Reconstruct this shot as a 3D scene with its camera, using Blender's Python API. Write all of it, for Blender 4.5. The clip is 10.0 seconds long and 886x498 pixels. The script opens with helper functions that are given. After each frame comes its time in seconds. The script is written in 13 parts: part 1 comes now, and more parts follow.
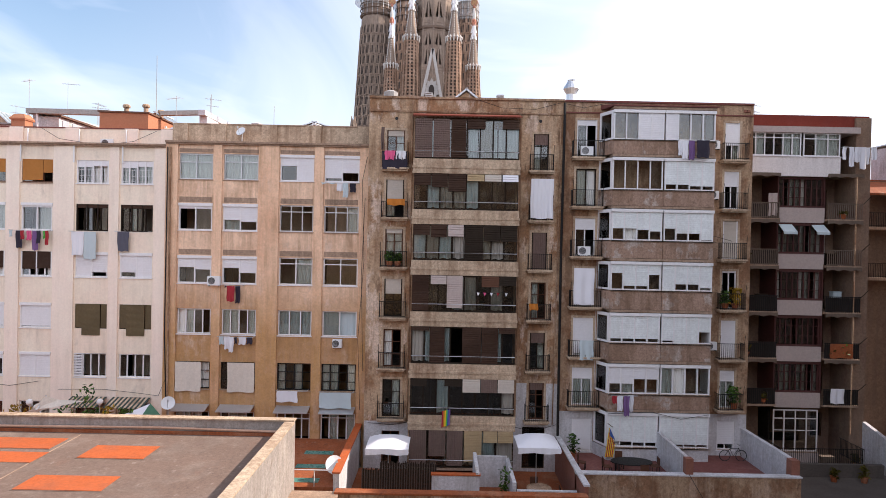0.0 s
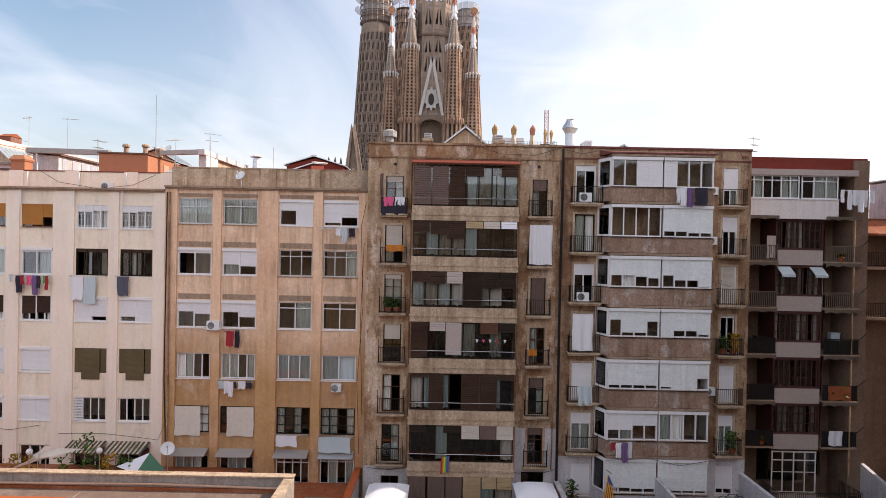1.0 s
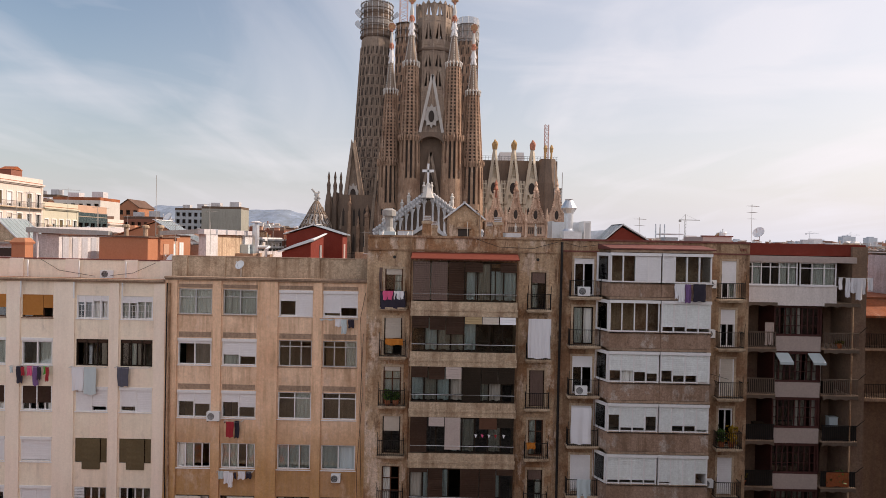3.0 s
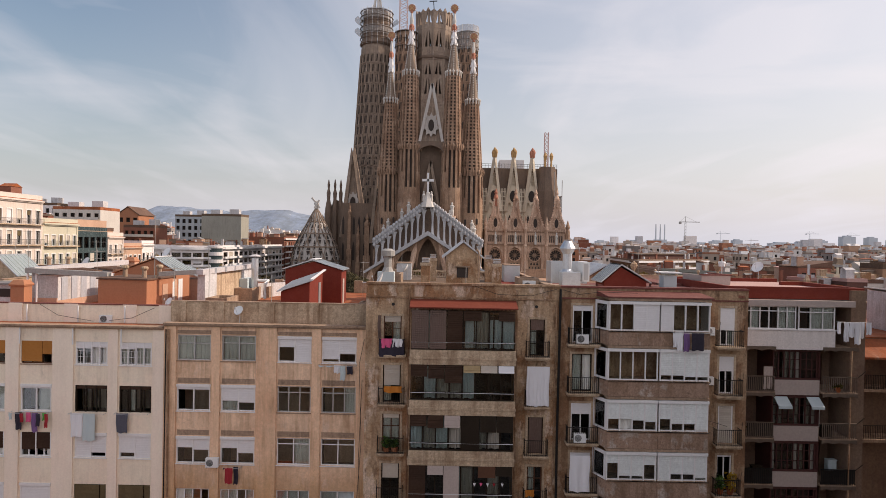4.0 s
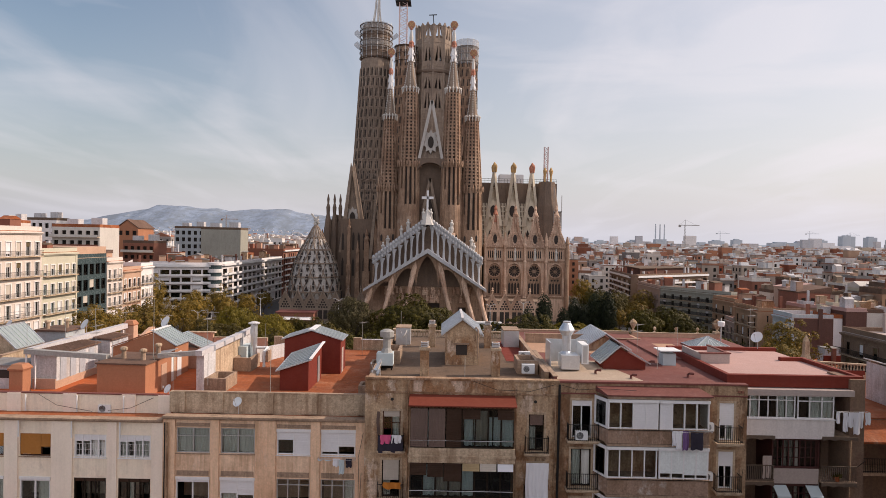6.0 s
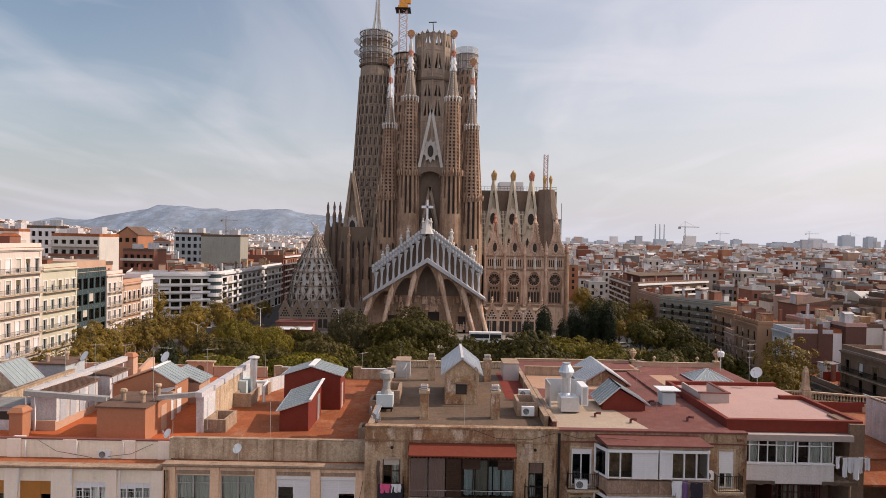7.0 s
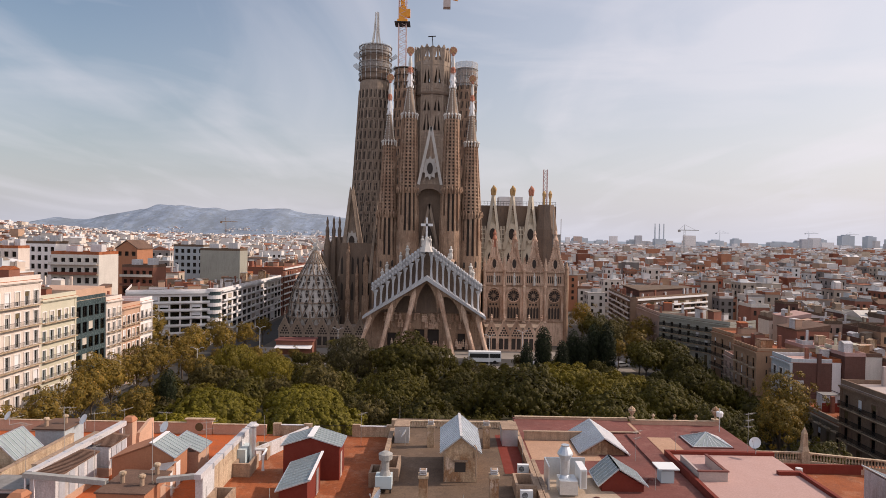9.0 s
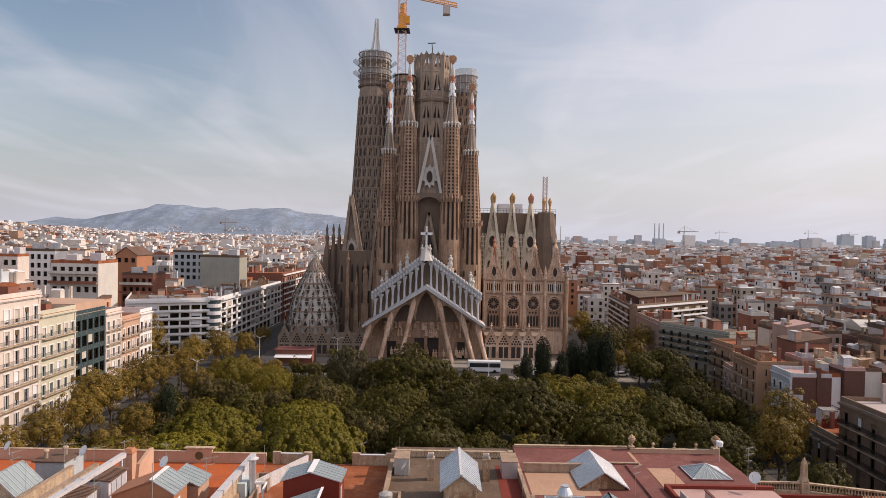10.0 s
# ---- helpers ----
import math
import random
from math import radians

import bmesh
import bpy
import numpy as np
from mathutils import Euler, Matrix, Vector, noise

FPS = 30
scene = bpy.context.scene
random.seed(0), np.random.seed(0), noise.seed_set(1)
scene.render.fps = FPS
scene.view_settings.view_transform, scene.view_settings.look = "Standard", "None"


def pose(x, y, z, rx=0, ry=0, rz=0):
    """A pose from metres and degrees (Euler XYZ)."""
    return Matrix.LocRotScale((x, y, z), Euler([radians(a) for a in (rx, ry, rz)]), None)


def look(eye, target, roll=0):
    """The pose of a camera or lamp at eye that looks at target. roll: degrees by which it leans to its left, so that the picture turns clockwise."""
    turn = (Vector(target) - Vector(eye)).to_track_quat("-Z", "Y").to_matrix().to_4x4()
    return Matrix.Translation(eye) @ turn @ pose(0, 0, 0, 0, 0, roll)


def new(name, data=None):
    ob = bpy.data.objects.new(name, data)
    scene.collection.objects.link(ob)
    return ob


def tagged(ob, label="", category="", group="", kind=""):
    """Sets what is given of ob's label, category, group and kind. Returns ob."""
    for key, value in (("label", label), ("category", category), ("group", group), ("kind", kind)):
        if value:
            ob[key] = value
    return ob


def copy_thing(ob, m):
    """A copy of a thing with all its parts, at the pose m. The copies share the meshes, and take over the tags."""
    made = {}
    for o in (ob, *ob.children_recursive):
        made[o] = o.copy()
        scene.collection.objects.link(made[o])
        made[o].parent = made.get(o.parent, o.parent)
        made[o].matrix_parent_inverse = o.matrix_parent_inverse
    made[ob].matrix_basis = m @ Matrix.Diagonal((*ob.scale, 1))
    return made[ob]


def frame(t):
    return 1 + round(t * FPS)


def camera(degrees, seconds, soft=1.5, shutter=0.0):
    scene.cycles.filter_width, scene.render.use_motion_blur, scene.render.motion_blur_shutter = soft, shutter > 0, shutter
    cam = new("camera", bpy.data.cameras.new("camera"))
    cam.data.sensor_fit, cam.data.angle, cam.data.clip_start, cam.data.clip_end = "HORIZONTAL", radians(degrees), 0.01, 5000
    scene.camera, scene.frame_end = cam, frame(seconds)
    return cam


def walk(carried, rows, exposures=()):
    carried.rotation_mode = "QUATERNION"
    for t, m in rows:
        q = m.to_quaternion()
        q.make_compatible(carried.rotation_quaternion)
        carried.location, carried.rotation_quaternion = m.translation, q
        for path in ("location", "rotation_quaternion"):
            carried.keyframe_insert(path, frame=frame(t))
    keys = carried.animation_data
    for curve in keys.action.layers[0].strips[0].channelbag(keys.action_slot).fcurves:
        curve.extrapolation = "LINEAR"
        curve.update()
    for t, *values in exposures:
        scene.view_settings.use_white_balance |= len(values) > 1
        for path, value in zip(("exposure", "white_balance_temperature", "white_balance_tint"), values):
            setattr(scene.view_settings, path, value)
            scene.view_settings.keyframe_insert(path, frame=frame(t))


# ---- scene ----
cam = camera(70.0, 10.0, soft=0.5)
METRES, EYE, TILT, LEAN, TURN = 30.0, 9.2, -0.5, -1.15, 0.0
ROWS = [
    (0.0, 0.0, 0.0, 0.0, 0.0, 0.0, -0.0),
    (0.5, 0.0024, -0.0015, 0.0475, 0.06, -0.0, 0.01),
    (1.0, 0.0026, -0.0028, 0.0953, 0.01, -0.02, 0.02),
    (1.5, 0.0035, -0.0039, 0.1437, 0.01, -0.06, 0.0),
    (2.0, 0.0037, -0.0054, 0.1925, 0.0, -0.07, 0.01),
    (2.5, 0.0044, -0.0065, 0.2418, 0.03, -0.1, 0.01),
    (4.0, 0.0095, -0.0071, 0.3902, 0.07, -0.13, 0.08),
    (4.5, 0.01, -0.0067, 0.4403, 0.06, -0.18, 0.08),
    (5.0, 0.0113, -0.006, 0.4904, 0.06, -0.21, 0.06),
    (5.5, 0.0114, -0.0053, 0.5412, 0.05, -0.25, 0.05),
    (7.0, 0.0118, -0.0048, 0.6949, 0.03, -0.33, 0.09),
    (7.5, 0.0126, -0.0047, 0.746, 0.03, -0.37, 0.09),
    (8.0, 0.0136, -0.0048, 0.7969, 0.01, -0.39, 0.09),
    (8.5, 0.0141, -0.0045, 0.8478, 0.01, -0.43, 0.1),
    (9.0, 0.0145, -0.0031, 0.8987, 0.0, -0.47, 0.12),
    (9.5, 0.0145, -0.0025, 0.9498, -0.01, -0.51, 0.12),
    (10.0, 0.0143, -0.0013, 0.9997, -0.03, -0.55, 0.14),
]
walk(cam, [(t, pose(0, 0, EYE, TILT, LEAN, TURN) @ pose(METRES * x, METRES * y, METRES * z, 90 + pitch, roll, yaw)) for t, x, y, z, yaw, pitch, roll in ROWS],
     exposures=[(0.0, 0.80, 6330, 12), (0.5, 0.69, 6430, 12), (1.0, 0.56, 6620, 12), (1.5, 0.44, 6780, 13), (2.5, 0.20, 6950, 13), (4.5, -0.04, 6950, 13), (7.5, -0.05, 6800, 13), (10.0, -0.10, 6750, 13)])

# ---------------------------------------------------------------- light
SUN_EL, SUN_AZ = 36.0, 8.0          # degrees above the horizon; degrees from the +x axis towards +y
S = Vector((math.cos(radians(SUN_EL)) * math.cos(radians(SUN_AZ)), math.cos(radians(SUN_EL)) * math.sin(radians(SUN_AZ)), math.sin(radians(SUN_EL))))
sun_data = bpy.data.lights.new("sun", "SUN")
sun_data.energy, sun_data.angle, sun_data.color = 4.0, radians(0.53), (1.0, 0.86, 0.75)
sun = new("sun", sun_data)
sun.matrix_world = look(S * 500, (0, 0, 0))

world = bpy.data.worlds.new("sky")
scene.world = world
world.use_nodes = True
wn, wl = world.node_tree.nodes, world.node_tree.links
wn.clear()
sky = wn.new("ShaderNodeTexSky")
sky.sky_type, sky.sun_disc = "NISHITA", False
sky.sun_elevation, sky.sun_rotation = radians(SUN_EL), radians(90 - SUN_AZ)
sky.air_density, sky.dust_density, sky.ozone_density, sky.altitude = 1.2, 3.0, 1.0, 50
coord = wn.new("ShaderNodeTexCoord")
sep = wn.new("ShaderNodeSeparateXYZ")
wl.new(coord.outputs["Generated"], sep.inputs[0])


def wmath(op, a, b=None, clamp=False):
    n = wn.new("ShaderNodeMath")
    n.operation, n.use_clamp = op, clamp
    for k, v in enumerate((a, b)):
        if v is None:
            continue
        if isinstance(v, (int, float)):
            n.inputs[k].default_value = v
        else:
            wl.new(v, n.inputs[k])
    return n.outputs[0]


# high thin cloud: noise on a flat layer overhead, drawn out along one direction
zz = wmath("ADD", wmath("MAXIMUM", sep.outputs[2], 0.0), 0.10)
comb = wn.new("ShaderNodeCombineXYZ")
wl.new(wmath("DIVIDE", sep.outputs[0], zz), comb.inputs[0])
wl.new(wmath("DIVIDE", sep.outputs[1], zz), comb.inputs[1])
mp = wn.new("ShaderNodeMapping")
mp.inputs["Rotation"].default_value = (0, 0, radians(40))
mp.inputs["Scale"].default_value = (1.25, 0.40, 1.0)
wl.new(comb.outputs[0], mp.inputs[0])
cn = wn.new("ShaderNodeTexNoise")
cn.inputs["Scale"].default_value, cn.inputs["Detail"].default_value, cn.inputs["Roughness"].default_value = 1.05, 6.0, 0.5
cn.inputs["Distortion"].default_value = 0.6
wl.new(mp.outputs[0], cn.inputs["Vector"])
cloud = wn.new("ShaderNodeMapRange")
cloud.inputs["From Min"].default_value, cloud.inputs["From Max"].default_value = 0.50, 0.82
wl.new(cn.outputs[0], cloud.inputs["Value"])
# the veil is thicker towards the sun and towards the horizon
# veil added on the sky behind the camera, as fill for the facades
away = wmath("MULTIPLY", wmath("MAXIMUM", wmath("SUBTRACT", 0.15, sep.outputs[1]), 0.0), 0.75)
veil = wmath("ADD", wmath("ADD", wmath("MULTIPLY", sep.outputs[0], 0.74), 0.36), away, True)
# broad soft banks low over the horizon
mp2 = wn.new("ShaderNodeMapping")
mp2.inputs["Scale"].default_value = (1.6, 1.6, 7.5)
mp2.inputs["Rotation"].default_value = (0, radians(7), 0)
wl.new(coord.outputs["Generated"], mp2.inputs[0])
bn = wn.new("ShaderNodeTexNoise")
bn.inputs["Scale"].default_value, bn.inputs["Detail"].default_value, bn.inputs["Roughness"].default_value = 1.7, 5.0, 0.5
bn.inputs["Distortion"].default_value = 0.5
wl.new(mp2.outputs[0], bn.inputs["Vector"])
bank = wn.new("ShaderNodeMapRange")
bank.inputs["From Min"].default_value, bank.inputs["From Max"].default_value = 0.47, 0.66
wl.new(bn.outputs[0], bank.inputs["Value"])
low = wmath("POWER", wmath("SUBTRACT", 1.0, wmath("MAXIMUM", sep.outputs[2], 0.0), True), 7.0)
fac = wmath("ADD", wmath("ADD", wmath("MULTIPLY", cloud.outputs[0], 0.42), wmath("MULTIPLY", bank.outputs[0], 0.20)), wmath("MULTIPLY", veil, 0.60), True)
mixc = wn.new("ShaderNodeMix")
mixc.data_type = "RGBA"
wl.new(fac, mixc.inputs["Factor"])
hsv = wn.new("ShaderNodeHueSaturation")
hsv.inputs["Saturation"].default_value = 1.12
wl.new(sky.outputs[0], hsv.inputs["Color"])
wl.new(hsv.outputs[0], mixc.inputs["A"])
mixc.inputs["B"].default_value = (7.3, 7.1, 7.6, 1)
bg = wn.new("ShaderNodeBackground")
bg.inputs["Strength"].default_value = 0.13
haze = wn.new("ShaderNodeMix")
haze.data_type = "RGBA"
wl.new(wmath("MULTIPLY", low, 0.8), haze.inputs["Factor"])
wl.new(mixc.outputs["Result"], haze.inputs["A"])
haze.inputs["B"].default_value = (5.58, 5.83, 6.85, 1)
# extra gain on the unseen sky behind the camera, added to light facades
gain = wn.new("ShaderNodeVectorMath")
gain.operation = "SCALE"
wl.new(haze.outputs["Result"], gain.inputs[0])
wl.new(wmath("ADD", wmath("MULTIPLY", wmath("MAXIMUM", wmath("MULTIPLY", sep.outputs[1], -1.0), 0.0), 0.2), 1.0), gain.inputs["Scale"])
wl.new(gain.outputs[0], bg.inputs["Color"])
out = wn.new("ShaderNodeOutputWorld")
wl.new(bg.outputs[0], out.inputs["Surface"])

# ---------------------------------------------------------------- tools
OFFSET = {}
rng = random.Random(7)


class Mesh:
    """Gathers vertices and faces of one part, in world metres."""

    def __init__(self):
        self.v, self.f = [], []

    def add(self, verts, faces):
        n = len(self.v)
        self.v += [tuple(p) for p in verts]
        self.f += [tuple(n + i for i in f) for f in faces]
        return self

    def box(self, x0, x1, y0, y1, z0, z1):
        return self.add([(x0, y0, z0), (x1, y0, z0), (x1, y1, z0), (x0, y1, z0), (x0, y0, z1), (x1, y0, z1), (x1, y1, z1), (x0, y1, z1)],
                        [(0, 3, 2, 1), (4, 5, 6, 7), (0, 1, 5, 4), (1, 2, 6, 5), (2, 3, 7, 6), (3, 0, 4, 7)])

    def cbox(self, x, y, z, sx, sy, sz, turn=0.0):
        """A box that stands at z, turned about its upright axis."""
        c, s = math.cos(radians(turn)), math.sin(radians(turn))
        pts = []
        for dz in (0, sz):
            for dx, dy in ((-sx / 2, -sy / 2), (sx / 2, -sy / 2), (sx / 2, sy / 2), (-sx / 2, sy / 2)):
                pts.append((x + c * dx - s * dy, y + s * dx + c * dy, z + dz))
        return self.add(pts, [(0, 3, 2, 1), (4, 5, 6, 7), (0, 1, 5, 4), (1, 2, 6, 5), (2, 3, 7, 6), (3, 0, 4, 7)])

    def prism(self, pts, depth):
        """A flat outline of 3D points (counter-clockwise from outside), pushed by the vector depth."""
        n = len(pts)
        d = Vector(depth)
        back = [tuple(Vector(p) + d) for p in pts]
        return self.add(list(pts) + back, [tuple(range(n)), tuple(range(2 * n - 1, n - 1, -1))] + [(i, i + n, (i + 1) % n + n, (i + 1) % n) for i in range(n)])

    def lathe(self, x, y, prof, n=12, phase=0.0, sx=1.0, sy=1.0):
        """Rings of (radius, z) round an upright axis, closed at both ends."""
        vs, fs = [], []
        for r, z in prof:
            for i in range(n):
                a = 2 * math.pi * (i + phase) / n
                vs.append((x + sx * r * math.cos(a), y + sy * r * math.sin(a), z))
        for k in range(len(prof) - 1):
            for i in range(n):
                j = (i + 1) % n
                fs.append((k * n + i, k * n + j, k * n + n + j, k * n + n + i))
        fs.append(tuple(range(n - 1, -1, -1)))
        m = (len(prof) - 1) * n
        fs.append(tuple(range(m, m + n)))
        return self.add(vs, fs)

    def tube(self, pts, r, n=5, r1=None):
        """A round bar along points."""
        pts = [Vector(p) for p in pts]
        vs, fs = [], []
        m = len(pts)
        for k, p in enumerate(pts):
            d = (pts[min(k + 1, m - 1)] - pts[max(k - 1, 0)]).normalized()
            u = d.cross(Vector((0, 0, 1)) if abs(d.z) < 0.9 else Vector((1, 0, 0))).normalized()
            w = d.cross(u)
            rr = r if r1 is None else r + (r1 - r) * k / (m - 1)
            for i in range(n):
                a = 2 * math.pi * i / n
                vs.append(p + rr * (math.cos(a) * u + math.sin(a) * w))
        for k in range(m - 1):
            for i in range(n):
                j = (i + 1) % n
                fs.append((k * n + i, k * n + n + i, k * n + n + j, k * n + j))
        fs += [tuple(range(n)), tuple(range((m - 1) * n + n - 1, (m - 1) * n - 1, -1))]
        return self.add(vs, fs)

    def beam(self, a, b, w, h):
        """A squared bar from a to b, w wide and h high."""
        a, b = Vector(a), Vector(b)
        d = (b - a).normalized()
        u = d.cross(Vector((0, 0, 1)) if abs(d.z) < 0.97 else Vector((0, 1, 0))).normalized()
        q = u.cross(d)
        pts = []
        for p in (a, b):
            for su, sq in ((-1, -1), (1, -1), (1, 1), (-1, 1)):
                pts.append(p + u * (su * w / 2) + q * (sq * h / 2))
        return self.add(pts, [(0, 1, 2, 3), (7, 6, 5, 4), (0, 4, 5, 1), (1, 5, 6, 2), (2, 6, 7, 3), (3, 7, 4, 0)])

    def wall(self, x0, x1, y0, y1, z0, z1, holes):
        """An upright wall in the xz plane from y0 (front) to y1, with openings (x0, x1, z0, z1) through it."""
        holes = [(max(a, x0), min(b, x1), max(c, z0), min(d, z1)) for a, b, c, d in holes]
        holes = [h for h in holes if h[0] < h[1] and h[2] < h[3]]
        xs = sorted({x0, x1, *[round(v, 4) for h in holes for v in h[:2]]})
        zs = sorted({z0, z1, *[round(v, 4) for h in holes for v in h[2:]]})

        def solid(i, k):
            if i < 0 or k < 0 or i >= len(xs) - 1 or k >= len(zs) - 1:
                return False
            cx, cz = (xs[i] + xs[i + 1]) / 2, (zs[k] + zs[k + 1]) / 2
            return not any(a < cx < b and c < cz < d for a, b, c, d in holes)

        for i in range(len(xs) - 1):
            for k in range(len(zs) - 1):
                if not solid(i, k):
                    continue
                a, b, c, d = xs[i], xs[i + 1], zs[k], zs[k + 1]
                self.add([(a, y0, c), (b, y0, c), (b, y0, d), (a, y0, d)], [(0, 1, 2, 3)])
                self.add([(a, y1, c), (b, y1, c), (b, y1, d), (a, y1, d)], [(3, 2, 1, 0)])
                if not solid(i - 1, k):
                    self.add([(a, y0, c), (a, y0, d), (a, y1, d), (a, y1, c)], [(0, 1, 2, 3)])
                if not solid(i + 1, k):
                    self.add([(b, y0, c), (b, y1, c), (b, y1, d), (b, y0, d)], [(0, 1, 2, 3)])
                if not solid(i, k - 1):
                    self.add([(a, y0, c), (a, y1, c), (b, y1, c), (b, y0, c)], [(0, 1, 2, 3)])
                if not solid(i, k + 1):
                    self.add([(a, y0, d), (b, y0, d), (b, y1, d), (a, y1, d)], [(0, 1, 2, 3)])
        return self

    def cloth(self, x0, x1, y, z0, z1, amp=0.05, waves=3.0, nx=12, nz=4, gather=0.0, thick=0.02):
        """A hanging sheet with folds, of two skins."""
        ph = rng.uniform(0, 6)
        vs, fs = [], []
        for s in (0, 1):
            for k in range(nz + 1):
                for i in range(nx + 1):
                    u, v = i / nx, k / nz
                    w = (x1 - x0) * (1 - gather * v)
                    vs.append((x0 + (x1 - x0 - w) / 2 + w * u + 0.02 * math.sin(7 * v + ph), y + s * thick + amp * (0.3 + v) * math.sin(waves * 2 * math.pi * u + ph),
                               z1 - (z1 - z0) * v + 0.03 * v * math.sin(9 * u + ph)))
        m = (nx + 1) * (nz + 1)
        for k in range(nz):
            for i in range(nx):
                a = k * (nx + 1) + i
                fs.append((a, a + nx + 1, a + nx + 2, a + 1))
                fs.append((m + a, m + a + 1, m + a + nx + 2, m + a + nx + 1))
        return self.add(vs, fs)


def thing(name, x, y, z, label, category, group="", kind=""):
    ob = new(name)
    ob.empty_display_size = 0.2
    ob.location = (x, y, z)
    OFFSET[ob.name] = Vector((x, y, z))
    return tagged(ob, label, category, group, kind)


def weld(v, f):
    """Joins vertices that share a place, so that touching faces are one piece."""
    seen, to, out = {}, [], []
    for p in v:
        k = (round(p[0], 3), round(p[1], 3), round(p[2], 3))
        if k not in seen:
            seen[k] = len(out)
            out.append(p)
        to.append(seen[k])
    faces = []
    for q in f:
        g = []
        for i in q:
            if to[i] not in g:
                g.append(to[i])
        if len(g) > 2:
            faces.append(tuple(g))
    return out, faces


def part(name, m, material, parent=None, label="", smooth=False, join=True):
    """Links what m holds as one mesh object, under parent if there is one."""
    off = OFFSET[parent.name] if parent else Vector((0, 0, 0))
    me = bpy.data.meshes.new(name)
    vs, fs = weld(m.v, m.f) if join else (m.v, m.f)
    me.from_pydata([(x - off.x, y - off.y, z - off.z) for x, y, z in vs], [], fs)
    me.materials.append(material)
    if smooth:
        me.polygons.foreach_set("use_smooth", [True] * len(me.polygons))
    me.update()
    ob = new(name, me)
    if parent:
        ob.parent = parent
    OFFSET[ob.name] = off
    return tagged(ob, label) if label else ob


def piece(name, me, x, y, z, parent):
    """One more object on a mesh that is there already."""
    ob = new(name, me)
    off = OFFSET[parent.name]
    ob.location = (x - off.x, y - off.y, z - off.z)
    ob.parent = parent
    OFFSET[ob.name] = off
    return ob


def parts(name, meshes, material, parent, label=""):
    return [part(name, m, material, parent, label) for m in meshes]


def solo(name, m, material, label, category, group="", kind="", smooth=False):
    """A thing of one mesh; its origin stands at its base."""
    xs, ys, zs = zip(*m.v)
    base = ((min(xs) + max(xs)) / 2, (min(ys) + max(ys)) / 2, min(zs))
    me = bpy.data.meshes.new(name)
    me.from_pydata([(x - base[0], y - base[1], z - base[2]) for x, y, z in m.v], [], m.f)
    me.materials.append(material)
    if smooth:
        me.polygons.foreach_set("use_smooth", [True] * len(me.polygons))
    me.update()
    ob = new(name, me)
    ob.location = base
    OFFSET[ob.name] = Vector(base)
    return tagged(ob, label, category, group, kind)


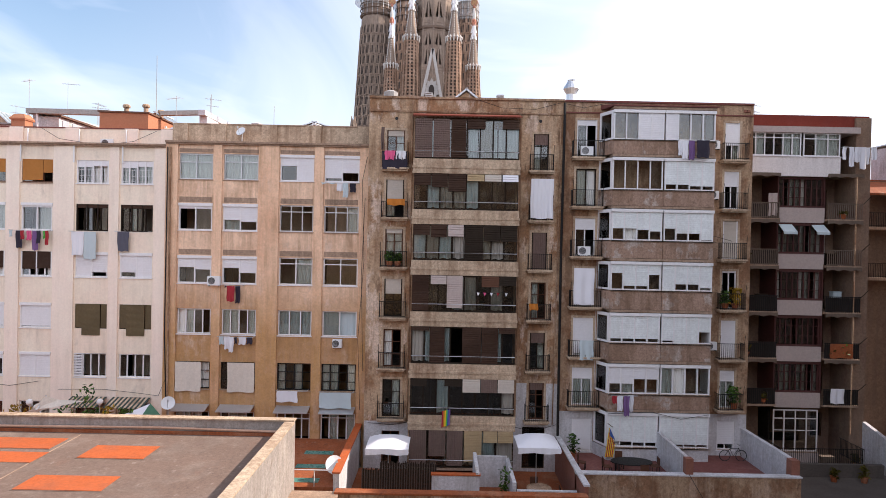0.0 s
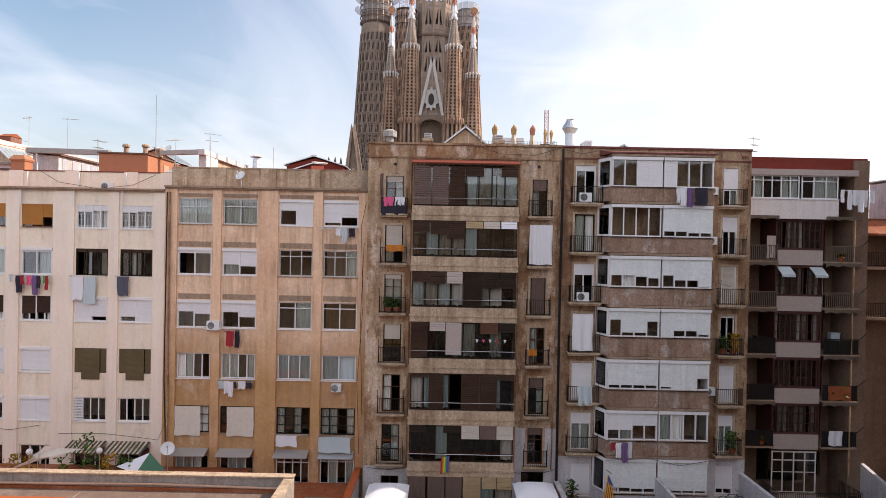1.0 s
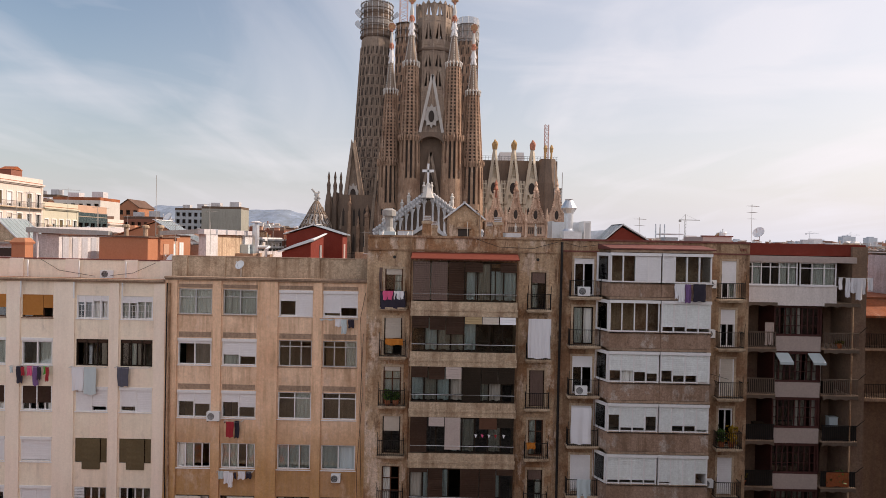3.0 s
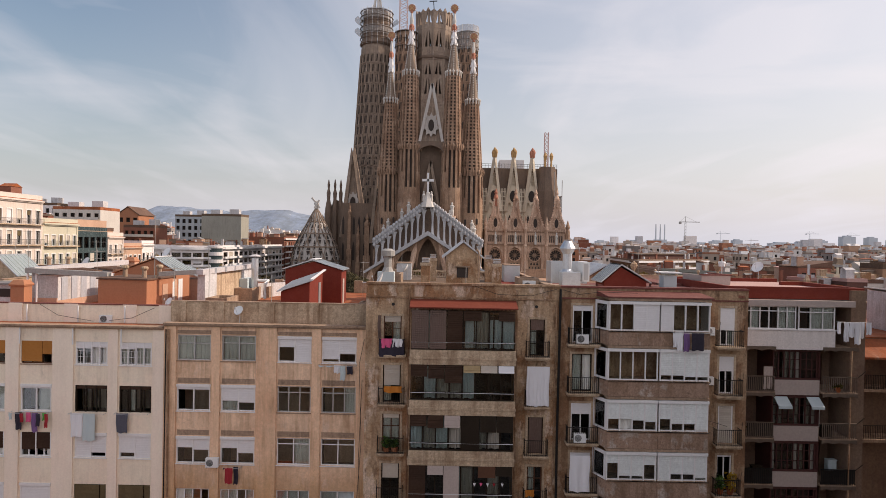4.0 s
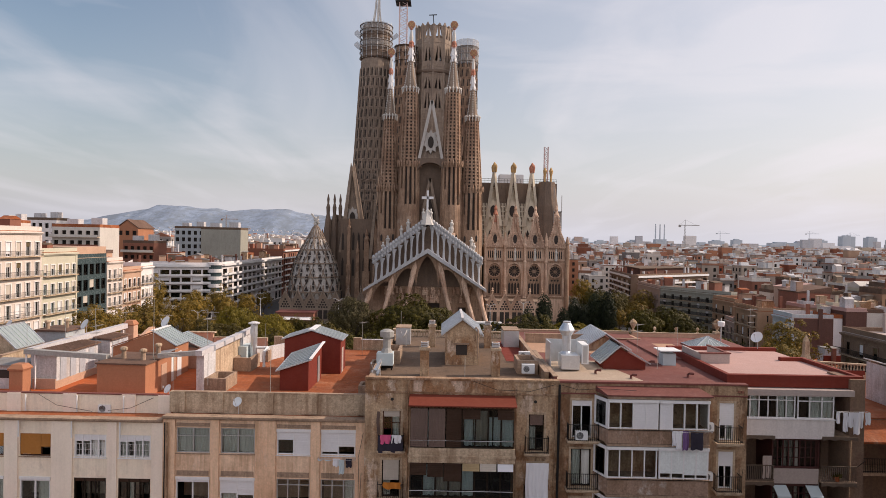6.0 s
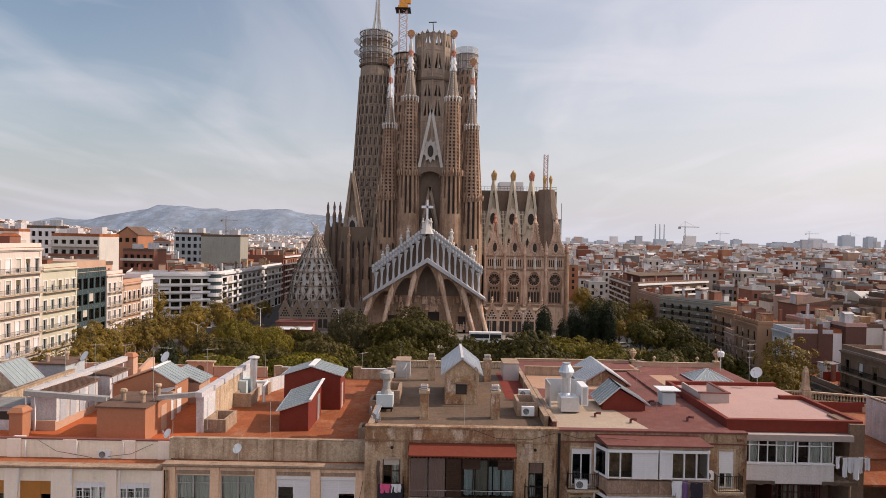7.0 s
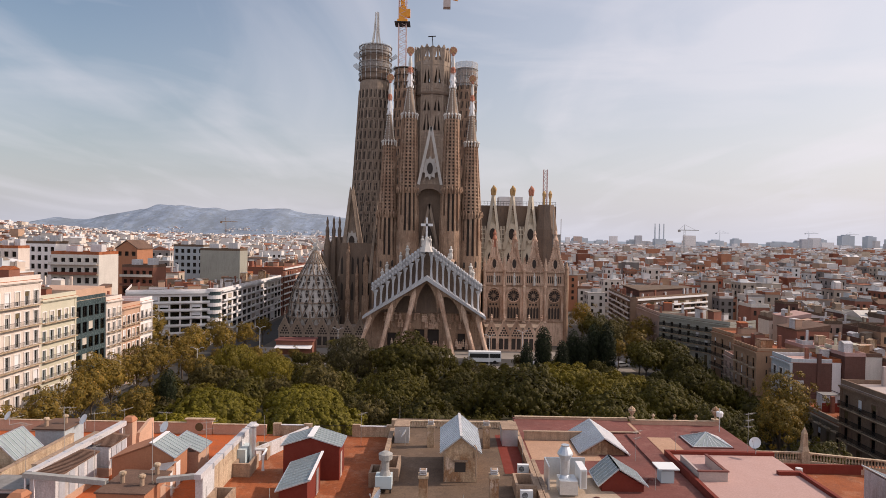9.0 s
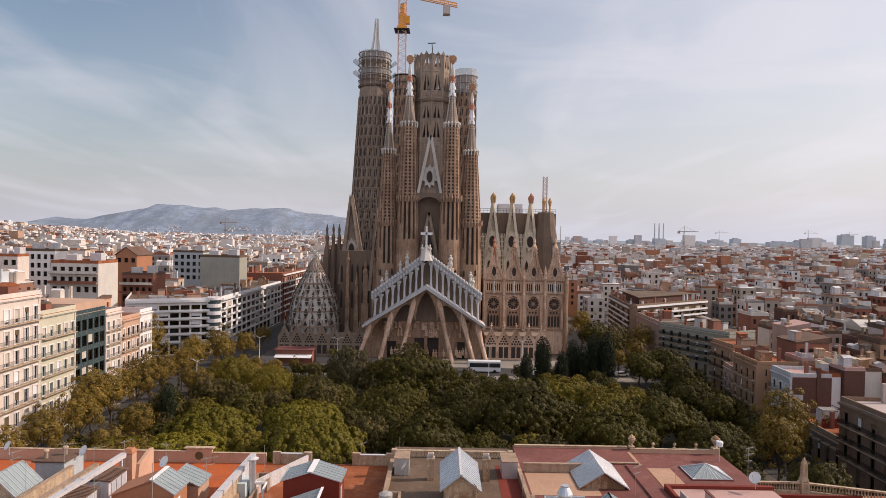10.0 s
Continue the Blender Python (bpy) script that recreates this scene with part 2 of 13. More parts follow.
# ---------------------------------------------------------------- materials
def paint(name, col, rough=0.8, var=0.12, grain=6.0, stain=0.0, stain_col=(0.08, 0.06, 0.045), streak=False, bump=0.15, metal=0.0, island=0.0, rnd=0.0, fine=30.0, lines=0.0, linesc=20.0, spec=0.3, axis="Z", speck=None, patch=(), wash=None):
    """A plain surface: colour with grain and patches; stain: run-down dirt; island, rnd: a tint of its own for each piece; lines: fine ribs.
    patch: spots of another colour (colour, scale, from, to, amount); wash: an older coat (colour, level, spread) up to a wavering line."""
    speck = (0.5 * stain if speck is None else speck)
    m = bpy.data.materials.new(name)
    m.use_nodes = True
    n, l = m.node_tree.nodes, m.node_tree.links
    b = n["Principled BSDF"]
    b.inputs["Roughness"].default_value, b.inputs["Metallic"].default_value = rough, metal
    b.inputs["Specular IOR Level"].default_value = spec
    tc = n.new("ShaderNodeTexCoord")
    geo = n.new("ShaderNodeNewGeometry")
    pos = geo.outputs["Position"]

    def noise_at(scale, detail=4.0, squash=None, rgh=0.55):
        t = n.new("ShaderNodeTexNoise")
        t.inputs["Scale"].default_value, t.inputs["Detail"].default_value, t.inputs["Roughness"].default_value = scale, detail, rgh
        if squash:
            q = n.new("ShaderNodeMapping")
            q.inputs["Scale"].default_value = squash
            l.new(pos, q.inputs[0])
            l.new(q.outputs[0], t.inputs["Vector"])
        else:
            l.new(pos, t.inputs["Vector"])
        return t.outputs[0]

    def mix(kind, fac, a, c):
        x = n.new("ShaderNodeMix")
        x.data_type, x.blend_type = "RGBA", kind
        for sock, v in ((x.inputs["Factor"], fac), (x.inputs["A"], a), (x.inputs["B"], c)):
            if isinstance(v, (int, float)):
                sock.default_value = v
            elif isinstance(v, tuple):
                sock.default_value = (*v[:3], 1)
            else:
                l.new(v, sock)
        return x.outputs["Result"]

    def ramp(v, lo, hi, a=0.0, c=1.0):
        r = n.new("ShaderNodeMapRange")
        for key, val in (("From Min", lo), ("From Max", hi), ("To Min", a), ("To Max", c)):
            r.inputs[key].default_value = val
        l.new(v, r.inputs["Value"])
        return r.outputs[0]

    dark = tuple(c * (1 - var) for c in col)
    light = tuple(min(1, c * (1 + var)) for c in col)
    big = ramp(noise_at(grain * 0.09, 3), 0.3, 0.7)
    small = ramp(noise_at(grain, 5), 0.3, 0.7)
    c = mix("MIX", big, dark, light)
    c = mix("MIX", ramp(small, 0, 1, 0, 0.5), c, tuple(v * (1 - 0.8 * var) for v in col))
    if wash:
        sz_ = n.new("ShaderNodeSeparateXYZ")
        l.new(pos, sz_.inputs[0])
        wob = n.new("ShaderNodeMath")
        wob.operation = "MULTIPLY_ADD"
        l.new(noise_at(0.5, 6, (1.6, 1.6, 0.35), 0.65), wob.inputs[0])
        wob.inputs[1].default_value = wash[2] * 2.4
        l.new(sz_.outputs["Z"], wob.inputs[2])
        c = mix("MIX", ramp(wob.outputs[0], wash[1] - wash[2] + wash[2] * 1.2, wash[1] + wash[2] + wash[2] * 1.2, 0.9, 0.0), c, wash[0])
    for i, (pc, psc, lo, hi, amt) in enumerate(patch):
        pn = ramp(noise_at(psc, 8, (1.0 + 0.37 * i, 1.0, 0.8 - 0.13 * i), 0.68), lo, hi)
        c = mix("MIX", ramp(pn, 0, 1, 0, amt), c, pc)
    if speck:
        sp_ = ramp(noise_at(7.0, 9, None, 0.85), 0.36, 0.64, 1 - speck, 1 + speck)
        hs = n.new("ShaderNodeHueSaturation")
        l.new(c, hs.inputs["Color"])
        l.new(sp_, hs.inputs["Value"])
        c = hs.outputs[0]
    if island or rnd:
        src = geo.outputs["Random Per Island"] if island else n.new("ShaderNodeObjectInfo").outputs["Random"]
        amt = island or rnd
        v = ramp(src, 0, 1, 1 - amt, 1 + amt)
        h = n.new("ShaderNodeHueSaturation")
        l.new(c, h.inputs["Color"])
        l.new(v, h.inputs["Value"])
        c = h.outputs[0]
    if stain:
        sq = (2.2, 2.2, 0.16) if streak else (0.5, 0.5, 0.5)
        s = ramp(noise_at(1.0, 7, sq, 0.7), 0.44, 0.64)
        s2 = ramp(noise_at(0.45, 5), 0.36, 0.60)
        x = n.new("ShaderNodeMath")
        x.operation = "MULTIPLY"
        l.new(s, x.inputs[0])
        l.new(s2, x.inputs[1])
        c = mix("MIX", ramp(x.outputs[0], 0, 1, 0, stain), c, stain_col)
        if streak:
            fs_ = ramp(noise_at(1.0, 6, (5.5, 5.5, 0.28), 0.7), 0.52, 0.66)
            c = mix("MIX", ramp(fs_, 0, 1, 0, 0.6 * stain), c, tuple(0.35 * u + 0.65 * v for u, v in zip(col, stain_col)))
        blot = ramp(noise_at(1.7, 9, None, 0.75), 0.52, 0.68)
        c = mix("MIX", ramp(blot, 0, 1, 0, 0.45 * stain), c, tuple(0.5 * (u + v) for u, v in zip(col, stain_col)))
    l.new(c, b.inputs["Base Color"])
    h = noise_at(fine, 4)
    if lines:
        sp = n.new("ShaderNodeSeparateXYZ")
        l.new(pos, sp.inputs[0])
        w = n.new("ShaderNodeMath")
        w.operation = "MULTIPLY"
        l.new(sp.outputs[axis], w.inputs[0])
        w.inputs[1].default_value = linesc * 2 * math.pi
        w2 = n.new("ShaderNodeMath")
        w2.operation = "SINE"
        l.new(w.outputs[0], w2.inputs[0])
        w3 = n.new("ShaderNodeMath")
        w3.operation = "MULTIPLY_ADD"
        l.new(w2.outputs[0], w3.inputs[0])
        w3.inputs[1].default_value = lines
        l.new(h, w3.inputs[2])
        h = w3.outputs[0]
    if bump:
        bp = n.new("ShaderNodeBump")
        bp.inputs["Strength"].default_value, bp.inputs["Distance"].default_value = bump, 0.03
        l.new(h, bp.inputs["Height"])
        l.new(bp.outputs[0], b.inputs["Normal"])
    rr = ramp(small, 0, 1, max(0.02, rough - 0.1), min(1, rough + 0.1))
    l.new(rr, b.inputs["Roughness"])
    return m


def glass(name, tint=(0.55, 0.6, 0.6), gloss=0.0):
    m = bpy.data.materials.new(name)
    m.use_nodes = True
    n, l = m.node_tree.nodes, m.node_tree.links
    n.clear()
    o = n.new("ShaderNodeOutputMaterial")
    t = n.new("ShaderNodeBsdfTransparent")
    t.inputs[0].default_value = (*tint, 1)
    g = n.new("ShaderNodeBsdfGlossy")
    g.inputs["Roughness"].default_value = 0.03
    fr = n.new("ShaderNodeFresnel")
    fr.inputs[0].default_value = 1.45
    ad = n.new("ShaderNodeMath")
    ad.operation, ad.use_clamp = "ADD", True
    ad.inputs[1].default_value = gloss
    l.new(fr.outputs[0], ad.inputs[0])
    x = n.new("ShaderNodeMixShader")
    l.new(ad.outputs[0], x.inputs[0])
    l.new(t.outputs[0], x.inputs[1])
    l.new(g.outputs[0], x.inputs[2])
    l.new(x.outputs[0], o.inputs[0])
    return m


def netting(name, col, see):
    """Thin cloth that lets part of the light straight through."""
    m = paint(name, col, 0.9, 0.2, 2.0, 0.3, bump=0.0)
    n, l = m.node_tree.nodes, m.node_tree.links
    t, x = n.new("ShaderNodeBsdfTransparent"), n.new("ShaderNodeMixShader")
    x.inputs[0].default_value = see
    l.new(n["Principled BSDF"].outputs[0], x.inputs[1])
    l.new(t.outputs[0], x.inputs[2])
    l.new(x.outputs[0], n["Material Output"].inputs[0])
    return m


M_NETT = netting("scaffold_netting", (0.55, 0.52, 0.49), 0.66)
M_CREAM = paint("cream_render", (0.90, 0.785, 0.66), 0.9, 0.05, 3.0, 0.18, (0.46, 0.36, 0.26), True, 0.1, speck=0.06, patch=(((0.90, 0.74, 0.63), 0.16, 0.45, 0.6, 0.7), ((0.62, 0.52, 0.42), 0.9, 0.60, 0.74, 0.4)))
M_CREAM2 = paint("cream_recess", (0.87, 0.765, 0.62), 0.9, 0.05, 3.0, 0.25, (0.42, 0.34, 0.25), True, 0.1, speck=0.08, patch=(((0.87, 0.70, 0.565), 0.2, 0.45, 0.6, 0.6), ((0.50, 0.42, 0.34), 0.9, 0.56, 0.72, 0.5)))
M_OCHRE = paint("ochre_render", (0.84, 0.575, 0.39), 0.9, 0.08, 3.0, 0.55, (0.32, 0.18, 0.085), True, 0.15, speck=0.15, patch=(((0.72, 0.43, 0.27), 0.3, 0.48, 0.62, 0.6), ((0.70, 0.53, 0.42), 0.7, 0.55, 0.66, 0.5)), wash=((0.50, 0.28, 0.105), 5.0, 2.0))
M_OCHRE2 = paint("ochre_recess", (0.86, 0.62, 0.44), 0.9, 0.1, 3.0, 0.65, (0.28, 0.155, 0.075), True, 0.15, speck=0.18, patch=(((0.55, 0.33, 0.2), 0.5, 0.48, 0.62, 0.5), ((0.72, 0.56, 0.45), 0.8, 0.55, 0.66, 0.5)), wash=((0.43, 0.235, 0.085), 5.2, 1.5))
M_GREY = paint("old_grey_render", (0.52, 0.37, 0.24), 0.95, 0.14, 2.5, 0.75, (0.16, 0.085, 0.045), True, 0.2, patch=(((0.28, 0.135, 0.062), 0.45, 0.46, 0.56, 0.85), ((0.70, 0.56, 0.45), 0.6, 0.54, 0.60, 0.75), ((0.14, 0.08, 0.05), 1.6, 0.56, 0.66, 0.75)))
M_GREY2 = paint("worn_brown_render", (0.42, 0.285, 0.18), 0.95, 0.14, 2.5, 0.75, (0.13, 0.065, 0.035), True, 0.2, patch=(((0.21, 0.10, 0.05), 0.45, 0.46, 0.56, 0.8), ((0.46, 0.325, 0.235), 0.55, 0.55, 0.60, 0.65), ((0.11, 0.065, 0.042), 1.5, 0.56, 0.66, 0.75)))
M_BAND = paint("stained_band", (0.53, 0.41, 0.29), 0.95, 0.14, 3.0, 0.75, (0.17, 0.095, 0.05), True, 0.2, patch=(((0.30, 0.19, 0.12), 0.9, 0.50, 0.64, 0.6), ((0.16, 0.11, 0.08), 2.2, 0.58, 0.70, 0.55)))
M_CONC = paint("weathered_concrete", (0.39, 0.275, 0.195), 0.95, 0.16, 3.0, 0.65, (0.15, 0.105, 0.075), True, 0.25, patch=(((0.24, 0.165, 0.115), 0.8, 0.50, 0.64, 0.6), ((0.15, 0.11, 0.085), 2.0, 0.58, 0.70, 0.6)))
M_SPAND = paint("peeling_grey_render", (0.37, 0.25, 0.185), 0.95, 0.12, 3.0, 0.75, (0.15, 0.095, 0.06), True, 0.25, patch=(((0.50, 0.44, 0.39), 0.7, 0.55, 0.58, 0.75), ((0.24, 0.15, 0.10), 0.5, 0.47, 0.58, 0.7), ((0.12, 0.08, 0.06), 1.8, 0.57, 0.66, 0.65)))
M_WHITEWASH = paint("whitewash", (0.58, 0.57, 0.58), 0.9, 0.06, 3.0, 0.55, (0.28, 0.25, 0.22), True, 0.15, patch=(((0.26, 0.23, 0.20), 1.6, 0.60, 0.70, 0.55), ((0.42, 0.36, 0.30), 0.9, 0.56, 0.68, 0.5),))
M_WALL4 = paint("rose_brown_wall", (0.24, 0.16, 0.11), 0.95, 0.12, 3.0, 0.6, (0.14, 0.10, 0.08), True, 0.15, patch=(((0.16, 0.085, 0.065), 0.4, 0.50, 0.62, 0.6),))
M_PANELT = paint("white_panel", (0.78, 0.73, 0.70), 0.9, 0.06, 3.0, 0.3, (0.42, 0.36, 0.32), True, 0.1)
M_PANEL4 = paint("pale_panel", (0.46, 0.38, 0.345), 0.9, 0.06, 3.0, 0.25, (0.4, 0.36, 0.33), True, 0.1)
M_WHITE = paint("white_paint", (0.78, 0.77, 0.77), 0.6, 0.05, 5.0, 0.12, (0.5, 0.47, 0.42), True, 0.05)
M_SHUT = paint("roller_slats_white", (0.75, 0.74, 0.75), 0.6, 0.05, 5.0, 0.1, (0.5, 0.48, 0.45), True, 0.2, lines=0.3, linesc=18.0, fine=10)
M_SHUTG = paint("roller_slats_grey_green", (0.76, 0.80, 0.79), 0.6, 0.08, 5.0, 0.25, (0.4, 0.38, 0.34), True, 0.2, lines=0.35, linesc=18.0, fine=10)
M_MAROON = paint("maroon_window_wood", (0.085, 0.034, 0.03), 0.6, 0.2, 8.0, bump=0.1, spec=0.2)
M_SLAT = paint("grey_brown_slats", (0.16, 0.12, 0.09), 0.8, 0.2, 6.0, 0.4, (0.09, 0.06, 0.05), True, 0.1)
M_RAILCLOTH = paint("dark_rail_cloth", (0.035, 0.028, 0.024), 0.95, 0.25, 6.0, bump=0.2)
# dark base colour: the yard's deep shade is put into it
M_YARD = paint("shaded_yard_paving", (0.12, 0.10, 0.085), 0.95, 0.2, 1.0, 0.4, (0.06, 0.05, 0.045), False, 0.2)
M_SHUTB = paint("roller_slats_beige", (0.55, 0.49, 0.42), 0.7, 0.08, 5.0, 0.15, (0.4, 0.33, 0.26), True, 0.35, lines=0.6, linesc=18.0, fine=10)
M_BLINDO = paint("orange_reed_blind", (0.50, 0.21, 0.05), 0.8, 0.15, 6.0, 0.0, bump=0.5, lines=0.8, linesc=22.0, fine=10)
M_BLINDB = paint("brown_slat_blind", (0.052, 0.026, 0.015), 0.8, 0.2, 6.0, 0.0, bump=0.5, lines=0.8, linesc=16.0, fine=10)
M_BLINDM = paint("mauve_blind", (0.15, 0.10, 0.082), 0.8, 0.12, 6.0, 0.2, bump=0.4, lines=0.6, linesc=9.0, fine=10, axis="X")
M_REED = paint("straw_blind", (0.46, 0.34, 0.19), 0.85, 0.15, 8.0, 0.2, bump=0.4, lines=0.8, linesc=25.0, fine=10)
M_OLIVE = paint("olive_blind", (0.135, 0.10, 0.05), 0.8, 0.15, 8.0, 0.2, bump=0.4, lines=0.8, linesc=18.0, fine=10)
M_DARKWOOD = paint("dark_brown_wood", (0.025, 0.017, 0.011), 0.7, 0.2, 8.0, bump=0.1, spec=0.12)
M_WOOD = paint("brown_wood", (0.105, 0.048, 0.028), 0.7, 0.2, 8.0, bump=0.1, spec=0.15)
M_IRON = paint("black_iron", (0.018, 0.016, 0.015), 0.6, 0.2, 10.0, bump=0.0, metal=0.0, spec=0.2)
M_ALU = paint("aluminium", (0.55, 0.56, 0.57), 0.4, 0.08, 10.0, bump=0.0, metal=0.6)
M_STEEL = paint("galvanised_sheet", (0.62, 0.65, 0.68), 0.38, 0.1, 4.0, 0.2, (0.4, 0.4, 0.4), False, 0.05, metal=0.7)
# near-black: the shade of unlit rooms is put into the colour
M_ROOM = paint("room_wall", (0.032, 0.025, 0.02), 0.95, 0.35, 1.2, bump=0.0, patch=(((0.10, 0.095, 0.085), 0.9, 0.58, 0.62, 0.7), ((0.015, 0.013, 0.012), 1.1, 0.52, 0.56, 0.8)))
M_CURTAIN = paint("pale_curtain", (0.80, 0.80, 0.76), 0.9, 0.1, 5.0, bump=0.4, lines=0.9, linesc=6.0, fine=8, axis="X")
M_CURTG = paint("dull_curtain", (0.34, 0.32, 0.28), 0.9, 0.1, 5.0, bump=0.4, lines=0.9, linesc=6.0, fine=8, axis="X")
M_CLOTHW = paint("white_cloth", (0.76, 0.76, 0.79), 0.9, 0.05, 5.0, bump=0.1)
M_CLOTHG = paint("grey_blue_cloth", (0.50, 0.58, 0.60), 0.9, 0.06, 5.0, bump=0.1)
M_CLOTHD = paint("dark_cloth", (0.035, 0.03, 0.045), 0.9, 0.2, 5.0, bump=0.1)
M_CLOTHR = paint("red_cloth", (0.35, 0.03, 0.04), 0.9, 0.1, 5.0, bump=0.1)
M_CLOTHP = paint("pink_cloth", (0.72, 0.12, 0.26), 0.9, 0.1, 5.0, bump=0.1)
M_CLOTHV = paint("purple_cloth", (0.18, 0.10, 0.24), 0.9, 0.1, 5.0, bump=0.1)
M_CLOTHN = paint("green_cloth", (0.10, 0.45, 0.08), 0.9, 0.1, 5.0, bump=0.1)
M_CLOTHO = paint("orange_cloth", (0.50, 0.18, 0.03), 0.9, 0.1, 5.0, bump=0.1)
M_CLOTHY = paint("yellow_cloth", (0.75, 0.48, 0.03), 0.9, 0.1, 5.0, bump=0.1)
M_CLOTHB = paint("blue_cloth", (0.05, 0.10, 0.32), 0.9, 0.1, 5.0, bump=0.1)
M_TERRA = paint("terracotta_roof", (0.33, 0.095, 0.034), 0.9, 0.2, 1.6, 0.6, (0.15, 0.055, 0.03), False, 0.2, patch=(((0.42, 0.22, 0.13), 0.55, 0.50, 0.64, 0.5), ((0.46, 0.33, 0.25), 1.2, 0.62, 0.72, 0.6), ((0.16, 0.06, 0.035), 1.5, 0.56, 0.68, 0.55)))
M_TERRA2 = paint("orange_roof_paint", (0.46, 0.105, 0.028), 0.85, 0.12, 1.6, 0.45, (0.28, 0.10, 0.05), False, 0.15, patch=(((0.30, 0.10, 0.05), 0.8, 0.52, 0.66, 0.6),))
M_PEACHROOF = paint("peach_roof_coat", (0.44, 0.27, 0.18), 0.9, 0.1, 1.4, 0.4, (0.3, 0.18, 0.12), False, 0.15)
M_CREAMCL = paint("cream_blind_cloth", (0.70, 0.63, 0.54), 0.9, 0.06, 4.0, 0.2, (0.45, 0.38, 0.3), True, 0.2, lines=0.5, linesc=3.0, axis="X", fine=8)
M_AWN = paint("brick_red_awning", (0.17, 0.036, 0.02), 0.85, 0.1, 3.0, 0.3, (0.2, 0.06, 0.035), False, 0.1)
M_BROWNROOF = paint("brown_roof_tiles", (0.155, 0.092, 0.066), 0.95, 0.25, 2.0, 0.5, (0.09, 0.06, 0.045), False, 0.3, patch=(((0.30, 0.24, 0.19), 1.8, 0.60, 0.70, 0.5),))
M_DUCT = paint("white_duct_paint", (0.52, 0.50, 0.51), 0.6, 0.06, 3.0, 0.35, (0.34, 0.31, 0.29), True, 0.05)
M_DUCTG = paint("grey_duct_sheet", (0.34, 0.33, 0.31), 0.6, 0.1, 3.0, 0.4, (0.2, 0.18, 0.16), True, 0.05)
M_PALEDOOR = paint("pale_blue_door", (0.42, 0.44, 0.48), 0.6, 0.08, 3.0, 0.3, (0.28, 0.26, 0.26), True, 0.1)
M_PALEBLUE = paint("pale_blue_render", (0.42, 0.47, 0.50), 0.9, 0.08, 3.0, 0.4, (0.28, 0.27, 0.26), True, 0.15)
M_ROOFSHEET = paint("dull_roof_sheet", (0.26, 0.25, 0.24), 0.7, 0.15, 2.0, 0.5, (0.14, 0.12, 0.10), False, 0.1)
M_REDROOF = paint("dark_red_roof_paint", (0.185, 0.066, 0.054), 0.85, 0.16, 1.6, 0.5, (0.11, 0.045, 0.038), False, 0.15, patch=(((0.27, 0.135, 0.11), 0.6, 0.52, 0.68, 0.5),))
M_REDWALL = paint("red_oxide_wall", (0.19, 0.033, 0.02), 0.85, 0.12, 2.0, 0.3, (0.16, 0.03, 0.025), True, 0.12)
M_PINKROOF = paint("pink_roof_coat", (0.47, 0.30, 0.265), 0.85, 0.08, 1.2, 0.3, (0.42, 0.24, 0.2), False, 0.1)
M_BEIGEROOF = paint("beige_roof_coat", (0.42, 0.33, 0.25), 0.9, 0.1, 1.4, 0.4, (0.36, 0.25, 0.19), False, 0.15)
M_GREYROOF = paint("grey_roof_screed", (0.145, 0.097, 0.066), 0.95, 0.2, 1.6, 0.6, (0.085, 0.06, 0.045), False, 0.25, patch=(((0.23, 0.165, 0.12), 0.7, 0.54, 0.68, 0.5), ((0.07, 0.05, 0.04), 1.3, 0.56, 0.68, 0.5)))
M_ORANGEWALL = paint("orange_render", (0.40, 0.18, 0.10), 0.9, 0.08, 2.0, 0.25, (0.3, 0.13, 0.07), True, 0.12)
M_PEACH = paint("peach_render", (0.52, 0.335, 0.24), 0.9, 0.08, 2.0, 0.3, (0.4, 0.24, 0.16), True, 0.12)
M_BRICKW = paint("brick_wall_far", (0.26, 0.11, 0.075), 0.95, 0.15, 3.0, 0.3, (0.14, 0.07, 0.05), False, 0.2)
M_PLASTIC = paint("white_plastic", (0.74, 0.75, 0.75), 0.45, 0.04, 6.0, bump=0.0)
M_BLACK = paint("black_plastic", (0.02, 0.02, 0.02), 0.5, 0.2, 6.0, bump=0.0)
M_STONE = paint("sandstone", (0.375, 0.247, 0.168), 0.95, 0.22, 1.2, 0.8, (0.11, 0.07, 0.05), True, 0.35, fine=5, patch=(((0.22, 0.125, 0.08), 0.11, 0.48, 0.60, 0.7), ((0.56, 0.42, 0.32), 0.3, 0.57, 0.66, 0.6)))
M_STONE_D = paint("dark_weathered_stone", (0.19, 0.135, 0.10), 0.95, 0.22, 1.0, 0.7, (0.10, 0.08, 0.07), True, 0.35, fine=5)
M_STONE_L = paint("pale_new_stone", (0.58, 0.55, 0.51), 0.9, 0.1, 1.0, 0.35, (0.38, 0.33, 0.28), True, 0.2, fine=5)
M_STONE_T = paint("tower_grey_stone", (0.31, 0.237, 0.18), 0.95, 0.2, 1.0, 0.7, (0.13, 0.10, 0.085), True, 0.3, fine=5, patch=(((0.20, 0.145, 0.11), 0.13, 0.50, 0.62, 0.6), ((0.47, 0.40, 0.34), 0.4, 0.58, 0.66, 0.5)))
M_STONE_M = paint("grey_new_stone", (0.50, 0.465, 0.43), 0.9, 0.14, 1.0, 0.5, (0.24, 0.20, 0.17), True, 0.25, fine=5)
M_STONE_P = paint("porch_stone", (0.48, 0.48, 0.49), 0.9, 0.12, 1.0, 0.45, (0.24, 0.22, 0.21), True, 0.25, fine=5)
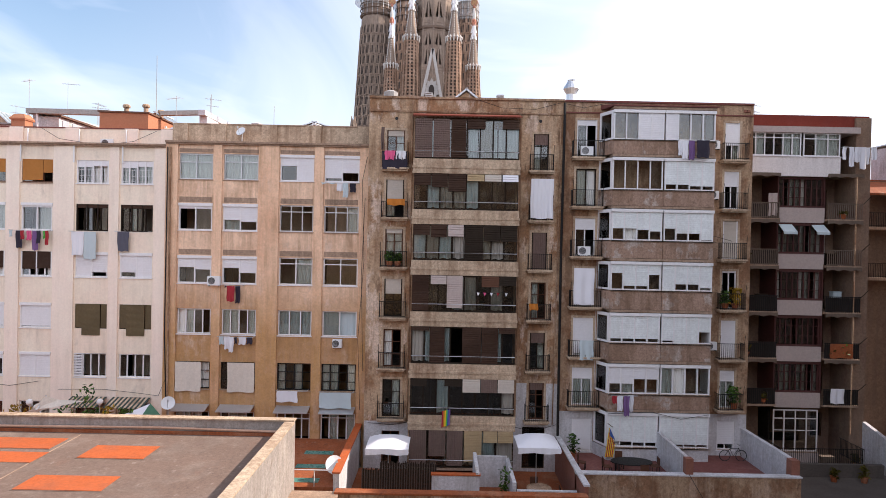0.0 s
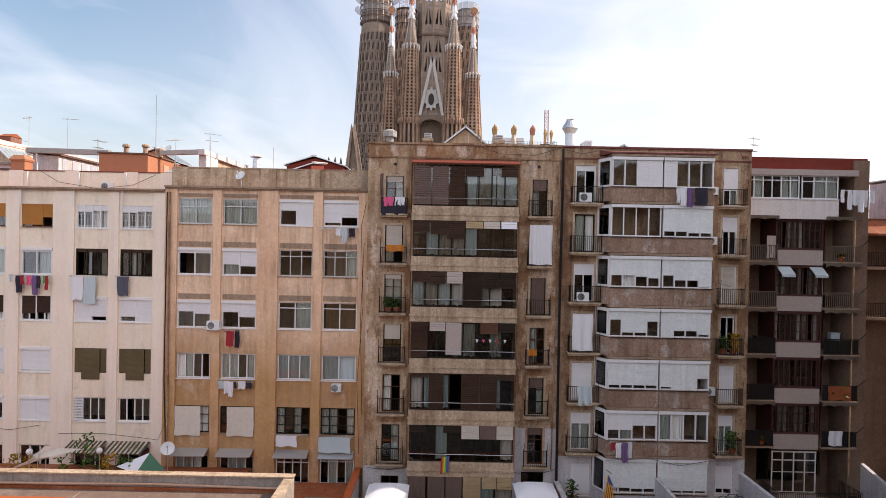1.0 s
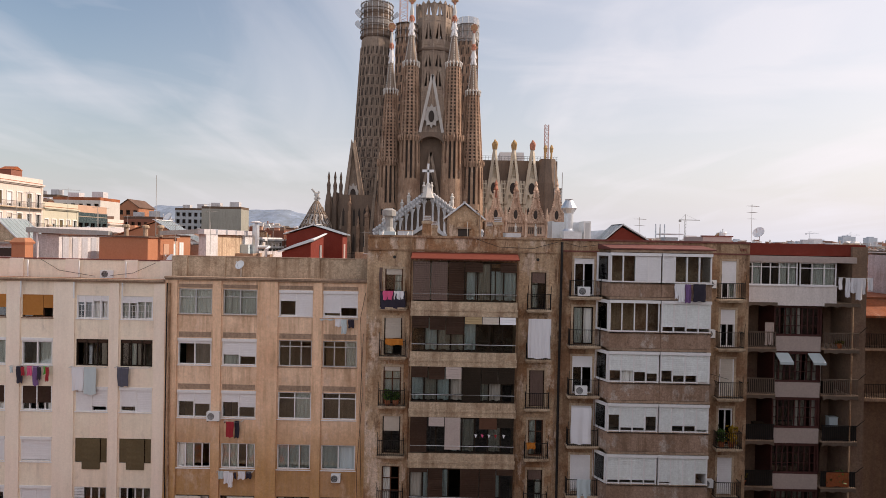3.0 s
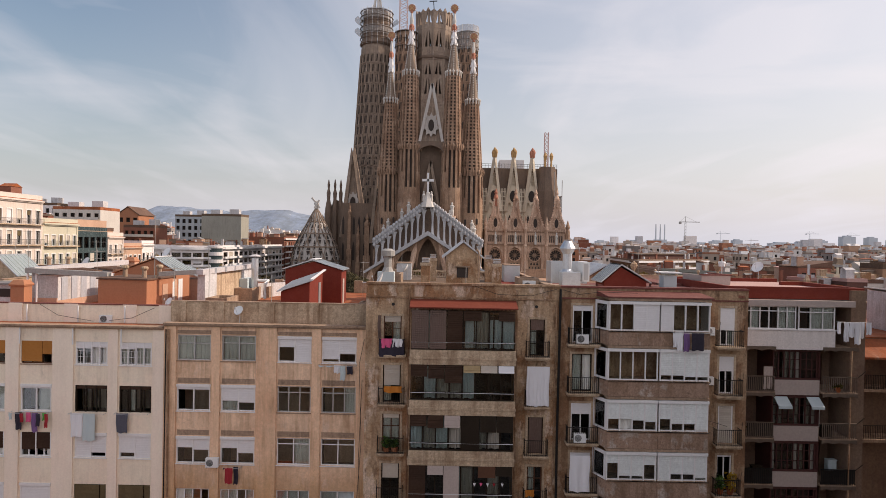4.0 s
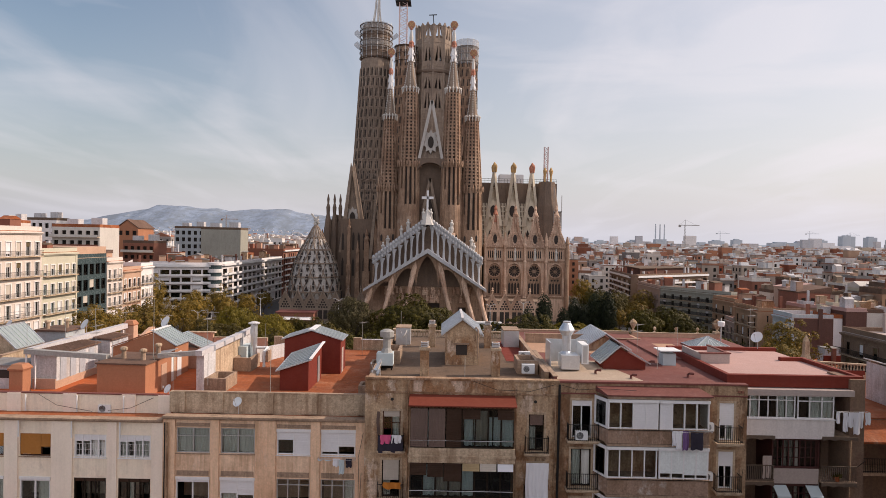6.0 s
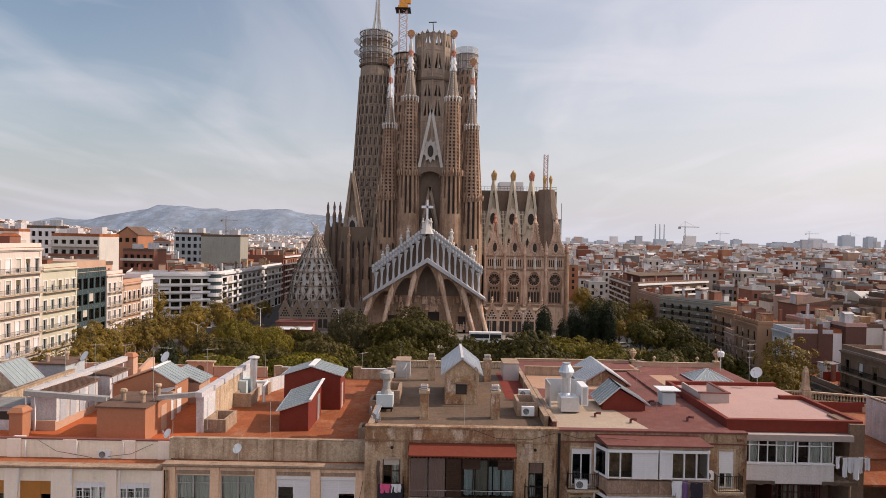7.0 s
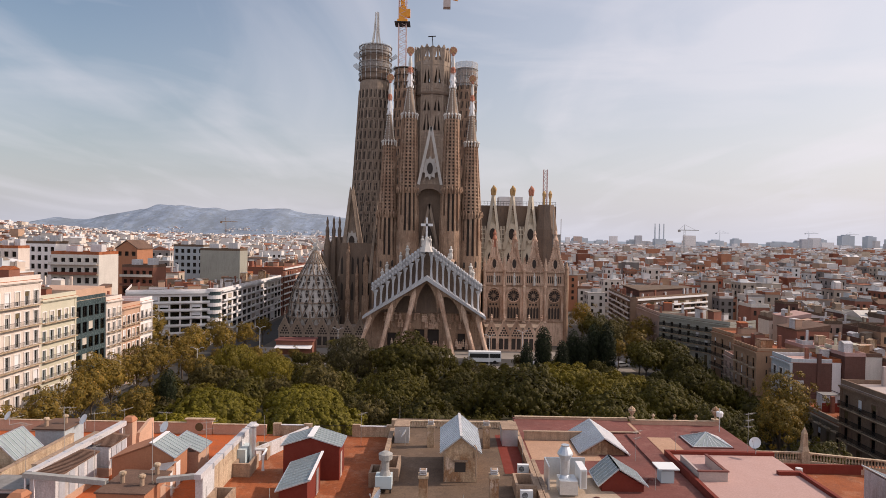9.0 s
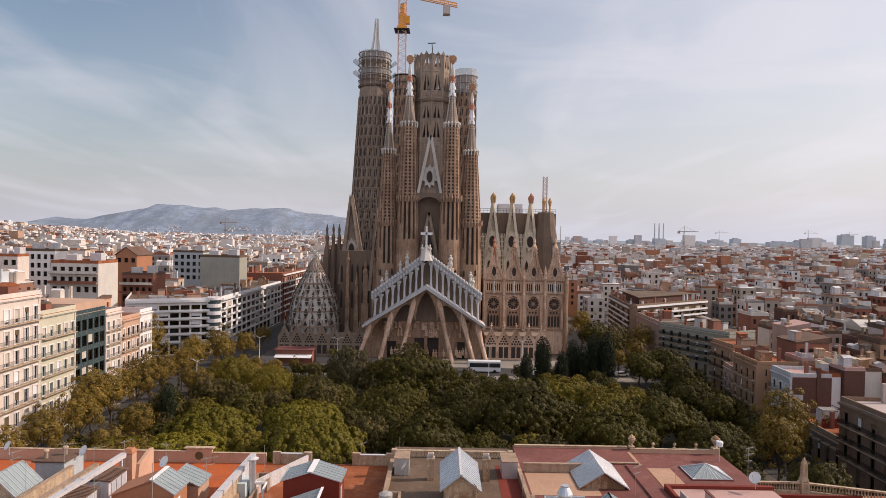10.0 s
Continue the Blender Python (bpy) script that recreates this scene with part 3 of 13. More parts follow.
M_STONE_A = paint("aisle_stone", (0.66, 0.465, 0.345), 0.9, 0.18, 1.2, 0.7, (0.20, 0.125, 0.085), True, 0.3, fine=5, patch=(((0.36, 0.20, 0.13), 0.14, 0.48, 0.60, 0.7), ((0.78, 0.62, 0.49), 0.35, 0.57, 0.66, 0.6)))
M_BLADE = paint("cream_gable_stone", (0.66, 0.575, 0.45), 0.9, 0.12, 1.0, 0.45, (0.36, 0.29, 0.21), True, 0.2, fine=5)
# near-black: the shade inside openings is put into the colour
M_HOLESHADE = paint("deep_shade_stone", (0.05, 0.04, 0.035), 0.95, 0.2, 1.0, bump=0.0)
M_GOLD = paint("golden_mosaic", (0.50, 0.31, 0.13), 0.6, 0.25, 3.0, bump=0.1, fine=6)
M_REDMOS = paint("red_mosaic", (0.46, 0.19, 0.12), 0.5, 0.25, 3.0, bump=0.1, fine=6)
M_NET = paint("scaffold_net", (0.42, 0.39, 0.36), 0.9, 0.15, 2.0, 0.4, (0.2, 0.18, 0.16), False, 0.2)
M_SHIELD = paint("brown_gold_mosaic", (0.40, 0.19, 0.11), 0.5, 0.3, 3.0, bump=0.1, fine=6)
M_CRANE_O = paint("crane_orange", (0.70, 0.28, 0.03), 0.5, 0.08, 3.0, bump=0.0)
M_CRANE_W = paint("crane_white_red", (0.62, 0.45, 0.42), 0.5, 0.08, 3.0, bump=0.0)
M_ASPHALT = paint("asphalt", (0.055, 0.052, 0.05), 0.95, 0.2, 1.0, bump=0.2)
M_GROUND = paint("city_ground", (0.10, 0.085, 0.07), 0.95, 0.2, 0.3, bump=0.1)
M_PAVE = paint("paving", (0.26, 0.23, 0.20), 0.95, 0.15, 1.0, bump=0.15)
# woods lightened and blued: the air's haze is part of these colours
M_HILL = paint("hazed_hill_woods", (0.241, 0.295, 0.383), 1.0, 0.25, 0.08, bump=0.0, patch=(((0.155, 0.19, 0.22), 0.03, 0.48, 0.6, 0.7), ((0.30, 0.33, 0.35), 0.012, 0.56, 0.66, 0.5), ((0.44, 0.45, 0.46), 0.018, 0.60, 0.68, 0.6), ((0.17, 0.20, 0.235), 0.006, 0.45, 0.6, 0.7)))
M_TRUNK = paint("bark", (0.10, 0.075, 0.055), 0.95, 0.2, 4.0, bump=0.3)
G_WIN = glass("window_glass", (0.90, 0.93, 0.92), 0.045)
G_SKY = paint("wired_glass", (0.26, 0.305, 0.31), 0.42, 0.12, 3.0, 0.35, (0.25, 0.27, 0.27), True, 0.05, spec=0.3)

# ---------------------------------------------------------------- the row of houses: their backs
def window(parent, x0, x1, z0, z1, y, n=2, frame_m=None, shut=(), shut_m=None, box=False, sill=True, curtain=0.0, cur_m=None, top=0.0, bars=0, name="window", label=""):
    """A framed window set into an opening; y is the wall's face. shut: for each section how far its roller blind is down."""
    frame_m, shut_m = frame_m or M_WHITE, shut_m or M_SHUT
    a, b, t = y + 0.09, y + 0.17, 0.075
    w = (x1 - x0) / n
    zs = [z0 + t]
    for i in range(bars):
        c = z0 + (z1 - z0) * (i + 1) / (bars + 1)
        zs += [c - 0.018, c + 0.018]
    if top:
        zs = [z for z in zs if z < z1 - top - 0.1] + [z1 - top - 0.03, z1 - top + 0.03]
    zs.append(z1 - t)
    lights = []
    for i in range(n):
        xa, xb = (x0 + t if i == 0 else x0 + i * w + 0.035), (x1 - t if i == n - 1 else x0 + (i + 1) * w - 0.035)
        lights += [(xa, xb, p, q) for p, q in zip(zs[::2], zs[1::2])]
    f = Mesh().wall(x0, x1, a, b, z0, z1, lights)
    win = part(name, f, frame_m, parent, label)
    for i in range(n):
        if rng.random() < 0.72:
            part("pane", Mesh().box(x0 + i * w + 0.03, x0 + (i + 1) * w - 0.03, a + 0.03, a + 0.04, z0 + t, z1 - t), G_WIN, win)
        if rng.random() < curtain:
            cu = Mesh().cloth(x0 + i * w + 0.02, x0 + (i + 1) * w - 0.02, b + 0.12, z0 + 0.03, z1 - 0.03, 0.03, rng.uniform(2, 4), 10, 1)
            part("curtain", cu, cur_m or M_CURTAIN, win)
    k = len(shut)
    if k:
        sw = (x1 - x0) / k
        for i, s in enumerate(shut):
            if s > 0:
                sm = Mesh()
                zz0 = z1 - s * (z1 - z0)
                nsl = max(2, int((z1 - zz0) / 0.11))
                xa, xb = x0 + i * sw + 0.02, x0 + (i + 1) * sw - 0.02
                line = []
                for j in range(nsl):
                    p, q = zz0 + (z1 - zz0) * j / nsl, zz0 + (z1 - zz0) * (j + 1) / nsl
                    line += [(y + 0.041, p), (y + 0.036, p + 0.15 * (q - p)), (y + 0.036, q - 0.15 * (q - p))]
                line += [(y + 0.052, z1), (y + 0.075, z1), (y + 0.075, zz0)]
                sm.prism([(xa, u, v) for u, v in line][::-1], (xb - xa, 0, 0))
                part("roller_blind", sm, shut_m, win)
        if max(shut) > 0.1:
            for i in range(k + 1):
                xg = min(max(x0 + i * sw, x0 + 0.035), x1 - 0.035)
                part("guide_rail", Mesh().box(xg - 0.035, xg + 0.035, y + 0.012, y + 0.089, z0, z1 - (0.165 if box else 0.0)), frame_m, win)
    if box:
        part("blind_box", Mesh().box(x0 - 0.03, x1 + 0.03, y - 0.05, y + 0.09, z1 - 0.16, z1 + 0.02), M_WHITE, win)
    if sill:
        part("sill", Mesh().box(x0 - 0.05, x1 + 0.05, y - 0.06, y + 0.1, z0 - 0.06, z0 - 0.005), M_WHITE if frame_m is M_WHITE else M_CONC, win)
    return win


def railing(x0, x1, y0, y1, z0, h, step=0.12, r=0.011):
    """An iron balcony rail round three sides: posts, two rails and bars."""
    m = Mesh()
    for z in (z0 + 0.08, z0 + h):
        m.box(x0 - 0.02, x1 + 0.02, y0 - 0.015, y0 + 0.015, z - 0.018, z + 0.018)
        for x in (x0, x1):
            m.box(x - 0.015, x + 0.015, y0, y1, z - 0.015, z + 0.015)
    for i in range(int((x1 - x0) / step) + 1):
        x = x0 + (x1 - x0) * i / int((x1 - x0) / step)
        m.box(x - r, x + r, y0 - r, y0 + r, z0, z0 + h)
    n = max(1, int((y1 - y0) / step))
    for i in range(n):
        yy = y0 + (y1 - y0) * i / n
        for x in (x0, x1):
            m.box(x - r, x + r, yy - r, yy + r, z0, z0 + h)
    return m


def balcony(parent, x0, x1, y, z, depth=0.55, h=1.0, slab_m=None, stays=True):
    """A shallow balcony: slab with a moulded edge, iron rail and two raking stays."""
    s = Mesh().box(x0 - 0.1, x1 + 0.1, y - depth - 0.05, y, z - 0.10, z).box(x0 - 0.03, x1 + 0.03, y - depth + 0.04, y, z - 0.2, z - 0.1)
    bal = part("balcony", s, slab_m or M_BAND, parent)
    r = railing(x0 - 0.02, x1 + 0.02, y - depth, y, z, h)
    if stays:
        for x in (x0 - 0.02, x1 + 0.02):
            r.tube([(x, y - depth, z + h), (x, y - depth - 0.12, z + h + 0.55)], 0.014, 4)
    part("railing", r, M_IRON, bal)
    return bal


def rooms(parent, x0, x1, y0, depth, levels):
    """The rooms behind a facade: a back wall and floors in a near-black shade colour."""
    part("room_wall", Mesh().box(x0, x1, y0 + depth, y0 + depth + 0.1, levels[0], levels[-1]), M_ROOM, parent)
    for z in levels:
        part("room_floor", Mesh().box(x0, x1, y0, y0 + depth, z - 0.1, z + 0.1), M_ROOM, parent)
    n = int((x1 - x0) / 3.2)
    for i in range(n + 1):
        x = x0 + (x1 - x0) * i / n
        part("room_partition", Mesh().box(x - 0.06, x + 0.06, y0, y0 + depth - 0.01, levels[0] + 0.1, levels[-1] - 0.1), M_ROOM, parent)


def clothesline(x0, x1, y, z, items, label):
    """Washing on a line under a window; items: (width, drop, cloth)."""
    t = thing("washing_line", (x0 + x1) / 2, y, z, label, "laundry")
    r = Mesh()
    for dy in (-0.12, -0.35):
        r.tube([(x0, y + dy, z), ((x0 + x1) / 2, y + dy, z - 0.03), (x1, y + dy, z)], 0.008, 4)
    for x in (x0 + 0.03, x1 - 0.03):
        r.beam((x, y, z + 0.02), (x, y - 0.42, z + 0.02), 0.02, 0.03)
    part("line", r, M_ALU, t)
    x = x0 + 0.05
    for w, d, mt in items:
        part("garment", Mesh().cloth(x, x + w, y - rng.choice((0.14, 0.36)), z - d, z, 0.025, rng.uniform(1, 2), 8, 4, rng.uniform(-0.05, 0.2)), mt, t)
        x += w + rng.uniform(-0.03, 0.06)
    return t


def aircon(x, y, z, w=0.8, h=0.55, d=0.3):
    t = thing("air_conditioner", x, y, z, "white outdoor air-conditioning unit with a round fan", "air conditioner", "air conditioners")
    part("casing", Mesh().box(x - w / 2, x + w / 2, y - d, y, z, z + h), M_PLASTIC, t)
    f = Mesh()
    vs = [(x - w * 0.15 + 0.22 * math.cos(a), y - d - 0.006, z + h / 2 + 0.22 * math.sin(a)) for a in [2 * math.pi * i / 16 for i in range(16)]]
    f.prism(vs, (0, 0.01, 0))
    part("fan_grille", f, M_BLACK, t)
    fr = Mesh()
    for i in range(-3, 4):
        fr.box(x - w * 0.15 - 0.21, x - w * 0.15 + 0.21, y - d - 0.016, y - d - 0.008, z + h / 2 + i * 0.06 - 0.006, z + h / 2 + i * 0.06 + 0.006)
    part("grille_bars", fr, M_PLASTIC, t)
    part("bracket", Mesh().box(x - w / 2 + 0.05, x - w / 2 + 0.09, y - d, y, z - 0.05, z).box(x + w / 2 - 0.09, x + w / 2 - 0.05, y - d, y, z - 0.05, z), M_IRON, t)
    return t


def pipe(pts, r=0.05, m=None, name="drainpipe", label="painted drainpipe down the house wall", category="pipe"):
    return solo(name, Mesh().tube(pts, r, 6), m or M_GREY2, label, category)


YARD = -5.6          # the yards behind the row lie lower than the street
BACK = 65.5          # the street front of the row

# --- cream house -------------------------------------------------------------
X0, X1, YF = -46.0, -17.78, 40.5
cream = thing("apartment_building", (X0 + X1) / 2, YF, YARD, "cream rendered apartment house, back facade with pilasters and mixed windows", "building", "row of houses")
c_cols = [(-45.3, -43.2), (-41.9, -39.8), (-38.9, -36.8), (-35.4, -33.3), (-30.1, -28.05), (-27.0, -25.03), (-23.5, -21.45), (-20.65, -18.6)]
c_rows = [(12.6, 14.07), (9.55, 11.27), (6.6, 8.18), (3.3, 4.88), (0.2, 1.72), (-3.4, -1.4)]
holes = [(a, b, c, d) for a, b in c_cols for c, d in c_rows]
part("wall", Mesh().wall(X0, X1, YF, YF + 0.3, YARD, 15.05, holes), M_CREAM2, cream)
for a, b in [(-46, -45.4), (-43.1, -42.0), (-39.7, -39.0), (-36.7, -35.5), (-33.2, -30.2), (-27.95, -27.1), (-24.93, -23.6), (-21.35, -20.75), (-18.5, X1)]:
    part("pilaster", Mesh().box(a, b, YF - 0.10, YF, YARD, 15.05), M_CREAM, cream)
part("cornice", Mesh().box(X0, X1, YF - 0.32, YF + 0.4, 15.05, 15.16).box(X0, X1, YF - 0.2, YF + 0.2, 14.95, 15.05), M_CONC, cream)
part("gutter_ledge", Mesh().box(X0, X1, YF + 0.4, 41.9, 14.95, 15.12), M_TERRA, cream)
rooms(cream, X0 + 0.05, X1 - 0.05, YF + 0.32, 3.0, [YARD, -2.0 - 1.5, -0.4, 2.6, 5.8, 8.9, 12.0, 14.9])
for ci, (a, b) in enumerate(c_cols):
    for ri, (c, d) in enumerate(c_rows):
        key = (ci, ri)
        if ri == 5:
            window(cream, a, b, c, d, YF, 3, M_WHITE, curtain=0.2)
        elif key in ((4, 0), (5, 0)):
            w = window(cream, a, b, c, d, YF, 3, M_WOOD, curtain=0.3)
            part("reed_blind", Mesh().box(a + 0.02, a + 1.32, YF + 0.02, YF + 0.05, c + 0.14, d), M_BLINDO, w)
            part("reed_blind", Mesh().box(a + 1.35, b - 0.02, YF + 0.02, YF + 0.05, c + 0.62, d), M_BLINDO, w)
        elif key in ((6, 0), (7, 0)):
            w = window(cream, a, b, c, d, YF, 4, M_WHITE, (0.3, 0.3, 0.25, 0.25), curtain=0.6)
            g = Mesh()
            for i in range(10):
                x = a + 0.1 + i * (b - a - 0.2) / 9
                g.tube([(x, YF + 0.02, c), (x, YF + 0.02, c + 0.9)], 0.012, 4)
            for z in (c + 0.15, c + 0.5, c + 0.88):
                g.tube([(a, YF + 0.02, z), (b, YF + 0.02, z)], 0.012, 4)
            part("window_grille", g, M_WHITE, w)
        elif ri == 1 and ci in (6, 7):
            window(cream, a, b, c, d, YF, 4, M_DARKWOOD, (0.14, 0.14, 0.14), M_BLINDB, curtain=0.35, sill=False)
        elif ri == 1:
            window(cream, a, b, c, d, YF, 2, M_WHITE, (0.16, 0.16) if ci != 4 else (), curtain=0.2, box=True)
        elif ri == 2 and ci in (5, 4):
            window(cream, a, b, c, d, YF, 4, M_WHITE, (0.72, 0.68), M_BLINDB, curtain=0.4)
        elif ri == 2:
            window(cream, a, b, c, d, YF, 2, M_WHITE, (1.0, 0.8) if ci == 6 else (0.78, 1.0), box=True)
        elif ri == 3 and ci in (6, 7):
            w = window(cream, a, b, c, d, YF, 4, M_DARKWOOD, sill=False)
            part("olive_blind", Mesh().box(a + 0.02, a + 0.45, YF + 0.02, YF + 0.05, c + 0.05, d), M_OLIVE, w)
            part("olive_blind", Mesh().box(b - 0.4, b - 0.02, YF + 0.02, YF + 0.05, c + 0.05, d), M_OLIVE, w)
            part("olive_blind", Mesh().box(a + 0.47, b - 0.42, YF - 0.06, YF - 0.02, c - 0.42, d - 0.02), M_OLIVE, w, "faded reed blind let down over the sill")
        elif ri == 3:
            window(cream, a, b, c, d, YF, 1, M_WHITE, (0.93,), box=True)
        elif ri == 4 and ci == 7:
            window(cream, a, b, c, d, YF, 4, M_WHITE, (), curtain=0.1)
        elif ri == 4 and ci == 6:
            w = window(cream, a, b, c, d, YF, 4, M_WHITE, (), curtain=0.3)
            lv = Mesh()
            for i in range(15):
                lv.box(a, a + 0.62, YF - 0.02, YF + 0.05, c + 0.03 + i * 0.1, c + 0.09 + i * 0.1)
            part("louvred_shutter", lv, M_WHITE, w)
        else:
            window(cream, a, b, c, d, YF, 2, M_WHITE, (1.0, 1.0) if ci == 5 else (0.3, 0.3), box=True, curtain=0.5)

# --- ochre house -------------------------------------------------------------
X0, X1, YF = -17.78, -4.75, 40.5
ochre = thing("apartment_building", (X0 + X1) / 2, YF, YARD, "ochre rendered apartment house, water-stained back facade with pilasters", "building", "row of houses")
o_cols = [(-16.95, -14.8), (-14.1, -11.9), (-10.48, -8.33), (-7.64, -5.43)]
o_rows = [(13.0, 14.65), (9.75, 11.45), (6.35, 8.1), (3.1, 4.72), (-0.42, 1.33), (-3.6, -1.85)]
holes = [(a, b, c, d) for a, b in o_cols for c, d in o_rows]
part("wall", Mesh().wall(X0, X1, YF, YF + 0.3, YARD, 15.3, holes), M_OCHRE2, ochre)
for a, b in [(X0, -17.0), (-14.72, -14.18), (-11.84, -10.54), (-8.27, -7.7), (-5.37, X1)]:
    part("pilaster", Mesh().box(a, b, YF - 0.12, YF, YARD, 15.3), M_OCHRE, ochre)
part("cornice", Mesh().box(X0, X1, YF - 0.28, YF + 0.4, 15.3, 15.42).box(X0, X1, YF - 0.18, YF + 0.1, 15.2, 15.3), M_CONC, ochre)
part("gutter_ledge", Mesh().box(X0, X1, YF + 0.4, 41.7, 15.1, 15.29), M_TERRA, ochre)
for a, b in o_cols:
    part("lintel", Mesh().box(a, b, YF - 0.03, YF, 14.72, 14.95), M_CONC, ochre)
    for c, d in o_rows[1:3]:
        part("cement_patch", Mesh().box(a + 0.04, b - 0.05, YF - 0.012, YF, d + 0.08, d + 0.42), M_CONC, ochre)
rooms(ochre, X0 + 0.05, X1 - 0.05, YF + 0.32, 3.0, [YARD, -4.4, -1.1, 2.2, 5.4, 8.9, 12.1, 15.1])
kinds = {
    (0, 0): dict(n=2, frame_m=M_ALU, curtain=1.0, top=0.55), (1, 0): dict(n=2, frame_m=M_ALU, curtain=1.0, top=0.5),
    (2, 0): dict(n=2, shut=(0.42, 1.0), box=True), (3, 0): dict(n=2, shut=(0.86, 0.65), box=True),
    (0, 1): dict(n=2, shut=(0.2, 0.2), curtain=0.4, box=True), (1, 1): dict(n=2, shut=(0.6, 0.66), box=True, curtain=0.5),
    (2, 1): dict(n=3, frame_m=M_ALU, top=0.42, curtain=0.2), (3, 1): dict(n=3, frame_m=M_ALU, top=0.42, curtain=0.3),
    (0, 2): dict(n=2, shut=(0.42, 0.5), box=True), (1, 2): dict(n=2, shut=(0.42, 0.6), box=True),
    (2, 2): dict(n=2, top=0.4, curtain=0.4), (3, 2): dict(n=2, top=0.4, curtain=0.2),
    (0, 3): dict(n=4, curtain=0.6), (1, 3): dict(n=4, curtain=0.5), (2, 3): dict(n=3, curtain=1.0, cur_m=M_CLOTHG), (3, 3): dict(n=2, curtain=0.9, cur_m=M_CLOTHG),
    (0, 4): dict(n=3, frame_m=M_DARKWOOD, curtain=0.3, bars=2), (1, 4): dict(n=3, frame_m=M_DARKWOOD, curtain=0.3, bars=2),
    (2, 4): dict(n=4, frame_m=M_IRON, curtain=0.6, bars=2), (3, 4): dict(n=4, frame_m=M_IRON, curtain=0.6, bars=2),
    (0, 5): dict(n=4, curtain=0.2), (1, 5): dict(n=4, curtain=0.2), (2, 5): dict(n=4, top=0.4, curtain=0.2), (3, 5): dict(n=4, top=0.3, curtain=0.2),
}
for ci, (a, b) in enumerate(o_cols):
    for ri, (c, d) in enumerate(o_rows):
        w = window(ochre, a, b, c, d, YF, **kinds[(ci, ri)])
        if ri == 4 and ci < 2:
            xa, xb = (a - 0.02, b - 0.52) if ci == 0 else (a + 0.48, b)
            part("awning_cloth", Mesh().cloth(xa, xb, YF - 0.12, c - 0.15, d - 0.02, 0.01, 2, 10, 3), M_CREAMCL, w, "cream canvas blind hanging in front of the window")
        if ri == 5:
            s = Mesh().prism([(a, YF, d + 0.45), (a, YF - 0.9, d + 0.22), (a, YF - 0.9, d + 0.17), (a, YF, d + 0.38)], (b - a, 0, 0))
            part("canopy", s, M_ALU, w)

# --- grey house with galleries -------------------------------------------------
X0, X1, YF, YG = -4.75, 7.42, 39.6, 38.35
grey = thing("apartment_building", (X0 + X1) / 2, YF, YARD, "old grey-brown apartment house, stained back with glazed galleries", "building", "row of houses")
g_floor = [13.86, 10.78, 7.70, 4.58, 1.42, -1.72]
holes = [(-3.62, -2.5, z, z + 2.35) for z in g_floor] + [(5.55, 6.5, z, z + 2.3) for z in g_floor] + [(-3.62, -2.5, -4.8, -2.6), (5.2, 6.6, -4.8, -2.2), (-1.8, 4.5, -4.9, 16.4)]
part("wall", Mesh().wall(X0, X1, YF, YF + 0.35, YARD, 18.2, [h for h in holes]), M_GREY, grey)
part("whitewashed_base", Mesh().wall(X0 + 0.02, -1.98, YF - 0.02, YF - 0.003, YARD, -2.0, [(-3.62, -2.5, -4.8, -2.6)]), M_WHITEWASH, grey)
part("whitewashed_base", Mesh().wall(4.65, X1 - 0.02, YF - 0.02, YF - 0.003, YARD, 0.55, [(5.55, 6.5, -1.72, 0.58), (5.2, 6.6, -4.8, -2.2)]), M_WHITEWASH, grey)
part("string_course", Mesh().box(X0, X1, YF - 0.07, YF, 17.36, 17.46).box(X0, X1, YF - 0.12, YF + 0.4, 18.2, 18.33), M_GREY2, grey)
rooms(grey, X0 + 0.05, X1 - 0.05, YF + 0.37, 3.0, [YARD] + [z - 0.15 for z in reversed(g_floor)] + [17.0])
for x in (-2.05, 4.72):
    pipe([(x, YF - 0.09, 18.0), (x + 0.02, YF - 0.09, 8), (x - 0.02, YF - 0.09, -2.0)], 0.06)
for s, (xa, xb) in enumerate([(-3.62, -2.5), (5.55, 6.5)]):
    for i, z in enumerate(g_floor):
        top = z + (2.35 if s == 0 else 2.3)
        blind = [(0.16, 0.55, 0.12, 0.4, 0.0, 0.0), (0.3, 0.0, 0.98, 0.0, 0.28, 0.2)][s][i]
        w = window(grey, xa, xb, z, top, YF, 2, M_WOOD if (i + s) % 2 == 0 else M_DARKWOOD, (blind,) if blind else (), [M_SHUTB, M_BLINDM][s], sill=False, curtain=0.5, bars=2, name="balcony_door")
        sur = Mesh().box(xa - 0.14, xa, YF - 0.03, YF, z, top + 0.14).box(xb, xb + 0.14, YF - 0.03, YF, z, top + 0.14).box(xa, xb, YF - 0.03, YF, top, top + 0.14)
        part("surround", sur, M_BAND, w)
        balcony(grey, xa - 0.22, xb + 0.22, YF, z - 0.02, 0.5, 0.98)
window(grey, -3.62, -2.5, -4.8, -2.6, YF, 2, M_WOOD, sill=False)
window(grey, 5.2, 6.6, -4.8, -2.2, YF, 3, M_DARKWOOD, sill=False)
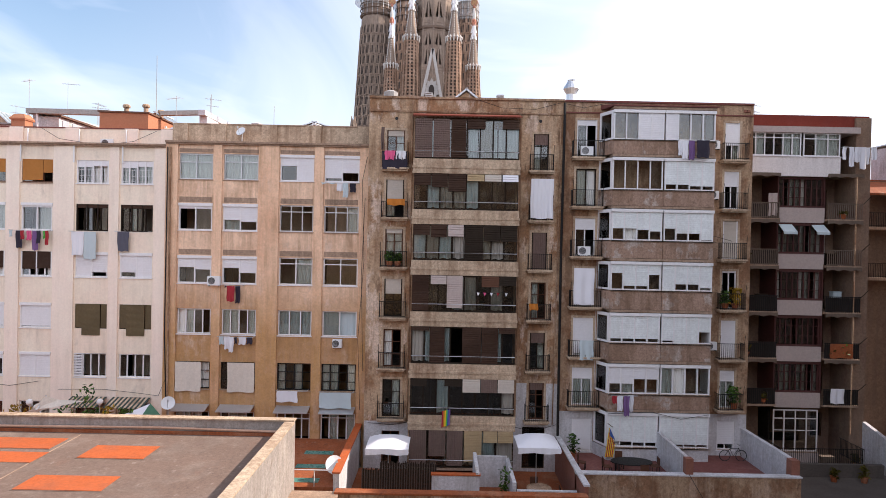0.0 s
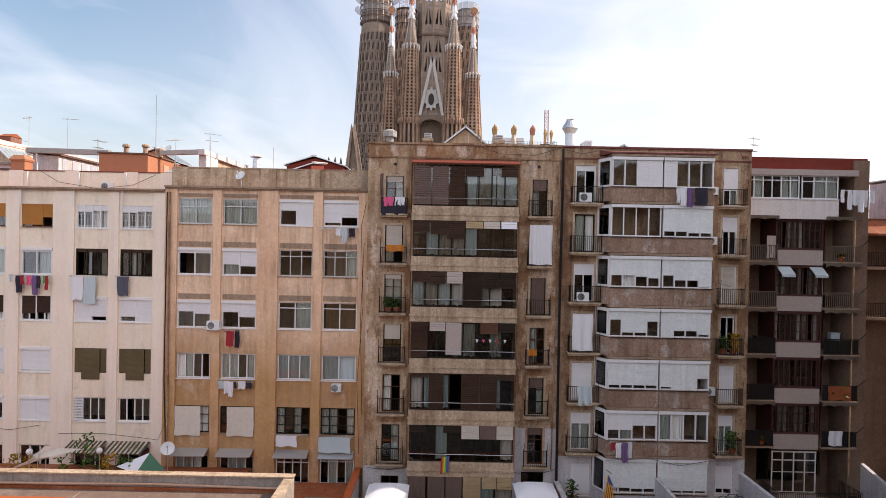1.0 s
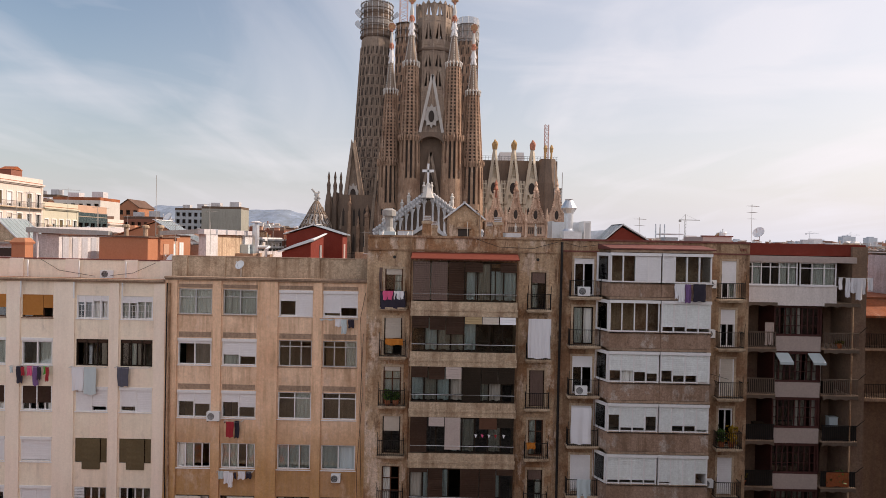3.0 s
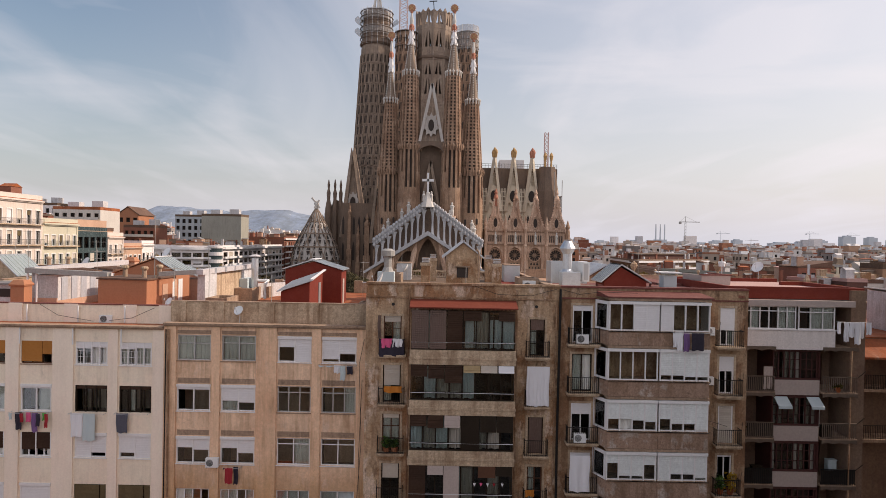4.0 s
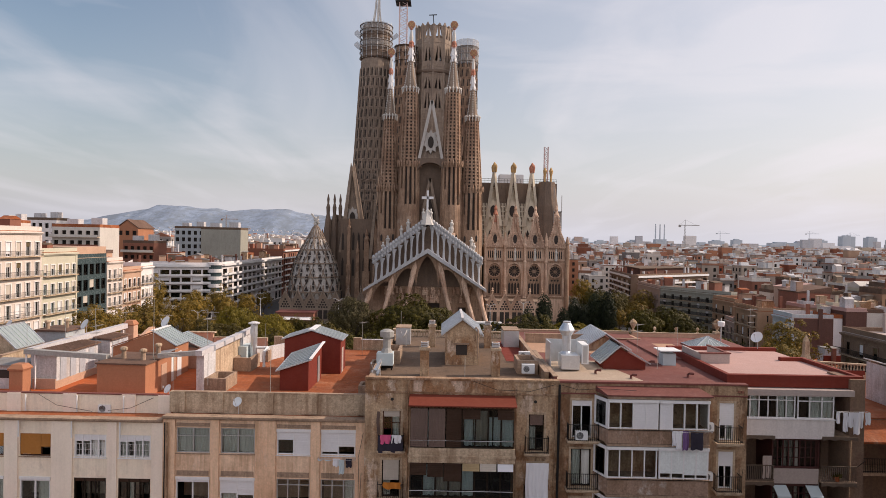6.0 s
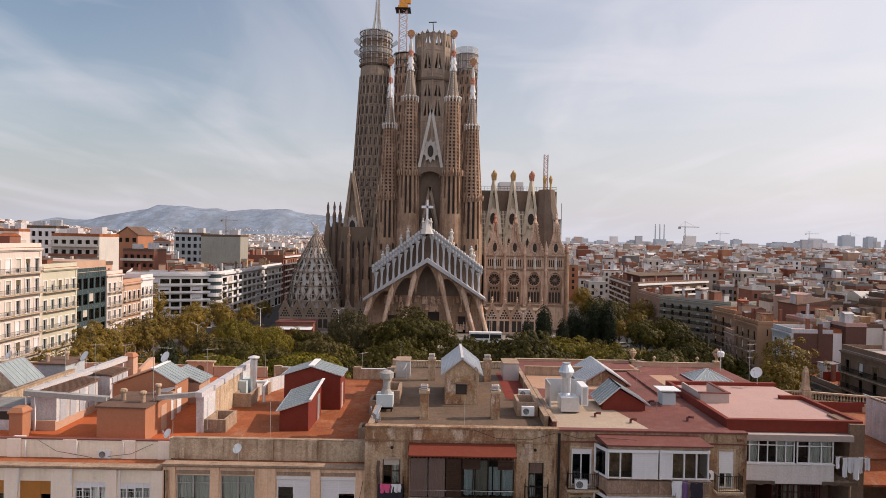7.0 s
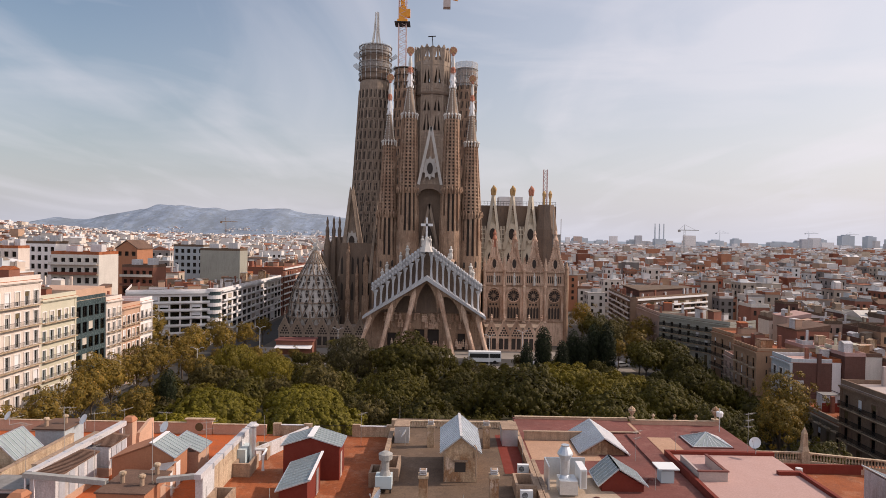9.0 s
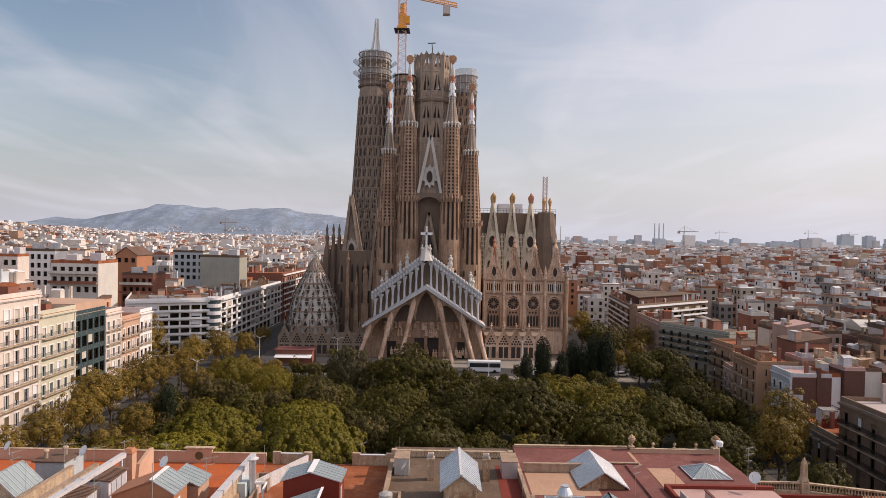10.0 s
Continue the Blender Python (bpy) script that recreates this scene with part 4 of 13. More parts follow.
# the gallery: floors, parapets, glazing and blinds
part("gallery_floor", Mesh().box(-1.9, 4.56, YG + 0.02, YF + 0.35, -4.6, -4.45), M_CONC, grey)
for i, z in enumerate(g_floor):
    part("gallery_parapet", Mesh().box(-1.9, 4.57, YG - 0.02, YG + 0.14, z + 0.03, z + 0.47).box(-1.96, 4.62, YG - 0.07, YG + 0.2, z - 0.1, z + 0.03)
         .box(-1.92, 4.59, YG - 0.03, YG + 0.14, z - 0.3, z - 0.1).box(-1.94, 4.6, YG - 0.055, YG + 0.16, z - 0.42, z - 0.3), M_BAND, grey)
    part("gallery_floor", Mesh().box(-1.9, 4.56, YG + 0.141, YF + 0.35, z - 0.3, z - 0.1), M_CONC, grey)
    for xs in (-1.9, 4.47):
        part("gallery_side", Mesh().box(xs, xs + 0.09, YG + 0.15, YF, z - 0.1, z + 2.75), M_GREY2, grey)


def gallery(z0, z1, bays, frame_m, hung):
    """One storey of gallery glazing. hung: (from bay, to bay, part covered from above, blind)."""
    xa, xb = -1.82, 4.5
    w = (xb - xa) / bays
    lights = []
    for i in range(bays):
        p, q = xa + i * w + 0.04, xa + (i + 1) * w - 0.04
        lights += [(p, q, z0 + 0.07, z0 + 0.42), (p, q, z0 + 0.47, z1 - 0.08)]
    m = Mesh().wall(xa, xb, YG + 0.015, YG + 0.095, z0, z1, lights)
    win = part("gallery_window", m, frame_m, grey)
    for i in range(bays):
        if rng.random() < 0.8:
            part("pane", Mesh().box(xa + i * w + 0.035, xa + (i + 1) * w - 0.035, YG + 0.05, YG + 0.06, z0 + 0.07, z1 - 0.08), G_WIN, win)
        # the blue-grey ones put the glass's bluish reflections into cloth
        if rng.random() < 0.5:
            part("curtain", Mesh().cloth(xa + i * w + 0.05, xa + (i + 1) * w - 0.05, YG + 0.2, z0 + 0.1, z1 - 0.1, 0.03, 3, 10, 1), rng.choice((M_CURTG, M_CLOTHG, M_CURTG)), win)
    part("hand_rail", Mesh().tube([(xa, YG - 0.03, z0 + 0.44), (xb, YG - 0.03, z0 + 0.44)], 0.018, 5), M_ALU, win)
    for a, b, s, mt in hung:
        h = (z1 - z0) * s
        lean = 0.10 if s < 0.6 else 0.0
        x_0, x_1 = xa + a * w + 0.02, xa + b * w - 0.02
        n = max(3, int(h / 0.13))
        line = [(YG - lean, z1 - h), (YG, z1)]
        for j in range(n):
            p, q = j / n, (j + 1) / n
            line += [(YG - 0.02 - lean * p, z1 - h * p), (YG - 0.05 - lean * q, z1 - h * q + 0.01)]
        bl = Mesh().prism([(x_0, u, v) for u, v in line], (x_1 - x_0, 0, 0))
        part("hanging_blind", bl, mt, win)


gallery(14.36, 16.75, 8, M_DARKWOOD, [(0, 1.35, 0.98, M_BLINDM), (1.4, 2.7, 0.98, M_BLINDM), (2.75, 3.95, 0.98, M_BLINDB), (4.0, 5.4, 0.25, M_BLINDB), (6.7, 8, 0.25, M_BLINDB)])
gallery(11.28, 13.42, 8, M_DARKWOOD, [(0, 1.3, 0.33, M_BLINDB), (1.35, 2.6, 0.38, M_BLINDB), (2.6, 4.0, 0.5, M_BLINDB), (4.05, 5.4, 0.2, M_REED), (5.4, 6.7, 0.2, M_SHUTB), (6.75, 8, 0.2, M_CLOTHW)])
gallery(8.2, 10.34, 8, M_DARKWOOD, [(0, 1.3, 0.3, M_BLINDB), (1.35, 2.6, 0.35, M_BLINDB), (2.65, 3.9, 0.33, M_PANEL4), (3.95, 5.4, 0.98, M_DARKWOOD), (5.4, 6.7, 0.45, M_DARKWOOD), (6.7, 8, 0.45, M_DARKWOOD)])
gallery(5.08, 7.26, 8, M_DARKWOOD, [(0, 1.3, 0.98, M_BLINDB), (1.4, 2.65, 0.24, M_PANEL4), (2.65, 3.9, 0.9, M_PANEL4), (5.3, 6.7, 0.3, M_WOOD), (6.7, 8, 0.25, M_DARKWOOD)])
gallery(1.92, 4.14, 8, M_DARKWOOD, [(1.4, 2.6, 0.98, M_BLINDB), (0, 1.4, 0.1, M_BLINDB), (3.9, 5.4, 0.98, M_BLINDB), (5.4, 6.7, 0.98, M_BLINDB), (6.7, 8, 0.15, M_BLINDB)])
gallery(-1.22, 1.0, 8, M_DARKWOOD, [(0, 1.3, 0.2, M_DARKWOOD), (2.6, 4.0, 0.2, M_DARKWOOD), (4.0, 5.4, 0.36, M_SHUTB), (5.4, 6.7, 0.36, M_BLINDM), (6.7, 8, 0.36, M_SHUTB)])
gallery(-4.4, -2.15, 6, M_DARKWOOD, [(0, 1.0, 0.98, M_BLINDM), (1.1, 2.1, 0.7, M_BLINDM), (2.15, 3.1, 0.95, M_BLINDM), (3.15, 4.2, 0.85, M_REED), (4.25, 5.1, 0.3, M_REED), (5.1, 6.0, 0.3, M_REED)])
# sky reflections of the top gallery glass, put in as pale cloth
for i in range(5):
    part("gallery_curtain", Mesh().cloth(1.45 + 0.6 * i, 1.98 + 0.6 * i, YG + 0.25, 14.45, 16.2, 0.03, 3, 10, 1), M_CLOTHG, grey, "pale blue-grey cloth standing in for reflections in the gallery glass")
aw = thing("awning", 1.35, YG, 16.75, "orange-red awning roof over the top gallery", "awning")
part("canopy", Mesh().prism([(-1.95, YF - 0.02, 17.3), (-1.95, YG - 0.15, 16.95), (-1.95, YG - 0.15, 16.88), (-1.95, YF - 0.02, 17.23)], (6.6, 0, 0)), M_AWN, aw)
for i in range(26):
    part("rafter_end", Mesh().box(-1.9 + i * 0.25, -1.78 + i * 0.25, YG - 0.14, YG - 0.02, 16.8, 16.88), M_WOOD, aw)

# --- brown house with white bays --------------------------------------------------
X0, X1, YF, YB = 7.42, 19.25, 39.6, 38.3
brown = thing("apartment_building", (X0 + X1) / 2, YF, YARD, "brown-grey apartment house with a projecting bay of white windows", "building", "row of houses")
b_floor = [14.75, 11.7, 8.6, 5.48, 2.38, -0.75]
holes = [(8.24, 9.5, z, z + 2.35) for z in b_floor] + [(17.5, 18.42, z, z + 2.35) for z in b_floor] + [(8.3, 9.5, -3.6, -1.6), (17.4, 18.5, -3.4, -1.6)]
part("wall", Mesh().wall(X0, X1, YF, YF + 0.35, YARD, 18.2, holes), M_GREY2, brown)
part("whitewashed_base", Mesh().wall(X0 + 0.02, 9.6, YF - 0.02, YF - 0.003, YARD, -1.15, [(8.3, 9.5, -3.6, -1.6)]), M_WHITEWASH, brown)
part("whitewashed_base", Mesh().wall(16.5, X1 - 0.02, YF - 0.02, YF - 0.003, YARD, -1.15, [(17.4, 18.5, -3.4, -1.6)]), M_WHITEWASH, brown)
part("string_course", Mesh().box(X0, 9.8, YF - 0.06, YF, 17.5, 17.58).box(16.6, X1, YF - 0.06, YF, 17.5, 17.58).box(X0, X1, YF - 0.1, YF + 0.4, 18.2, 18.31), M_REDROOF, brown)
rooms(brown, X0 + 0.05, X1 - 0.05, YF + 0.37, 3.0, [YARD, -3.8] + [z - 0.1 for z in reversed(b_floor)] + [17.6])
for s, (xa, xb) in enumerate([(8.24, 9.5), (17.5, 18.42)]):
    for i, z in enumerate(b_floor):
        blind = [(0.15, 0.0, 0.3, 0.9, 0.95, 0.3), (0.6, 0.4, 0.98, 0.05, 0.98, 0.3)][s][i]
        w = window(brown, xa, xb, z, z + 2.35, YF, 2, M_WHITE if i != 1 or s else M_DARKWOOD, (blind,) if blind else (), M_SHUT if i != 2 or not s else M_SHUTB, sill=False, curtain=0.3, name="balcony_door")
        part("surround", Mesh().box(xa - 0.13, xa, YF - 0.03, YF, z, z + 2.48).box(xb, xb + 0.13, YF - 0.03, YF, z, z + 2.48).box(xa, xb, YF - 0.03, YF, z + 2.35, z + 2.48), M_BAND, w)
        balcony(brown, xa - 0.28, xb + 0.28, YF, z - 0.02, 0.62, 1.0)
window(brown, 8.3, 9.5, -3.6, -1.6, YF, 1, M_WHITE, (0.95,))
window(brown, 17.4, 18.5, -3.4, -1.6, YF, 2, M_WHITE, (0.8,))
bay_rows = [(15.72, 17.5), (12.7, 14.62), (9.62, 11.5), (6.6, 8.32), (3.4, 5.2), (0.3, 2.1), (-2.95, -0.85)]
XL, XM, XR = 10.2, 13.3, 16.35
for i, (c, d) in enumerate(bay_rows):
    low = bay_rows[i + 1][1] + 0.22 if i < 6 else YARD
    # spandrel with the chamfered flank
    m = Mesh().box(XL, XM - 0.015, YB, YB + 0.2, low, c - 0.07).box(XM + 0.015, XR, YB, YB + 0.2, low, c - 0.07).box(XM - 0.015, XM + 0.015, YB + 0.04, YB + 0.2, low, c - 0.07)
    m.prism([(XL, YB, low), (XL, YB + 0.2, low), (9.72, YF, low), (9.6, YF, low)][::-1], (0, 0, c - 0.07 - low))
    m.box(XR - 0.2, XR, YB + 0.2, YF, low, c - 0.07)
    part("spandrel", m, M_SPAND if i < 6 else M_WHITEWASH, brown)
    part("bay_floor", Mesh().box(XL - 0.06, XR + 0.05, YB - 0.06, YF + 0.3, c - 0.07, c - 0.002).box(XL - 0.03, XR + 0.03, YB - 0.03, YF + 0.3, d + 0.06, d + 0.2), M_CONC, brown)
    fa, fb = Vector((9.66, YF - 0.05, 0)), Vector((XL - 0.03, YB + 0.08, 0))
    flat = [(p.x, p.y) for p in (fa, fa.lerp(fb, 0.12), fa.lerp(fb, 0.88), fb)]
    fl = Mesh()
    for (xa, ya), (xb, yb), za, zb in ((flat[0], flat[1], c, d), (flat[2], flat[3], c, d), (flat[1], flat[2], c, c + 0.12), (flat[1], flat[2], d - 0.2, d)):
        fl.beam((xa, ya, (za + zb) / 2), (xb, yb, (za + zb) / 2), 0.06, zb - za)
    wf = part("flank_window", fl, M_WHITE, brown)
    part("pane", Mesh().beam((flat[1][0], flat[1][1], (c + d) / 2 - 0.04), (flat[2][0], flat[2][1], (c + d) / 2 - 0.04), 0.015, d - c - 0.32), G_WIN, wf)
    part("roller_blind", Mesh().beam((flat[1][0] + 0.03, flat[1][1] + 0.03, d - 0.2 - 0.2 * (d - c)), (flat[2][0] + 0.03, flat[2][1] + 0.03, d - 0.2 - 0.2 * (d - c)), 0.03, 0.4 * (d - c)), M_SHUTG, wf)
    shl = [(0.0, 0.0, 1.0, 1.0), (0.05, 0.05, 0, 0), (0.62, 0.62, 0.66, 0.7), (0.4, 0.85, 0.85, 0.45), (0.86, 0.86, 0.86, 0.86), (0.66, 0.66, 0.5, 0.5), (0.84, 0.84, 0.86, 0.86)][i]
    shr = [(1.0, 0.0, 0.0, 0.1), (0.82, 0.82, 0.86, 0.86), (0.6, 0.75, 0.75, 0.95), (1.0, 0.76, 0.76, 0.88), (0.9, 1.0, 1.0, 0.6), (0.12, 0.12, 0.1, 0.1), (0.9, 0.9, 0.9, 0.9)][i]
    window(brown, XL, XM - 0.05, c, d, YB, 4, M_WHITE, shl, M_SHUTG if i in (1, 2, 3, 4, 6) else M_SHUT, box=True, curtain=0.12, name="bay_window")
    window(brown, XM + 0.05, XR, c, d, YB, 4, M_WHITE, shr, M_SHUTG if i != 0 else M_SHUT, box=True, curtain=0.1, name="bay_window")
    part("bay_side", Mesh().box(XR - 0.06, XR, YB + 0.2, YF, c, d), M_WHITE, brown)
part("bay_roof", Mesh().prism([(9.7, YF, 18.05), (10.1, YB - 0.1, 17.8), (10.1, YB - 0.1, 17.72), (9.7, YF, 17.72)], (6.45, 0, 0)), M_REDROOF, brown)

# --- dark house with deep balconies ------------------------------------------------
X0, X1, YF, YD = 19.25, 28.5, 42.4, 44.6
dark = thing("apartment_building", (X0 + X1) / 2, YF, YARD, "beige apartment house with deep shaded balconies and pale panels", "building", "row of houses")
part("flank_wall", Mesh().box(27.5, X1, YF - 0.02, YD + 0.4, YARD, 18.15), M_WALL4, dark)
part("flank_wall", Mesh().box(X0 + 0.02, 19.42, 39.96, YD + 0.4, YARD, 17.4), M_WALL4, dark)
d_floor = [11.35, 8.25, 5.15, 2.05, -1.05]
holes = [(20.6, 21.4, z, z + 2.2) for z in d_floor] + [(26.1, 26.95, z + 0.02, z + 2.1) for z in d_floor] + [(22.5, 25.4, z + 0.5, z + 2.6) for z in d_floor] + [(20.6, 21.4, -4.3, -2.2), (26.2, 27.0, -3.9, -2.2), (22.5, 25.4, -4.3, -1.9)]
part("wall", Mesh().wall(19.42, 27.5, YD, YD + 0.3, YARD, 14.3, holes), M_WALL4, dark)
rooms(dark, 19.5, 27.4, YD + 0.32, 2.5, [YARD, -4.5] + [z - 0.15 for z in reversed(d_floor)] + [14.2, 17.3])
for i, z in enumerate(d_floor):
    part("floor_slab", Mesh().box(19.42, 27.5, YF + 0.1, YD, z - 0.2, z), M_CONC, dark)
    part("bay_panel", Mesh().box(22.42, 25.48, YF - 0.06, YF + 0.08, z - 0.28, z + 0.72), M_PANEL4, dark)
    w = window(dark, 22.45, 25.45, z + 0.74, z + 2.75, YF + 0.1, 8, M_MAROON, curtain=0.25, cur_m=M_CURTG, bars=2, sill=False, name="bay_window")
    for xs in (22.38, 25.45):
        part("bay_side", Mesh().box(xs, xs + 0.07, YF + 0.1, YD, z, z + 2.85), M_MAROON, dark)
    part("bay_head", Mesh().wall(22.36, 25.54, YF + 0.02, YF + 0.1, z + 0.72, z + 2.82, [(22.44, 25.46, z + 0.86, z + 2.62)]), M_MAROON, dark)
    for s, (xa, xb) in enumerate([(19.45, 22.36), (25.54, 27.9)]):
        bal = part("balcony", Mesh().box(xa, xb, YF - 0.35, YF + 0.1, z - 0.14, z - 0.02), M_CONC, dark)
        n_ = int((xb - xa) / 0.125)
        rl_ = Mesh().box(xa, xb, YF - 0.33, YF - 0.27, z + 0.98, z + 1.04).box(xa, xb, YF - 0.32, YF - 0.28, z + 0.04, z + 0.08)
        for k in range(n_):
            x_ = xa + (xb - xa) * (k + 0.5) / n_
            rl_.box(x_ - 0.026, x_ + 0.026, YF - 0.31, YF - 0.29, z - 0.02, z + 0.99)
        part("slat_railing", rl_, M_SLAT if i < 2 else M_IRON, bal)
        if i >= 2 or s == 0:
            part("rail_screen", Mesh().cloth(xa + 0.05, xb - 0.05, YF - 0.25, z + 0.02, z + 0.94, 0.015, 5, 16, 2), M_RAILCLOTH, bal, "dark cloth tied behind the railing")
        vl_ = Mesh()
        for k in range(12):
            u0, u1 = xa + (xb - xa) * k / 12, xa + (xb - xa) * (k + 1) / 12
            d0, d1 = 0.1 * abs(math.sin(k * math.pi / 4)), 0.1 * abs(math.sin((k + 1) * math.pi / 4))
            vl_.prism([(u0, YF - 0.36, z + 2.72 + d0), (u1, YF - 0.36, z + 2.72 + d1), (u1, YF - 0.36, z + 3.0), (u0, YF - 0.36, z + 3.0)], (0, 0.03, 0))
        part("valance", vl_, M_SLAT, bal)
        part("stay", Mesh().tube([(xb if s else xa, YF - 0.3, z + 1.0), ((xb if s else xa) + 0.3, YF - 0.6, z + 1.5)], 0.02, 4), M_IRON, bal)
    window(dark, 20.6, 21.4, z, z + 2.2, YD, 2, M_MAROON, sill=False, bars=2, name="balcony_door")
    window(dark, 26.1, 26.95, z + 0.02, z + 2.1, YD, 2, M_PANELT if i == 1 else M_MAROON, sill=False, bars=2, name="balcony_door")
part("top_spandrel", Mesh().box(19.3, 26.35, YF - 0.25, YF - 0.05, 14.35, 15.5).box(22.35, 25.55, YF - 0.25, YF - 0.05, 14.15, 14.35), M_PANELT, dark)
part("top_floor", Mesh().box(19.42, 27.5, YF - 0.05, YD + 0.3, 14.2, 14.35), M_CONC, dark)
window(dark, 19.5, 23.75, 15.5, 17.05, YF - 0.25, 7, M_WHITE, top=0.34, curtain=0.3, name="terrace_window")
window(dark, 23.9, 26.35, 15.5, 17.05, YF - 0.25, 3, M_WHITE, top=0.38, curtain=0.4, name="terrace_window")
part("cornice_slab", Mesh().box(19.3, 27.6, YF - 0.32, YD + 2.5, 17.05, 17.45), M_PANEL4, dark)
part("ground_rail", railing(21.6, 26.9, YF - 2.5, YF, -4.4, 1.1), M_IRON, dark)
window(dark, 22.45, 25.45, -4.3, -1.5, YF - 0.02, 4, M_PANELT, top=0.6, bars=1, name="glazed_door")
part("bay_panel", Mesh().box(22.42, 25.48, YF - 0.06, YF + 0.08, YARD, -4.35), M_PANEL4, dark)

# ---------------------------------------------------------------- bodies, roofs and what stands on them
ROOF0, ROOF2, ROOF3 = 15.5, 17.4, 17.75


def cowl(x, y, z, h=1.0, r=0.16, cap_m=None, stem_m=None, label="round concrete roof vent with a cap"):
    t = thing("roof_vent", x, y, z, label, "vent", "roof vents")
    part("stem", Mesh().lathe(x, y, [(r * 1.05, z), (r, z + h * 0.72)], 10), stem_m or M_CONC, t, smooth=False)
    part("cap", Mesh().lathe(x, y, [(r * 1.5, z + h * 0.72), (r * 1.65, z + h * 0.78), (r * 1.65, z + h * 0.9), (r * 1.2, z + h)], 10), cap_m or M_BAND, t)
    return t


def chimney(x, y, z, h=2.3, w=0.6, m=None, label="rendered chimney with a louvred white cap"):
    t = thing("chimney", x, y, z, label, "chimney", "chimneys")
    part("shaft", Mesh().box(x - w / 2, x + w / 2, y - w / 2, y + w / 2, z, z + h * 0.76), m or M_GREY, t)
    part("collar", Mesh().box(x - w * 0.6, x + w * 0.6, y - w * 0.6, y + w * 0.6, z + h * 0.76, z + h * 0.84), M_BAND, t)
    for i in range(3):
        k = z + h * (0.86 + 0.05 * i)
        part("cap_slab", Mesh().box(x - w * 0.42, x + w * 0.42, y - w * 0.42, y + w * 0.42, k, k + h * 0.028), M_WHITEWASH, t)
    part("cap_core", Mesh().box(x - w * 0.3, x + w * 0.3, y - w * 0.3, y + w * 0.3, z + h * 0.84, z + h), M_CONC, t)
    return t


def dish(x, y, z, r=0.45, pole=0.8, aim=200.0):
    """A satellite dish on a pole; aim: the way it faces, in degrees from +x."""
    t = thing("satellite_dish", x, y, z, "white satellite dish on a short pole", "satellite dish", "satellite dishes")
    part("pole", Mesh().tube([(x, y, z), (x, y, z + pole)], 0.03, 5), M_ALU, t)
    c = Vector((x, y, z + pole))
    d = Vector((math.cos(radians(aim)) * 0.85, math.sin(radians(aim)) * 0.85, 0.5)).normalized()
    u = d.cross(Vector((0, 0, 1))).normalized()
    w = u.cross(d)
    vs, fs = [], []
    for k in range(5):
        rr = r * k / 4 if k else 0.001
        for i in range(16):
            a = 2 * math.pi * i / 16
            vs.append(c + u * (rr * math.cos(a)) + w * (rr * math.sin(a)) + d * (0.1 + 0.25 * rr * rr / r))
    for k in range(4):
        for i in range(16):
            fs.append((k * 16 + i, k * 16 + (i + 1) % 16, k * 16 + 16 + (i + 1) % 16, k * 16 + 16 + i))
    n = len(vs)
    vs += [v - d * 0.03 for v in vs]
    fs += [tuple(n + i for i in reversed(f)) for f in fs[:64]]
    part("reflector", Mesh().add(vs, fs), M_PLASTIC, t, smooth=True)
    part("feed_arm", Mesh().tube([c - w * r * 0.9 + d * 0.1, c + d * (0.35 + r * 0.6)], 0.015, 4).lathe(*(c + d * (0.35 + r * 0.6))[:2], [(0.05, (c + d * (0.35 + r * 0.6)).z - 0.06), (0.05, (c + d * (0.35 + r * 0.6)).z + 0.06)], 6), M_ALU, t)
    return t


def antenna(x, y, z, h=3.0, yagi=2, turn=20.0):
    t = thing("television_antenna", x, y, z, "thin television antenna mast on a roof", "antenna", "antennas")
    part("mast", Mesh().tube([(x, y, z), (x, y, z + h)], 0.017, 4), M_DUCTG, t)
    c, s = math.cos(radians(turn)), math.sin(radians(turn))
    for k in range(yagi):
        zz = z + h - 0.15 - 0.55 * k
        L = 1.3 - 0.3 * k
        m = Mesh().tube([(x - 0.3 * L * c, y - 0.3 * L * s, zz), (x + 0.7 * L * c, y + 0.7 * L * s, zz)], 0.014, 4)
        for i in range(7):
            u = -0.28 + i * 0.15
            w = 0.30 - 0.02 * i
            m.tube([(x + u * L * c + w * s, y + u * L * s - w * c, zz), (x + u * L * c - w * s, y + u * L * s + w * c, zz)], 0.009, 3)
        part("yagi", m, M_DUCTG, t)
    return t


def ribbed(a, b, c, d, rib=0.45, proud=0.05, thick=0.06):
    """A sheet roof through the corners a, b (eave) and c, d (ridge), with standing seams that run from eave to ridge."""
    a, b, c, d = map(Vector, (a, b, c, d))
    nrm = (b - a).cross(d - a).normalized()
    if nrm.z < 0:
        nrm = -nrm
    m = Mesh().prism([a, b, c, d] if (b - a).cross(d - a).dot(nrm) > 0 else [d, c, b, a], -nrm * thick)
    n = max(2, int((b - a).length / rib))
    seams = []
    for i in range(n + 1):
        p, q = a.lerp(b, i / n), d.lerp(c, i / n)
        seams.append(Mesh().beam(p + nrm * proud * 0.5, q + nrm * proud * 0.5, 0.05, proud))
    return m, seams


def glazed(parent, a, b, c, d, name="skylight"):
    m, s = ribbed(a, b, c, d, 0.5, 0.05, 0.03)
    roof = part(name, m, G_SKY, parent, "wired-glass roof in a metal frame")
    a, b, c, d = map(Vector, (a, b, c, d))
    s += [Mesh().beam(a, b, 0.07, 0.07), Mesh().beam(c, d, 0.09, 0.09), Mesh().beam(a, d, 0.08, 0.08), Mesh().beam(b, c, 0.08, 0.08)]
    parts("glazing_bar", s, M_STEEL, roof)
    return roof


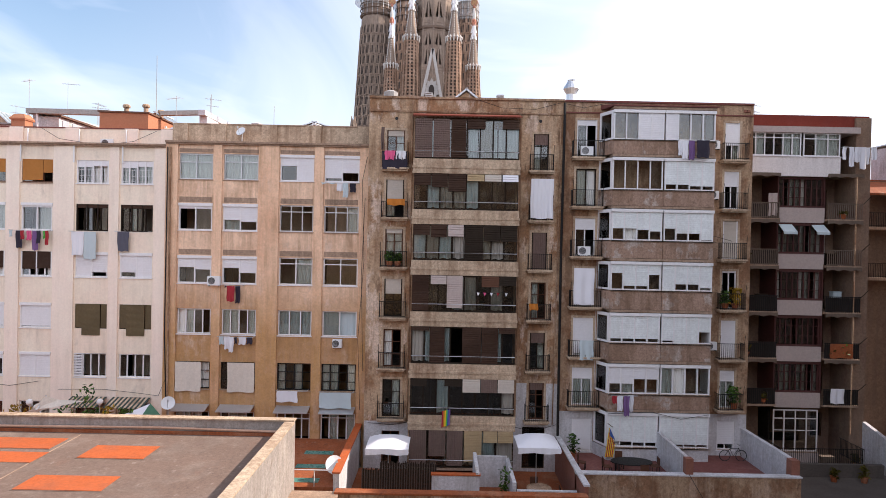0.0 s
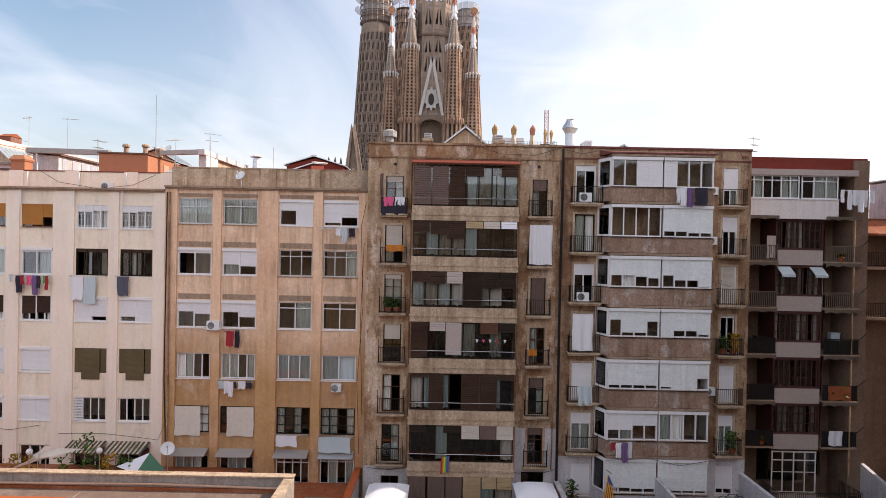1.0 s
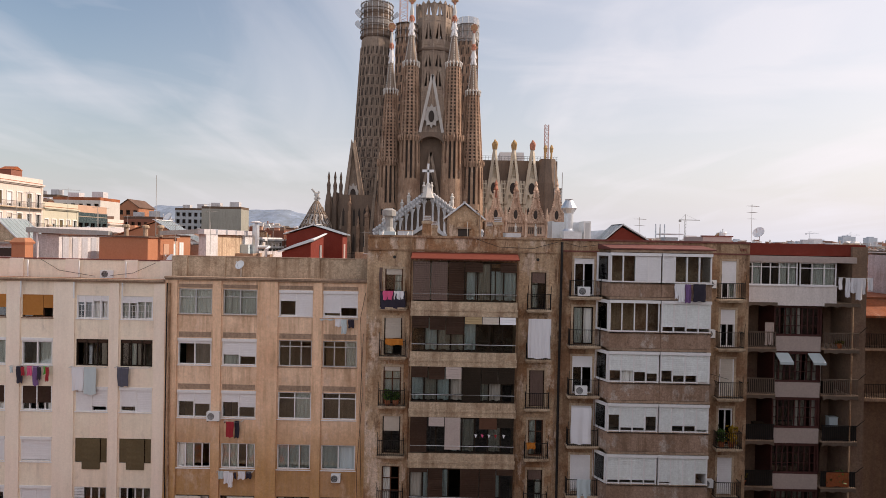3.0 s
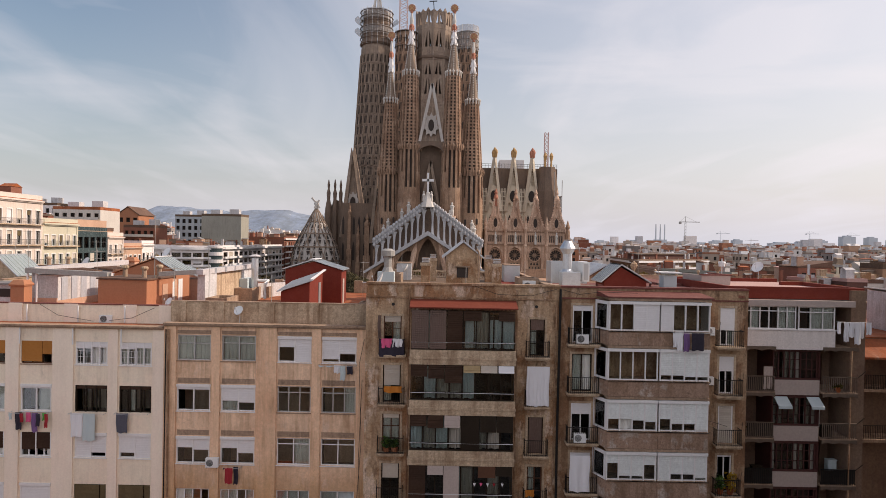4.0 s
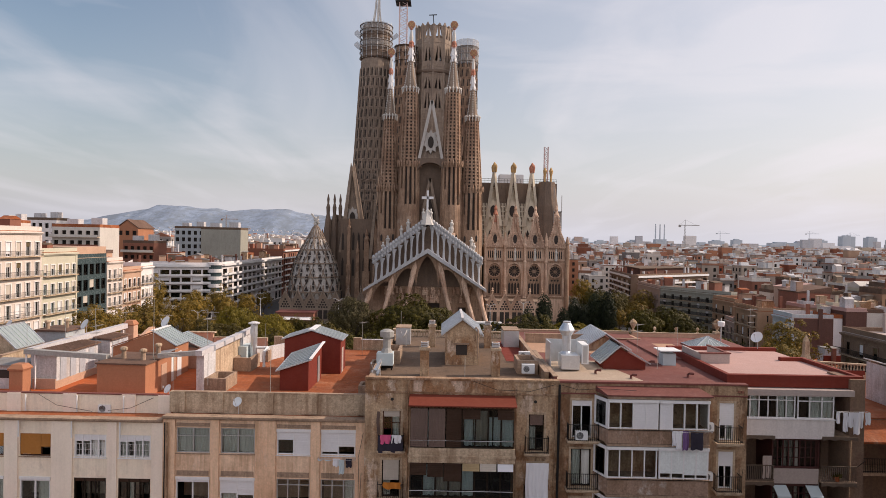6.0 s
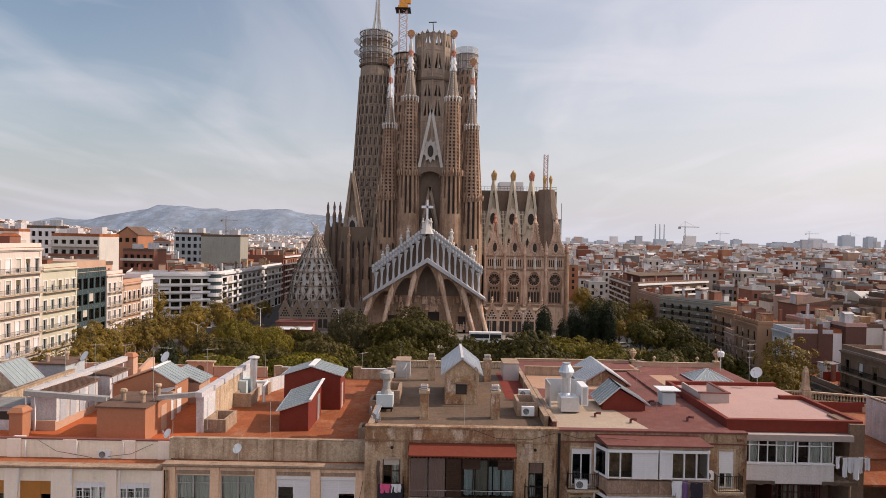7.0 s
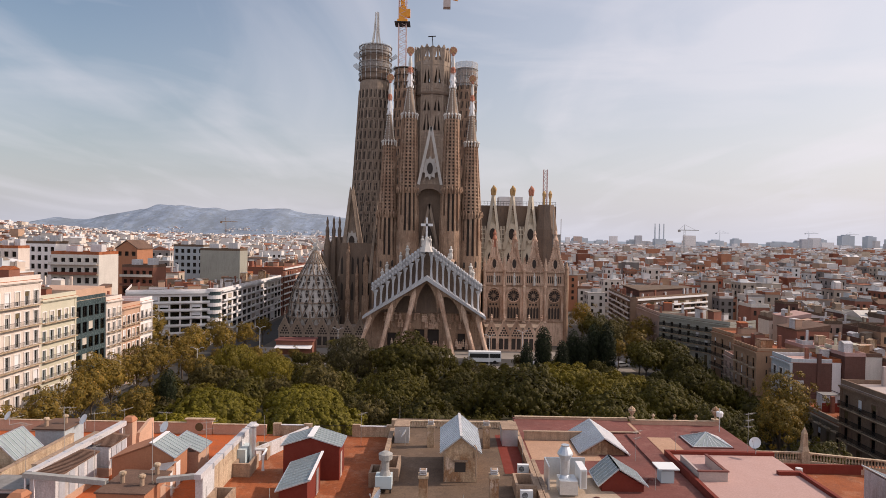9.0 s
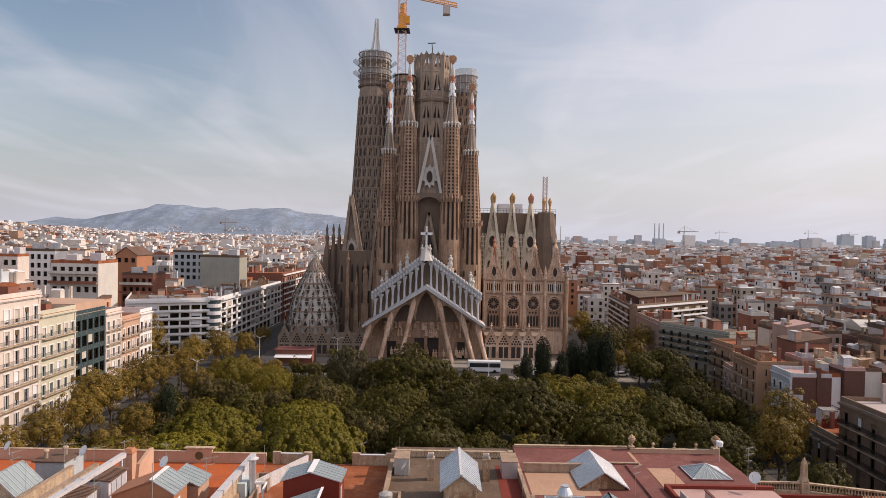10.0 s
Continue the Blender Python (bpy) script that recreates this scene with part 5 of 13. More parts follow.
def parapet(parent, pts, z0, z1, w, m, cap_m=None, name="parapet"):
    """A low wall along points (x, y) with a coping."""
    for (xa, ya), (xb, yb) in zip(pts, pts[1:]):
        zc = (z0 + z1) / 2
        ob = part(name, Mesh().beam((xa, ya, zc), (xb, yb, zc), w, z1 - z0), m, parent)
        part("coping", Mesh().beam((xa, ya, z1 + 0.03), (xb, yb, z1 + 0.03), w + 0.1, 0.07), cap_m or M_CONC, ob)


def balustrade(parent, x0, y0, x1, y1, z, h=0.95):
    """Turned balusters between a plinth and a rail."""
    d = Vector((x1 - x0, y1 - y0, 0))
    n = int(d.length / 0.26)
    b = part("balustrade", Mesh().beam((x0, y0, z + 0.1), (x1, y1, z + 0.1), 0.3, 0.2).beam((x0, y0, z + h), (x1, y1, z + h), 0.34, 0.14), M_BAND, parent)
    me = bpy.data.meshes.new("baluster")
    mm = Mesh().lathe(0, 0, [(0.09, 0), (0.05, 0.06), (0.095, 0.22), (0.045, 0.42), (0.05, 0.5), (0.09, h - 0.27)], 7)
    me.from_pydata(mm.v, [], mm.f)
    me.materials.append(M_BAND)
    for i in range(n):
        p = Vector((x0, y0, 0)) + d * ((i + 0.5) / n)
        piece("baluster", me, p.x, p.y, z + 0.2, b)


# bodies of the houses and their roof skins
def body(house, x0, x1, y0, z, roof_m, wall_m, y1=BACK, lip=1.7):
    part("house_body", Mesh().box(x0 + 0.02, x1 - 0.02, y0, y1, YARD, z - 0.12), wall_m, house)
    part("roof_terrace", Mesh().box(x0 + 0.02, x1 - 0.02, y0 - lip, y1, z - 0.119, z), roof_m, house)


body(cream, -46, -17.78, 43.6, ROOF0, M_TERRA2, M_CREAM)
body(ochre, -17.78, -4.75, 43.6, ROOF0, M_TERRA, M_OCHRE, lip=2.1)
part("roof_terrace", Mesh().box(-4.73, 7.4, 39.95, BACK, ROOF2 - 0.12, ROOF2), M_GREYROOF, grey)
part("house_body", Mesh().box(-4.73, 7.4, 43.1, BACK, YARD, ROOF2 - 0.121), M_GREY, grey)
part("roof_terrace", Mesh().box(7.44, 19.23, 39.95, BACK, ROOF3 - 0.12, ROOF3), M_REDROOF, brown)
part("house_body", Mesh().box(7.44, 19.23, 43.1, BACK, YARD, ROOF3 - 0.121), M_GREY2, brown)
part("peach_floor", Mesh().box(7.7, 13.6, 52.8, 57.9, ROOF3 + 0.004, ROOF3 + 0.02), M_PEACHROOF, brown)
part("street_wall", Mesh().box(7.7, 14.4, 58.0, 58.25, ROOF3, ROOF3 + 0.75).box(7.6, 14.5, 57.95, 58.3, ROOF3 + 0.75, ROOF3 + 0.85), M_CONC, brown)
part("beige_floor", Mesh().box(18.9, 19.2, 52, 64, ROOF3 + 0.004, ROOF3 + 0.02), M_PEACHROOF, brown)
part("roof_patch", Mesh().prism([(7.7, 40.2, ROOF3 + 0.004), (14.2, 40.2, ROOF3 + 0.004), (12.0, 49.5, ROOF3 + 0.004), (7.7, 49.5, ROOF3 + 0.004)], (0, 0, 0.012)), M_BEIGEROOF, brown)
part("house_body", Mesh().box(19.27, 28.5, 47.2, BACK, YARD, 17.3), M_WALL4, dark)
part("house_body", Mesh().box(19.27, 28.5, 54.4, BACK, 17.3, 17.5), M_REDROOF, dark)
part("roof_terrace", Mesh().box(19.5, 28.45, 43.0, 54.0, 17.9, 18.02), M_PINKROOF, dark)
part("peach_floor", Mesh().box(19.7, 21.9, 55.4, 60.2, 17.504, 17.53), M_PEACHROOF, dark)
part("roof_void", Mesh().box(19.6, 28.4, 43.1, 53.9, 17.46, 17.9), M_REDROOF, dark)

# --- parapets towards the yard
parapet(cream, [(-46, 42.0), (-17.9, 42.0)], 15.1, 16.32, 0.22, M_CREAM2, M_REDROOF)
for x in (-44, -39.5, -35.2, -31.0, -28.3, -24.6, -20.7, -18.3):
    part("parapet_pier", Mesh().box(x - 0.45, x + 0.45, 41.8, 42.2, 15.13, 16.355), M_CREAM, cream)
parapet(ochre, [(-17.6, 41.6), (-4.9, 41.6)], 15.3, 16.68, 0.22, M_BAND, M_CONC)
for x in (-17.3, -14.8, -11.5, -8.6, -5.2):
    part("parapet_pier", Mesh().box(x - 0.5, x + 0.5, 41.4, 41.8, 15.385, 16.72), M_BAND, ochre)
part("roof_kerb", Mesh().box(7.5, 19.2, 39.62, 39.95, 17.9, 18.2), M_REDROOF, brown)

# --- street-side parapets
parapet(cream, [(-46, 65.3), (-25.4, 65.3)], ROOF0, 16.6, 0.25, M_PEACH, M_BAND)
pier = Mesh().wall(-26.2, -23.6, 65.1, 65.5, ROOF0, 16.95, [])
part("parapet_pier", pier, M_PEACH, cream)
part("parapet_cap", Mesh().box(-26.4, -23.4, 65.0, 65.6, 16.95, 17.08), M_BAND, cream)
ring = Mesh().prism([(-24.9 + 0.42 * math.cos(-a), 65.06, 16.25 + 0.42 * math.sin(-a)) for a in [2 * math.pi * i / 18 for i in range(18)]], (0, 0.05, 0))
part("round_opening", ring, M_OLIVE, cream, "round opening in the parapet pier")
parapet(cream, [(-23.5, 65.3), (-18.0, 65.3)], ROOF0, 16.5, 0.25, M_PEACH, M_BAND)
for xa, xb in ((-17.2, -13.4), (-9.0, -4.9)):
    parapet(ochre, [(xa, 65.3), (xb, 65.3)], ROOF0, 16.55, 0.25, M_BAND, M_WHITEWASH)
    for x in (xa + 0.3, xb - 0.3):
        part("parapet_pier", Mesh().box(x - 0.4, x + 0.4, 65.1, 65.5, ROOF0, 16.75), M_BAND, ochre)
part("street_rail", railing(-13.3, -9.1, 65.3, 65.4, ROOF0, 1.1), M_IRON, ochre)
balustrade(grey, -4.4, 62.6, 7.0, 62.6, ROOF2 - 0.4, 1.0)
part("roof_upstand", Mesh().box(-4.6, 7.3, 62.4, 62.8, ROOF2, ROOF2 + 0.012), M_GREYROOF, grey)
for x in (-4.6, 1.2, 6.9):
    part("baluster_pier", Mesh().box(x - 0.25, x + 0.25, 62.35, 62.85, ROOF2, ROOF2 + 0.75), M_BAND, grey)
parapet(brown, [(7.6, 65.0), (19.2, 65.0)], ROOF3 - 0.1, ROOF3 + 0.2, 0.25, M_PEACH, M_BAND)
parapet(dark, [(19.4, 64.6), (28.4, 64.6)], 17.3, 17.9, 0.25, M_PEACH, M_BAND)


def urn(x, y, z, s=1.0):
    t = thing("stone_urn", x, y, z, "weathered stone urn with carved fruit on the parapet", "urn", "parapet urns")
    part("foot", Mesh().box(x - 0.3 * s, x + 0.3 * s, y - 0.3 * s, y + 0.3 * s, z, z + 0.2 * s), M_BAND, t)
    part("bowl", Mesh().lathe(x, y, [(0.12 * s, z + 0.2 * s), (0.10 * s, z + 0.4 * s), (0.3 * s, z + 0.75 * s), (0.42 * s, z + 1.0 * s), (0.38 * s, z + 1.05 * s)], 10), M_BAND, t)
    f = Mesh()
    for i in range(7):
        a = 2 * math.pi * i / 7
        f.lathe(x + 0.2 * s * math.cos(a), y + 0.2 * s * math.sin(a), [(0.05 * s, z + 1.0 * s), (0.16 * s, z + 1.12 * s), (0.05 * s, z + 1.28 * s)], 6)
    part("fruit", f.lathe(x, y, [(0.15 * s, z + 1.1 * s), (0.18 * s, z + 1.3 * s), (0.03 * s, z + 1.45 * s)], 7), M_GREY, t)


urn(19.6, 64.8, 17.95, 0.95)
urn(28.1, 64.6, 17.95, 1.05)
for x in (21.8, 24.0, 26.2):
    urn(x, 64.8, 17.95, 0.42)

# --- cream house: stair heads, sheds, beams
stair = thing("stair_head", -22.5, 46.5, ROOF0, "orange rendered stair head with a flat brown roof", "roof hut")
part("wall", Mesh().box(-24.1, -20.7, 44.15, 48.4, ROOF0, 17.85), M_ORANGEWALL, stair)
part("roof_slab", Mesh().prism([(-24.2, 44.05, 17.88), (-20.6, 44.05, 17.83), (-20.6, 48.5, 17.83), (-24.2, 48.5, 17.88)], (0, 0, 0.1)), M_BROWNROOF, stair)
part("side_door", Mesh().box(-20.7, -20.66, 46.6, 47.5, ROOF0, 17.4), M_PEACH, stair)
part("lower_wing", Mesh().box(-22.6, -21.2, 48.6, 50.4, ROOF0, 17.6), M_PEACH, stair)
part("wing_roof", Mesh().prism([(-22.7, 48.55, 17.6), (-21.1, 48.55, 17.9), (-21.1, 50.5, 17.9), (-22.7, 50.5, 17.6)], (0, 0, 0.06)), M_STEEL, stair)
part("wing_door", Mesh().box(-21.2, -21.16, 49.2, 49.9, ROOF0, 17.4), M_WHITE, stair)
cowl(-23.1, 45.9, 17.95, 0.85)
cowl(-21.5, 45.5, 17.95, 0.8)
cowl(-21.4, 47.7, 17.95, 0.85)
beam1 = thing("roof_beam", -28.6, 52, ROOF0, "pale painted sheet-metal duct on posts across the roof", "beam", "roof beams")
part("beam", Mesh().beam((-30.25, 46.4, 18.28), (-29.4, 58.6, 18.5), 0.5, 0.42), M_DUCT, beam1)
parts("joint_strap", [Mesh().beam((-30.25 + 0.0697 * (y - 46.4) - 0.02, y, 18.29 + 0.018 * (y - 46.4)), (-30.25 + 0.0697 * (y - 46.4), y + 0.05, 18.29 + 0.018 * (y - 46.4)), 0.53, 0.45) for y in (48.4, 50.4, 52.4, 54.4, 56.4)], M_STEEL, beam1)
for x, y in ((-30.2, 46.7), (-29.45, 58.2)):
    part("post", Mesh().box(x - 0.12, x + 0.12, y - 0.12, y + 0.12, ROOF0, 18.15), M_WHITEWASH, beam1)
beam2 = thing("roof_beam", -26.6, 44.9, ROOF0, "pale painted sheet-metal duct on posts across the roof", "beam", "roof beams")
part("beam", Mesh().beam((-30.5, 46.3, 18.27), (-24.1, 45.6, 18.1), 0.45, 0.36), M_DUCTG, beam2)
for x in (-30.4, -29.75):
    part("post", Mesh().box(x - 0.05, x + 0.05, 46.15, 46.25, ROOF0, 18.1), M_WHITE, beam2)
beam3 = thing("roof_beam", -17.9, 52, ROOF0, "pale painted sheet-metal duct on the party wall", "beam", "roof beams")
part("beam", Mesh().beam((-17.75, 46.1, 18.38), (-17.6, 59.4, 18.4), 0.52, 0.38), M_DUCT, beam3)
parts("joint_strap", [Mesh().box(-18.02, -17.33, y, y + 0.05, 18.17, 18.605) for y in (48.4, 50.6, 52.8, 55.0, 57.2)], M_STEEL, beam3)
part("party_wall", Mesh().box(-17.95, -17.72, 48.9, 55.4, ROOF0, 18.18), M_BAND, beam3)
part("party_wall_end", Mesh().box(-18.05, -17.5, 46.5, 48.9, ROOF0, 18.18).box(-17.98, -17.6, 55.4, 59.3, ROOF0, 18.15), M_WHITEWASH, beam3)
beam4 = thing("roof_beam", -19.4, 46.1, ROOF0, "pale painted sheet-metal duct across the roof", "beam", "roof beams")
part("beam", Mesh().beam((-20.6, 45.9, 18.2), (-18.02, 46.3, 18.38), 0.42, 0.32), M_DUCTG, beam4)
part("post", Mesh().box(-20.9, -20.8, 45.85, 45.95, 17.9, 18.1), M_BAND, beam4)
for k, (ya, yb) in enumerate(((46.6, 52.2), (53.5, 56.6))):
    sh = thing("roof_shed", -27, (ya + yb) / 2, ROOF0, "low white storage shed with grey doors under a brown tiled roof", "shed", "roof sheds")
    part("wall", Mesh().box(-30.1, -28.42 + 0.3 * k, ya, yb, ROOF0, 17.95), M_WHITEWASH, sh)
    part("base_wall", Mesh().box(-28.42 + 0.3 * k, -28.3 + 0.3 * k, ya - 0.2, yb, ROOF0, ROOF0 + 0.55).box(-30.0, -28.3 + 0.3 * k, ya - 0.32, ya - 0.2, ROOF0, ROOF0 + 0.75), M_PEACH, sh)
    part("roof", Mesh().prism([(-30.2, ya - 0.1, 18.2), (-28.2 + 0.3 * k, ya - 0.1, 17.95), (-28.2 + 0.3 * k, yb + 0.1, 17.95), (-30.2, yb + 0.1, 18.2)], (0, 0, 0.1)), M_BROWNROOF, sh)
    tl = []
    for i in range(int((yb - ya) / 0.24)):
        tl.append(Mesh().beam((-30.15, ya + i * 0.24, 18.31), (-28.2 + 0.3 * k, ya + i * 0.24, 18.06), 0.12, 0.06))
    parts("tile_row", tl, M_BROWNROOF, sh)
    n = 4 if k == 0 else 3
    for i in range(n):
        y = ya + 0.4 + i * (yb - ya - 0.5) / n
        part("door", Mesh().box(-28.42 + 0.3 * k, -28.37 + 0.3 * k, y, y + 0.75, ROOF0 + 0.1, 17.75), M_PALEDOOR, sh)
wh = thing("roof_shed", -32.4, 46, ROOF0, "white shed with a grey sheet roof behind a water pipe frame", "shed", "roof sheds")
part("wall", Mesh().box(-33.6, -30.7, 46.2, 48.5, ROOF0, 17.2), M_WHITEWASH, wh)
part("roof", Mesh().box(-33.8, -30.6, 45.9, 48.7, 17.2, 17.32), M_ROOFSHEET, wh)
part("window", Mesh().box(-32.6, -31.2, 46.15, 46.2, 16.3, 16.9), M_HOLESHADE, wh)
og = thing("stair_head", -24.0, 52.3, ROOF0, "orange stair head with a pitched wired-glass roof", "roof hut")
part("wall", Mesh().prism([(-26.5, 50.9, ROOF0), (-21.5, 50.9, ROOF0), (-21.5, 50.9, 18.05), (-23.2, 50.9, 19.1), (-26.5, 50.9, 17.9)], (0, 2.7, 0)), M_ORANGEWALL, og)
glazed(og, (-21.3, 50.7, 18.12), (-21.3, 53.8, 18.12), (-23.2, 53.8, 19.25), (-23.2, 50.7, 19.25))
m, s_ = ribbed((-26.6, 50.75, 17.97), (-26.6, 53.8, 17.97), (-23.25, 53.8, 19.22), (-23.25, 50.75, 19.22))
part("sheet_roof", m, M_ORANGEWALL, og)
part("door", Mesh().box(-21.5, -21.46, 51.3, 52.1, ROOF0, 17.5), M_WHITE, og)
part("ridge_strip", Mesh().beam((-23.25, 50.7, 19.3), (-23.25, 53.8, 19.3), 0.35, 0.05), M_WHITE, og)
og2 = thing("stair_head", -22, 56, ROOF0, "peach stair head with a wired-glass roof", "roof hut")
part("wall", Mesh().box(-23.0, -20.9, 54.5, 57.0, ROOF0, 17.3), M_PEACH, og2)
glazed(og2, (-20.7, 54.4, 17.32), (-20.7, 57.2, 17.32), (-23.0, 57.2, 18.3), (-23.0, 54.4, 18.3))
oc = thing("chimney", -28.6, 59, ROOF0, "orange rendered chimney block", "chimney", "chimneys")
part("shaft", Mesh().box(-29.6, -28.7, 58.75, 59.6, ROOF0, 18.5).prism([(-28.7, 59.2, ROOF0), (-28.7, 62.5, ROOF0), (-28.7, 62.5, 17.9), (-28.7, 61.8, 17.95), (-28.7, 59.6, 17.3)], (0.3, 0, 0)), M_PEACH, oc)
part("cap", Mesh().lathe(-29.15, 59.15, [(0.68, 18.5), (0.74, 18.6), (0.45, 18.95)], 4, 0.5), M_ORANGEWALL, oc)
oc = thing("chimney", -29.5, 43.8, ROOF0, "orange rendered chimney block", "chimney", "chimneys")
part("shaft", Mesh().box(-30.35, -29.4, 44.3, 45.2, ROOF0, 17.25), M_ORANGEWALL, oc)
part("cap", Mesh().lathe(-29.87, 44.75, [(0.74, 17.25), (0.8, 17.37), (0.5, 17.68)], 4, 0.5), M_ORANGEWALL, oc)
gh = thing("greenhouse", -37.8, 58, ROOF0, "lean-to with a dull wired-glass roof", "greenhouse")
part("wall", Mesh().prism([(-38.6, 51.4, ROOF0), (-34.7, 51.4, ROOF0), (-34.7, 51.4, 17.55), (-36.3, 51.4, 19.05), (-38.6, 51.4, 17.9)], (0, 3.2, 0)), M_BAND, gh)
glazed(gh, (-34.5, 51.2, 17.5), (-34.5, 54.8, 17.5), (-36.3, 54.8, 19.2), (-36.3, 51.2, 19.2))
bh = thing("roof_shed", -33.8, 60.5, ROOF0, "pale blue shed with a red-brown flat roof", "shed", "roof sheds")
part("wall", Mesh().box(-37.2, -34.5, 57.9, 61.0, ROOF0, 17.95), M_PALEBLUE, bh)
part("roof", Mesh().box(-37.4, -34.3, 57.7, 61.2, 17.95, 18.08), M_BROWNROOF, bh)
cowl(-36.6, 58.6, 18.08, 0.8)
cowl(-35.4, 59.6, 18.08, 0.8)
parapet(cream, [(-34.3, 49.0), (-34.3, 58.8)], ROOF0, 17.35, 0.3, M_BAND)
parapet(cream, [(-32.2, 50.0), (-31.9, 58.6)], ROOF0, 17.6, 0.4, M_BAND)
parapet(cream, [(-44, 49.6), (-34.4, 49.6)], ROOF0, 17.3, 0.25, M_BAND)
for x, y, zz, r in ((-33.8, 60.0, 17.4, 0.5), (-23.6, 54.2, 18.6, 0.48), (-42.7, 62.5, 16.9, 0.45), (-18.6, 43.2, 15.5, 0.32)):
    dish(x, y, zz, r, 0.9, 235)
for x, y, h in ((-31.0, 52.0, 5.5), (-30.2, 55.0, 4.2), (-32.2, 49.0, 5.0), (-25.4, 58.5, 3.4), (-19.3, 52.0, 4.5), (-36.6, 54.0, 4.0), (-29.3, 58.5, 3.6), (-27.5, 50.2, 3.5), (-18.4, 43.3, 2.6)):
    antenna(x, y, ROOF0 + 0.8, h, rng.choice((1, 2)), rng.uniform(0, 180))
aircon(-22.3, 42.1, 15.14, 0.85, 0.5, 0.32)
aircon(-28.9, 43.4, 15.5, 0.8, 0.55, 0.32)
solo("water_tank", Mesh().lathe(-30.6, 53.5, [(0.4, ROOF0 + 1.9), (0.5, ROOF0 + 2.0), (0.5, ROOF0 + 2.5), (0.35, ROOF0 + 2.65)], 12).box(-31.1, -30.1, 53.0, 54.0, ROOF0, ROOF0 + 1.9), M_STEEL, "round metal water tank on a plinth", "tank")

# --- ochre house: red stair heads, tanks, flue
rh = thing("stair_head", -10.9, 56, ROOF0, "dark red stair head with a pitched wired-glass roof", "roof hut", "red stair heads")
part("wall", Mesh().prism([(-13.3, 53.4, ROOF0), (-8.55, 53.4, ROOF0), (-8.55, 53.4, 18.35), (-11.0, 53.4, 19.05), (-13.3, 53.4, 18.35)], (0, 2.6, 0)), M_REDWALL, rh)
glazed(rh, (-13.5, 53.2, 18.4), (-13.5, 56.2, 18.4), (-11.0, 56.2, 19.2), (-11.0, 53.2, 19.2))
glazed(rh, (-8.35, 53.2, 18.4), (-8.35, 56.2, 18.4), (-11.0, 56.2, 19.2), (-11.0, 53.2, 19.2))
part("ridge_strip", Mesh().beam((-11.0, 53.15, 19.25), (-11.0, 56.2, 19.25), 0.5, 0.05), M_WHITE, rh)
part("door", Mesh().box(-8.56, -8.52, 54.0, 54.8, ROOF0, 17.6), M_PANEL4, rh)
rs = thing("stair_head", -11, 49.5, ROOF0, "small dark red stair head with a sloping wired-glass roof", "roof hut", "red stair heads")
part("wall", Mesh().add([(-12.1, 47.3, ROOF0), (-9.95, 47.3, ROOF0), (-9.85, 51.8, ROOF0), (-12.1, 51.8, ROOF0), (-12.1, 47.3, 16.95), (-9.95, 47.3, 17.7), (-9.85, 51.8, 18.2), (-12.1, 51.8, 17.45)],
                        [(0, 1, 5, 4), (1, 2, 6, 5), (2, 3, 7, 6), (3, 0, 4, 7), (4, 5, 6, 7)]), M_REDWALL, rs)
glazed(rs, (-12.35, 47.1, 16.98), (-12.35, 52.0, 17.45), (-9.75, 52.0, 18.38), (-9.75, 47.1, 17.86))
part("edge_strip", Mesh().beam((-9.78, 47.1, 17.93), (-9.7, 52.0, 18.45), 0.22, 0.05), M_WHITE, rs)
part("door", Mesh().box(-9.86, -9.82, 50.2, 51.0, ROOF0, 17.5), M_ALU, rs)
for k, (xa, xb, ya, yb, h) in enumerate(((-17.7, -16.2, 53.7, 56.3, 1.15), (-17.4, -15.9, 57.9, 60.1, 1.0), (-17.5, -15.9, 46.6, 49.2, 0.95), (-5.9, -4.95, 45.0, 46.4, 1.0), (-5.9, -4.9, 52, 54, 1.2))):
    tr = thing("light_well", (xa + xb) / 2, (ya + yb) / 2, ROOF0, "grimy cement kerb round a light well", "kerb", "light-well kerbs")
    for a, b, c, d in ((xa, xb, ya, ya + 0.2), (xa, xb, yb - 0.2, yb), (xa, xa + 0.2, ya + 0.2, yb - 0.2), (xb - 0.2, xb, ya + 0.2, yb - 0.2)):
        part("kerb_wall", Mesh().box(a, b, c, d, ROOF0, ROOF0 + h), M_CONC, tr)
fl = thing("flue", -16.6, 55.8, ROOF0, "grey sheet-metal flue with a flat cap", "flue")
part("pipe", Mesh().lathe(-16.6, 55.8, [(0.3, ROOF0), (0.3, 19.2)], 12), M_STEEL, fl)
part("cap", Mesh().lathe(-16.6, 55.8, [(0.5, 19.3), (0.52, 19.38), (0.2, 19.5)], 12).lathe(-16.6, 55.8, [(0.12, 19.1), (0.12, 19.35)], 6), M_WHITEWASH, fl)
part("duct", Mesh().tube([(-15.4, 54.8, ROOF0 + 0.2), (-15.4, 54.8, 17.0), (-15.4, 55.8, 17.2), (-16.5, 55.8, 17.2)], 0.14, 8), M_PLASTIC, fl)
part("low_wall", Mesh().beam((-16.9, 57.0, 16.2), (-13.6, 64.6, 16.0), 0.22, 1.3), M_WHITEWASH, ochre)
solo("roof_cupboard", Mesh().box(-17.7, -17.0, 55.0, 57.0, ROOF0, 17.4), M_CLOTHG, "pale blue boarded cupboard on the roof", "cupboard")
dish(-13.2, 41.2, 15.38, 0.32, 0.75, 250)
antenna(-15.9, 43.0, 16.8, 2.2, 0)
antenna(-11.9, 44.0, 15.5, 3.0, 0)
antenna(-7.8, 62.0, 15.5, 3.4, 1, 60)
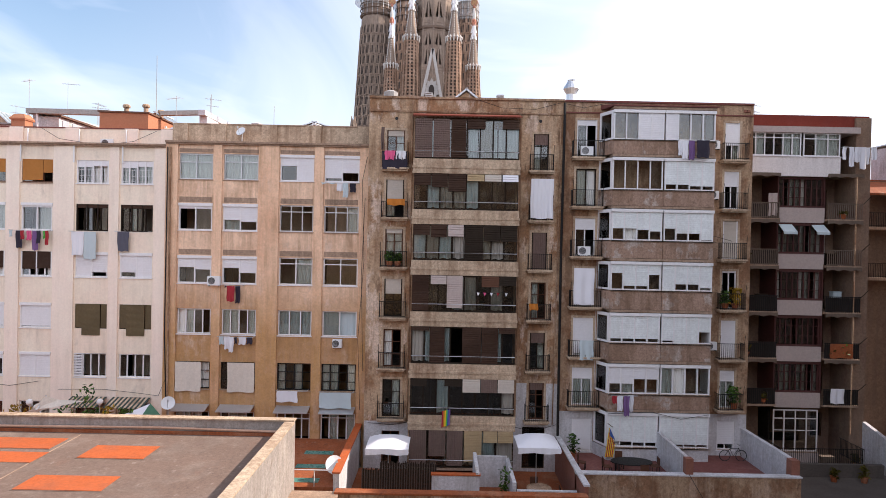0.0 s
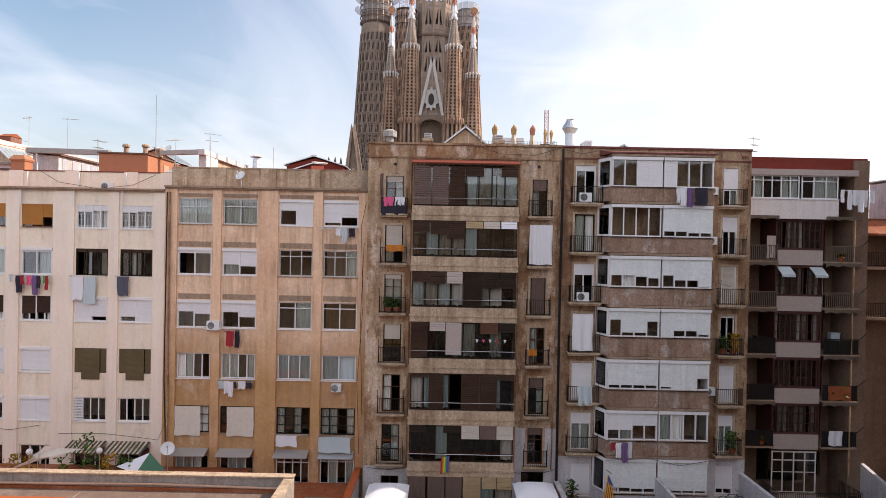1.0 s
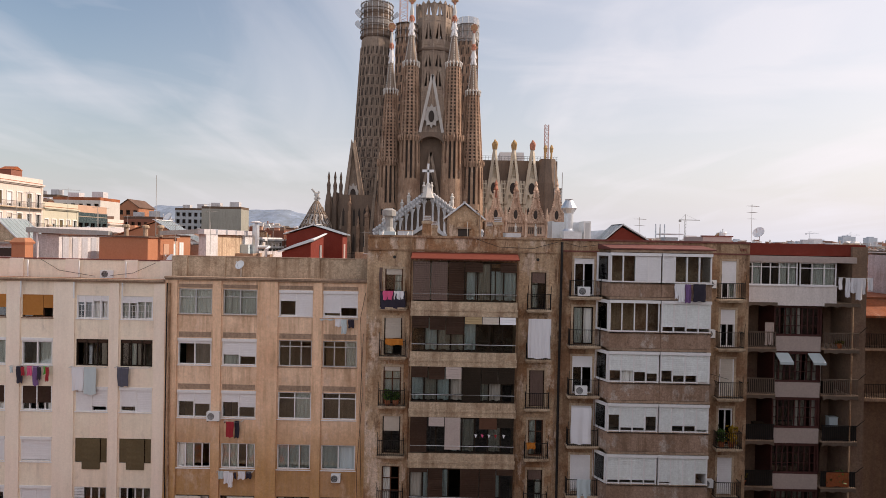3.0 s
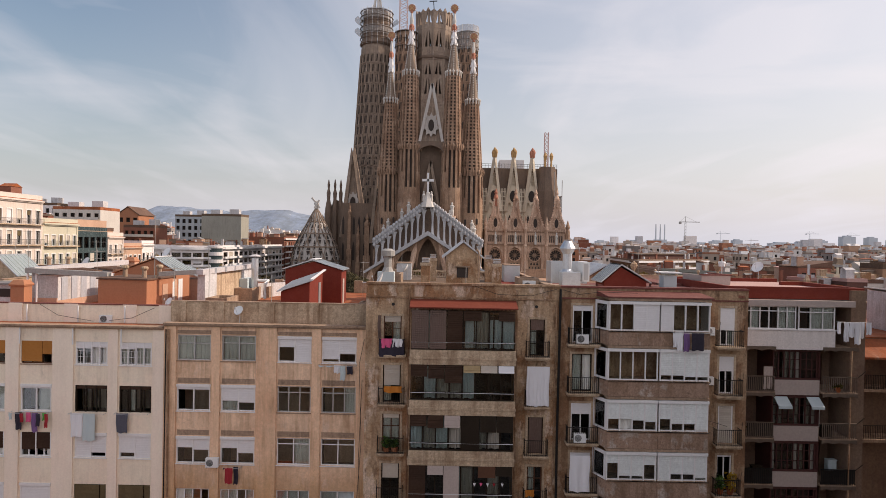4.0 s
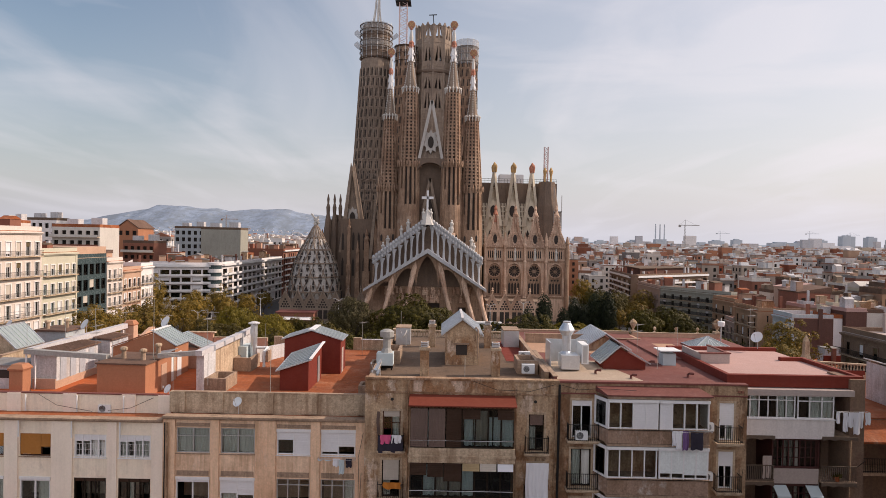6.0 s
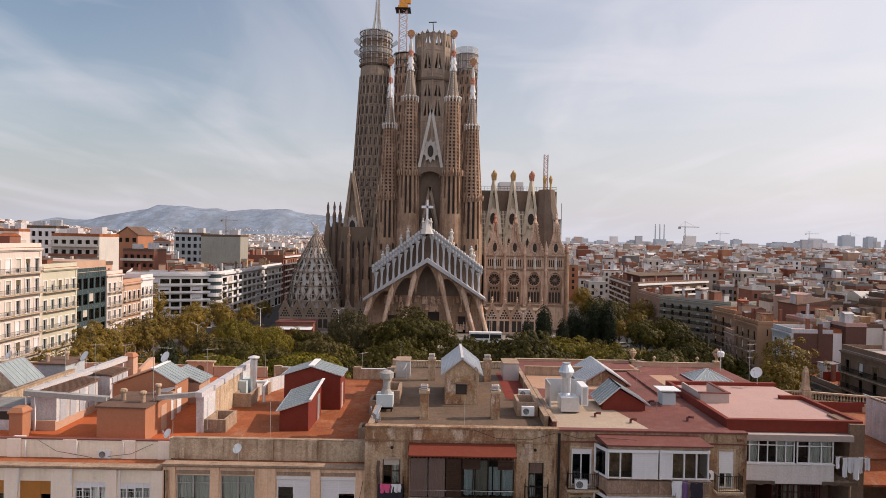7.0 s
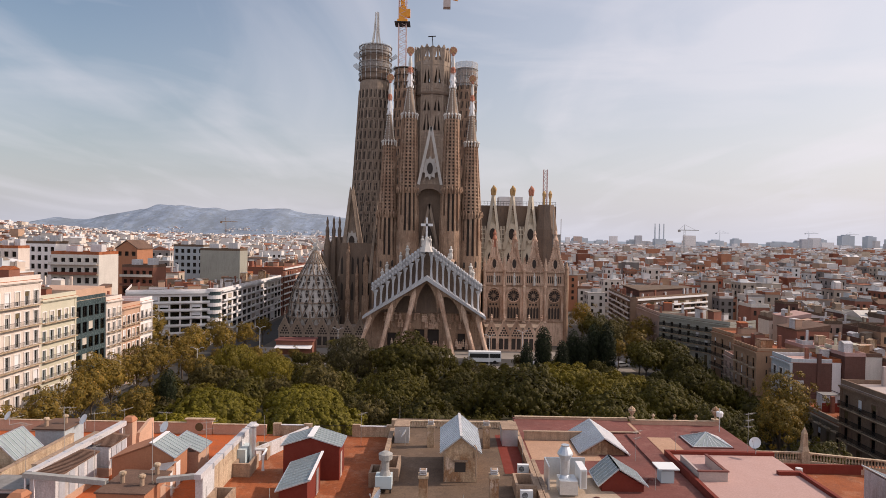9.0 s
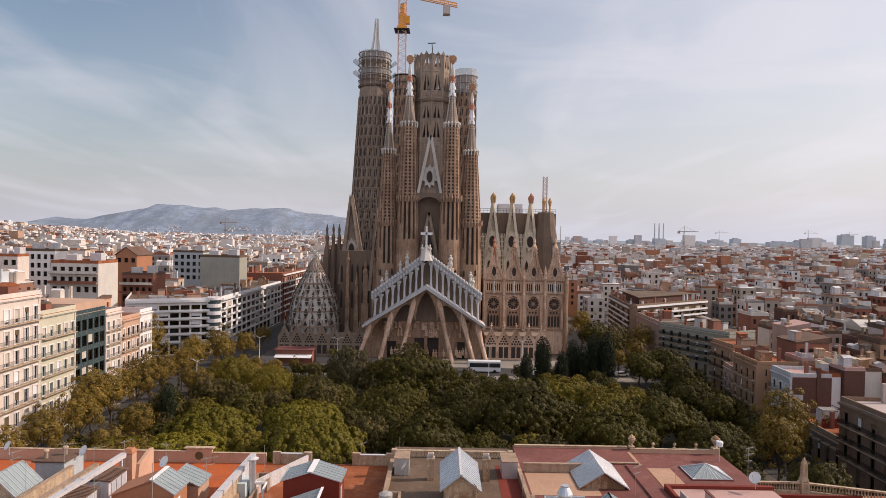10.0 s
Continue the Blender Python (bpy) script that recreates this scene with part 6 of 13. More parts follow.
antenna(-17.3, 62.0, 15.5, 3.0, 0)

# --- grey house: stair hut, chimneys, ventilator
hut = thing("stair_head", 1.57, 51.5, ROOF2, "grey rendered stair hut with a steep ribbed zinc roof", "roof hut")
part("wall", Mesh().prism([(0.27, 48.6, ROOF2), (2.87, 48.6, ROOF2), (2.87, 48.6, 19.9), (1.57, 48.6, 20.85), (0.27, 48.6, 19.9)], (0, 5.6, 0)), M_GREY, hut)
for sx in (-1, 1):
    xe = 1.57 + sx * 1.62
    m, s_ = ribbed((xe, 48.3, 19.72), (xe, 54.6, 19.72), (1.57, 54.6, 21.0), (1.57, 48.3, 21.0), 0.42, 0.05)
    r_ = part("roof_slope", m, M_STEEL, hut)
    parts("seam", s_, M_STEEL, r_)
part("ridge_cap", Mesh().beam((1.57, 48.25, 21.05), (1.57, 54.65, 21.05), 0.2, 0.08), M_WHITEWASH, hut)
w_ = part("window", Mesh().box(1.1, 1.95, 48.54, 48.6, 18.2, 18.98), M_HOLESHADE, hut)
part("window_hood", Mesh().box(0.95, 2.1, 48.4, 48.6, 19.0, 19.1), M_CONC, w_)
part("vent_pipe", Mesh().tube([(2.75, 48.2, ROOF2 + 0.6), (2.75, 48.2, 20.2), (2.6, 48.2, 20.4), (2.5, 48.2, 20.25)], 0.06, 6), M_CONC, hut)
for x, y in ((-1.2, 44.7), (3.85, 45.0), (-0.88, 56.8), (4.1, 56.8)):
    chimney(x, y, ROOF2, 2.4, 0.62)
ve = thing("ventilator", -4.0, 46.6, ROOF2, "white ventilation box with a grey duct and round cowl", "ventilator")
part("box", Mesh().box(-4.75, -3.55, 46.1, 47.1, ROOF2 + 0.35, ROOF2 + 1.25), M_CLOTHG, ve)
part("frame", Mesh().box(-4.7, -4.6, 46.2, 46.3, ROOF2, ROOF2 + 0.35).box(-3.7, -3.6, 46.2, 46.3, ROOF2, ROOF2 + 0.35).box(-4.7, -3.6, 46.9, 47.0, ROOF2, ROOF2 + 0.35), M_IRON, ve)
part("duct", Mesh().lathe(-4.05, 46.6, [(0.45, ROOF2 + 1.25), (0.28, ROOF2 + 1.6), (0.28, ROOF2 + 2.4)], 10), M_DUCTG, ve)
part("cowl", Mesh().lathe(-4.05, 46.6, [(0.5, ROOF2 + 2.4), (0.52, ROOF2 + 2.8), (0.25, ROOF2 + 2.95)], 12), M_DUCTG, ve)
dish(-4.2, 43.4, ROOF2, 0.62, 0.7, 190)
dish(-4.2, 42.6, ROOF2, 0.36, 0.4, 200)
dish(-3.2, 57.0, ROOF2, 0.4, 1.0, 180)
parapet(grey, [(-4.6, 41.5), (-4.6, 60.5)], ROOF2 - 1.9, ROOF2 + 0.45, 0.3, M_GREY2)
parapet(grey, [(7.2, 43.0), (7.2, 60.5)], ROOF2, ROOF2 + 0.7, 0.25, M_GREY2)
part("lead_strip", Mesh().box(5.2, 7.0, 50.5, 60.5, ROOF2 + 0.004, ROOF2 + 0.016), M_REDWALL, grey)
for xa, xb, ya, yb in ((-4.2, -2.9, 57.6, 59.6), (5.6, 7.0, 57.2, 59.6)):
    kb = thing("roof_cupboard", (xa + xb) / 2, (ya + yb) / 2, ROOF2, "grey sheet-metal cupboard against the parapet", "cupboard", "roof cupboards")
    part("carcass", Mesh().box(xa, xb, ya, yb, ROOF2, ROOF2 + 1.5), M_STEEL, kb)
    part("top", Mesh().box(xa - 0.05, xb + 0.05, ya - 0.05, yb + 0.05, ROOF2 + 1.5, ROOF2 + 1.58), M_CONC, kb)
aircon(6.6, 50.5, ROOF2 + 0.2, 0.9, 0.65, 0.35)
aircon(6.2, 45.3, ROOF2 + 0.2, 0.9, 0.65, 0.35)
for xa, xb, ya, yb in ((5.5, 7.0, 45.6, 48.0), (-4.4, -3.2, 48.5, 51.5)):
    tr = thing("light_well", (xa + xb) / 2, (ya + yb) / 2, ROOF2, "grimy cement kerb round a light well", "kerb", "light-well kerbs")
    for a, b, c, d in ((xa, xb, ya, ya + 0.2), (xa, xb, yb - 0.2, yb), (xa, xa + 0.2, ya + 0.2, yb - 0.2), (xb - 0.2, xb, ya + 0.2, yb - 0.2)):
        part("kerb_wall", Mesh().box(a, b, c, d, ROOF2, ROOF2 + 1.0), M_CONC, tr)
antenna(1.55, 41.5, ROOF2, 1.9, 0)
antenna(-3.9, 60.0, ROOF2, 2.8, 0)
antenna(6.9, 53.0, ROOF2, 2.0, 0)

# --- brown house: glazed huts, ventilation plant
gp = thing("ventilator", 9.2, 46.5, ROOF3, "galvanised extraction plant with a tall duct and conical cowl", "ventilator")
part("screen", Mesh().box(7.9, 11.0, 48.0, 48.1, ROOF3 + 0.2, ROOF3 + 1.9).box(7.9, 8.0, 46.0, 48.0, ROOF3 + 0.2, ROOF3 + 1.9), M_STEEL, gp)
part("fan_box", Mesh().box(8.6, 9.9, 45.2, 46.6, ROOF3 + 0.15, ROOF3 + 1.15), M_STEEL, gp)
part("duct", Mesh().lathe(9.1, 46.1, [(0.5, ROOF3 + 1.15), (0.34, ROOF3 + 1.35), (0.34, ROOF3 + 2.5)], 14), M_STEEL, gp, smooth=False)
part("cowl", Mesh().lathe(9.1, 46.1, [(0.34, ROOF3 + 2.45), (0.58, ROOF3 + 2.85), (0.55, ROOF3 + 2.95), (0.28, ROOF3 + 3.4), (0.3, ROOF3 + 3.5)], 14), M_STEEL, gp)
part("silencer", Mesh().box(10.1, 10.6, 45.5, 47.3, ROOF3 + 0.5, ROOF3 + 1.9), M_PLASTIC, gp)
part("grille", Mesh().box(10.2, 10.5, 45.45, 45.5, ROOF3 + 0.6, ROOF3 + 1.8), M_ALU, gp)
sg = thing("stair_head", 13.4, 47.5, ROOF3, "low red stair hood with a pitched wired-glass roof", "roof hut")
part("wall", Mesh().prism([(11.9, 46.4, ROOF3), (15.0, 46.4, ROOF3), (15.0, 46.4, 18.25), (13.1, 46.4, 19.3), (11.9, 46.4, 18.25)], (0, 2.6, 0)), M_REDWALL, sg)
glazed(sg, (11.6, 46.2, 18.2), (11.6, 49.2, 18.2), (13.1, 49.2, 19.5), (13.1, 46.2, 19.5))
glazed(sg, (15.3, 46.2, 18.2), (15.3, 49.2, 18.2), (13.1, 49.2, 19.5), (13.1, 46.2, 19.5))
mg = thing("stair_head", 13.2, 56, ROOF3, "stair hut with a steep ribbed metal roof", "roof hut")
part("wall", Mesh().prism([(12.2, 54.4, ROOF3), (15.9, 54.4, ROOF3), (15.9, 54.4, 17.95), (14.1, 54.4, 19.0), (12.2, 54.4, 17.95)], (0, 5.4, 0)), M_GREY2, mg)
m, s_ = ribbed((11.9, 54.1, 17.9), (11.9, 60.0, 17.9), (14.1, 60.0, 19.25), (14.1, 54.1, 19.25), 0.4)
r_ = part("roof_slope", m, M_STEEL, mg)
parts("seam", s_, M_STEEL, r_)
# right slope in white paint: sunlight on the sheet put into its colour
m, s_ = ribbed((16.3, 54.1, 17.85), (16.3, 60.0, 17.85), (14.1, 60.0, 19.25), (14.1, 54.1, 19.25), 0.4)
r_ = part("roof_slope", m, M_WHITE, mg)
parts("seam", s_, M_WHITE, r_)
hb = thing("roof_vent", 17.3, 48.6, ROOF3, "white louvred ventilation box with a flat cap", "vent")
part("box", Mesh().box(16.9, 17.9, 48.2, 49.2, ROOF3, ROOF3 + 0.9), M_CLOTHG, hb)
part("cap", Mesh().box(16.6, 18.2, 47.9, 49.5, ROOF3 + 1.1, ROOF3 + 1.18), M_PLASTIC, hb)
for x, y in ((10.9, 44.6), (15.9, 48.3), (17.2, 44.0), (13.0, 43.2)):
    v = thing("pipe_vent", x, y, ROOF3, "small elbow vent pipe in the roof skin", "vent", "pipe vents")
    part("elbow", Mesh().tube([(x, y, ROOF3), (x, y, ROOF3 + 0.22), (x + 0.1, y - 0.1, ROOF3 + 0.3), (x + 0.35, y - 0.2, ROOF3 + 0.3)], 0.09, 6), M_REDROOF, v)
antenna(16.0, 46.8, ROOF3, 1.6, 0)
antenna(16.4, 53.0, ROOF3, 2.6, 2, 40)
parapet(brown, [(7.6, 42.0), (7.6, 52.0)], ROOF3, ROOF3 + 0.3, 0.22, M_REDROOF)
parapet(brown, [(12.5, 60.5), (19.0, 60.5)], ROOF3, ROOF3 + 0.12, 0.2, M_REDROOF)
part("red_step", Mesh().box(17.6, 19.2, 50.5, 60, ROOF3 + 0.004, ROOF3 + 0.15), M_REDROOF, brown)

# --- dark house: pink terrace with a red rim
for a, b, c, d in ((19.3, 28.5, 42.6, 43.0), (19.3, 19.6, 43.0, 54.0), (28.2, 28.5, 43.0, 49.5), (19.3, 28.6, 54.0, 54.4), (26.6, 28.5, 49.5, 49.9)):
    part("roof_rim", Mesh().box(a, b, c, d, 17.5, 18.3), M_REDWALL, dark)
lw = thing("light_well", 20.9, 49.5, 18.0, "white-lined light well with a red coping", "kerb")
part("kerb_wall", Mesh().box(19.7, 21.9, 48.0, 48.15, 18.02, 18.75).box(21.75, 21.9, 48.15, 51.8, 18.02, 18.75).box(19.7, 19.85, 48.15, 51.8, 18.02, 18.75), M_PANEL4, lw)
part("coping", Mesh().box(19.6, 22.0, 47.95, 48.2, 18.75, 18.84).box(21.7, 21.95, 48.2, 51.9, 18.75, 18.84), M_REDROOF, lw)
py_ = thing("skylight", 24.2, 59.5, 17.5, "pyramid skylight of wired glass", "skylight")
ap = (24.8, 59.0, 18.5)
for p, q in (((23.0, 57.4, 17.6), (26.6, 57.4, 17.6)), ((26.6, 57.4, 17.6), (26.6, 60.6, 17.6)), ((26.6, 60.6, 17.6), (23.0, 60.6, 17.6)), ((23.0, 60.6, 17.6), (23.0, 57.4, 17.6))):
    pm = Mesh().prism([p, q, ap], (0, 0, -0.03))
    # slopes towards the sun are white: lit glass put into the colour
    part("glass_slope", pm, G_SKY if p[0] < 26 else M_WHITE, py_)
    bars = [Mesh().beam(p, ap, 0.08, 0.08), Mesh().beam(p, q, 0.08, 0.08)]
    for i in range(1, 8):
        e = Vector(p).lerp(Vector(q), i / 8)
        k = 1 - abs(i / 8 - 0.5) * 2
        bars.append(Mesh().beam(e, e.lerp(Vector(ap), k), 0.04, 0.04))
    parts("glazing_bar", bars, M_STEEL, py_)
part("kerb", Mesh().box(22.9, 26.7, 57.3, 60.7, 17.5, 17.6), M_REDROOF, py_)
dish(26.8, 53.6, 18.3, 0.5, 0.9, 215)
antenna(26.4, 54.2, 18.3, 3.4, 3, 30)
antenna(20.2, 54.2, 18.3, 1.6, 0)
tb = thing("satellite_dish", 27.6, 62.5, 17.5, "small drum-shaped roof mast head", "mast")
part("pole", Mesh().tube([(27.6, 62.5, 17.5), (27.6, 62.5, 19.8)], 0.05, 6), M_ALU, tb)
part("drum", Mesh().lathe(27.6, 62.5, [(0.3, 19.0), (0.36, 19.4), (0.3, 19.5)], 10), M_PLASTIC, tb)

# --- the last house: a low terracotta terrace behind a balustrade
last = thing("apartment_building", 37, 52, YARD, "low end house with a terracotta terrace and stone balustrade", "building", "row of houses")
part("house_body", Mesh().box(28.6, 48, 46.5, 62, YARD, 14.4), M_WALL4, last)
part("roof_terrace", Mesh().box(28.6, 48, 46.5, 62, 14.401, 14.5), M_TERRA, last)
part("red_wall", Mesh().box(30.0, 40.0, 59.6, 59.8, 14.5, 15.4), M_REDWALL, last)
balustrade(last, 28.8, 61.2, 35.2, 61.2, 15.05, 0.95)
balustrade(last, 35.6, 61.2, 47.5, 57.5, 15.0, 0.95)
part("balustrade_base", Mesh().box(28.8, 35.3, 61.0, 61.5, 14.5, 15.06).beam((35.3, 61.25, 14.75), (47.5, 57.5, 14.75), 0.5, 0.5), M_PEACH, last)
part("obelisk", Mesh().box(34.9, 35.7, 60.8, 61.6, 14.5, 16.1).lathe(35.3, 61.2, [(0.42, 16.1), (0.5, 16.2), (0.36, 16.6), (0.3, 17.9), (0.03, 18.5)], 4, 0.5), M_BAND, last)
sk = thing("greenhouse", 37.0, 49.5, 14.5, "sloping glass roof with a red edge over a white wall", "skylight")
part("wall", Mesh().prism([(35.4, 46.6, 14.5), (40.4, 46.6, 14.5), (40.4, 46.6, 15.6), (35.4, 46.6, 17.6)], (0, 6.0, 0)), M_WHITEWASH, sk)
glazed(sk, (40.5, 46.4, 15.75), (40.5, 52.8, 15.75), (35.3, 52.8, 17.8), (35.3, 46.4, 17.8))
part("red_edge", Mesh().beam((35.3, 46.35, 17.88), (40.5, 46.35, 15.83), 0.2, 0.16), M_REDWALL, sk)
for z in (11.0, 7.4):
    part("back_balcony", Mesh().box(28.8, 34, 44.8, 46.5, z - 0.2, z), M_CONC, last)
    part("back_railing", railing(28.9, 33.9, 44.9, 46.5, z, 1.0), M_IRON, last)
part("tile_roof", Mesh().prism([(28.7, 44.4, 13.2), (36, 44.4, 13.2), (36, 46.5, 14.2), (28.7, 46.5, 14.2)], (0, 0, 0.15)), M_TERRA, last)
aircon(30.4, 53.5, 14.5)
cp = thing("chimney", 31.6, 55.5, 14.5, "round white pipe chimney on the terrace", "chimney", "chimneys")
part("shaft", Mesh().lathe(31.6, 55.5, [(0.22, 14.5), (0.22, 16.2), (0.3, 16.25), (0.3, 16.5)], 8), M_WHITEWASH, cp)

# ---------------------------------------------------------------- yards and terraces at the foot of the row
M_SCREED = paint("worn_screed", (0.185, 0.128, 0.098), 0.95, 0.16, 2.0, 0.5, (0.11, 0.08, 0.065), False, 0.4, patch=(((0.29, 0.225, 0.18), 0.5, 0.5, 0.64, 0.6), ((0.34, 0.28, 0.235), 2.0, 0.58, 0.70, 0.6), ((0.26, 0.12, 0.07), 0.35, 0.58, 0.72, 0.4)))
M_OLDWALL = paint("old_beige_render", (0.34, 0.305, 0.275), 0.95, 0.1, 3.0, 0.6, (0.17, 0.13, 0.10), True, 0.2, patch=(((0.46, 0.41, 0.36), 0.6, 0.52, 0.62, 0.6), ((0.20, 0.14, 0.10), 1.6, 0.57, 0.68, 0.6)))
M_REEDG = paint("grey_reed", (0.09, 0.07, 0.06), 0.9, 0.2, 6.0, bump=0.1)
M_GLASSB = paint("green_glass_blocks", (0.10, 0.26, 0.215), 0.3, 0.15, 6.0, 0.3, (0.2, 0.25, 0.22), False, 0.2)
M_CREAMCLOTH = paint("cream_canvas", (0.66, 0.60, 0.52), 0.9, 0.06, 4.0, 0.25, (0.45, 0.38, 0.3), True, 0.1)
M_TENT = paint("faded_green_canvas", (0.08, 0.20, 0.13), 0.9, 0.1, 4.0, bump=0.0)
M_STRIPE = paint("dark_green_stripe", (0.05, 0.065, 0.055), 0.9, 0.1, 4.0, bump=0.0)
# out of view; placed to keep sun and sky off the yard's right
wing = thing("apartment_building", 34, 12, YARD, "plain rendered unseen wing that closes the block and shades the yard", "building")
part("wall", Mesh().box(31.0, 44.0, -25, 41.5, YARD, 22.0), M_WALL4, wing)

low_roof = thing("low_building", -18.6, 22, YARD, "flat-roofed workshop with a worn screed roof and pale parapet", "building")
part("body", Mesh().box(-34, -7.6, 8, 31.4, YARD, -0.68), M_OLDWALL, low_roof)
part("roof_skin", Mesh().box(-34, -7.6, 8, 31.4, -0.679, -0.55), M_SCREED, low_roof)
part("far_parapet", Mesh().box(-34, -7.25, 31.4, 31.75, YARD, 0.2), M_OLDWALL, low_roof)
part("coping", Mesh().box(-34, -7.2, 31.32, 31.82, 0.2, 0.27), M_BAND, low_roof)
part("cable_duct", Mesh().tube([(-34, 31.3, -0.32), (-20, 31.28, -0.25), (-14, 31.3, -0.2), (-7.7, 31.28, -0.3)], 0.06, 6), M_PEACH, low_roof)
part("skirting", Mesh().box(-34, -7.6, 31.32, 31.4, -0.55, -0.38), M_TERRA, low_roof)
part("side_wall", Mesh().box(-7.6, -7.25, 8, 31.4, YARD, 0.12), M_OLDWALL, low_roof)
part("side_coping", Mesh().box(-7.68, -7.18, 8, 31.32, 0.12, 0.19), M_BAND, low_roof)
part("screed_joint", Mesh().beam((-17.6, 31, -0.548), (-17.2, 12, -0.548), 0.06, 0.02), M_CONC, low_roof)
for xa, xb, ya, yb in ((-15.9, -13.0, 27.7, 29.4), (-16.3, -12.9, 24.1, 25.6), (-21.2, -17.8, 28.8, 30.3), (-20.6, -17.5, 27.0, 28.3), (-21.5, -18.7, 25.3, 26.5), (-16.0, -12.6, 20.5, 22.0)):
    hc = thing("roof_hatch", (xa + xb) / 2, (ya + yb) / 2, -0.55, "flat orange-painted roof light cover", "roof hatch", "roof hatches")
    part("cover", Mesh().box(xa, xb, ya, yb, -0.55, -0.515), M_TERRA2, hc)
    part("kerb", Mesh().box(xa - 0.06, xb + 0.06, ya - 0.06, yb + 0.06, -0.55, -0.535), M_SCREED, hc)

# terrace of the ochre house
ter = thing("terrace", -8, 36.5, YARD, "terracotta terrace with green glass-block lights", "terrace", "back terraces")
part("floor", Mesh().box(-12, -5.3, 32.4, 40.4, YARD, -3.45), M_TERRA, ter)
for y in (37.7, 35.4, 33.3):
    part("glass_block_panel", Mesh().box(-8.0, -6.3, y - 0.3, y + 0.3, -3.45, -3.43), M_GLASSB, ter)
part("side_wall", Mesh().box(-5.3, -5.0, 31.8, 40.4, YARD, -2.5), M_WHITEWASH, ter)
part("side_coping", Mesh().box(-5.36, -4.94, 31.75, 40.4, -2.5, -2.42), M_TERRA2, ter)
rl = Mesh().tube([(-9, 32.5, -2.6), (-5.3, 32.5, -2.6)], 0.03, 5)
for x in (-8.8, -7.6, -6.4, -5.4):
    rl.tube([(x, 32.5, -3.45), (x, 32.5, -2.6)], 0.025, 5)
part("rail", rl, M_WHITE, ter)
dish(-5.6, 33.6, -3.45, 0.5, 0.7, 300)
solo("water_tank", Mesh().box(-7.2, -5.0, 29.6, 31.2, YARD, -3.3).box(-7.3, -4.9, 29.5, 31.3, -3.3, -3.2), M_CONC, "pale cement tank with a lid", "tank")

# plants and shades on the terrace of the cream house
part("terrace_floor", Mesh().box(-34, -12.0, 31.75, 40.4, YARD, -2.6), M_TERRA, ter)
for xa, xb in ((-23.5, -21.3), (-20.9, -18.5)):
    a_ = thing("awning", (xa + xb) / 2, 40.2, -1.9, "dark green and white striped awning over a window", "awning", "striped awnings")
    n = 17
    for i in range(n):
        x_0, x_1 = xa + (xb - xa) * i / n, xa + (xb - xa) * (i + 1) / n
        part("stripe", Mesh().prism([(x_0, 40.38, -1.03), (x_0, 39.1, -1.4), (x_0, 39.1, -1.43), (x_0, 40.38, -1.07)], (x_1 - x_0, 0, 0)), M_BAND if i % 2 else M_STRIPE, a_)
sail = thing("shade_sail", -23, 36.5, -2.6, "white triangular shade sail on a pole", "shade sail")
part("cloth", Mesh().prism([(-24.6, 35.6, -1.35), (-23.3, 36.0, -0.75), (-22.8, 36.5, -0.1), (-22.2, 36.8, -0.36), (-20.9, 37.2, -0.5), (-22.4, 36.4, -0.72)][::-1], (0, 0.02, 0)), M_CREAMCLOTH, sail)
part("pole", Mesh().tube([(-22.8, 36.55, -2.6), (-22.8, 36.55, -0.05)], 0.04, 5), M_ALU, sail)
tent = thing("garden_tent", -16.8, 36, -2.6, "small green and white pitched garden canopy", "canopy")
part("green_side", Mesh().prism([(-16.6, 36.2, -0.31), (-15.7, 36.2, -1.3), (-17.1, 35.6, -1.3)], (0, 0.02, 0)), M_TENT, tent)
part("white_side", Mesh().prism([(-16.6, 36.2, -0.31), (-17.1, 35.6, -1.3), (-18.5, 36.2, -1.15)], (0, 0.02, 0)), M_CLOTHW, tent)
part("frame", Mesh().tube([(-16.6, 36.22, -2.6), (-16.6, 36.22, -0.35)], 0.03, 5), M_ALU, tent)
dish(-16.95, 39.4, -2.6, 0.42, 1.45, 290)
dish(-23.1, 36.3, -2.6, 0.2, 1.9, 260)
for x, y in ((-19.6, 36.4), (-23.4, 36.0)):
    gl = thing("garden_lamp", x, y, -2.6, "white globe lamp on a thin pole", "lamp", "garden lamps")
    part("pole", Mesh().tube([(x, y, -2.6), (x, y, -0.5)], 0.025, 5), M_ALU, gl)
    part("globe", Mesh().lathe(x, y, [(0.05, -0.52), (0.15, -0.42), (0.18, -0.32), (0.14, -0.2), (0.04, -0.14)], 10), M_PLASTIC, gl, smooth=True)

# terrace of the grey house
gt = thing("terrace", 1.2, 35.5, YARD, "small whitewashed yard terrace with reed screens", "terrace", "back terraces")
part("floor", Mesh().box(-5.0, 7.3, 31.6, 39.6, YARD, -5.0), M_TERRA, gt)
part("front_wall", Mesh().box(-5.0, 7.3, 31.0, 31.35, YARD, -3.2), M_GREY, gt)
part("front_coping", Mesh().box(-5.1, 7.4, 30.9, 31.45, -3.2, -3.1), M_TERRA, gt)
part("white_wall", Mesh().box(-0.35, 2.0, 33.6, 33.85, -5.0, -3.15).box(2.0, 2.2, 33.6, 37.0, -5.0, -3.0).box(2.2, 4.0, 36.9, 37.1, -5.0, -3.2).box(3.9, 4.1, 33.0, 36.9, -5, -3.25).box(4.1, 7.2, 32.6, 32.8, -5.0, -3.5), M_WHITEWASH, gt)
part("wall_coping", Mesh().box(-0.4, 2.25, 33.55, 33.9, -3.15, -3.08), M_TERRA2, gt)
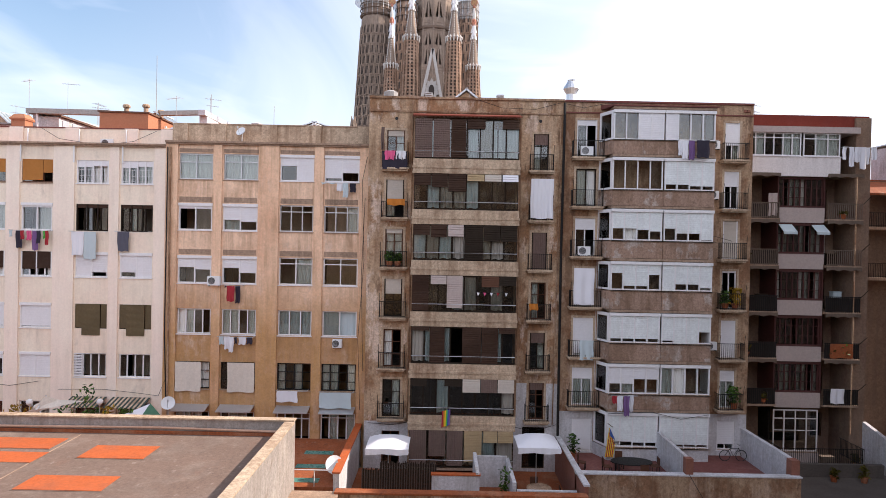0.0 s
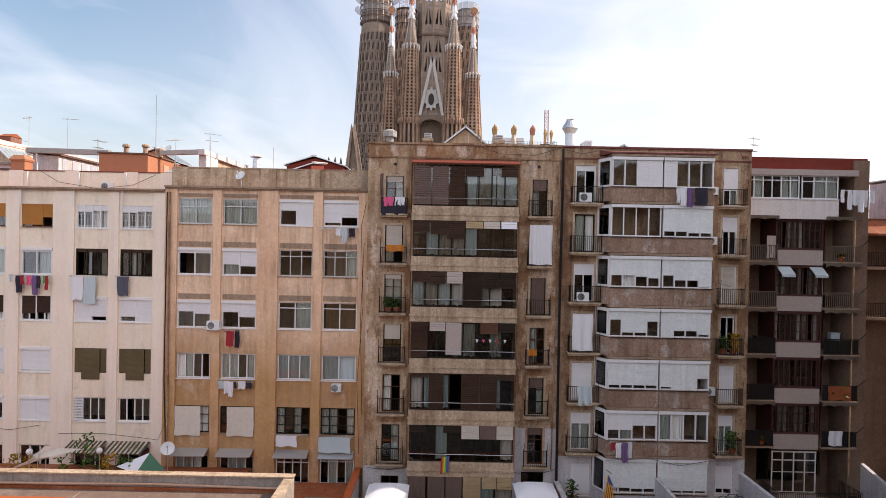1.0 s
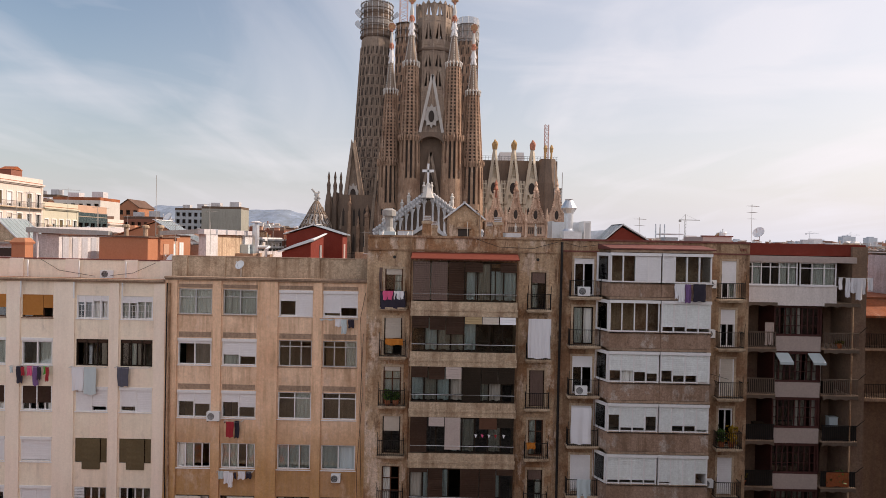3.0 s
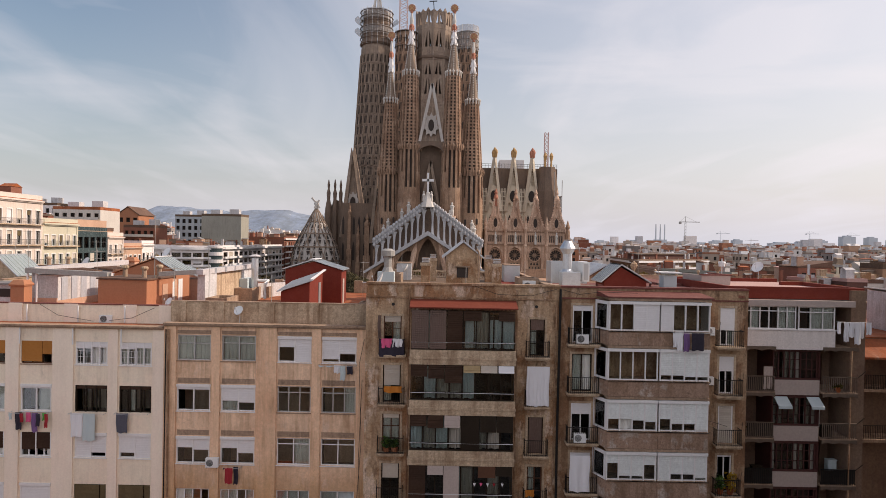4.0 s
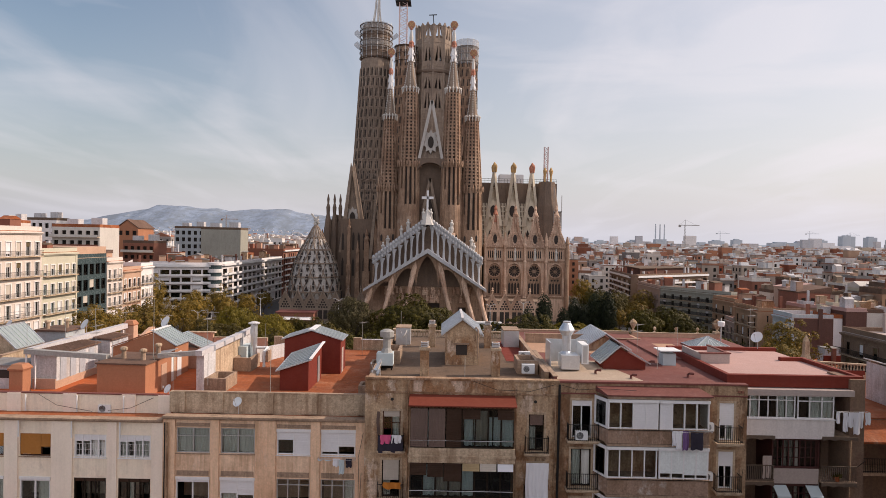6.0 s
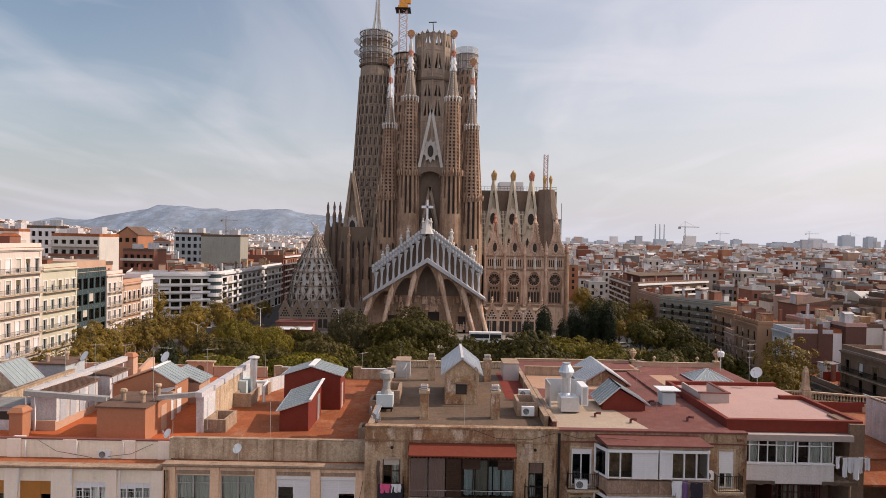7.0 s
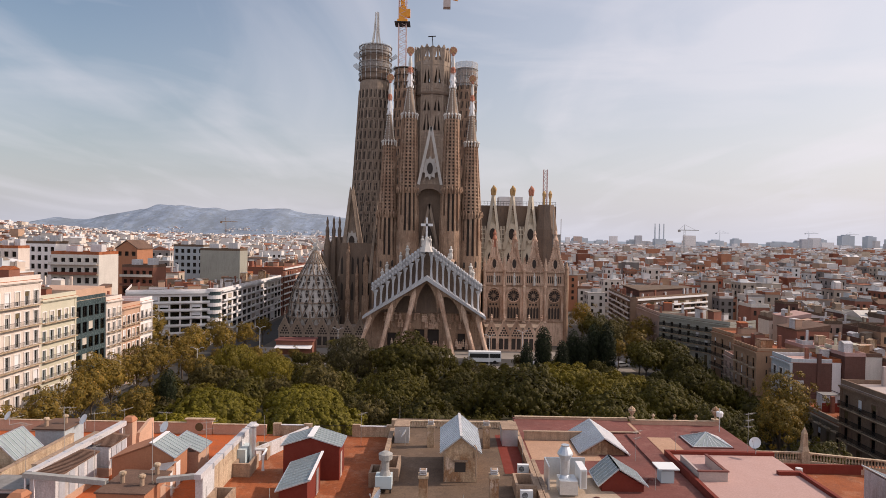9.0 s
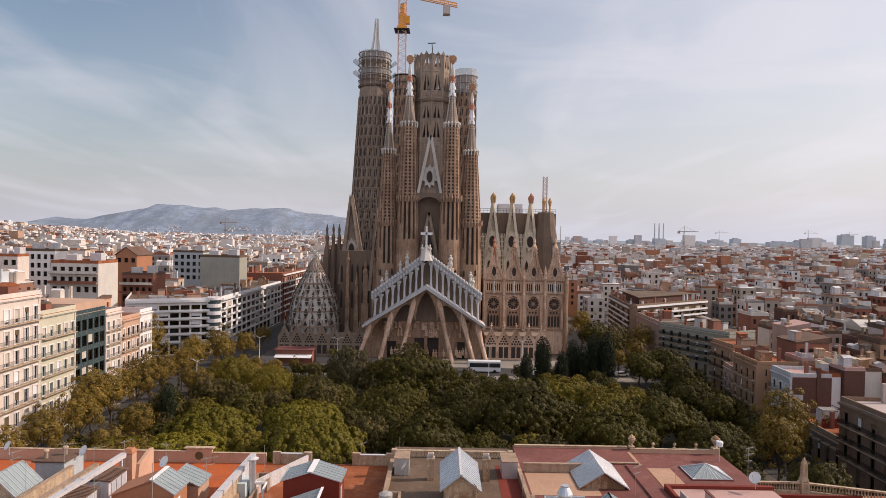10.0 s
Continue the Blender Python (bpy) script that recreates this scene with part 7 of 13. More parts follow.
reed = thing("reed_screen", -2.5, 34.8, -5.0, "weathered brown reed screen between terraces", "fence")
n = 90
for i in range(n):
    x = -4.2 + 4.1 * i / n
    h = -3.2 + rng.uniform(-0.08, 0.08) + (0.38 if i > 21 else 0.0)
    part("reed", Mesh().box(x, x + 0.042, 34.5 + 0.02 * (i % 2), 34.53 + 0.02 * (i % 2), -5.0, h), M_DARKWOOD if i % 3 else M_REEDG, reed)
for xa, xb, zt in ((-4.07, -1.68, -1.78), (4.38, 6.76, -1.55)):
    cx_ = (xa + xb) / 2
    pa = thing("parasol", cx_, 36.0, -5.0, "square white canvas parasol with a short valance", "parasol", "white parasols")
    hw_ = (xb - xa) / 2
    vs, fs = [], []
    for j in range(9):
        for i in range(9):
            u, v = i / 4 - 1, j / 4 - 1
            e = max(abs(u), abs(v))
            vs.append((cx_ + hw_ * u, 36.0 + hw_ * v, zt - 0.42 * e ** 1.7 - 0.05 * e * (1 - abs(abs(u) - abs(v)))))
    for j in range(8):
        for i in range(8):
            a = j * 9 + i
            fs.append((a, a + 1, a + 10, a + 9))
    k = len(vs)
    vs += [(x, y, z - 0.03) for x, y, z in vs]
    fs += [tuple(k + q for q in reversed(f)) for f in fs]
    part("canvas", Mesh().add(vs, fs), M_CLOTHW, pa, smooth=True)
    part("valance", Mesh().cloth(xa, xb, 36.0 - hw_ - 0.02, zt - 0.74, zt - 0.44, 0.02, 4, 16, 2), M_CLOTHW, pa)
    part("pole", Mesh().tube([(cx_, 36.0, -5.0), (cx_, 36.0, zt)], 0.03, 6), M_ALU, pa)
    for sx in (-1, 1):
        for sy in (-1, 1):
            part("rib", Mesh().tube([(cx_, 36.0, zt - 0.06), (cx_ + sx * hw_ * 0.97, 36.0 + sy * hw_ * 0.97, zt - 0.46)], 0.012, 4), M_ALU, pa)
tbl = thing("garden_table", 5.6, 35.0, -5.0, "round dark garden table", "table")
part("tabletop", Mesh().lathe(5.6, 35.0, [(0.7, -4.28), (0.7, -4.24)], 16), M_GREY2, tbl)
part("pedestal", Mesh().lathe(5.6, 35.0, [(0.3, -5.0), (0.06, -4.9), (0.06, -4.28)], 8), M_IRON, tbl)


def garden_chair(x, y, z, turn):
    c = thing("garden_chair", x, y, z, "dark slatted garden chair", "chair", "garden chairs")
    q = Mesh()
    part("seat", Mesh().cbox(x, y, z + 0.42, 0.45, 0.45, 0.04, turn), M_WOOD, c)
    a = radians(turn)
    part("backrest", Mesh().cbox(x - 0.22 * math.sin(a), y + 0.22 * math.cos(a), z + 0.5, 0.45, 0.04, 0.42, turn), M_WOOD, c)
    for sx in (-0.2, 0.2):
        for sy in (-0.2, 0.2):
            part("leg", Mesh().cbox(x + sx * math.cos(a) - sy * math.sin(a), y + sx * math.sin(a) + sy * math.cos(a), z, 0.04, 0.04, 0.42, turn), M_IRON, c)


for x, y, tr in ((4.6, 35.2, 90), (6.5, 34.8, 270), (5.5, 36.0, 0), (5.7, 34.0, 180)):
    garden_chair(x, y, -5.0, tr)

# terraces of the brown house
bt = thing("terrace", 13, 36.5, YARD, "dark red tiled terrace between white dividing walls", "terrace", "back terraces")
part("floor", Mesh().box(7.5, 19.0, 33.7, 39.6, YARD, -3.75), M_REDROOF, bt)
# front wall in the darker brown, deep shade put into its colour
part("front_wall", Mesh().box(7.3, 19.2, 33.35, 33.7, YARD, -2.85), M_GREY2, bt)
part("front_coping", Mesh().box(7.25, 19.25, 33.3, 33.75, -2.85, -2.78), M_WHITEWASH, bt)
part("party_wall", Mesh().box(7.3, 7.5, 31.4, 39.6, YARD, -2.75), M_BRICKW, bt)
part("party_coping", Mesh().box(7.24, 7.56, 31.35, 39.6, -2.75, -2.66), M_WHITEWASH, bt)
part("dividing_wall", Mesh().box(13.2, 13.4, 33.8, 38.3, -3.75, -1.95), M_WHITEWASH, bt)
part("brick_pier", Mesh().box(13.1, 13.5, 33.4, 33.8, -3.75, -1.95), M_BRICKW, bt)
part("dividing_wall", Mesh().box(18.9, 19.15, 34.1, 42.2, -5.0, -2.0), M_WHITEWASH, bt)
part("brick_pier", Mesh().box(18.8, 19.25, 33.6, 34.1, -5.0, -2.0), M_BRICKW, bt)
tb = thing("garden_table", 11.0, 36.0, -3.75, "oval dark garden table", "table")
part("tabletop", Mesh().lathe(11.0, 36.0, [(1.0, -3.05), (1.0, -3.0)], 18, 0, 1.2, 0.7), M_IRON, tb)
for sx in (-0.8, 0.8):
    for sy in (-0.35, 0.35):
        part("leg", Mesh().box(11 + sx - 0.03, 11 + sx + 0.03, 36 + sy - 0.03, 36 + sy + 0.03, -3.75, -3.05), M_IRON, tb)
for x, y, tr in ((9.6, 36.0, 90), (12.4, 36.2, 270), (10.6, 37.0, 0), (11.4, 35.1, 180), (8.3, 36.6, 70)):
    garden_chair(x, y, -3.75, tr)


def potted_plant(x, y, z, h, leaf_m, label, r=0.35, n=90):
    t = thing("potted_plant", x, y, z, label, "plant", "potted plants")
    part("pot", Mesh().lathe(x, y, [(0.16, z), (0.22, z + 0.3), (0.24, z + 0.3), (0.24, z + 0.34)], 8), M_TERRA, t)
    m = Mesh()
    for i in range(n):
        a, b = rng.uniform(0, 2 * math.pi), rng.random()
        p = Vector((x + r * b * math.cos(a), y + r * b * math.sin(a), z + 0.3 + (h - 0.3) * rng.random()))
        u = Vector((rng.uniform(-1, 1), rng.uniform(-1, 1), rng.uniform(-0.3, 1))).normalized() * 0.16
        w = u.cross(Vector((rng.uniform(-1, 1), rng.uniform(-1, 1), 0.3))).normalized() * 0.06
        m.add([p - u, p + w, p + u, p - w], [(0, 1, 2, 3)])
    part("leaves", m, leaf_m, t, join=False)
    return t


def bicycle(x, y, z):
    t = thing("bicycle", x, y, z, "dark bicycle leaning against the white wall", "bicycle")
    for dx in (-0.5, 0.5):
        vs = [(x + dx + 0.33 * math.cos(a), y, z + 0.33 + 0.33 * math.sin(a)) for a in [2 * math.pi * i / 16 for i in range(17)]]
        part("wheel", Mesh().tube(vs, 0.025, 4), M_BLACK, t)
    part("frame", Mesh().tube([(x - 0.5, y, z + 0.33), (x - 0.2, y, z + 0.75), (x + 0.35, y, z + 0.78), (x + 0.5, y, z + 0.33)], 0.02, 4).tube([(x - 0.2, y, z + 0.75), (x, y, z + 0.3), (x + 0.35, y, z + 0.78)], 0.02, 4), M_IRON, t)
    part("handlebar", Mesh().tube([(x + 0.33, y - 0.22, z + 1.0), (x + 0.36, y, z + 0.95), (x + 0.33, y + 0.22, z + 1.0)], 0.015, 4), M_IRON, t)
    part("saddle", Mesh().cbox(x - 0.22, y, z + 0.85, 0.24, 0.12, 0.05), M_BLACK, t)


bicycle(18.0, 38.6, -3.75)
# yard of the dark house
dt = thing("terrace", 24, 37, YARD, "shaded cement yard with low walls", "terrace", "back terraces")
part("floor", Mesh().box(19.2, 30.9, 33.0, 42.3, YARD, -5.0), M_YARD, dt)
part("front_wall", Mesh().box(21.5, 28, 39.6, 39.9, -5.0, -4.2), M_YARD, dt)
part("side_wall", Mesh().prism([(28.4, 42.4, -5.0), (28.4, 36.0, -5.0), (28.4, 36.0, -3.6), (28.4, 42.4, -2.2)], (0.25, 0, 0)), M_WHITEWASH, dt)
part("wash_trough", Mesh().box(20.5, 23.3, 33.2, 34.2, YARD, -4.3), M_YARD, dt)
for x, y, z, w, h, m_ in ((26.0, 42.4, 8.25, 0.6, 0.8, M_DARKWOOD), (21.4, 42.4, 5.15, 0.7, 1.1, M_DARKWOOD), (20.0, 42.4, 11.35, 0.5, 0.9, M_SLAT), (27.0, 43.4, 5.15, 0.6, 1.3, M_CLOTHG), (22.6, 40.6, -5.0, 1.1, 0.7, M_DARKWOOD), (25.2, 41.0, -5.0, 0.8, 0.9, M_SLAT)):
    cb = thing("storage_cupboard", x, y, z, "small weathered storage cupboard on a shaded balcony", "cupboard", "balcony cupboards")
    part("carcass", Mesh().box(x - w / 2, x + w / 2, y - 0.2, y + 0.2, z, z + h - 0.04), m_, cb)
    part("top", Mesh().box(x - w / 2 - 0.03, x + w / 2 + 0.03, y - 0.23, y + 0.22, z + h - 0.04, z + h), m_, cb)
    part("door", Mesh().box(x - w / 2 + 0.03, x - 0.01, y - 0.225, y - 0.2, z + 0.05, z + h - 0.08), m_, cb)
    part("door", Mesh().box(x + 0.01, x + w / 2 - 0.03, y - 0.225, y - 0.2, z + 0.05, z + h - 0.08), m_, cb)

# --- the far side of the yard, unseen, which closes the place behind the camera
# heights rise to the right to cut sky light on the right-hand backs
for i, (xa, xb, h, mt) in enumerate(((-60, -38, 16.5, M_CREAM), (-38, -20, 18.5, M_GREY2), (-20, -4, 19.5, M_OCHRE), (-4, 14, 22.0, M_GREY), (14, 30, 24.0, M_GREY2), (30, 50, 26.0, M_GREY2))):
    solo("wall_behind_%d" % (i + 1), Mesh().box(xa, xb - 0.01, -38, -28, YARD, h), mt, "plain rendered unseen back of the houses across the yard", "wall", kind="structure")

# ---------------------------------------------------------------- washing, flags, units and cables on the backs
M_PLAID = paint("dark_check_cloth", (0.10, 0.10, 0.13), 0.9, 0.1, 5.0, bump=0.3, lines=1.0, linesc=5.0, axis="X")
clothesline(-27.5, -25.0, 40.38, 9.5, [(0.2, 0.4, M_CLOTHG), (0.45, 1.1, M_CLOTHD), (0.22, 0.55, M_CLOTHR), (0.3, 0.6, M_CLOTHP), (0.4, 1.25, M_CLOTHV), (0.25, 0.8, M_CLOTHD), (0.25, 0.5, M_CLOTHN), (0.2, 0.9, M_CLOTHR)], "crowded washing line with bright and dark clothes")
clothesline(-23.7, -21.4, 40.4, 9.5, [(0.8, 1.5, M_CLOTHW), (0.75, 1.75, M_CLOTHG)], "washing line with pale hanging bed sheets")
clothesline(-20.8, -18.6, 40.4, 9.55, [(0.75, 1.25, M_PLAID)], "dark checked cloth hung under a window")
clothesline(-7.8, -5.35, 40.38, 12.9, [(0.02, 0.1, M_CLOTHW), (0.02, 0.1, M_CLOTHW), (0.9, 0.06, M_CLOTHG), (0.45, 0.5, M_CLOTHW), (0.35, 0.9, M_CLOTHG), (0.4, 0.55, M_CLOTHD)], "short washing line with white and black clothes")
clothesline(-14.2, -11.9, 40.38, 3.0, [(0.3, 0.5, M_CLOTHG), (0.35, 0.8, M_CLOTHW), (0.3, 0.95, M_CLOTHW), (0.15, 0.4, M_CLOTHD), (0.45, 0.5, M_CLOTHW), (0.35, 0.45, M_CLOTHD)], "short washing line with white and black clothes")
clothesline(-13.8, -12.6, 40.38, 6.25, [(0.1, 0.1, M_CLOTHD), (0.5, 1.0, M_CLOTHR), (0.3, 1.1, M_CLOTHD)], "dark red shirt on a washing line")
clothesline(-10.4, -8.4, 40.38, -0.35, [(1.3, 0.7, M_CLOTHW)], "white towel hung under a window")
clothesline(-7.7, -5.5, 40.38, -0.4, [(2.0, 1.0, M_CLOTHG)], "pale blue sheet hung under a window")
clothesline(14.0, 16.4, 38.3, 15.7, [(0.25, 0.9, M_CLOTHW), (0.4, 1.1, M_CLOTHW), (0.35, 1.15, M_CLOTHV), (0.75, 1.05, M_CLOTHD)], "washing line with white, purple and dark clothes")
clothesline(10.3, 11.9, 38.3, 0.25, [(0.3, 0.45, M_CLOTHR), (0.35, 0.9, M_CLOTHW), (0.35, 1.2, M_CLOTHV), (0.3, 1.0, M_CLOTHW)], "washing line with purple and white clothes")
clothesline(26.3, 28.4, 42.1, 16.1, [(0.25, 0.8, M_CLOTHW), (0.3, 1.3, M_CLOTHW), (0.35, 1.0, M_CLOTHW), (0.45, 1.45, M_CLOTHW), (0.3, 1.1, M_CLOTHW), (0.35, 0.8, M_CLOTHW)], "white laundry drying at the balcony edge")


def hanging(x0, x1, y, z0, z1, m, label, amp=0.04, waves=2.0):
    return solo("hanging_cloth", Mesh().cloth(x0, x1, y, z0, z1, amp, waves, 14, 6), m, label, "cloth", "hung cloths")


hanging(-3.7, -3.05, 39.03, 14.3, 14.86, M_CLOTHP, "pink towel over a balcony rail")
hanging(-3.0, -2.4, 39.03, 14.35, 14.86, M_CLOTHW, "white towel over a balcony rail")
hanging(-3.85, -2.3, 39.06, 13.75, 14.8, M_CLOTHD, "dark cloth wound round a balcony rail", 0.02)
hanging(-3.95, -3.75, 39.05, 14.9, 16.3, M_BLINDM, "grey rolled sunshade beside a balcony door", 0.02)
hanging(-3.5, -2.4, 39.03, 11.5, 11.9, M_CLOTHO, "orange cloths over a balcony rail")
hanging(5.35, 6.75, 38.98, 10.85, 13.3, M_CLOTHW, "long white curtain in front of a balcony", 0.05, 4)
hanging(5.4, 5.95, 39.03, 5.2, 5.6, M_CLOTHO, "orange cloth over a balcony rail")
hanging(8.1, 9.35, 38.9, 5.6, 7.85, M_CLOTHW, "white sheet hung across a balcony", 0.05)
hanging(8.55, 9.4, 38.93, 2.2, 3.4, M_CLOTHG, "grey-blue blanket over a balcony rail")
hanging(26.0, 26.9, 42.02, -0.95, 0.05, M_CLOTHW, "white towel over a balcony rail")
hanging(25.9, 27.4, 42.02, 2.1, 3.05, M_TERRA, "rust-red cloth along a balcony rail", 0.02)
hanging(19.6, 20.2, 42.0, 6.2, 8.9, M_CLOTHB, "blue cloth hanging between balconies")
hanging(21.6, 22.2, 42.1, 11.5, 13.0, M_PANEL4, "pale cloth drying on a balcony")

rf = thing("rainbow_flag", 0.4, 38.2, -1.95, "rainbow flag hung over the gallery parapet", "flag")
for i, mt in enumerate((M_CLOTHR, M_CLOTHO, M_CLOTHY, M_CLOTHN, M_CLOTHB, M_CLOTHV)):
    part("stripe", Mesh().prism([(0.12 + 0.085 * i, 38.2, -1.95 + 0.03 * i), (0.205 + 0.085 * i, 38.2, -1.95 + 0.03 * (i + 1)), (0.23 + 0.085 * i, 38.24, -0.95 + 0.02 * i), (0.145 + 0.085 * i, 38.24, -0.95 + 0.02 * i)], (0, 0.015, 0)), mt, rf)
cf = thing("striped_flag", 10.3, 38.1, -3.5, "yellow and red striped flag with a blue corner", "flag")
for i in range(9):
    part("stripe", Mesh().prism([(10.02 + 0.055 * i, 38.05, -3.5), (10.075 + 0.055 * i, 38.05, -3.47), (10.30 + 0.04 * i, 38.1, -1.75 - 0.12 * i), (10.26 + 0.04 * i, 38.1, -1.72 - 0.12 * i)], (0, 0.015, 0)), M_CLOTHR if i % 2 else M_CLOTHY, cf)
part("blue_corner", Mesh().prism([(10.3, 38.04, -2.2), (10.62, 38.04, -2.45), (10.3, 38.08, -1.72)], (0, 0.01, 0)), M_CLOTHB, cf)
part("pole", Mesh().tube([(10.2, 38.25, -1.5), (10.45, 38.0, -1.65)], 0.02, 5), M_WOOD, cf)

aircon(-14.5, 40.36, 6.25, 0.8, 0.58, 0.3)
aircon(-6.6, 40.38, 2.45, 0.6, 0.5, 0.3)
aircon(8.75, 39.2, 14.8, 0.75, 0.55, 0.28)
aircon(16.75, 39.55, 15.4, 0.6, 0.5, 0.3)
aircon(16.75, 39.55, 12.3, 0.6, 0.5, 0.3)
aircon(16.8, 39.55, 2.9, 0.7, 0.5, 0.3)
aircon(8.7, 39.2, 8.65, 0.75, 0.55, 0.28)
for x0_, x1_ in ((22.45, 23.35), (24.65, 25.5)):
    a_ = thing("small_awning", (x0_ + x1_) / 2, 42.2, 10.3, "small pale blue window awning", "awning", "small awnings")
    part("cloth", Mesh().prism([(x0_, 42.4, 10.95), (x0_, 41.7, 10.45), (x0_, 41.7, 10.41), (x0_, 42.4, 10.91)], (x1_ - x0_, 0, 0)), M_CLOTHG, a_)
    part("valance", Mesh().box(x0_, x1_, 41.68, 41.7, 10.28, 10.44), M_CLOTHG, a_)
pipe([(-17.45, 40.28, 15.0), (-17.42, 40.28, 7.0), (-17.4, 40.28, YARD)], 0.06, M_GREY2)
pipe([(-17.62, 40.3, 15.0), (-17.65, 40.3, 3.0), (-17.5, 40.3, -1.0)], 0.035, M_IRON)
pipe([(7.42, 39.4, 18.1), (7.36, 39.4, 9.0), (7.4, 39.4, YARD + 0.5)], 0.085, M_IRON)
pipe([(7.2, 39.48, 17.3), (7.15, 39.48, 8.0), (7.05, 39.48, -2.0)], 0.04, M_GREY2)
pipe([(9.75, 39.45, 17.6), (9.7, 39.45, 9.0), (9.68, 39.45, -1.0)], 0.05, M_GREY2)
pipe([(27.45, 42.1, 14.2), (27.42, 42.1, 9.0), (27.4, 42.1, -3.0)], 0.04, M_GREY2)


def cable(pts, r=0.014):
    return solo("cable", Mesh().tube(pts, r, 4), M_BLACK, "thin black cable slung along the wall", "cable", "wall cables")


cable([(-30, 40.35, -0.2), (-27.5, 40.35, -0.42), (-25.6, 40.35, -0.1)])
cable([(-24.4, 40.35, -0.6), (-21.5, 40.35, -0.55), (-19.3, 40.35, -0.75), (-18.0, 40.35, -0.9), (-17.5, 40.35, 0.4), (-17.45, 40.35, 8)])
cable([(-4.9, 40.2, 14.6), (-5.2, 40.2, 13.0), (-5.0, 40.2, 8.0), (-5.3, 40.2, 3.0), (-5.1, 40.2, -1.5)])
cable([(-5.0, 40.2, 12.0), (-5.15, 40.2, 7.0), (-4.95, 40.2, 1.0)])
cable([(-4.5, 39.5, -2.1), (-3.0, 39.5, -2.2), (-1.9, 39.5, -2.0)])
cable([(4.7, 39.5, -2.2), (5.8, 39.5, -2.45), (7.3, 39.5, -2.0)])
cable([(10.2, 38.2, -0.9), (12.8, 38.2, -0.75), (14.6, 38.2, -1.15), (16.3, 38.2, -0.85)])
cable([(7.6, 39.5, 18.05), (8.6, 39.4, 17.8), (9.8, 39.0, 18.0), (12, 38.6, 18.0)])
cable([(16.5, 39.5, 9.5), (16.9, 39.5, 10.0), (18.0, 39.4, 9.7)])
for x in (18.7, 18.9):
    solo("wall_box", Mesh().box(x - 0.08, x + 0.08, 39.5, 39.6, 17.75, 17.9), M_BRICKW, "small rusty box on the wall", "box")
cable([(13.2, 33.2, -2.7), (14.0, 33.25, -4.0), (14.6, 33.2, -5.2)])
cable([(-19.0, 41.7, 16.2), (-20.5, 41.7, 15.5), (-22.0, 41.7, 15.3)])
cable([(-26.6, 41.7, 16.3), (-25.4, 41.7, 15.6), (-23.0, 41.6, 15.25)])
cable([(2.0, 39.5, 18.2), (3.5, 39.4, 17.7), (5.6, 39.4, 17.65), (7.2, 39.45, 18.1)])
for x in (-3.05, 5.95):
    # flat black discs; the dark of the holes is put into the colour
    solo("wall_vent", Mesh().prism([(x + 0.1 * math.cos(-a), 39.585, 16.95 + 0.1 * math.sin(-a)) for a in [2 * math.pi * i / 12 for i in range(12)]], (0, 0.012, 0)), M_BLACK, "small black disc for a round vent hole in the house wall", "vent", "wall vents")
for x in (-35.6, -31.4, -27.5, -24.1, -21.0):
    pipe([(x, 41.76, 16.25), (x, 41.76, 15.15)], 0.045, M_PLASTIC, "scupper_pipe", "short white rainwater pipe on the parapet")
    pipe([(x + 0.5, 40.33, 14.95), (x + 0.5, 40.33, 13.9)], 0.045, M_PLASTIC, "scupper_pipe", "short white rainwater pipe under the cornice")
solo("roof_mast", Mesh().tube([(-21.0, 46.0, ROOF0), (-21.0, 46.0, 22.4)], 0.03, 5, 0.018), M_DUCTG, "tall thin steel mast on the roof", "mast")
# chimney pots and meters by the doors of the grey house
solo("gallery_table", Mesh().box(2.5, 3.3, 38.5, 38.9, -4.4, -3.7), M_WHITEWASH, "white washing machine in the gallery", "washing machine")
bunting = thing("bunting", 3.2, 38.2, 6.4, "string of small coloured pennants in a gallery", "bunting")
part("string", Mesh().tube([(2.0, 38.28, 6.35), (2.9, 38.28, 6.2), (4.2, 38.28, 6.35)], 0.01, 4), M_IRON, bunting)
for x, mt in ((2.1, M_CLOTHW), (2.5, M_CLOTHP), (2.9, M_CLOTHW), (3.3, M_CLOTHR), (3.8, M_CLOTHW)):
    part("pennant", Mesh().prism([(x, 38.26, 6.28), (x + 0.18, 38.26, 6.26), (x + 0.08, 38.26, 6.05)], (0, 0.01, 0)), mt, bunting)

# ---------------------------------------------------------------- the basilica
basilica = thing("basilica", -5, 225, 0, "huge sandstone basilica with clustered openwork towers, partly scaffolded", "church")


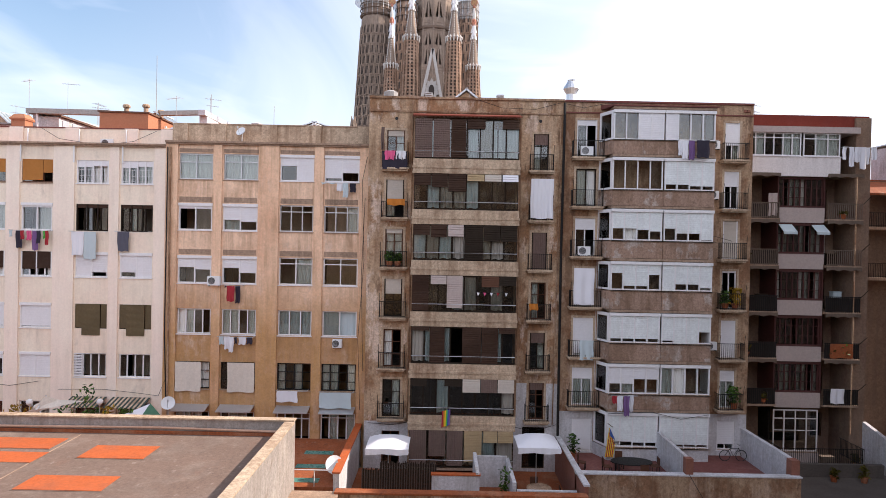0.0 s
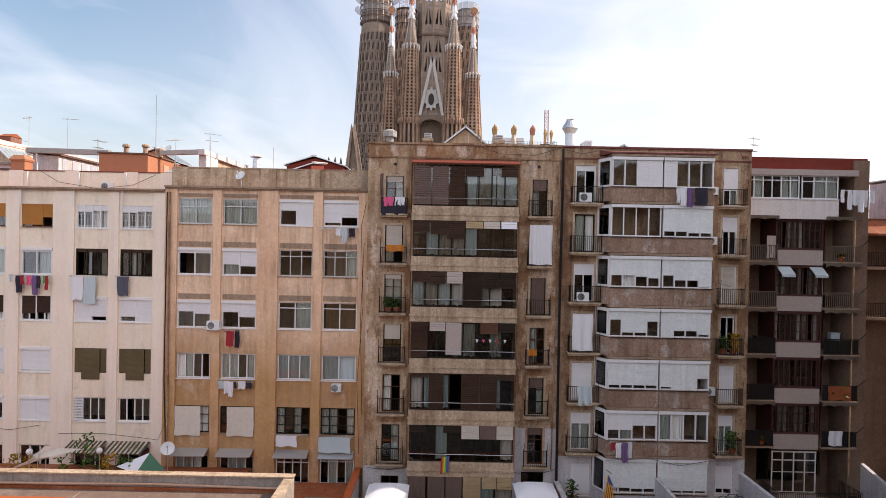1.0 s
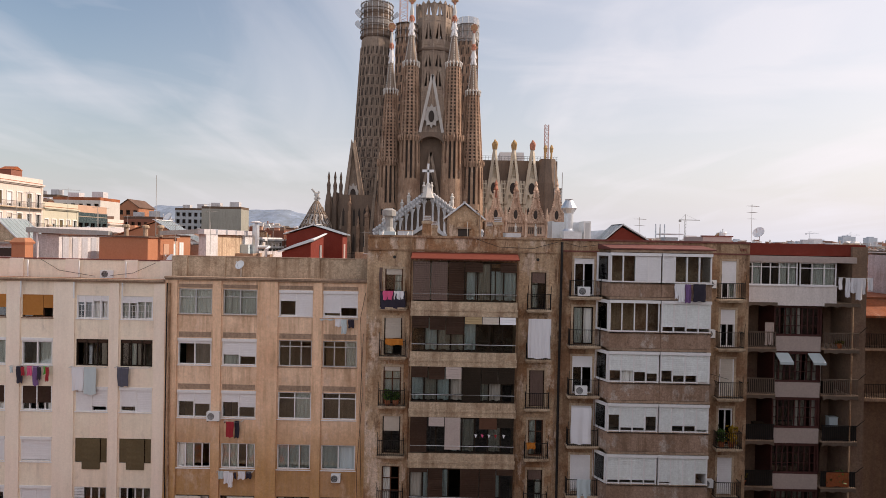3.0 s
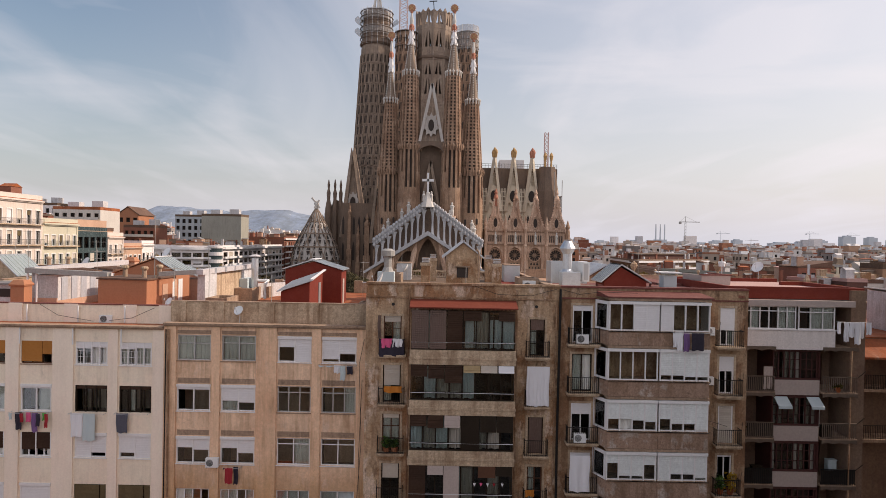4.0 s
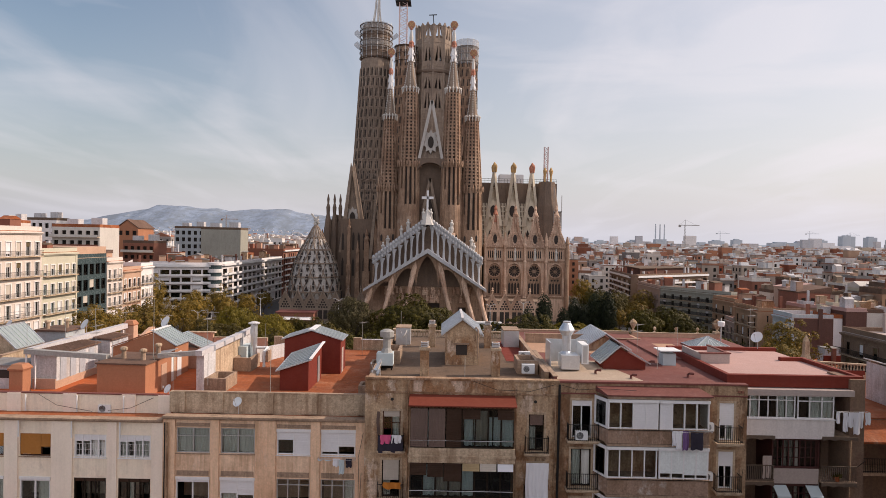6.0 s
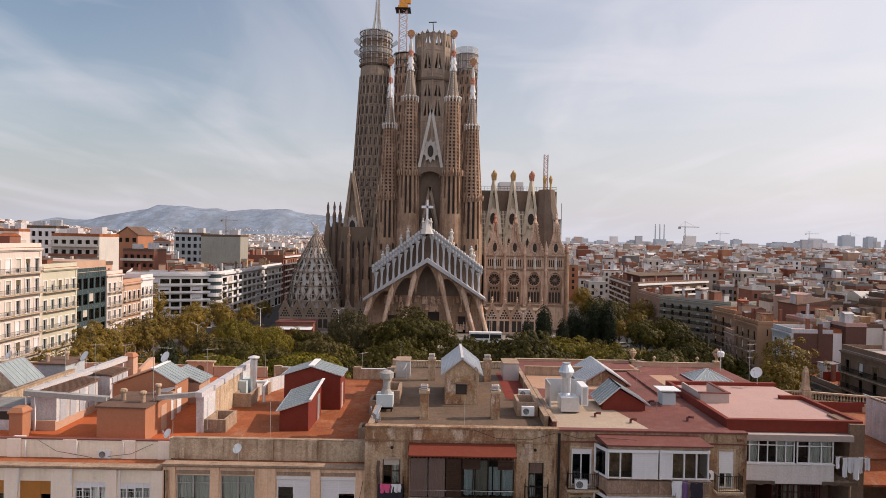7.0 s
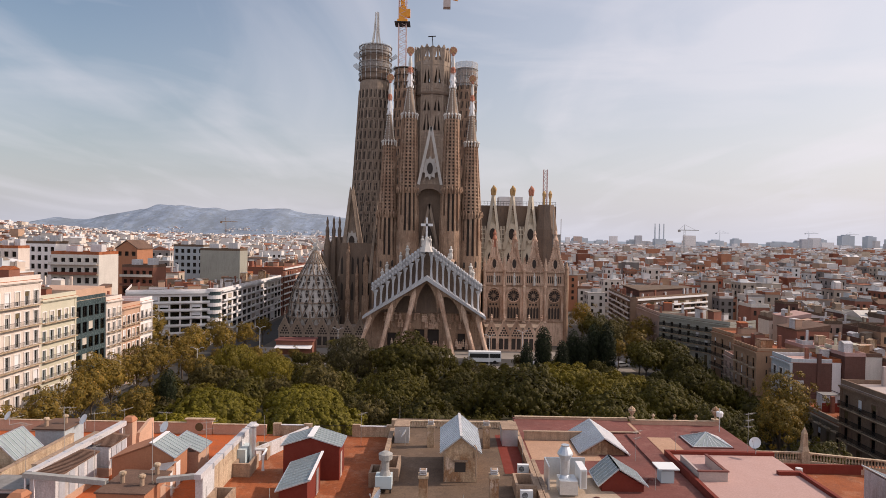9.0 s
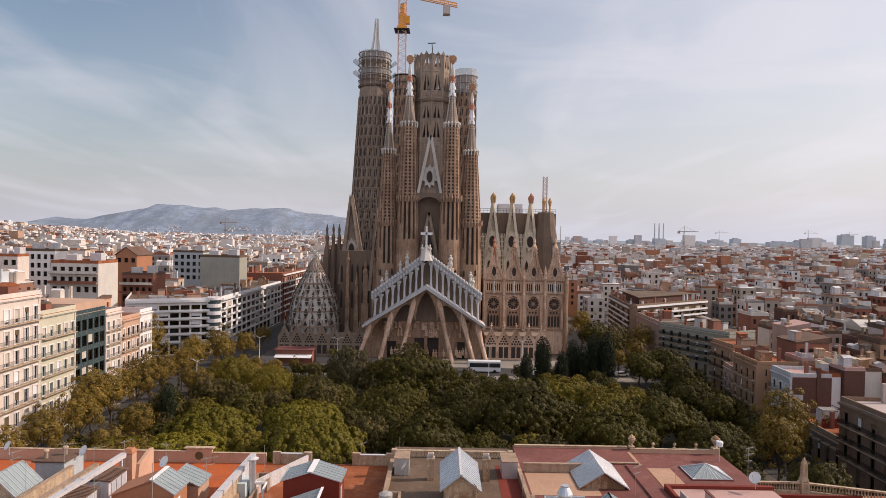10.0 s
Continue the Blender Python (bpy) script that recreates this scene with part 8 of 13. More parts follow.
def bell_tower(cx, cy, prof, z_slit, z_top, n=14):
    """An openwork bell tower: core in a shade colour, upright ribs, sloping louvre stones between them. prof: (z,
    radius).
    """
    def rad(z):
        for (za, ra), (zb, rb) in zip(prof, prof[1:]):
            if za <= z <= zb:
                return ra + (rb - ra) * (z - za) / (zb - za)
        return prof[-1][1]

    zs = [z for z, _ in prof]
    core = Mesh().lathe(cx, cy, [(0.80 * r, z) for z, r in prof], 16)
    tower = part("bell_tower", core, M_HOLESHADE, basilica)
    ribs = Mesh()
    steps = [zs[0] + (zs[-1] - zs[0]) * i / 9 for i in range(10)]
    for i in range(n):
        a = 2 * math.pi * (i + 0.5) / n
        ca, sa = math.cos(a), math.sin(a)
        hw = math.pi / n * 0.48
        vs, fs = [], []
        for z in steps:
            r = rad(z)
            for rr, da in ((r, -hw), (r, hw), (r * 0.74, hw), (r * 0.74, -hw)):
                vs.append((cx + rr * math.cos(a + da), cy + rr * math.sin(a + da), z))
        for k in range(len(steps) - 1):
            for j in range(4):
                q = (j + 1) % 4
                fs.append((k * 4 + j, k * 4 + q, k * 4 + 4 + q, k * 4 + 4 + j))
        fs.append(tuple(range(len(vs) - 4, len(vs))))
        ribs.add(vs, fs)
    tagged(part("rib_work", ribs, M_STONE, tower), kind="stuff")
    lou = Mesh()
    z = z_slit
    while z < z_top + 4.2:
        r, r2 = rad(z), rad(z + 0.5)
        for i in range(n):
            a = 2 * math.pi * i / n
            hw = math.pi / n * 0.64
            for zz0, zz1, ra, rb in ((z, z + 0.55, r * 1.0, r2 * 0.90),):
                p = [(cx + ra * math.cos(a - hw), cy + ra * math.sin(a - hw), zz0), (cx + ra * math.cos(a + hw), cy + ra * math.sin(a + hw), zz0),
                     (cx + rb * math.cos(a + hw), cy + rb * math.sin(a + hw), zz1), (cx + rb * math.cos(a - hw), cy + rb * math.sin(a - hw), zz1)]
                q = [(cx + ra * 0.76 * math.cos(a + s), cy + ra * 0.76 * math.sin(a + s), zq) for s, zq in ((-hw, zz0 + 0.25), (hw, zz0 + 0.25), (hw, zz1), (-hw, zz1))]
                lou.add(p + q, [(0, 1, 2, 3), (0, 4, 5, 1), (3, 2, 6, 7), (0, 3, 7, 4), (1, 5, 6, 2)])
        z += 1.12
    tagged(part("louvre_work", lou, M_STONE, tower), kind="stuff")
    # lower shaft: tall slits between solid piers
    low = Mesh()
    zz = [zs[0], z_slit - 13, z_slit - 1.2, z_slit]
    for i in range(n):
        a = 2 * math.pi * i / n
        hw = math.pi / n * 0.66
        for za, zb in ((zs[0], z_slit - 13.5), (z_slit - 1.4, z_slit - 0.2)) + (((z_slit - 13.5, z_slit - 8.5),) if i % 4 == 1 else ()):
            ra, rb = rad(za) * 0.99, rad(zb) * 0.99
            low.add([(cx + ra * math.cos(a - hw), cy + ra * math.sin(a - hw), za), (cx + ra * math.cos(a + hw), cy + ra * math.sin(a + hw), za),
                     (cx + rb * math.cos(a + hw), cy + rb * math.sin(a + hw), zb), (cx + rb * math.cos(a - hw), cy + rb * math.sin(a - hw), zb)], [(0, 1, 2, 3)])
    part("shaft_wall", low, M_STONE, tower)
    # belt of small gables round the foot of the spire
    belt = Mesh()
    r = rad(z_top)
    for i in range(n):
        a = 2 * math.pi * (i + 0.5) / n
        belt.lathe(cx + r * 1.0 * math.cos(a), cy + r * 1.0 * math.sin(a), [(0.16, z_top + 3.2), (0.2, z_top + 4.2), (0.42, z_top + 4.6), (0.12, z_top + 5.1)], 6)
    tagged(part("ball_course", belt, M_STONE_L, tower), kind="stuff")
    return tower


def spire(cx, cy, z0, z1, r0, tower, dx=0.0):
    """The mosaic pinnacle: ribbed cone with strings of knobs, a branched white neck, a red collar and a round shield with bosses."""
    h = z1 - z0
    st = Mesh().lathe(cx, cy, [(r0 * 0.92, z0), (r0 * 0.66, z0 + 0.14 * h), (r0 * 0.42, z0 + 0.30 * h), (r0 * 0.26, z0 + 0.42 * h)], 6)
    part("spire_base", st, M_STONE_T, tower)
    kn = Mesh()
    for i in range(6):
        a = 2 * math.pi * (i + 0.5) / 6
        for j in range(13):
            k = j / 12
            r = r0 * (0.98 - 0.68 * k) + 0.04
            z = z0 + (0.01 + 0.43 * k) * h
            kn.lathe(cx + r * math.cos(a), cy + r * math.sin(a), [(0.05, z - 0.24), (0.23, z), (0.05, z + 0.26)], 5)
    tagged(part("knob_work", kn, M_STONE_L, tower), kind="stuff")
    nk = Mesh().lathe(cx, cy, [(r0 * 0.26, z0 + 0.40 * h), (r0 * 0.20, z0 + 0.60 * h)], 6)
    for i in range(6):
        a = 2 * math.pi * i / 6
        c_, s_a = math.cos(a), math.sin(a)
        for za, zb in ((0.40, 0.50), (0.50, 0.59)):
            nk.tube([(cx + 0.46 * r0 * c_ * (1.5 - za), cy + 0.46 * r0 * s_a * (1.5 - za), z0 + za * h), (cx + 0.24 * r0 * c_, cy + 0.24 * r0 * s_a, z0 + zb * h), (cx + 0.36 * r0 * c_, cy + 0.36 * r0 * s_a, z0 + (zb + 0.03) * h)], 0.17, 4, 0.12)
    tagged(part("mosaic_neck", nk, M_WHITE, tower), kind="stuff")
    nk = Mesh().lathe(cx, cy, [(r0 * 0.20, z0 + 0.60 * h), (r0 * 0.40, z0 + 0.63 * h), (r0 * 0.26, z0 + 0.66 * h), (r0 * 0.38, z0 + 0.685 * h), (r0 * 0.18, z0 + 0.72 * h)], 6)
    for i in range(5):
        a = 2 * math.pi * i / 5
        nk.lathe(cx + 0.36 * r0 * math.cos(a), cy + 0.36 * r0 * math.sin(a), [(0.04, z0 + 0.63 * h), (0.2, z0 + 0.65 * h), (0.04, z0 + 0.69 * h)], 5)
    part("mosaic_collar", nk, M_REDMOS, tower)
    nk = Mesh().lathe(cx, cy, [(r0 * 0.24, z0 + 0.71 * h), (r0 * 0.30, z0 + 0.76 * h), (r0 * 0.16, z0 + 0.84 * h), (r0 * 0.12, z0 + 0.875 * h)], 6)
    part("upper_neck", nk, M_STONE_L, tower)
    part("neck_knot", Mesh().lathe(cx, cy, [(0.2, z0 + 0.865 * h), (0.5, z0 + 0.88 * h), (0.42, z0 + 0.90 * h), (0.2, z0 + 0.915 * h)], 6), M_REDMOS, tower)
    c = Vector((cx + dx, cy, z1 - 1.15))
    disc = Mesh()
    ring = [(c.x + 1.18 * math.cos(a), c.y - 0.3, c.z + 1.18 * math.sin(a)) for a in [2 * math.pi * i / 16 for i in range(16)]]
    disc.prism(ring[::-1], (0, 0.6, 0))
    part("shield", disc, M_SHIELD, tower)
    cr_ = Mesh().beam((c.x - 0.75, c.y - 0.36, c.z - 0.75), (c.x + 0.75, c.y - 0.36, c.z + 0.75), 0.1, 0.22).beam((c.x + 0.75, c.y - 0.37, c.z - 0.75), (c.x - 0.75, c.y - 0.37, c.z + 0.75), 0.1, 0.22)
    tagged(part("shield_rays", cr_, M_GOLD, tower), kind="stuff")
    bo = Mesh()
    for i in range(12):
        a = 2 * math.pi * i / 12
        bo.lathe(c.x + 1.3 * math.cos(a), c.y, [(0.05, c.z + 1.3 * math.sin(a) - 0.2), (0.2, c.z + 1.3 * math.sin(a)), (0.05, c.z + 1.3 * math.sin(a) + 0.2)], 6)
    part("bosses", bo, M_STONE_L, tower)


for cx, cy, zt, zf, zs_, r_low, r_mid, r_top in [(-18.4, 209.5, 67.6, 89.9, 45, 3.75, 3.2, 2.0), (-11.75, 207.5, 76.2, 98.3, 53, 3.8, 3.35, 2.45), (2.2, 207.5, 76.2, 98.5, 53, 3.8, 3.35, 2.4), (8.75, 209.5, 67.6, 90.0, 45, 4.0, 3.5, 2.1)]:
    tw = bell_tower(cx, cy, [(0, r_low), (28, r_low), (44, r_mid + 0.2), (zt * 0.82, (r_mid + r_top) / 2 + 0.15), (zt, r_top)], zs_ - 1, zt - 4.5)
    spire(cx, cy, zt, zf, r_top * 0.92, tw)


def studded_tower(name, cx, cy, prof, m, seg, win_h, label="", n=16, stone2=None):
    """A tall faceted tower; its rows of narrow pointed windows are slabs in a shade colour."""
    t = part(name, Mesh().lathe(cx, cy, [(r, z) for z, r in prof], n, 0.5), m, basilica, label)

    def rad(z):
        for (za, ra), (zb, rb) in zip(prof, prof[1:]):
            if za <= z <= zb:
                return ra + (rb - ra) * (z - za) / (zb - za)
        return prof[-1][1]

    win, fin = [], []
    z = prof[0][0] + 2
    while z < prof[-1][0] - win_h:
        for i in range(seg):
            a = 2 * math.pi * (i + 0.25 * (int(z / win_h) % 2)) / seg
            if math.sin(a) > 0.35:
                continue
            ra, rb = rad(z) + 0.04, rad(z + win_h * 0.75) + 0.04
            hw = math.pi / seg * 0.52
            for sgn in (-1, 1):
                am = a + sgn * hw * 0.55
                lo, hi = (hw * 0.42, hw * 0.08) if sgn < 0 else (hw * 0.08, hw * 0.42)
                p = [(cx + ra * math.cos(am - lo), cy + ra * math.sin(am - lo), z), (cx + ra * math.cos(am + lo), cy + ra * math.sin(am + lo), z),
                     (cx + rb * math.cos(am + hi), cy + rb * math.sin(am + hi), z + win_h * 0.72), (cx + rb * math.cos(am - hi), cy + rb * math.sin(am - hi), z + win_h * 0.72)]
                win.append(Mesh().prism(p, (0.1 * math.cos(a), 0.1 * math.sin(a), 0)))
            fin.append(Mesh().prism([(cx + ra * math.cos(a - hw), cy + ra * math.sin(a - hw), z - 0.16 * win_h), (cx + ra * math.cos(a + hw), cy + ra * math.sin(a + hw), z - 0.16 * win_h), (cx + ra * math.cos(a + hw), cy + ra * math.sin(a + hw), z - 0.04 * win_h), (cx + ra * math.cos(a - hw), cy + ra * math.sin(a - hw), z - 0.04 * win_h)], (0.3 * math.cos(a), 0.3 * math.sin(a), 0)))
            hb = math.pi / seg * 0.9
            rc = rad(z + win_h * 0.8) + 0.1
            fin.append(Mesh().beam((cx + (ra + 0.1) * math.cos(a + hb), cy + (ra + 0.1) * math.sin(a + hb), z - 0.1 * win_h), (cx + rc * math.cos(a + hb), cy + rc * math.sin(a + hb), z + win_h * 0.85), 0.09 * win_h + 0.05, 0.1 * win_h + 0.1))
        z += win_h
    for nm, ms, mt in (("lancet_work", win, M_HOLESHADE), ("rib_work", fin, stone2 or m)):
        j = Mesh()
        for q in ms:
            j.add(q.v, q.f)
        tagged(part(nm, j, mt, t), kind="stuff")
    return t


MARY_STEPS = []
for k in range(15):
    z_ = 36 + 4.0 * k
    r_ = 10.35 - 0.128 * (z_ - 36) if z_ < 54 else 8.05 - 0.055 * (z_ - 54)
    MARY_STEPS += [(z_, r_), (z_ + 3.98, r_ - 0.05)]
mary = studded_tower("scaffolded_tower", -27.9, 250, [(0, 11.2), (35.9, 10.5)] + MARY_STEPS + [(97, 5.6)], M_STONE_T, 22, 4.0, "great grey tower under construction")
part("tower_top", Mesh().lathe(-27.9, 250, [(5.6, 96), (5.3, 110.4)], 16), M_STONE_D, mary)
part("dark_band", Mesh().lathe(-27.9, 250, [(6.2, 97.2), (6.3, 97.8), (5.8, 99.6), (5.75, 102.2)], 16), M_STONE_D, mary)
for za, zb, ra_, rb_ in ((101.2, 104.3, 6.3, 6.45), (107.1, 110.8, 6.35, 6.2)):
    part("scaffold_net", Mesh().lathe(-27.9, 250, [(ra_, za), (rb_, zb)], 18), M_NETT, mary)
for i in range(18):
    a = 2 * math.pi * i / 18
    c, s = math.cos(a), math.sin(a)
    part("scaffold_pole", Mesh().tube([(-27.9 + 6.3 * c, 250 + 6.3 * s, 97), (-27.9 + 6.3 * c, 250 + 6.3 * s, 111.4)], 0.07, 4), M_ALU, mary)
for z in (97.6, 99.7, 101.8, 103.9, 106.0, 108.1, 110.2):
    ring_ = Mesh()
    for i in range(18):
        a, b = 2 * math.pi * i / 18, 2 * math.pi * (i + 1) / 18
        ring_.beam((-27.9 + 6.35 * math.cos(a), 250 + 6.35 * math.sin(a), z), (-27.9 + 6.35 * math.cos(b), 250 + 6.35 * math.sin(b), z), 0.5, 0.09)
    part("scaffold_deck", ring_, M_STONE_D, mary)
for z in (105.6, 101.2):
    for i in (7, 8, 9, 10, 17, 18):
        a, b = 2 * math.pi * i / 18, 2 * math.pi * (i + 1) / 18
        tray = Mesh().prism([(-27.9 + 6.3 * math.cos(a), 250 + 6.3 * math.sin(a), z), (-27.9 + 6.3 * math.cos(b), 250 + 6.3 * math.sin(b), z), (-27.9 + 8.7 * math.cos(b), 250 + 8.7 * math.sin(b), z + 1.7), (-27.9 + 8.7 * math.cos(a), 250 + 8.7 * math.sin(a), z + 1.7)], (0, 0, 0.04))
        part("catch_net", tray, M_NETT, mary)
sp = Mesh()
for i in range(5):
    a = 2 * math.pi * i / 5
    sp.tube([(-27.9 + 1.9 * math.cos(a), 250 + 1.9 * math.sin(a), 110), (-27.7 + 0.9 * math.cos(a), 250 + 0.9 * math.sin(a), 117), (-27.5 + 0.6 * math.cos(a), 250 + 0.6 * math.sin(a), 124.4)], 0.42, 5, 0.2)
part("needle", sp, M_STONE_L, mary)



def pierced_tower(name, cx, cy, levels, m, facets, phase, label=""):
    """A hollow tower of flat facets; each level (z0, z1, r0, r1, pierced) is walled in courses and may have a pair of tall pointed openings to a facet."""
    shell, course = Mesh(), Mesh()
    for z0, z1, r0, r1, pierced in levels:
        for i in range(facets):
            a0, a1 = 2 * math.pi * (i + phase) / facets, 2 * math.pi * (i + 1 + phase) / facets
            am = (a0 + a1) / 2
            inward = (-0.7 * math.cos(am), -0.7 * math.sin(am), 0)

            def at(u, z):
                r = r0 + (r1 - r0) * (z - z0) / (z1 - z0)
                p, q = Vector((r * math.cos(a0), r * math.sin(a0), 0)), Vector((r * math.cos(a1), r * math.sin(a1), 0))
                d = p.lerp(q, u)
                return (cx + d.x, cy + d.y, z)

            def panel(*uz):
                shell.prism([at(u, z) for u, z in uz], inward)

            if not pierced:
                panel((0, z0), (1, z0), (1, z1), (0, z1))
                continue
            za, zb = z0 + 0.12 * (z1 - z0), z1 - 0.1 * (z1 - z0)
            panel((0, z0), (1, z0), (1, za), (0, za))
            panel((0, zb), (1, zb), (1, z1), (0, z1))
            panel((0, za), (0.17, za), (0.40, zb), (0, zb))
            panel((0.42, za), (0.58, za), (0.58, zb), (0.42, zb))
            panel((0.83, za), (1, za), (1, zb), (0.60, zb))
        z = z0 + 0.35
        while z < z1 - 0.3 and not pierced:
            r = r0 + (r1 - r0) * (z - z0) / (z1 - z0)
            course.lathe(cx, cy, [(r, z), (r + 0.1, z + 0.04), (r + 0.1, z + 0.5), (r, z + 0.54)], facets, phase)
            z += 1.05
        for i in range(facets):
            a = 2 * math.pi * (i + phase) / facets
            course.beam((cx + r0 * math.cos(a), cy + r0 * math.sin(a), z0), (cx + r1 * math.cos(a), cy + r1 * math.sin(a), z1), 0.55, 0.55)
    t = part(name, shell, m, basilica, label)
    tagged(part("course_work", course, m, t), kind="stuff")
    return t


jesus = pierced_tower("central_tower", -5.2, 246, [(0, 56, 7.1, 7.0, False), (56, 68, 7.0, 6.9, False), (68, 76, 6.9, 6.85, False), (76, 83.6, 6.85, 6.75, True), (83.6, 89.4, 6.75, 6.7, True), (89.4, 91.2, 6.7, 6.7, False), (91.2, 93.8, 6.8, 6.85, False),
                                                   (93.8, 101.2, 6.85, 7.05, True), (101.2, 102.6, 7.05, 7.1, False), (102.6, 108.0, 7.1, 7.2, True)], M_STONE_T, 10, 0.5, "unfinished brick-coursed central tower")
# core in the shade colour, so that the openings read dark
part("inner_core", Mesh().lathe(-5.2, 246, [(5.4, 0), (5.2, 95.5)], 10, 0.5), M_HOLESHADE, jesus)
part("tower_belt", Mesh().lathe(-5.2, 246, [(6.9, 90.4), (7.15, 90.7), (7.15, 91.3), (6.9, 91.6)], 20), M_STONE_D, jesus)
for i in range(20):
    a = 2 * math.pi * i / 20
    c_, s_a = math.cos(a), math.sin(a)
    part("merlon", Mesh().prism([(-5.2 + 7.25 * c_ + 0.75 * s_a, 246 + 7.25 * s_a - 0.75 * c_, 108), (-5.2 + 7.25 * c_ - 0.75 * s_a, 246 + 7.25 * s_a + 0.75 * c_, 108), (-5.2 + 7.3 * c_, 246 + 7.3 * s_a, 108.6 + 0.35 * (i % 3))], (-0.5 * c_, -0.5 * s_a, 0)), M_STONE_T, jesus)
part("site_hoist", Mesh().beam((-4.6, 246, 101), (-5.6, 246, 114), 0.3, 0.3).beam((-7.2, 246, 114), (-4.2, 246, 114.2), 0.3, 0.3), M_IRON, jesus)
for cx, netted in ((-15.6, False), (7.6, True)):
    t = studded_tower("evangelist_tower", cx, 241, [(0, 4.4), (60, 4.2), (93, 3.85), (99.5, 3.7)], M_STONE, 12, 3.6)
    rl = Mesh()
    for i in range(12):
        a = 2 * math.pi * i / 12
        rl.tube([(cx + 4.2 * math.cos(a), 241 + 4.2 * math.sin(a), 93), (cx + 4.2 * math.cos(a), 241 + 4.2 * math.sin(a), 102.6 if netted else 101.0)], 0.07, 4)
    tagged(part("scaffold_frame", rl, M_ALU, t), kind="stuff")
    for z in (94.2, 97.0, 99.8):
        part("scaffold_deck", Mesh().lathe(cx, 241, [(3.8, z), (4.5, z + 0.02), (4.5, z + 0.14), (3.8, z + 0.16)], 12), M_STONE_D, t)
    if netted:
        part("scaffold_net", Mesh().lathe(cx, 241, [(4.35, 93.4), (4.45, 97), (4.4, 102.4)], 12), M_NETT, t)

# middle gable between the inner towers, bridge and great window
gab = part("gable", Mesh().beam((-8.4, 206, 53.5), (-4.62, 206, 72.2), 0.9, 1.1).beam((-1.0, 206, 53.5), (-4.55, 206, 72.2), 0.9, 1.1), M_STONE_M, basilica, "pale stone gable")
vs = []
for i in range(20):
    a = 2 * math.pi * i / 20
    k = 1.0 if i % 2 else 0.72
    vs.append((-4.75 + 2.7 * k * math.cos(a), 206.2, 59.0 + 4.0 * k * math.sin(a)))
part("sunburst", Mesh().prism(vs[::-1], (0, 0.6, 0)), M_STONE_M, gab)
part("oval_window", Mesh().prism([(-4.75 + 0.95 * math.cos(-a), 205.9, 58.8 + 1.9 * math.sin(-a)) for a in [2 * math.pi * i / 14 for i in range(14)]], (0, 0.3, 0)), M_HOLESHADE, gab)
part("gable_wall", Mesh().prism([(-8.6, 207.2, 52.5), (-0.8, 207.2, 52.5), (-3.6, 207.2, 62.0), (-5.8, 207.2, 62.0)], (0, 0.8, 0)), M_STONE_T, gab)
br = Mesh()
for i in range(9):
    a0, a1 = math.pi * i / 9, math.pi * (i + 1) / 9
    br.prism([(-4.75 - 4.4 * math.cos(a0), 205.5, 48.6 + 3.6 * math.sin(a0)), (-4.75 - 4.4 * math.cos(a1), 205.5, 48.6 + 3.6 * math.sin(a1)), (-4.75 - 4.4 * math.cos(a1), 205.5, 53.6), (-4.75 - 4.4 * math.cos(a0), 205.5, 53.6)][::-1], (0, 2.0, 0))
part("bridge", br, M_STONE_D, basilica)
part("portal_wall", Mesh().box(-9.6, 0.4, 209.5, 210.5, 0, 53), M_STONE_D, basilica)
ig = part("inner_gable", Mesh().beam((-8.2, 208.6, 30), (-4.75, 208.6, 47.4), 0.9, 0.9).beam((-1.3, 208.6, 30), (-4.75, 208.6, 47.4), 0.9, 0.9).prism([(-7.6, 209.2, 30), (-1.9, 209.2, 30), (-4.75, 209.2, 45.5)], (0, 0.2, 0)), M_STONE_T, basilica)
part("lancet_window", Mesh().prism([(-6.2, 209.0, 30), (-3.3, 209.0, 30), (-3.3, 209.0, 36), (-4.75, 209.0, 41), (-6.2, 209.0, 36)], (0, 0.15, 0)), M_HOLESHADE, ig)

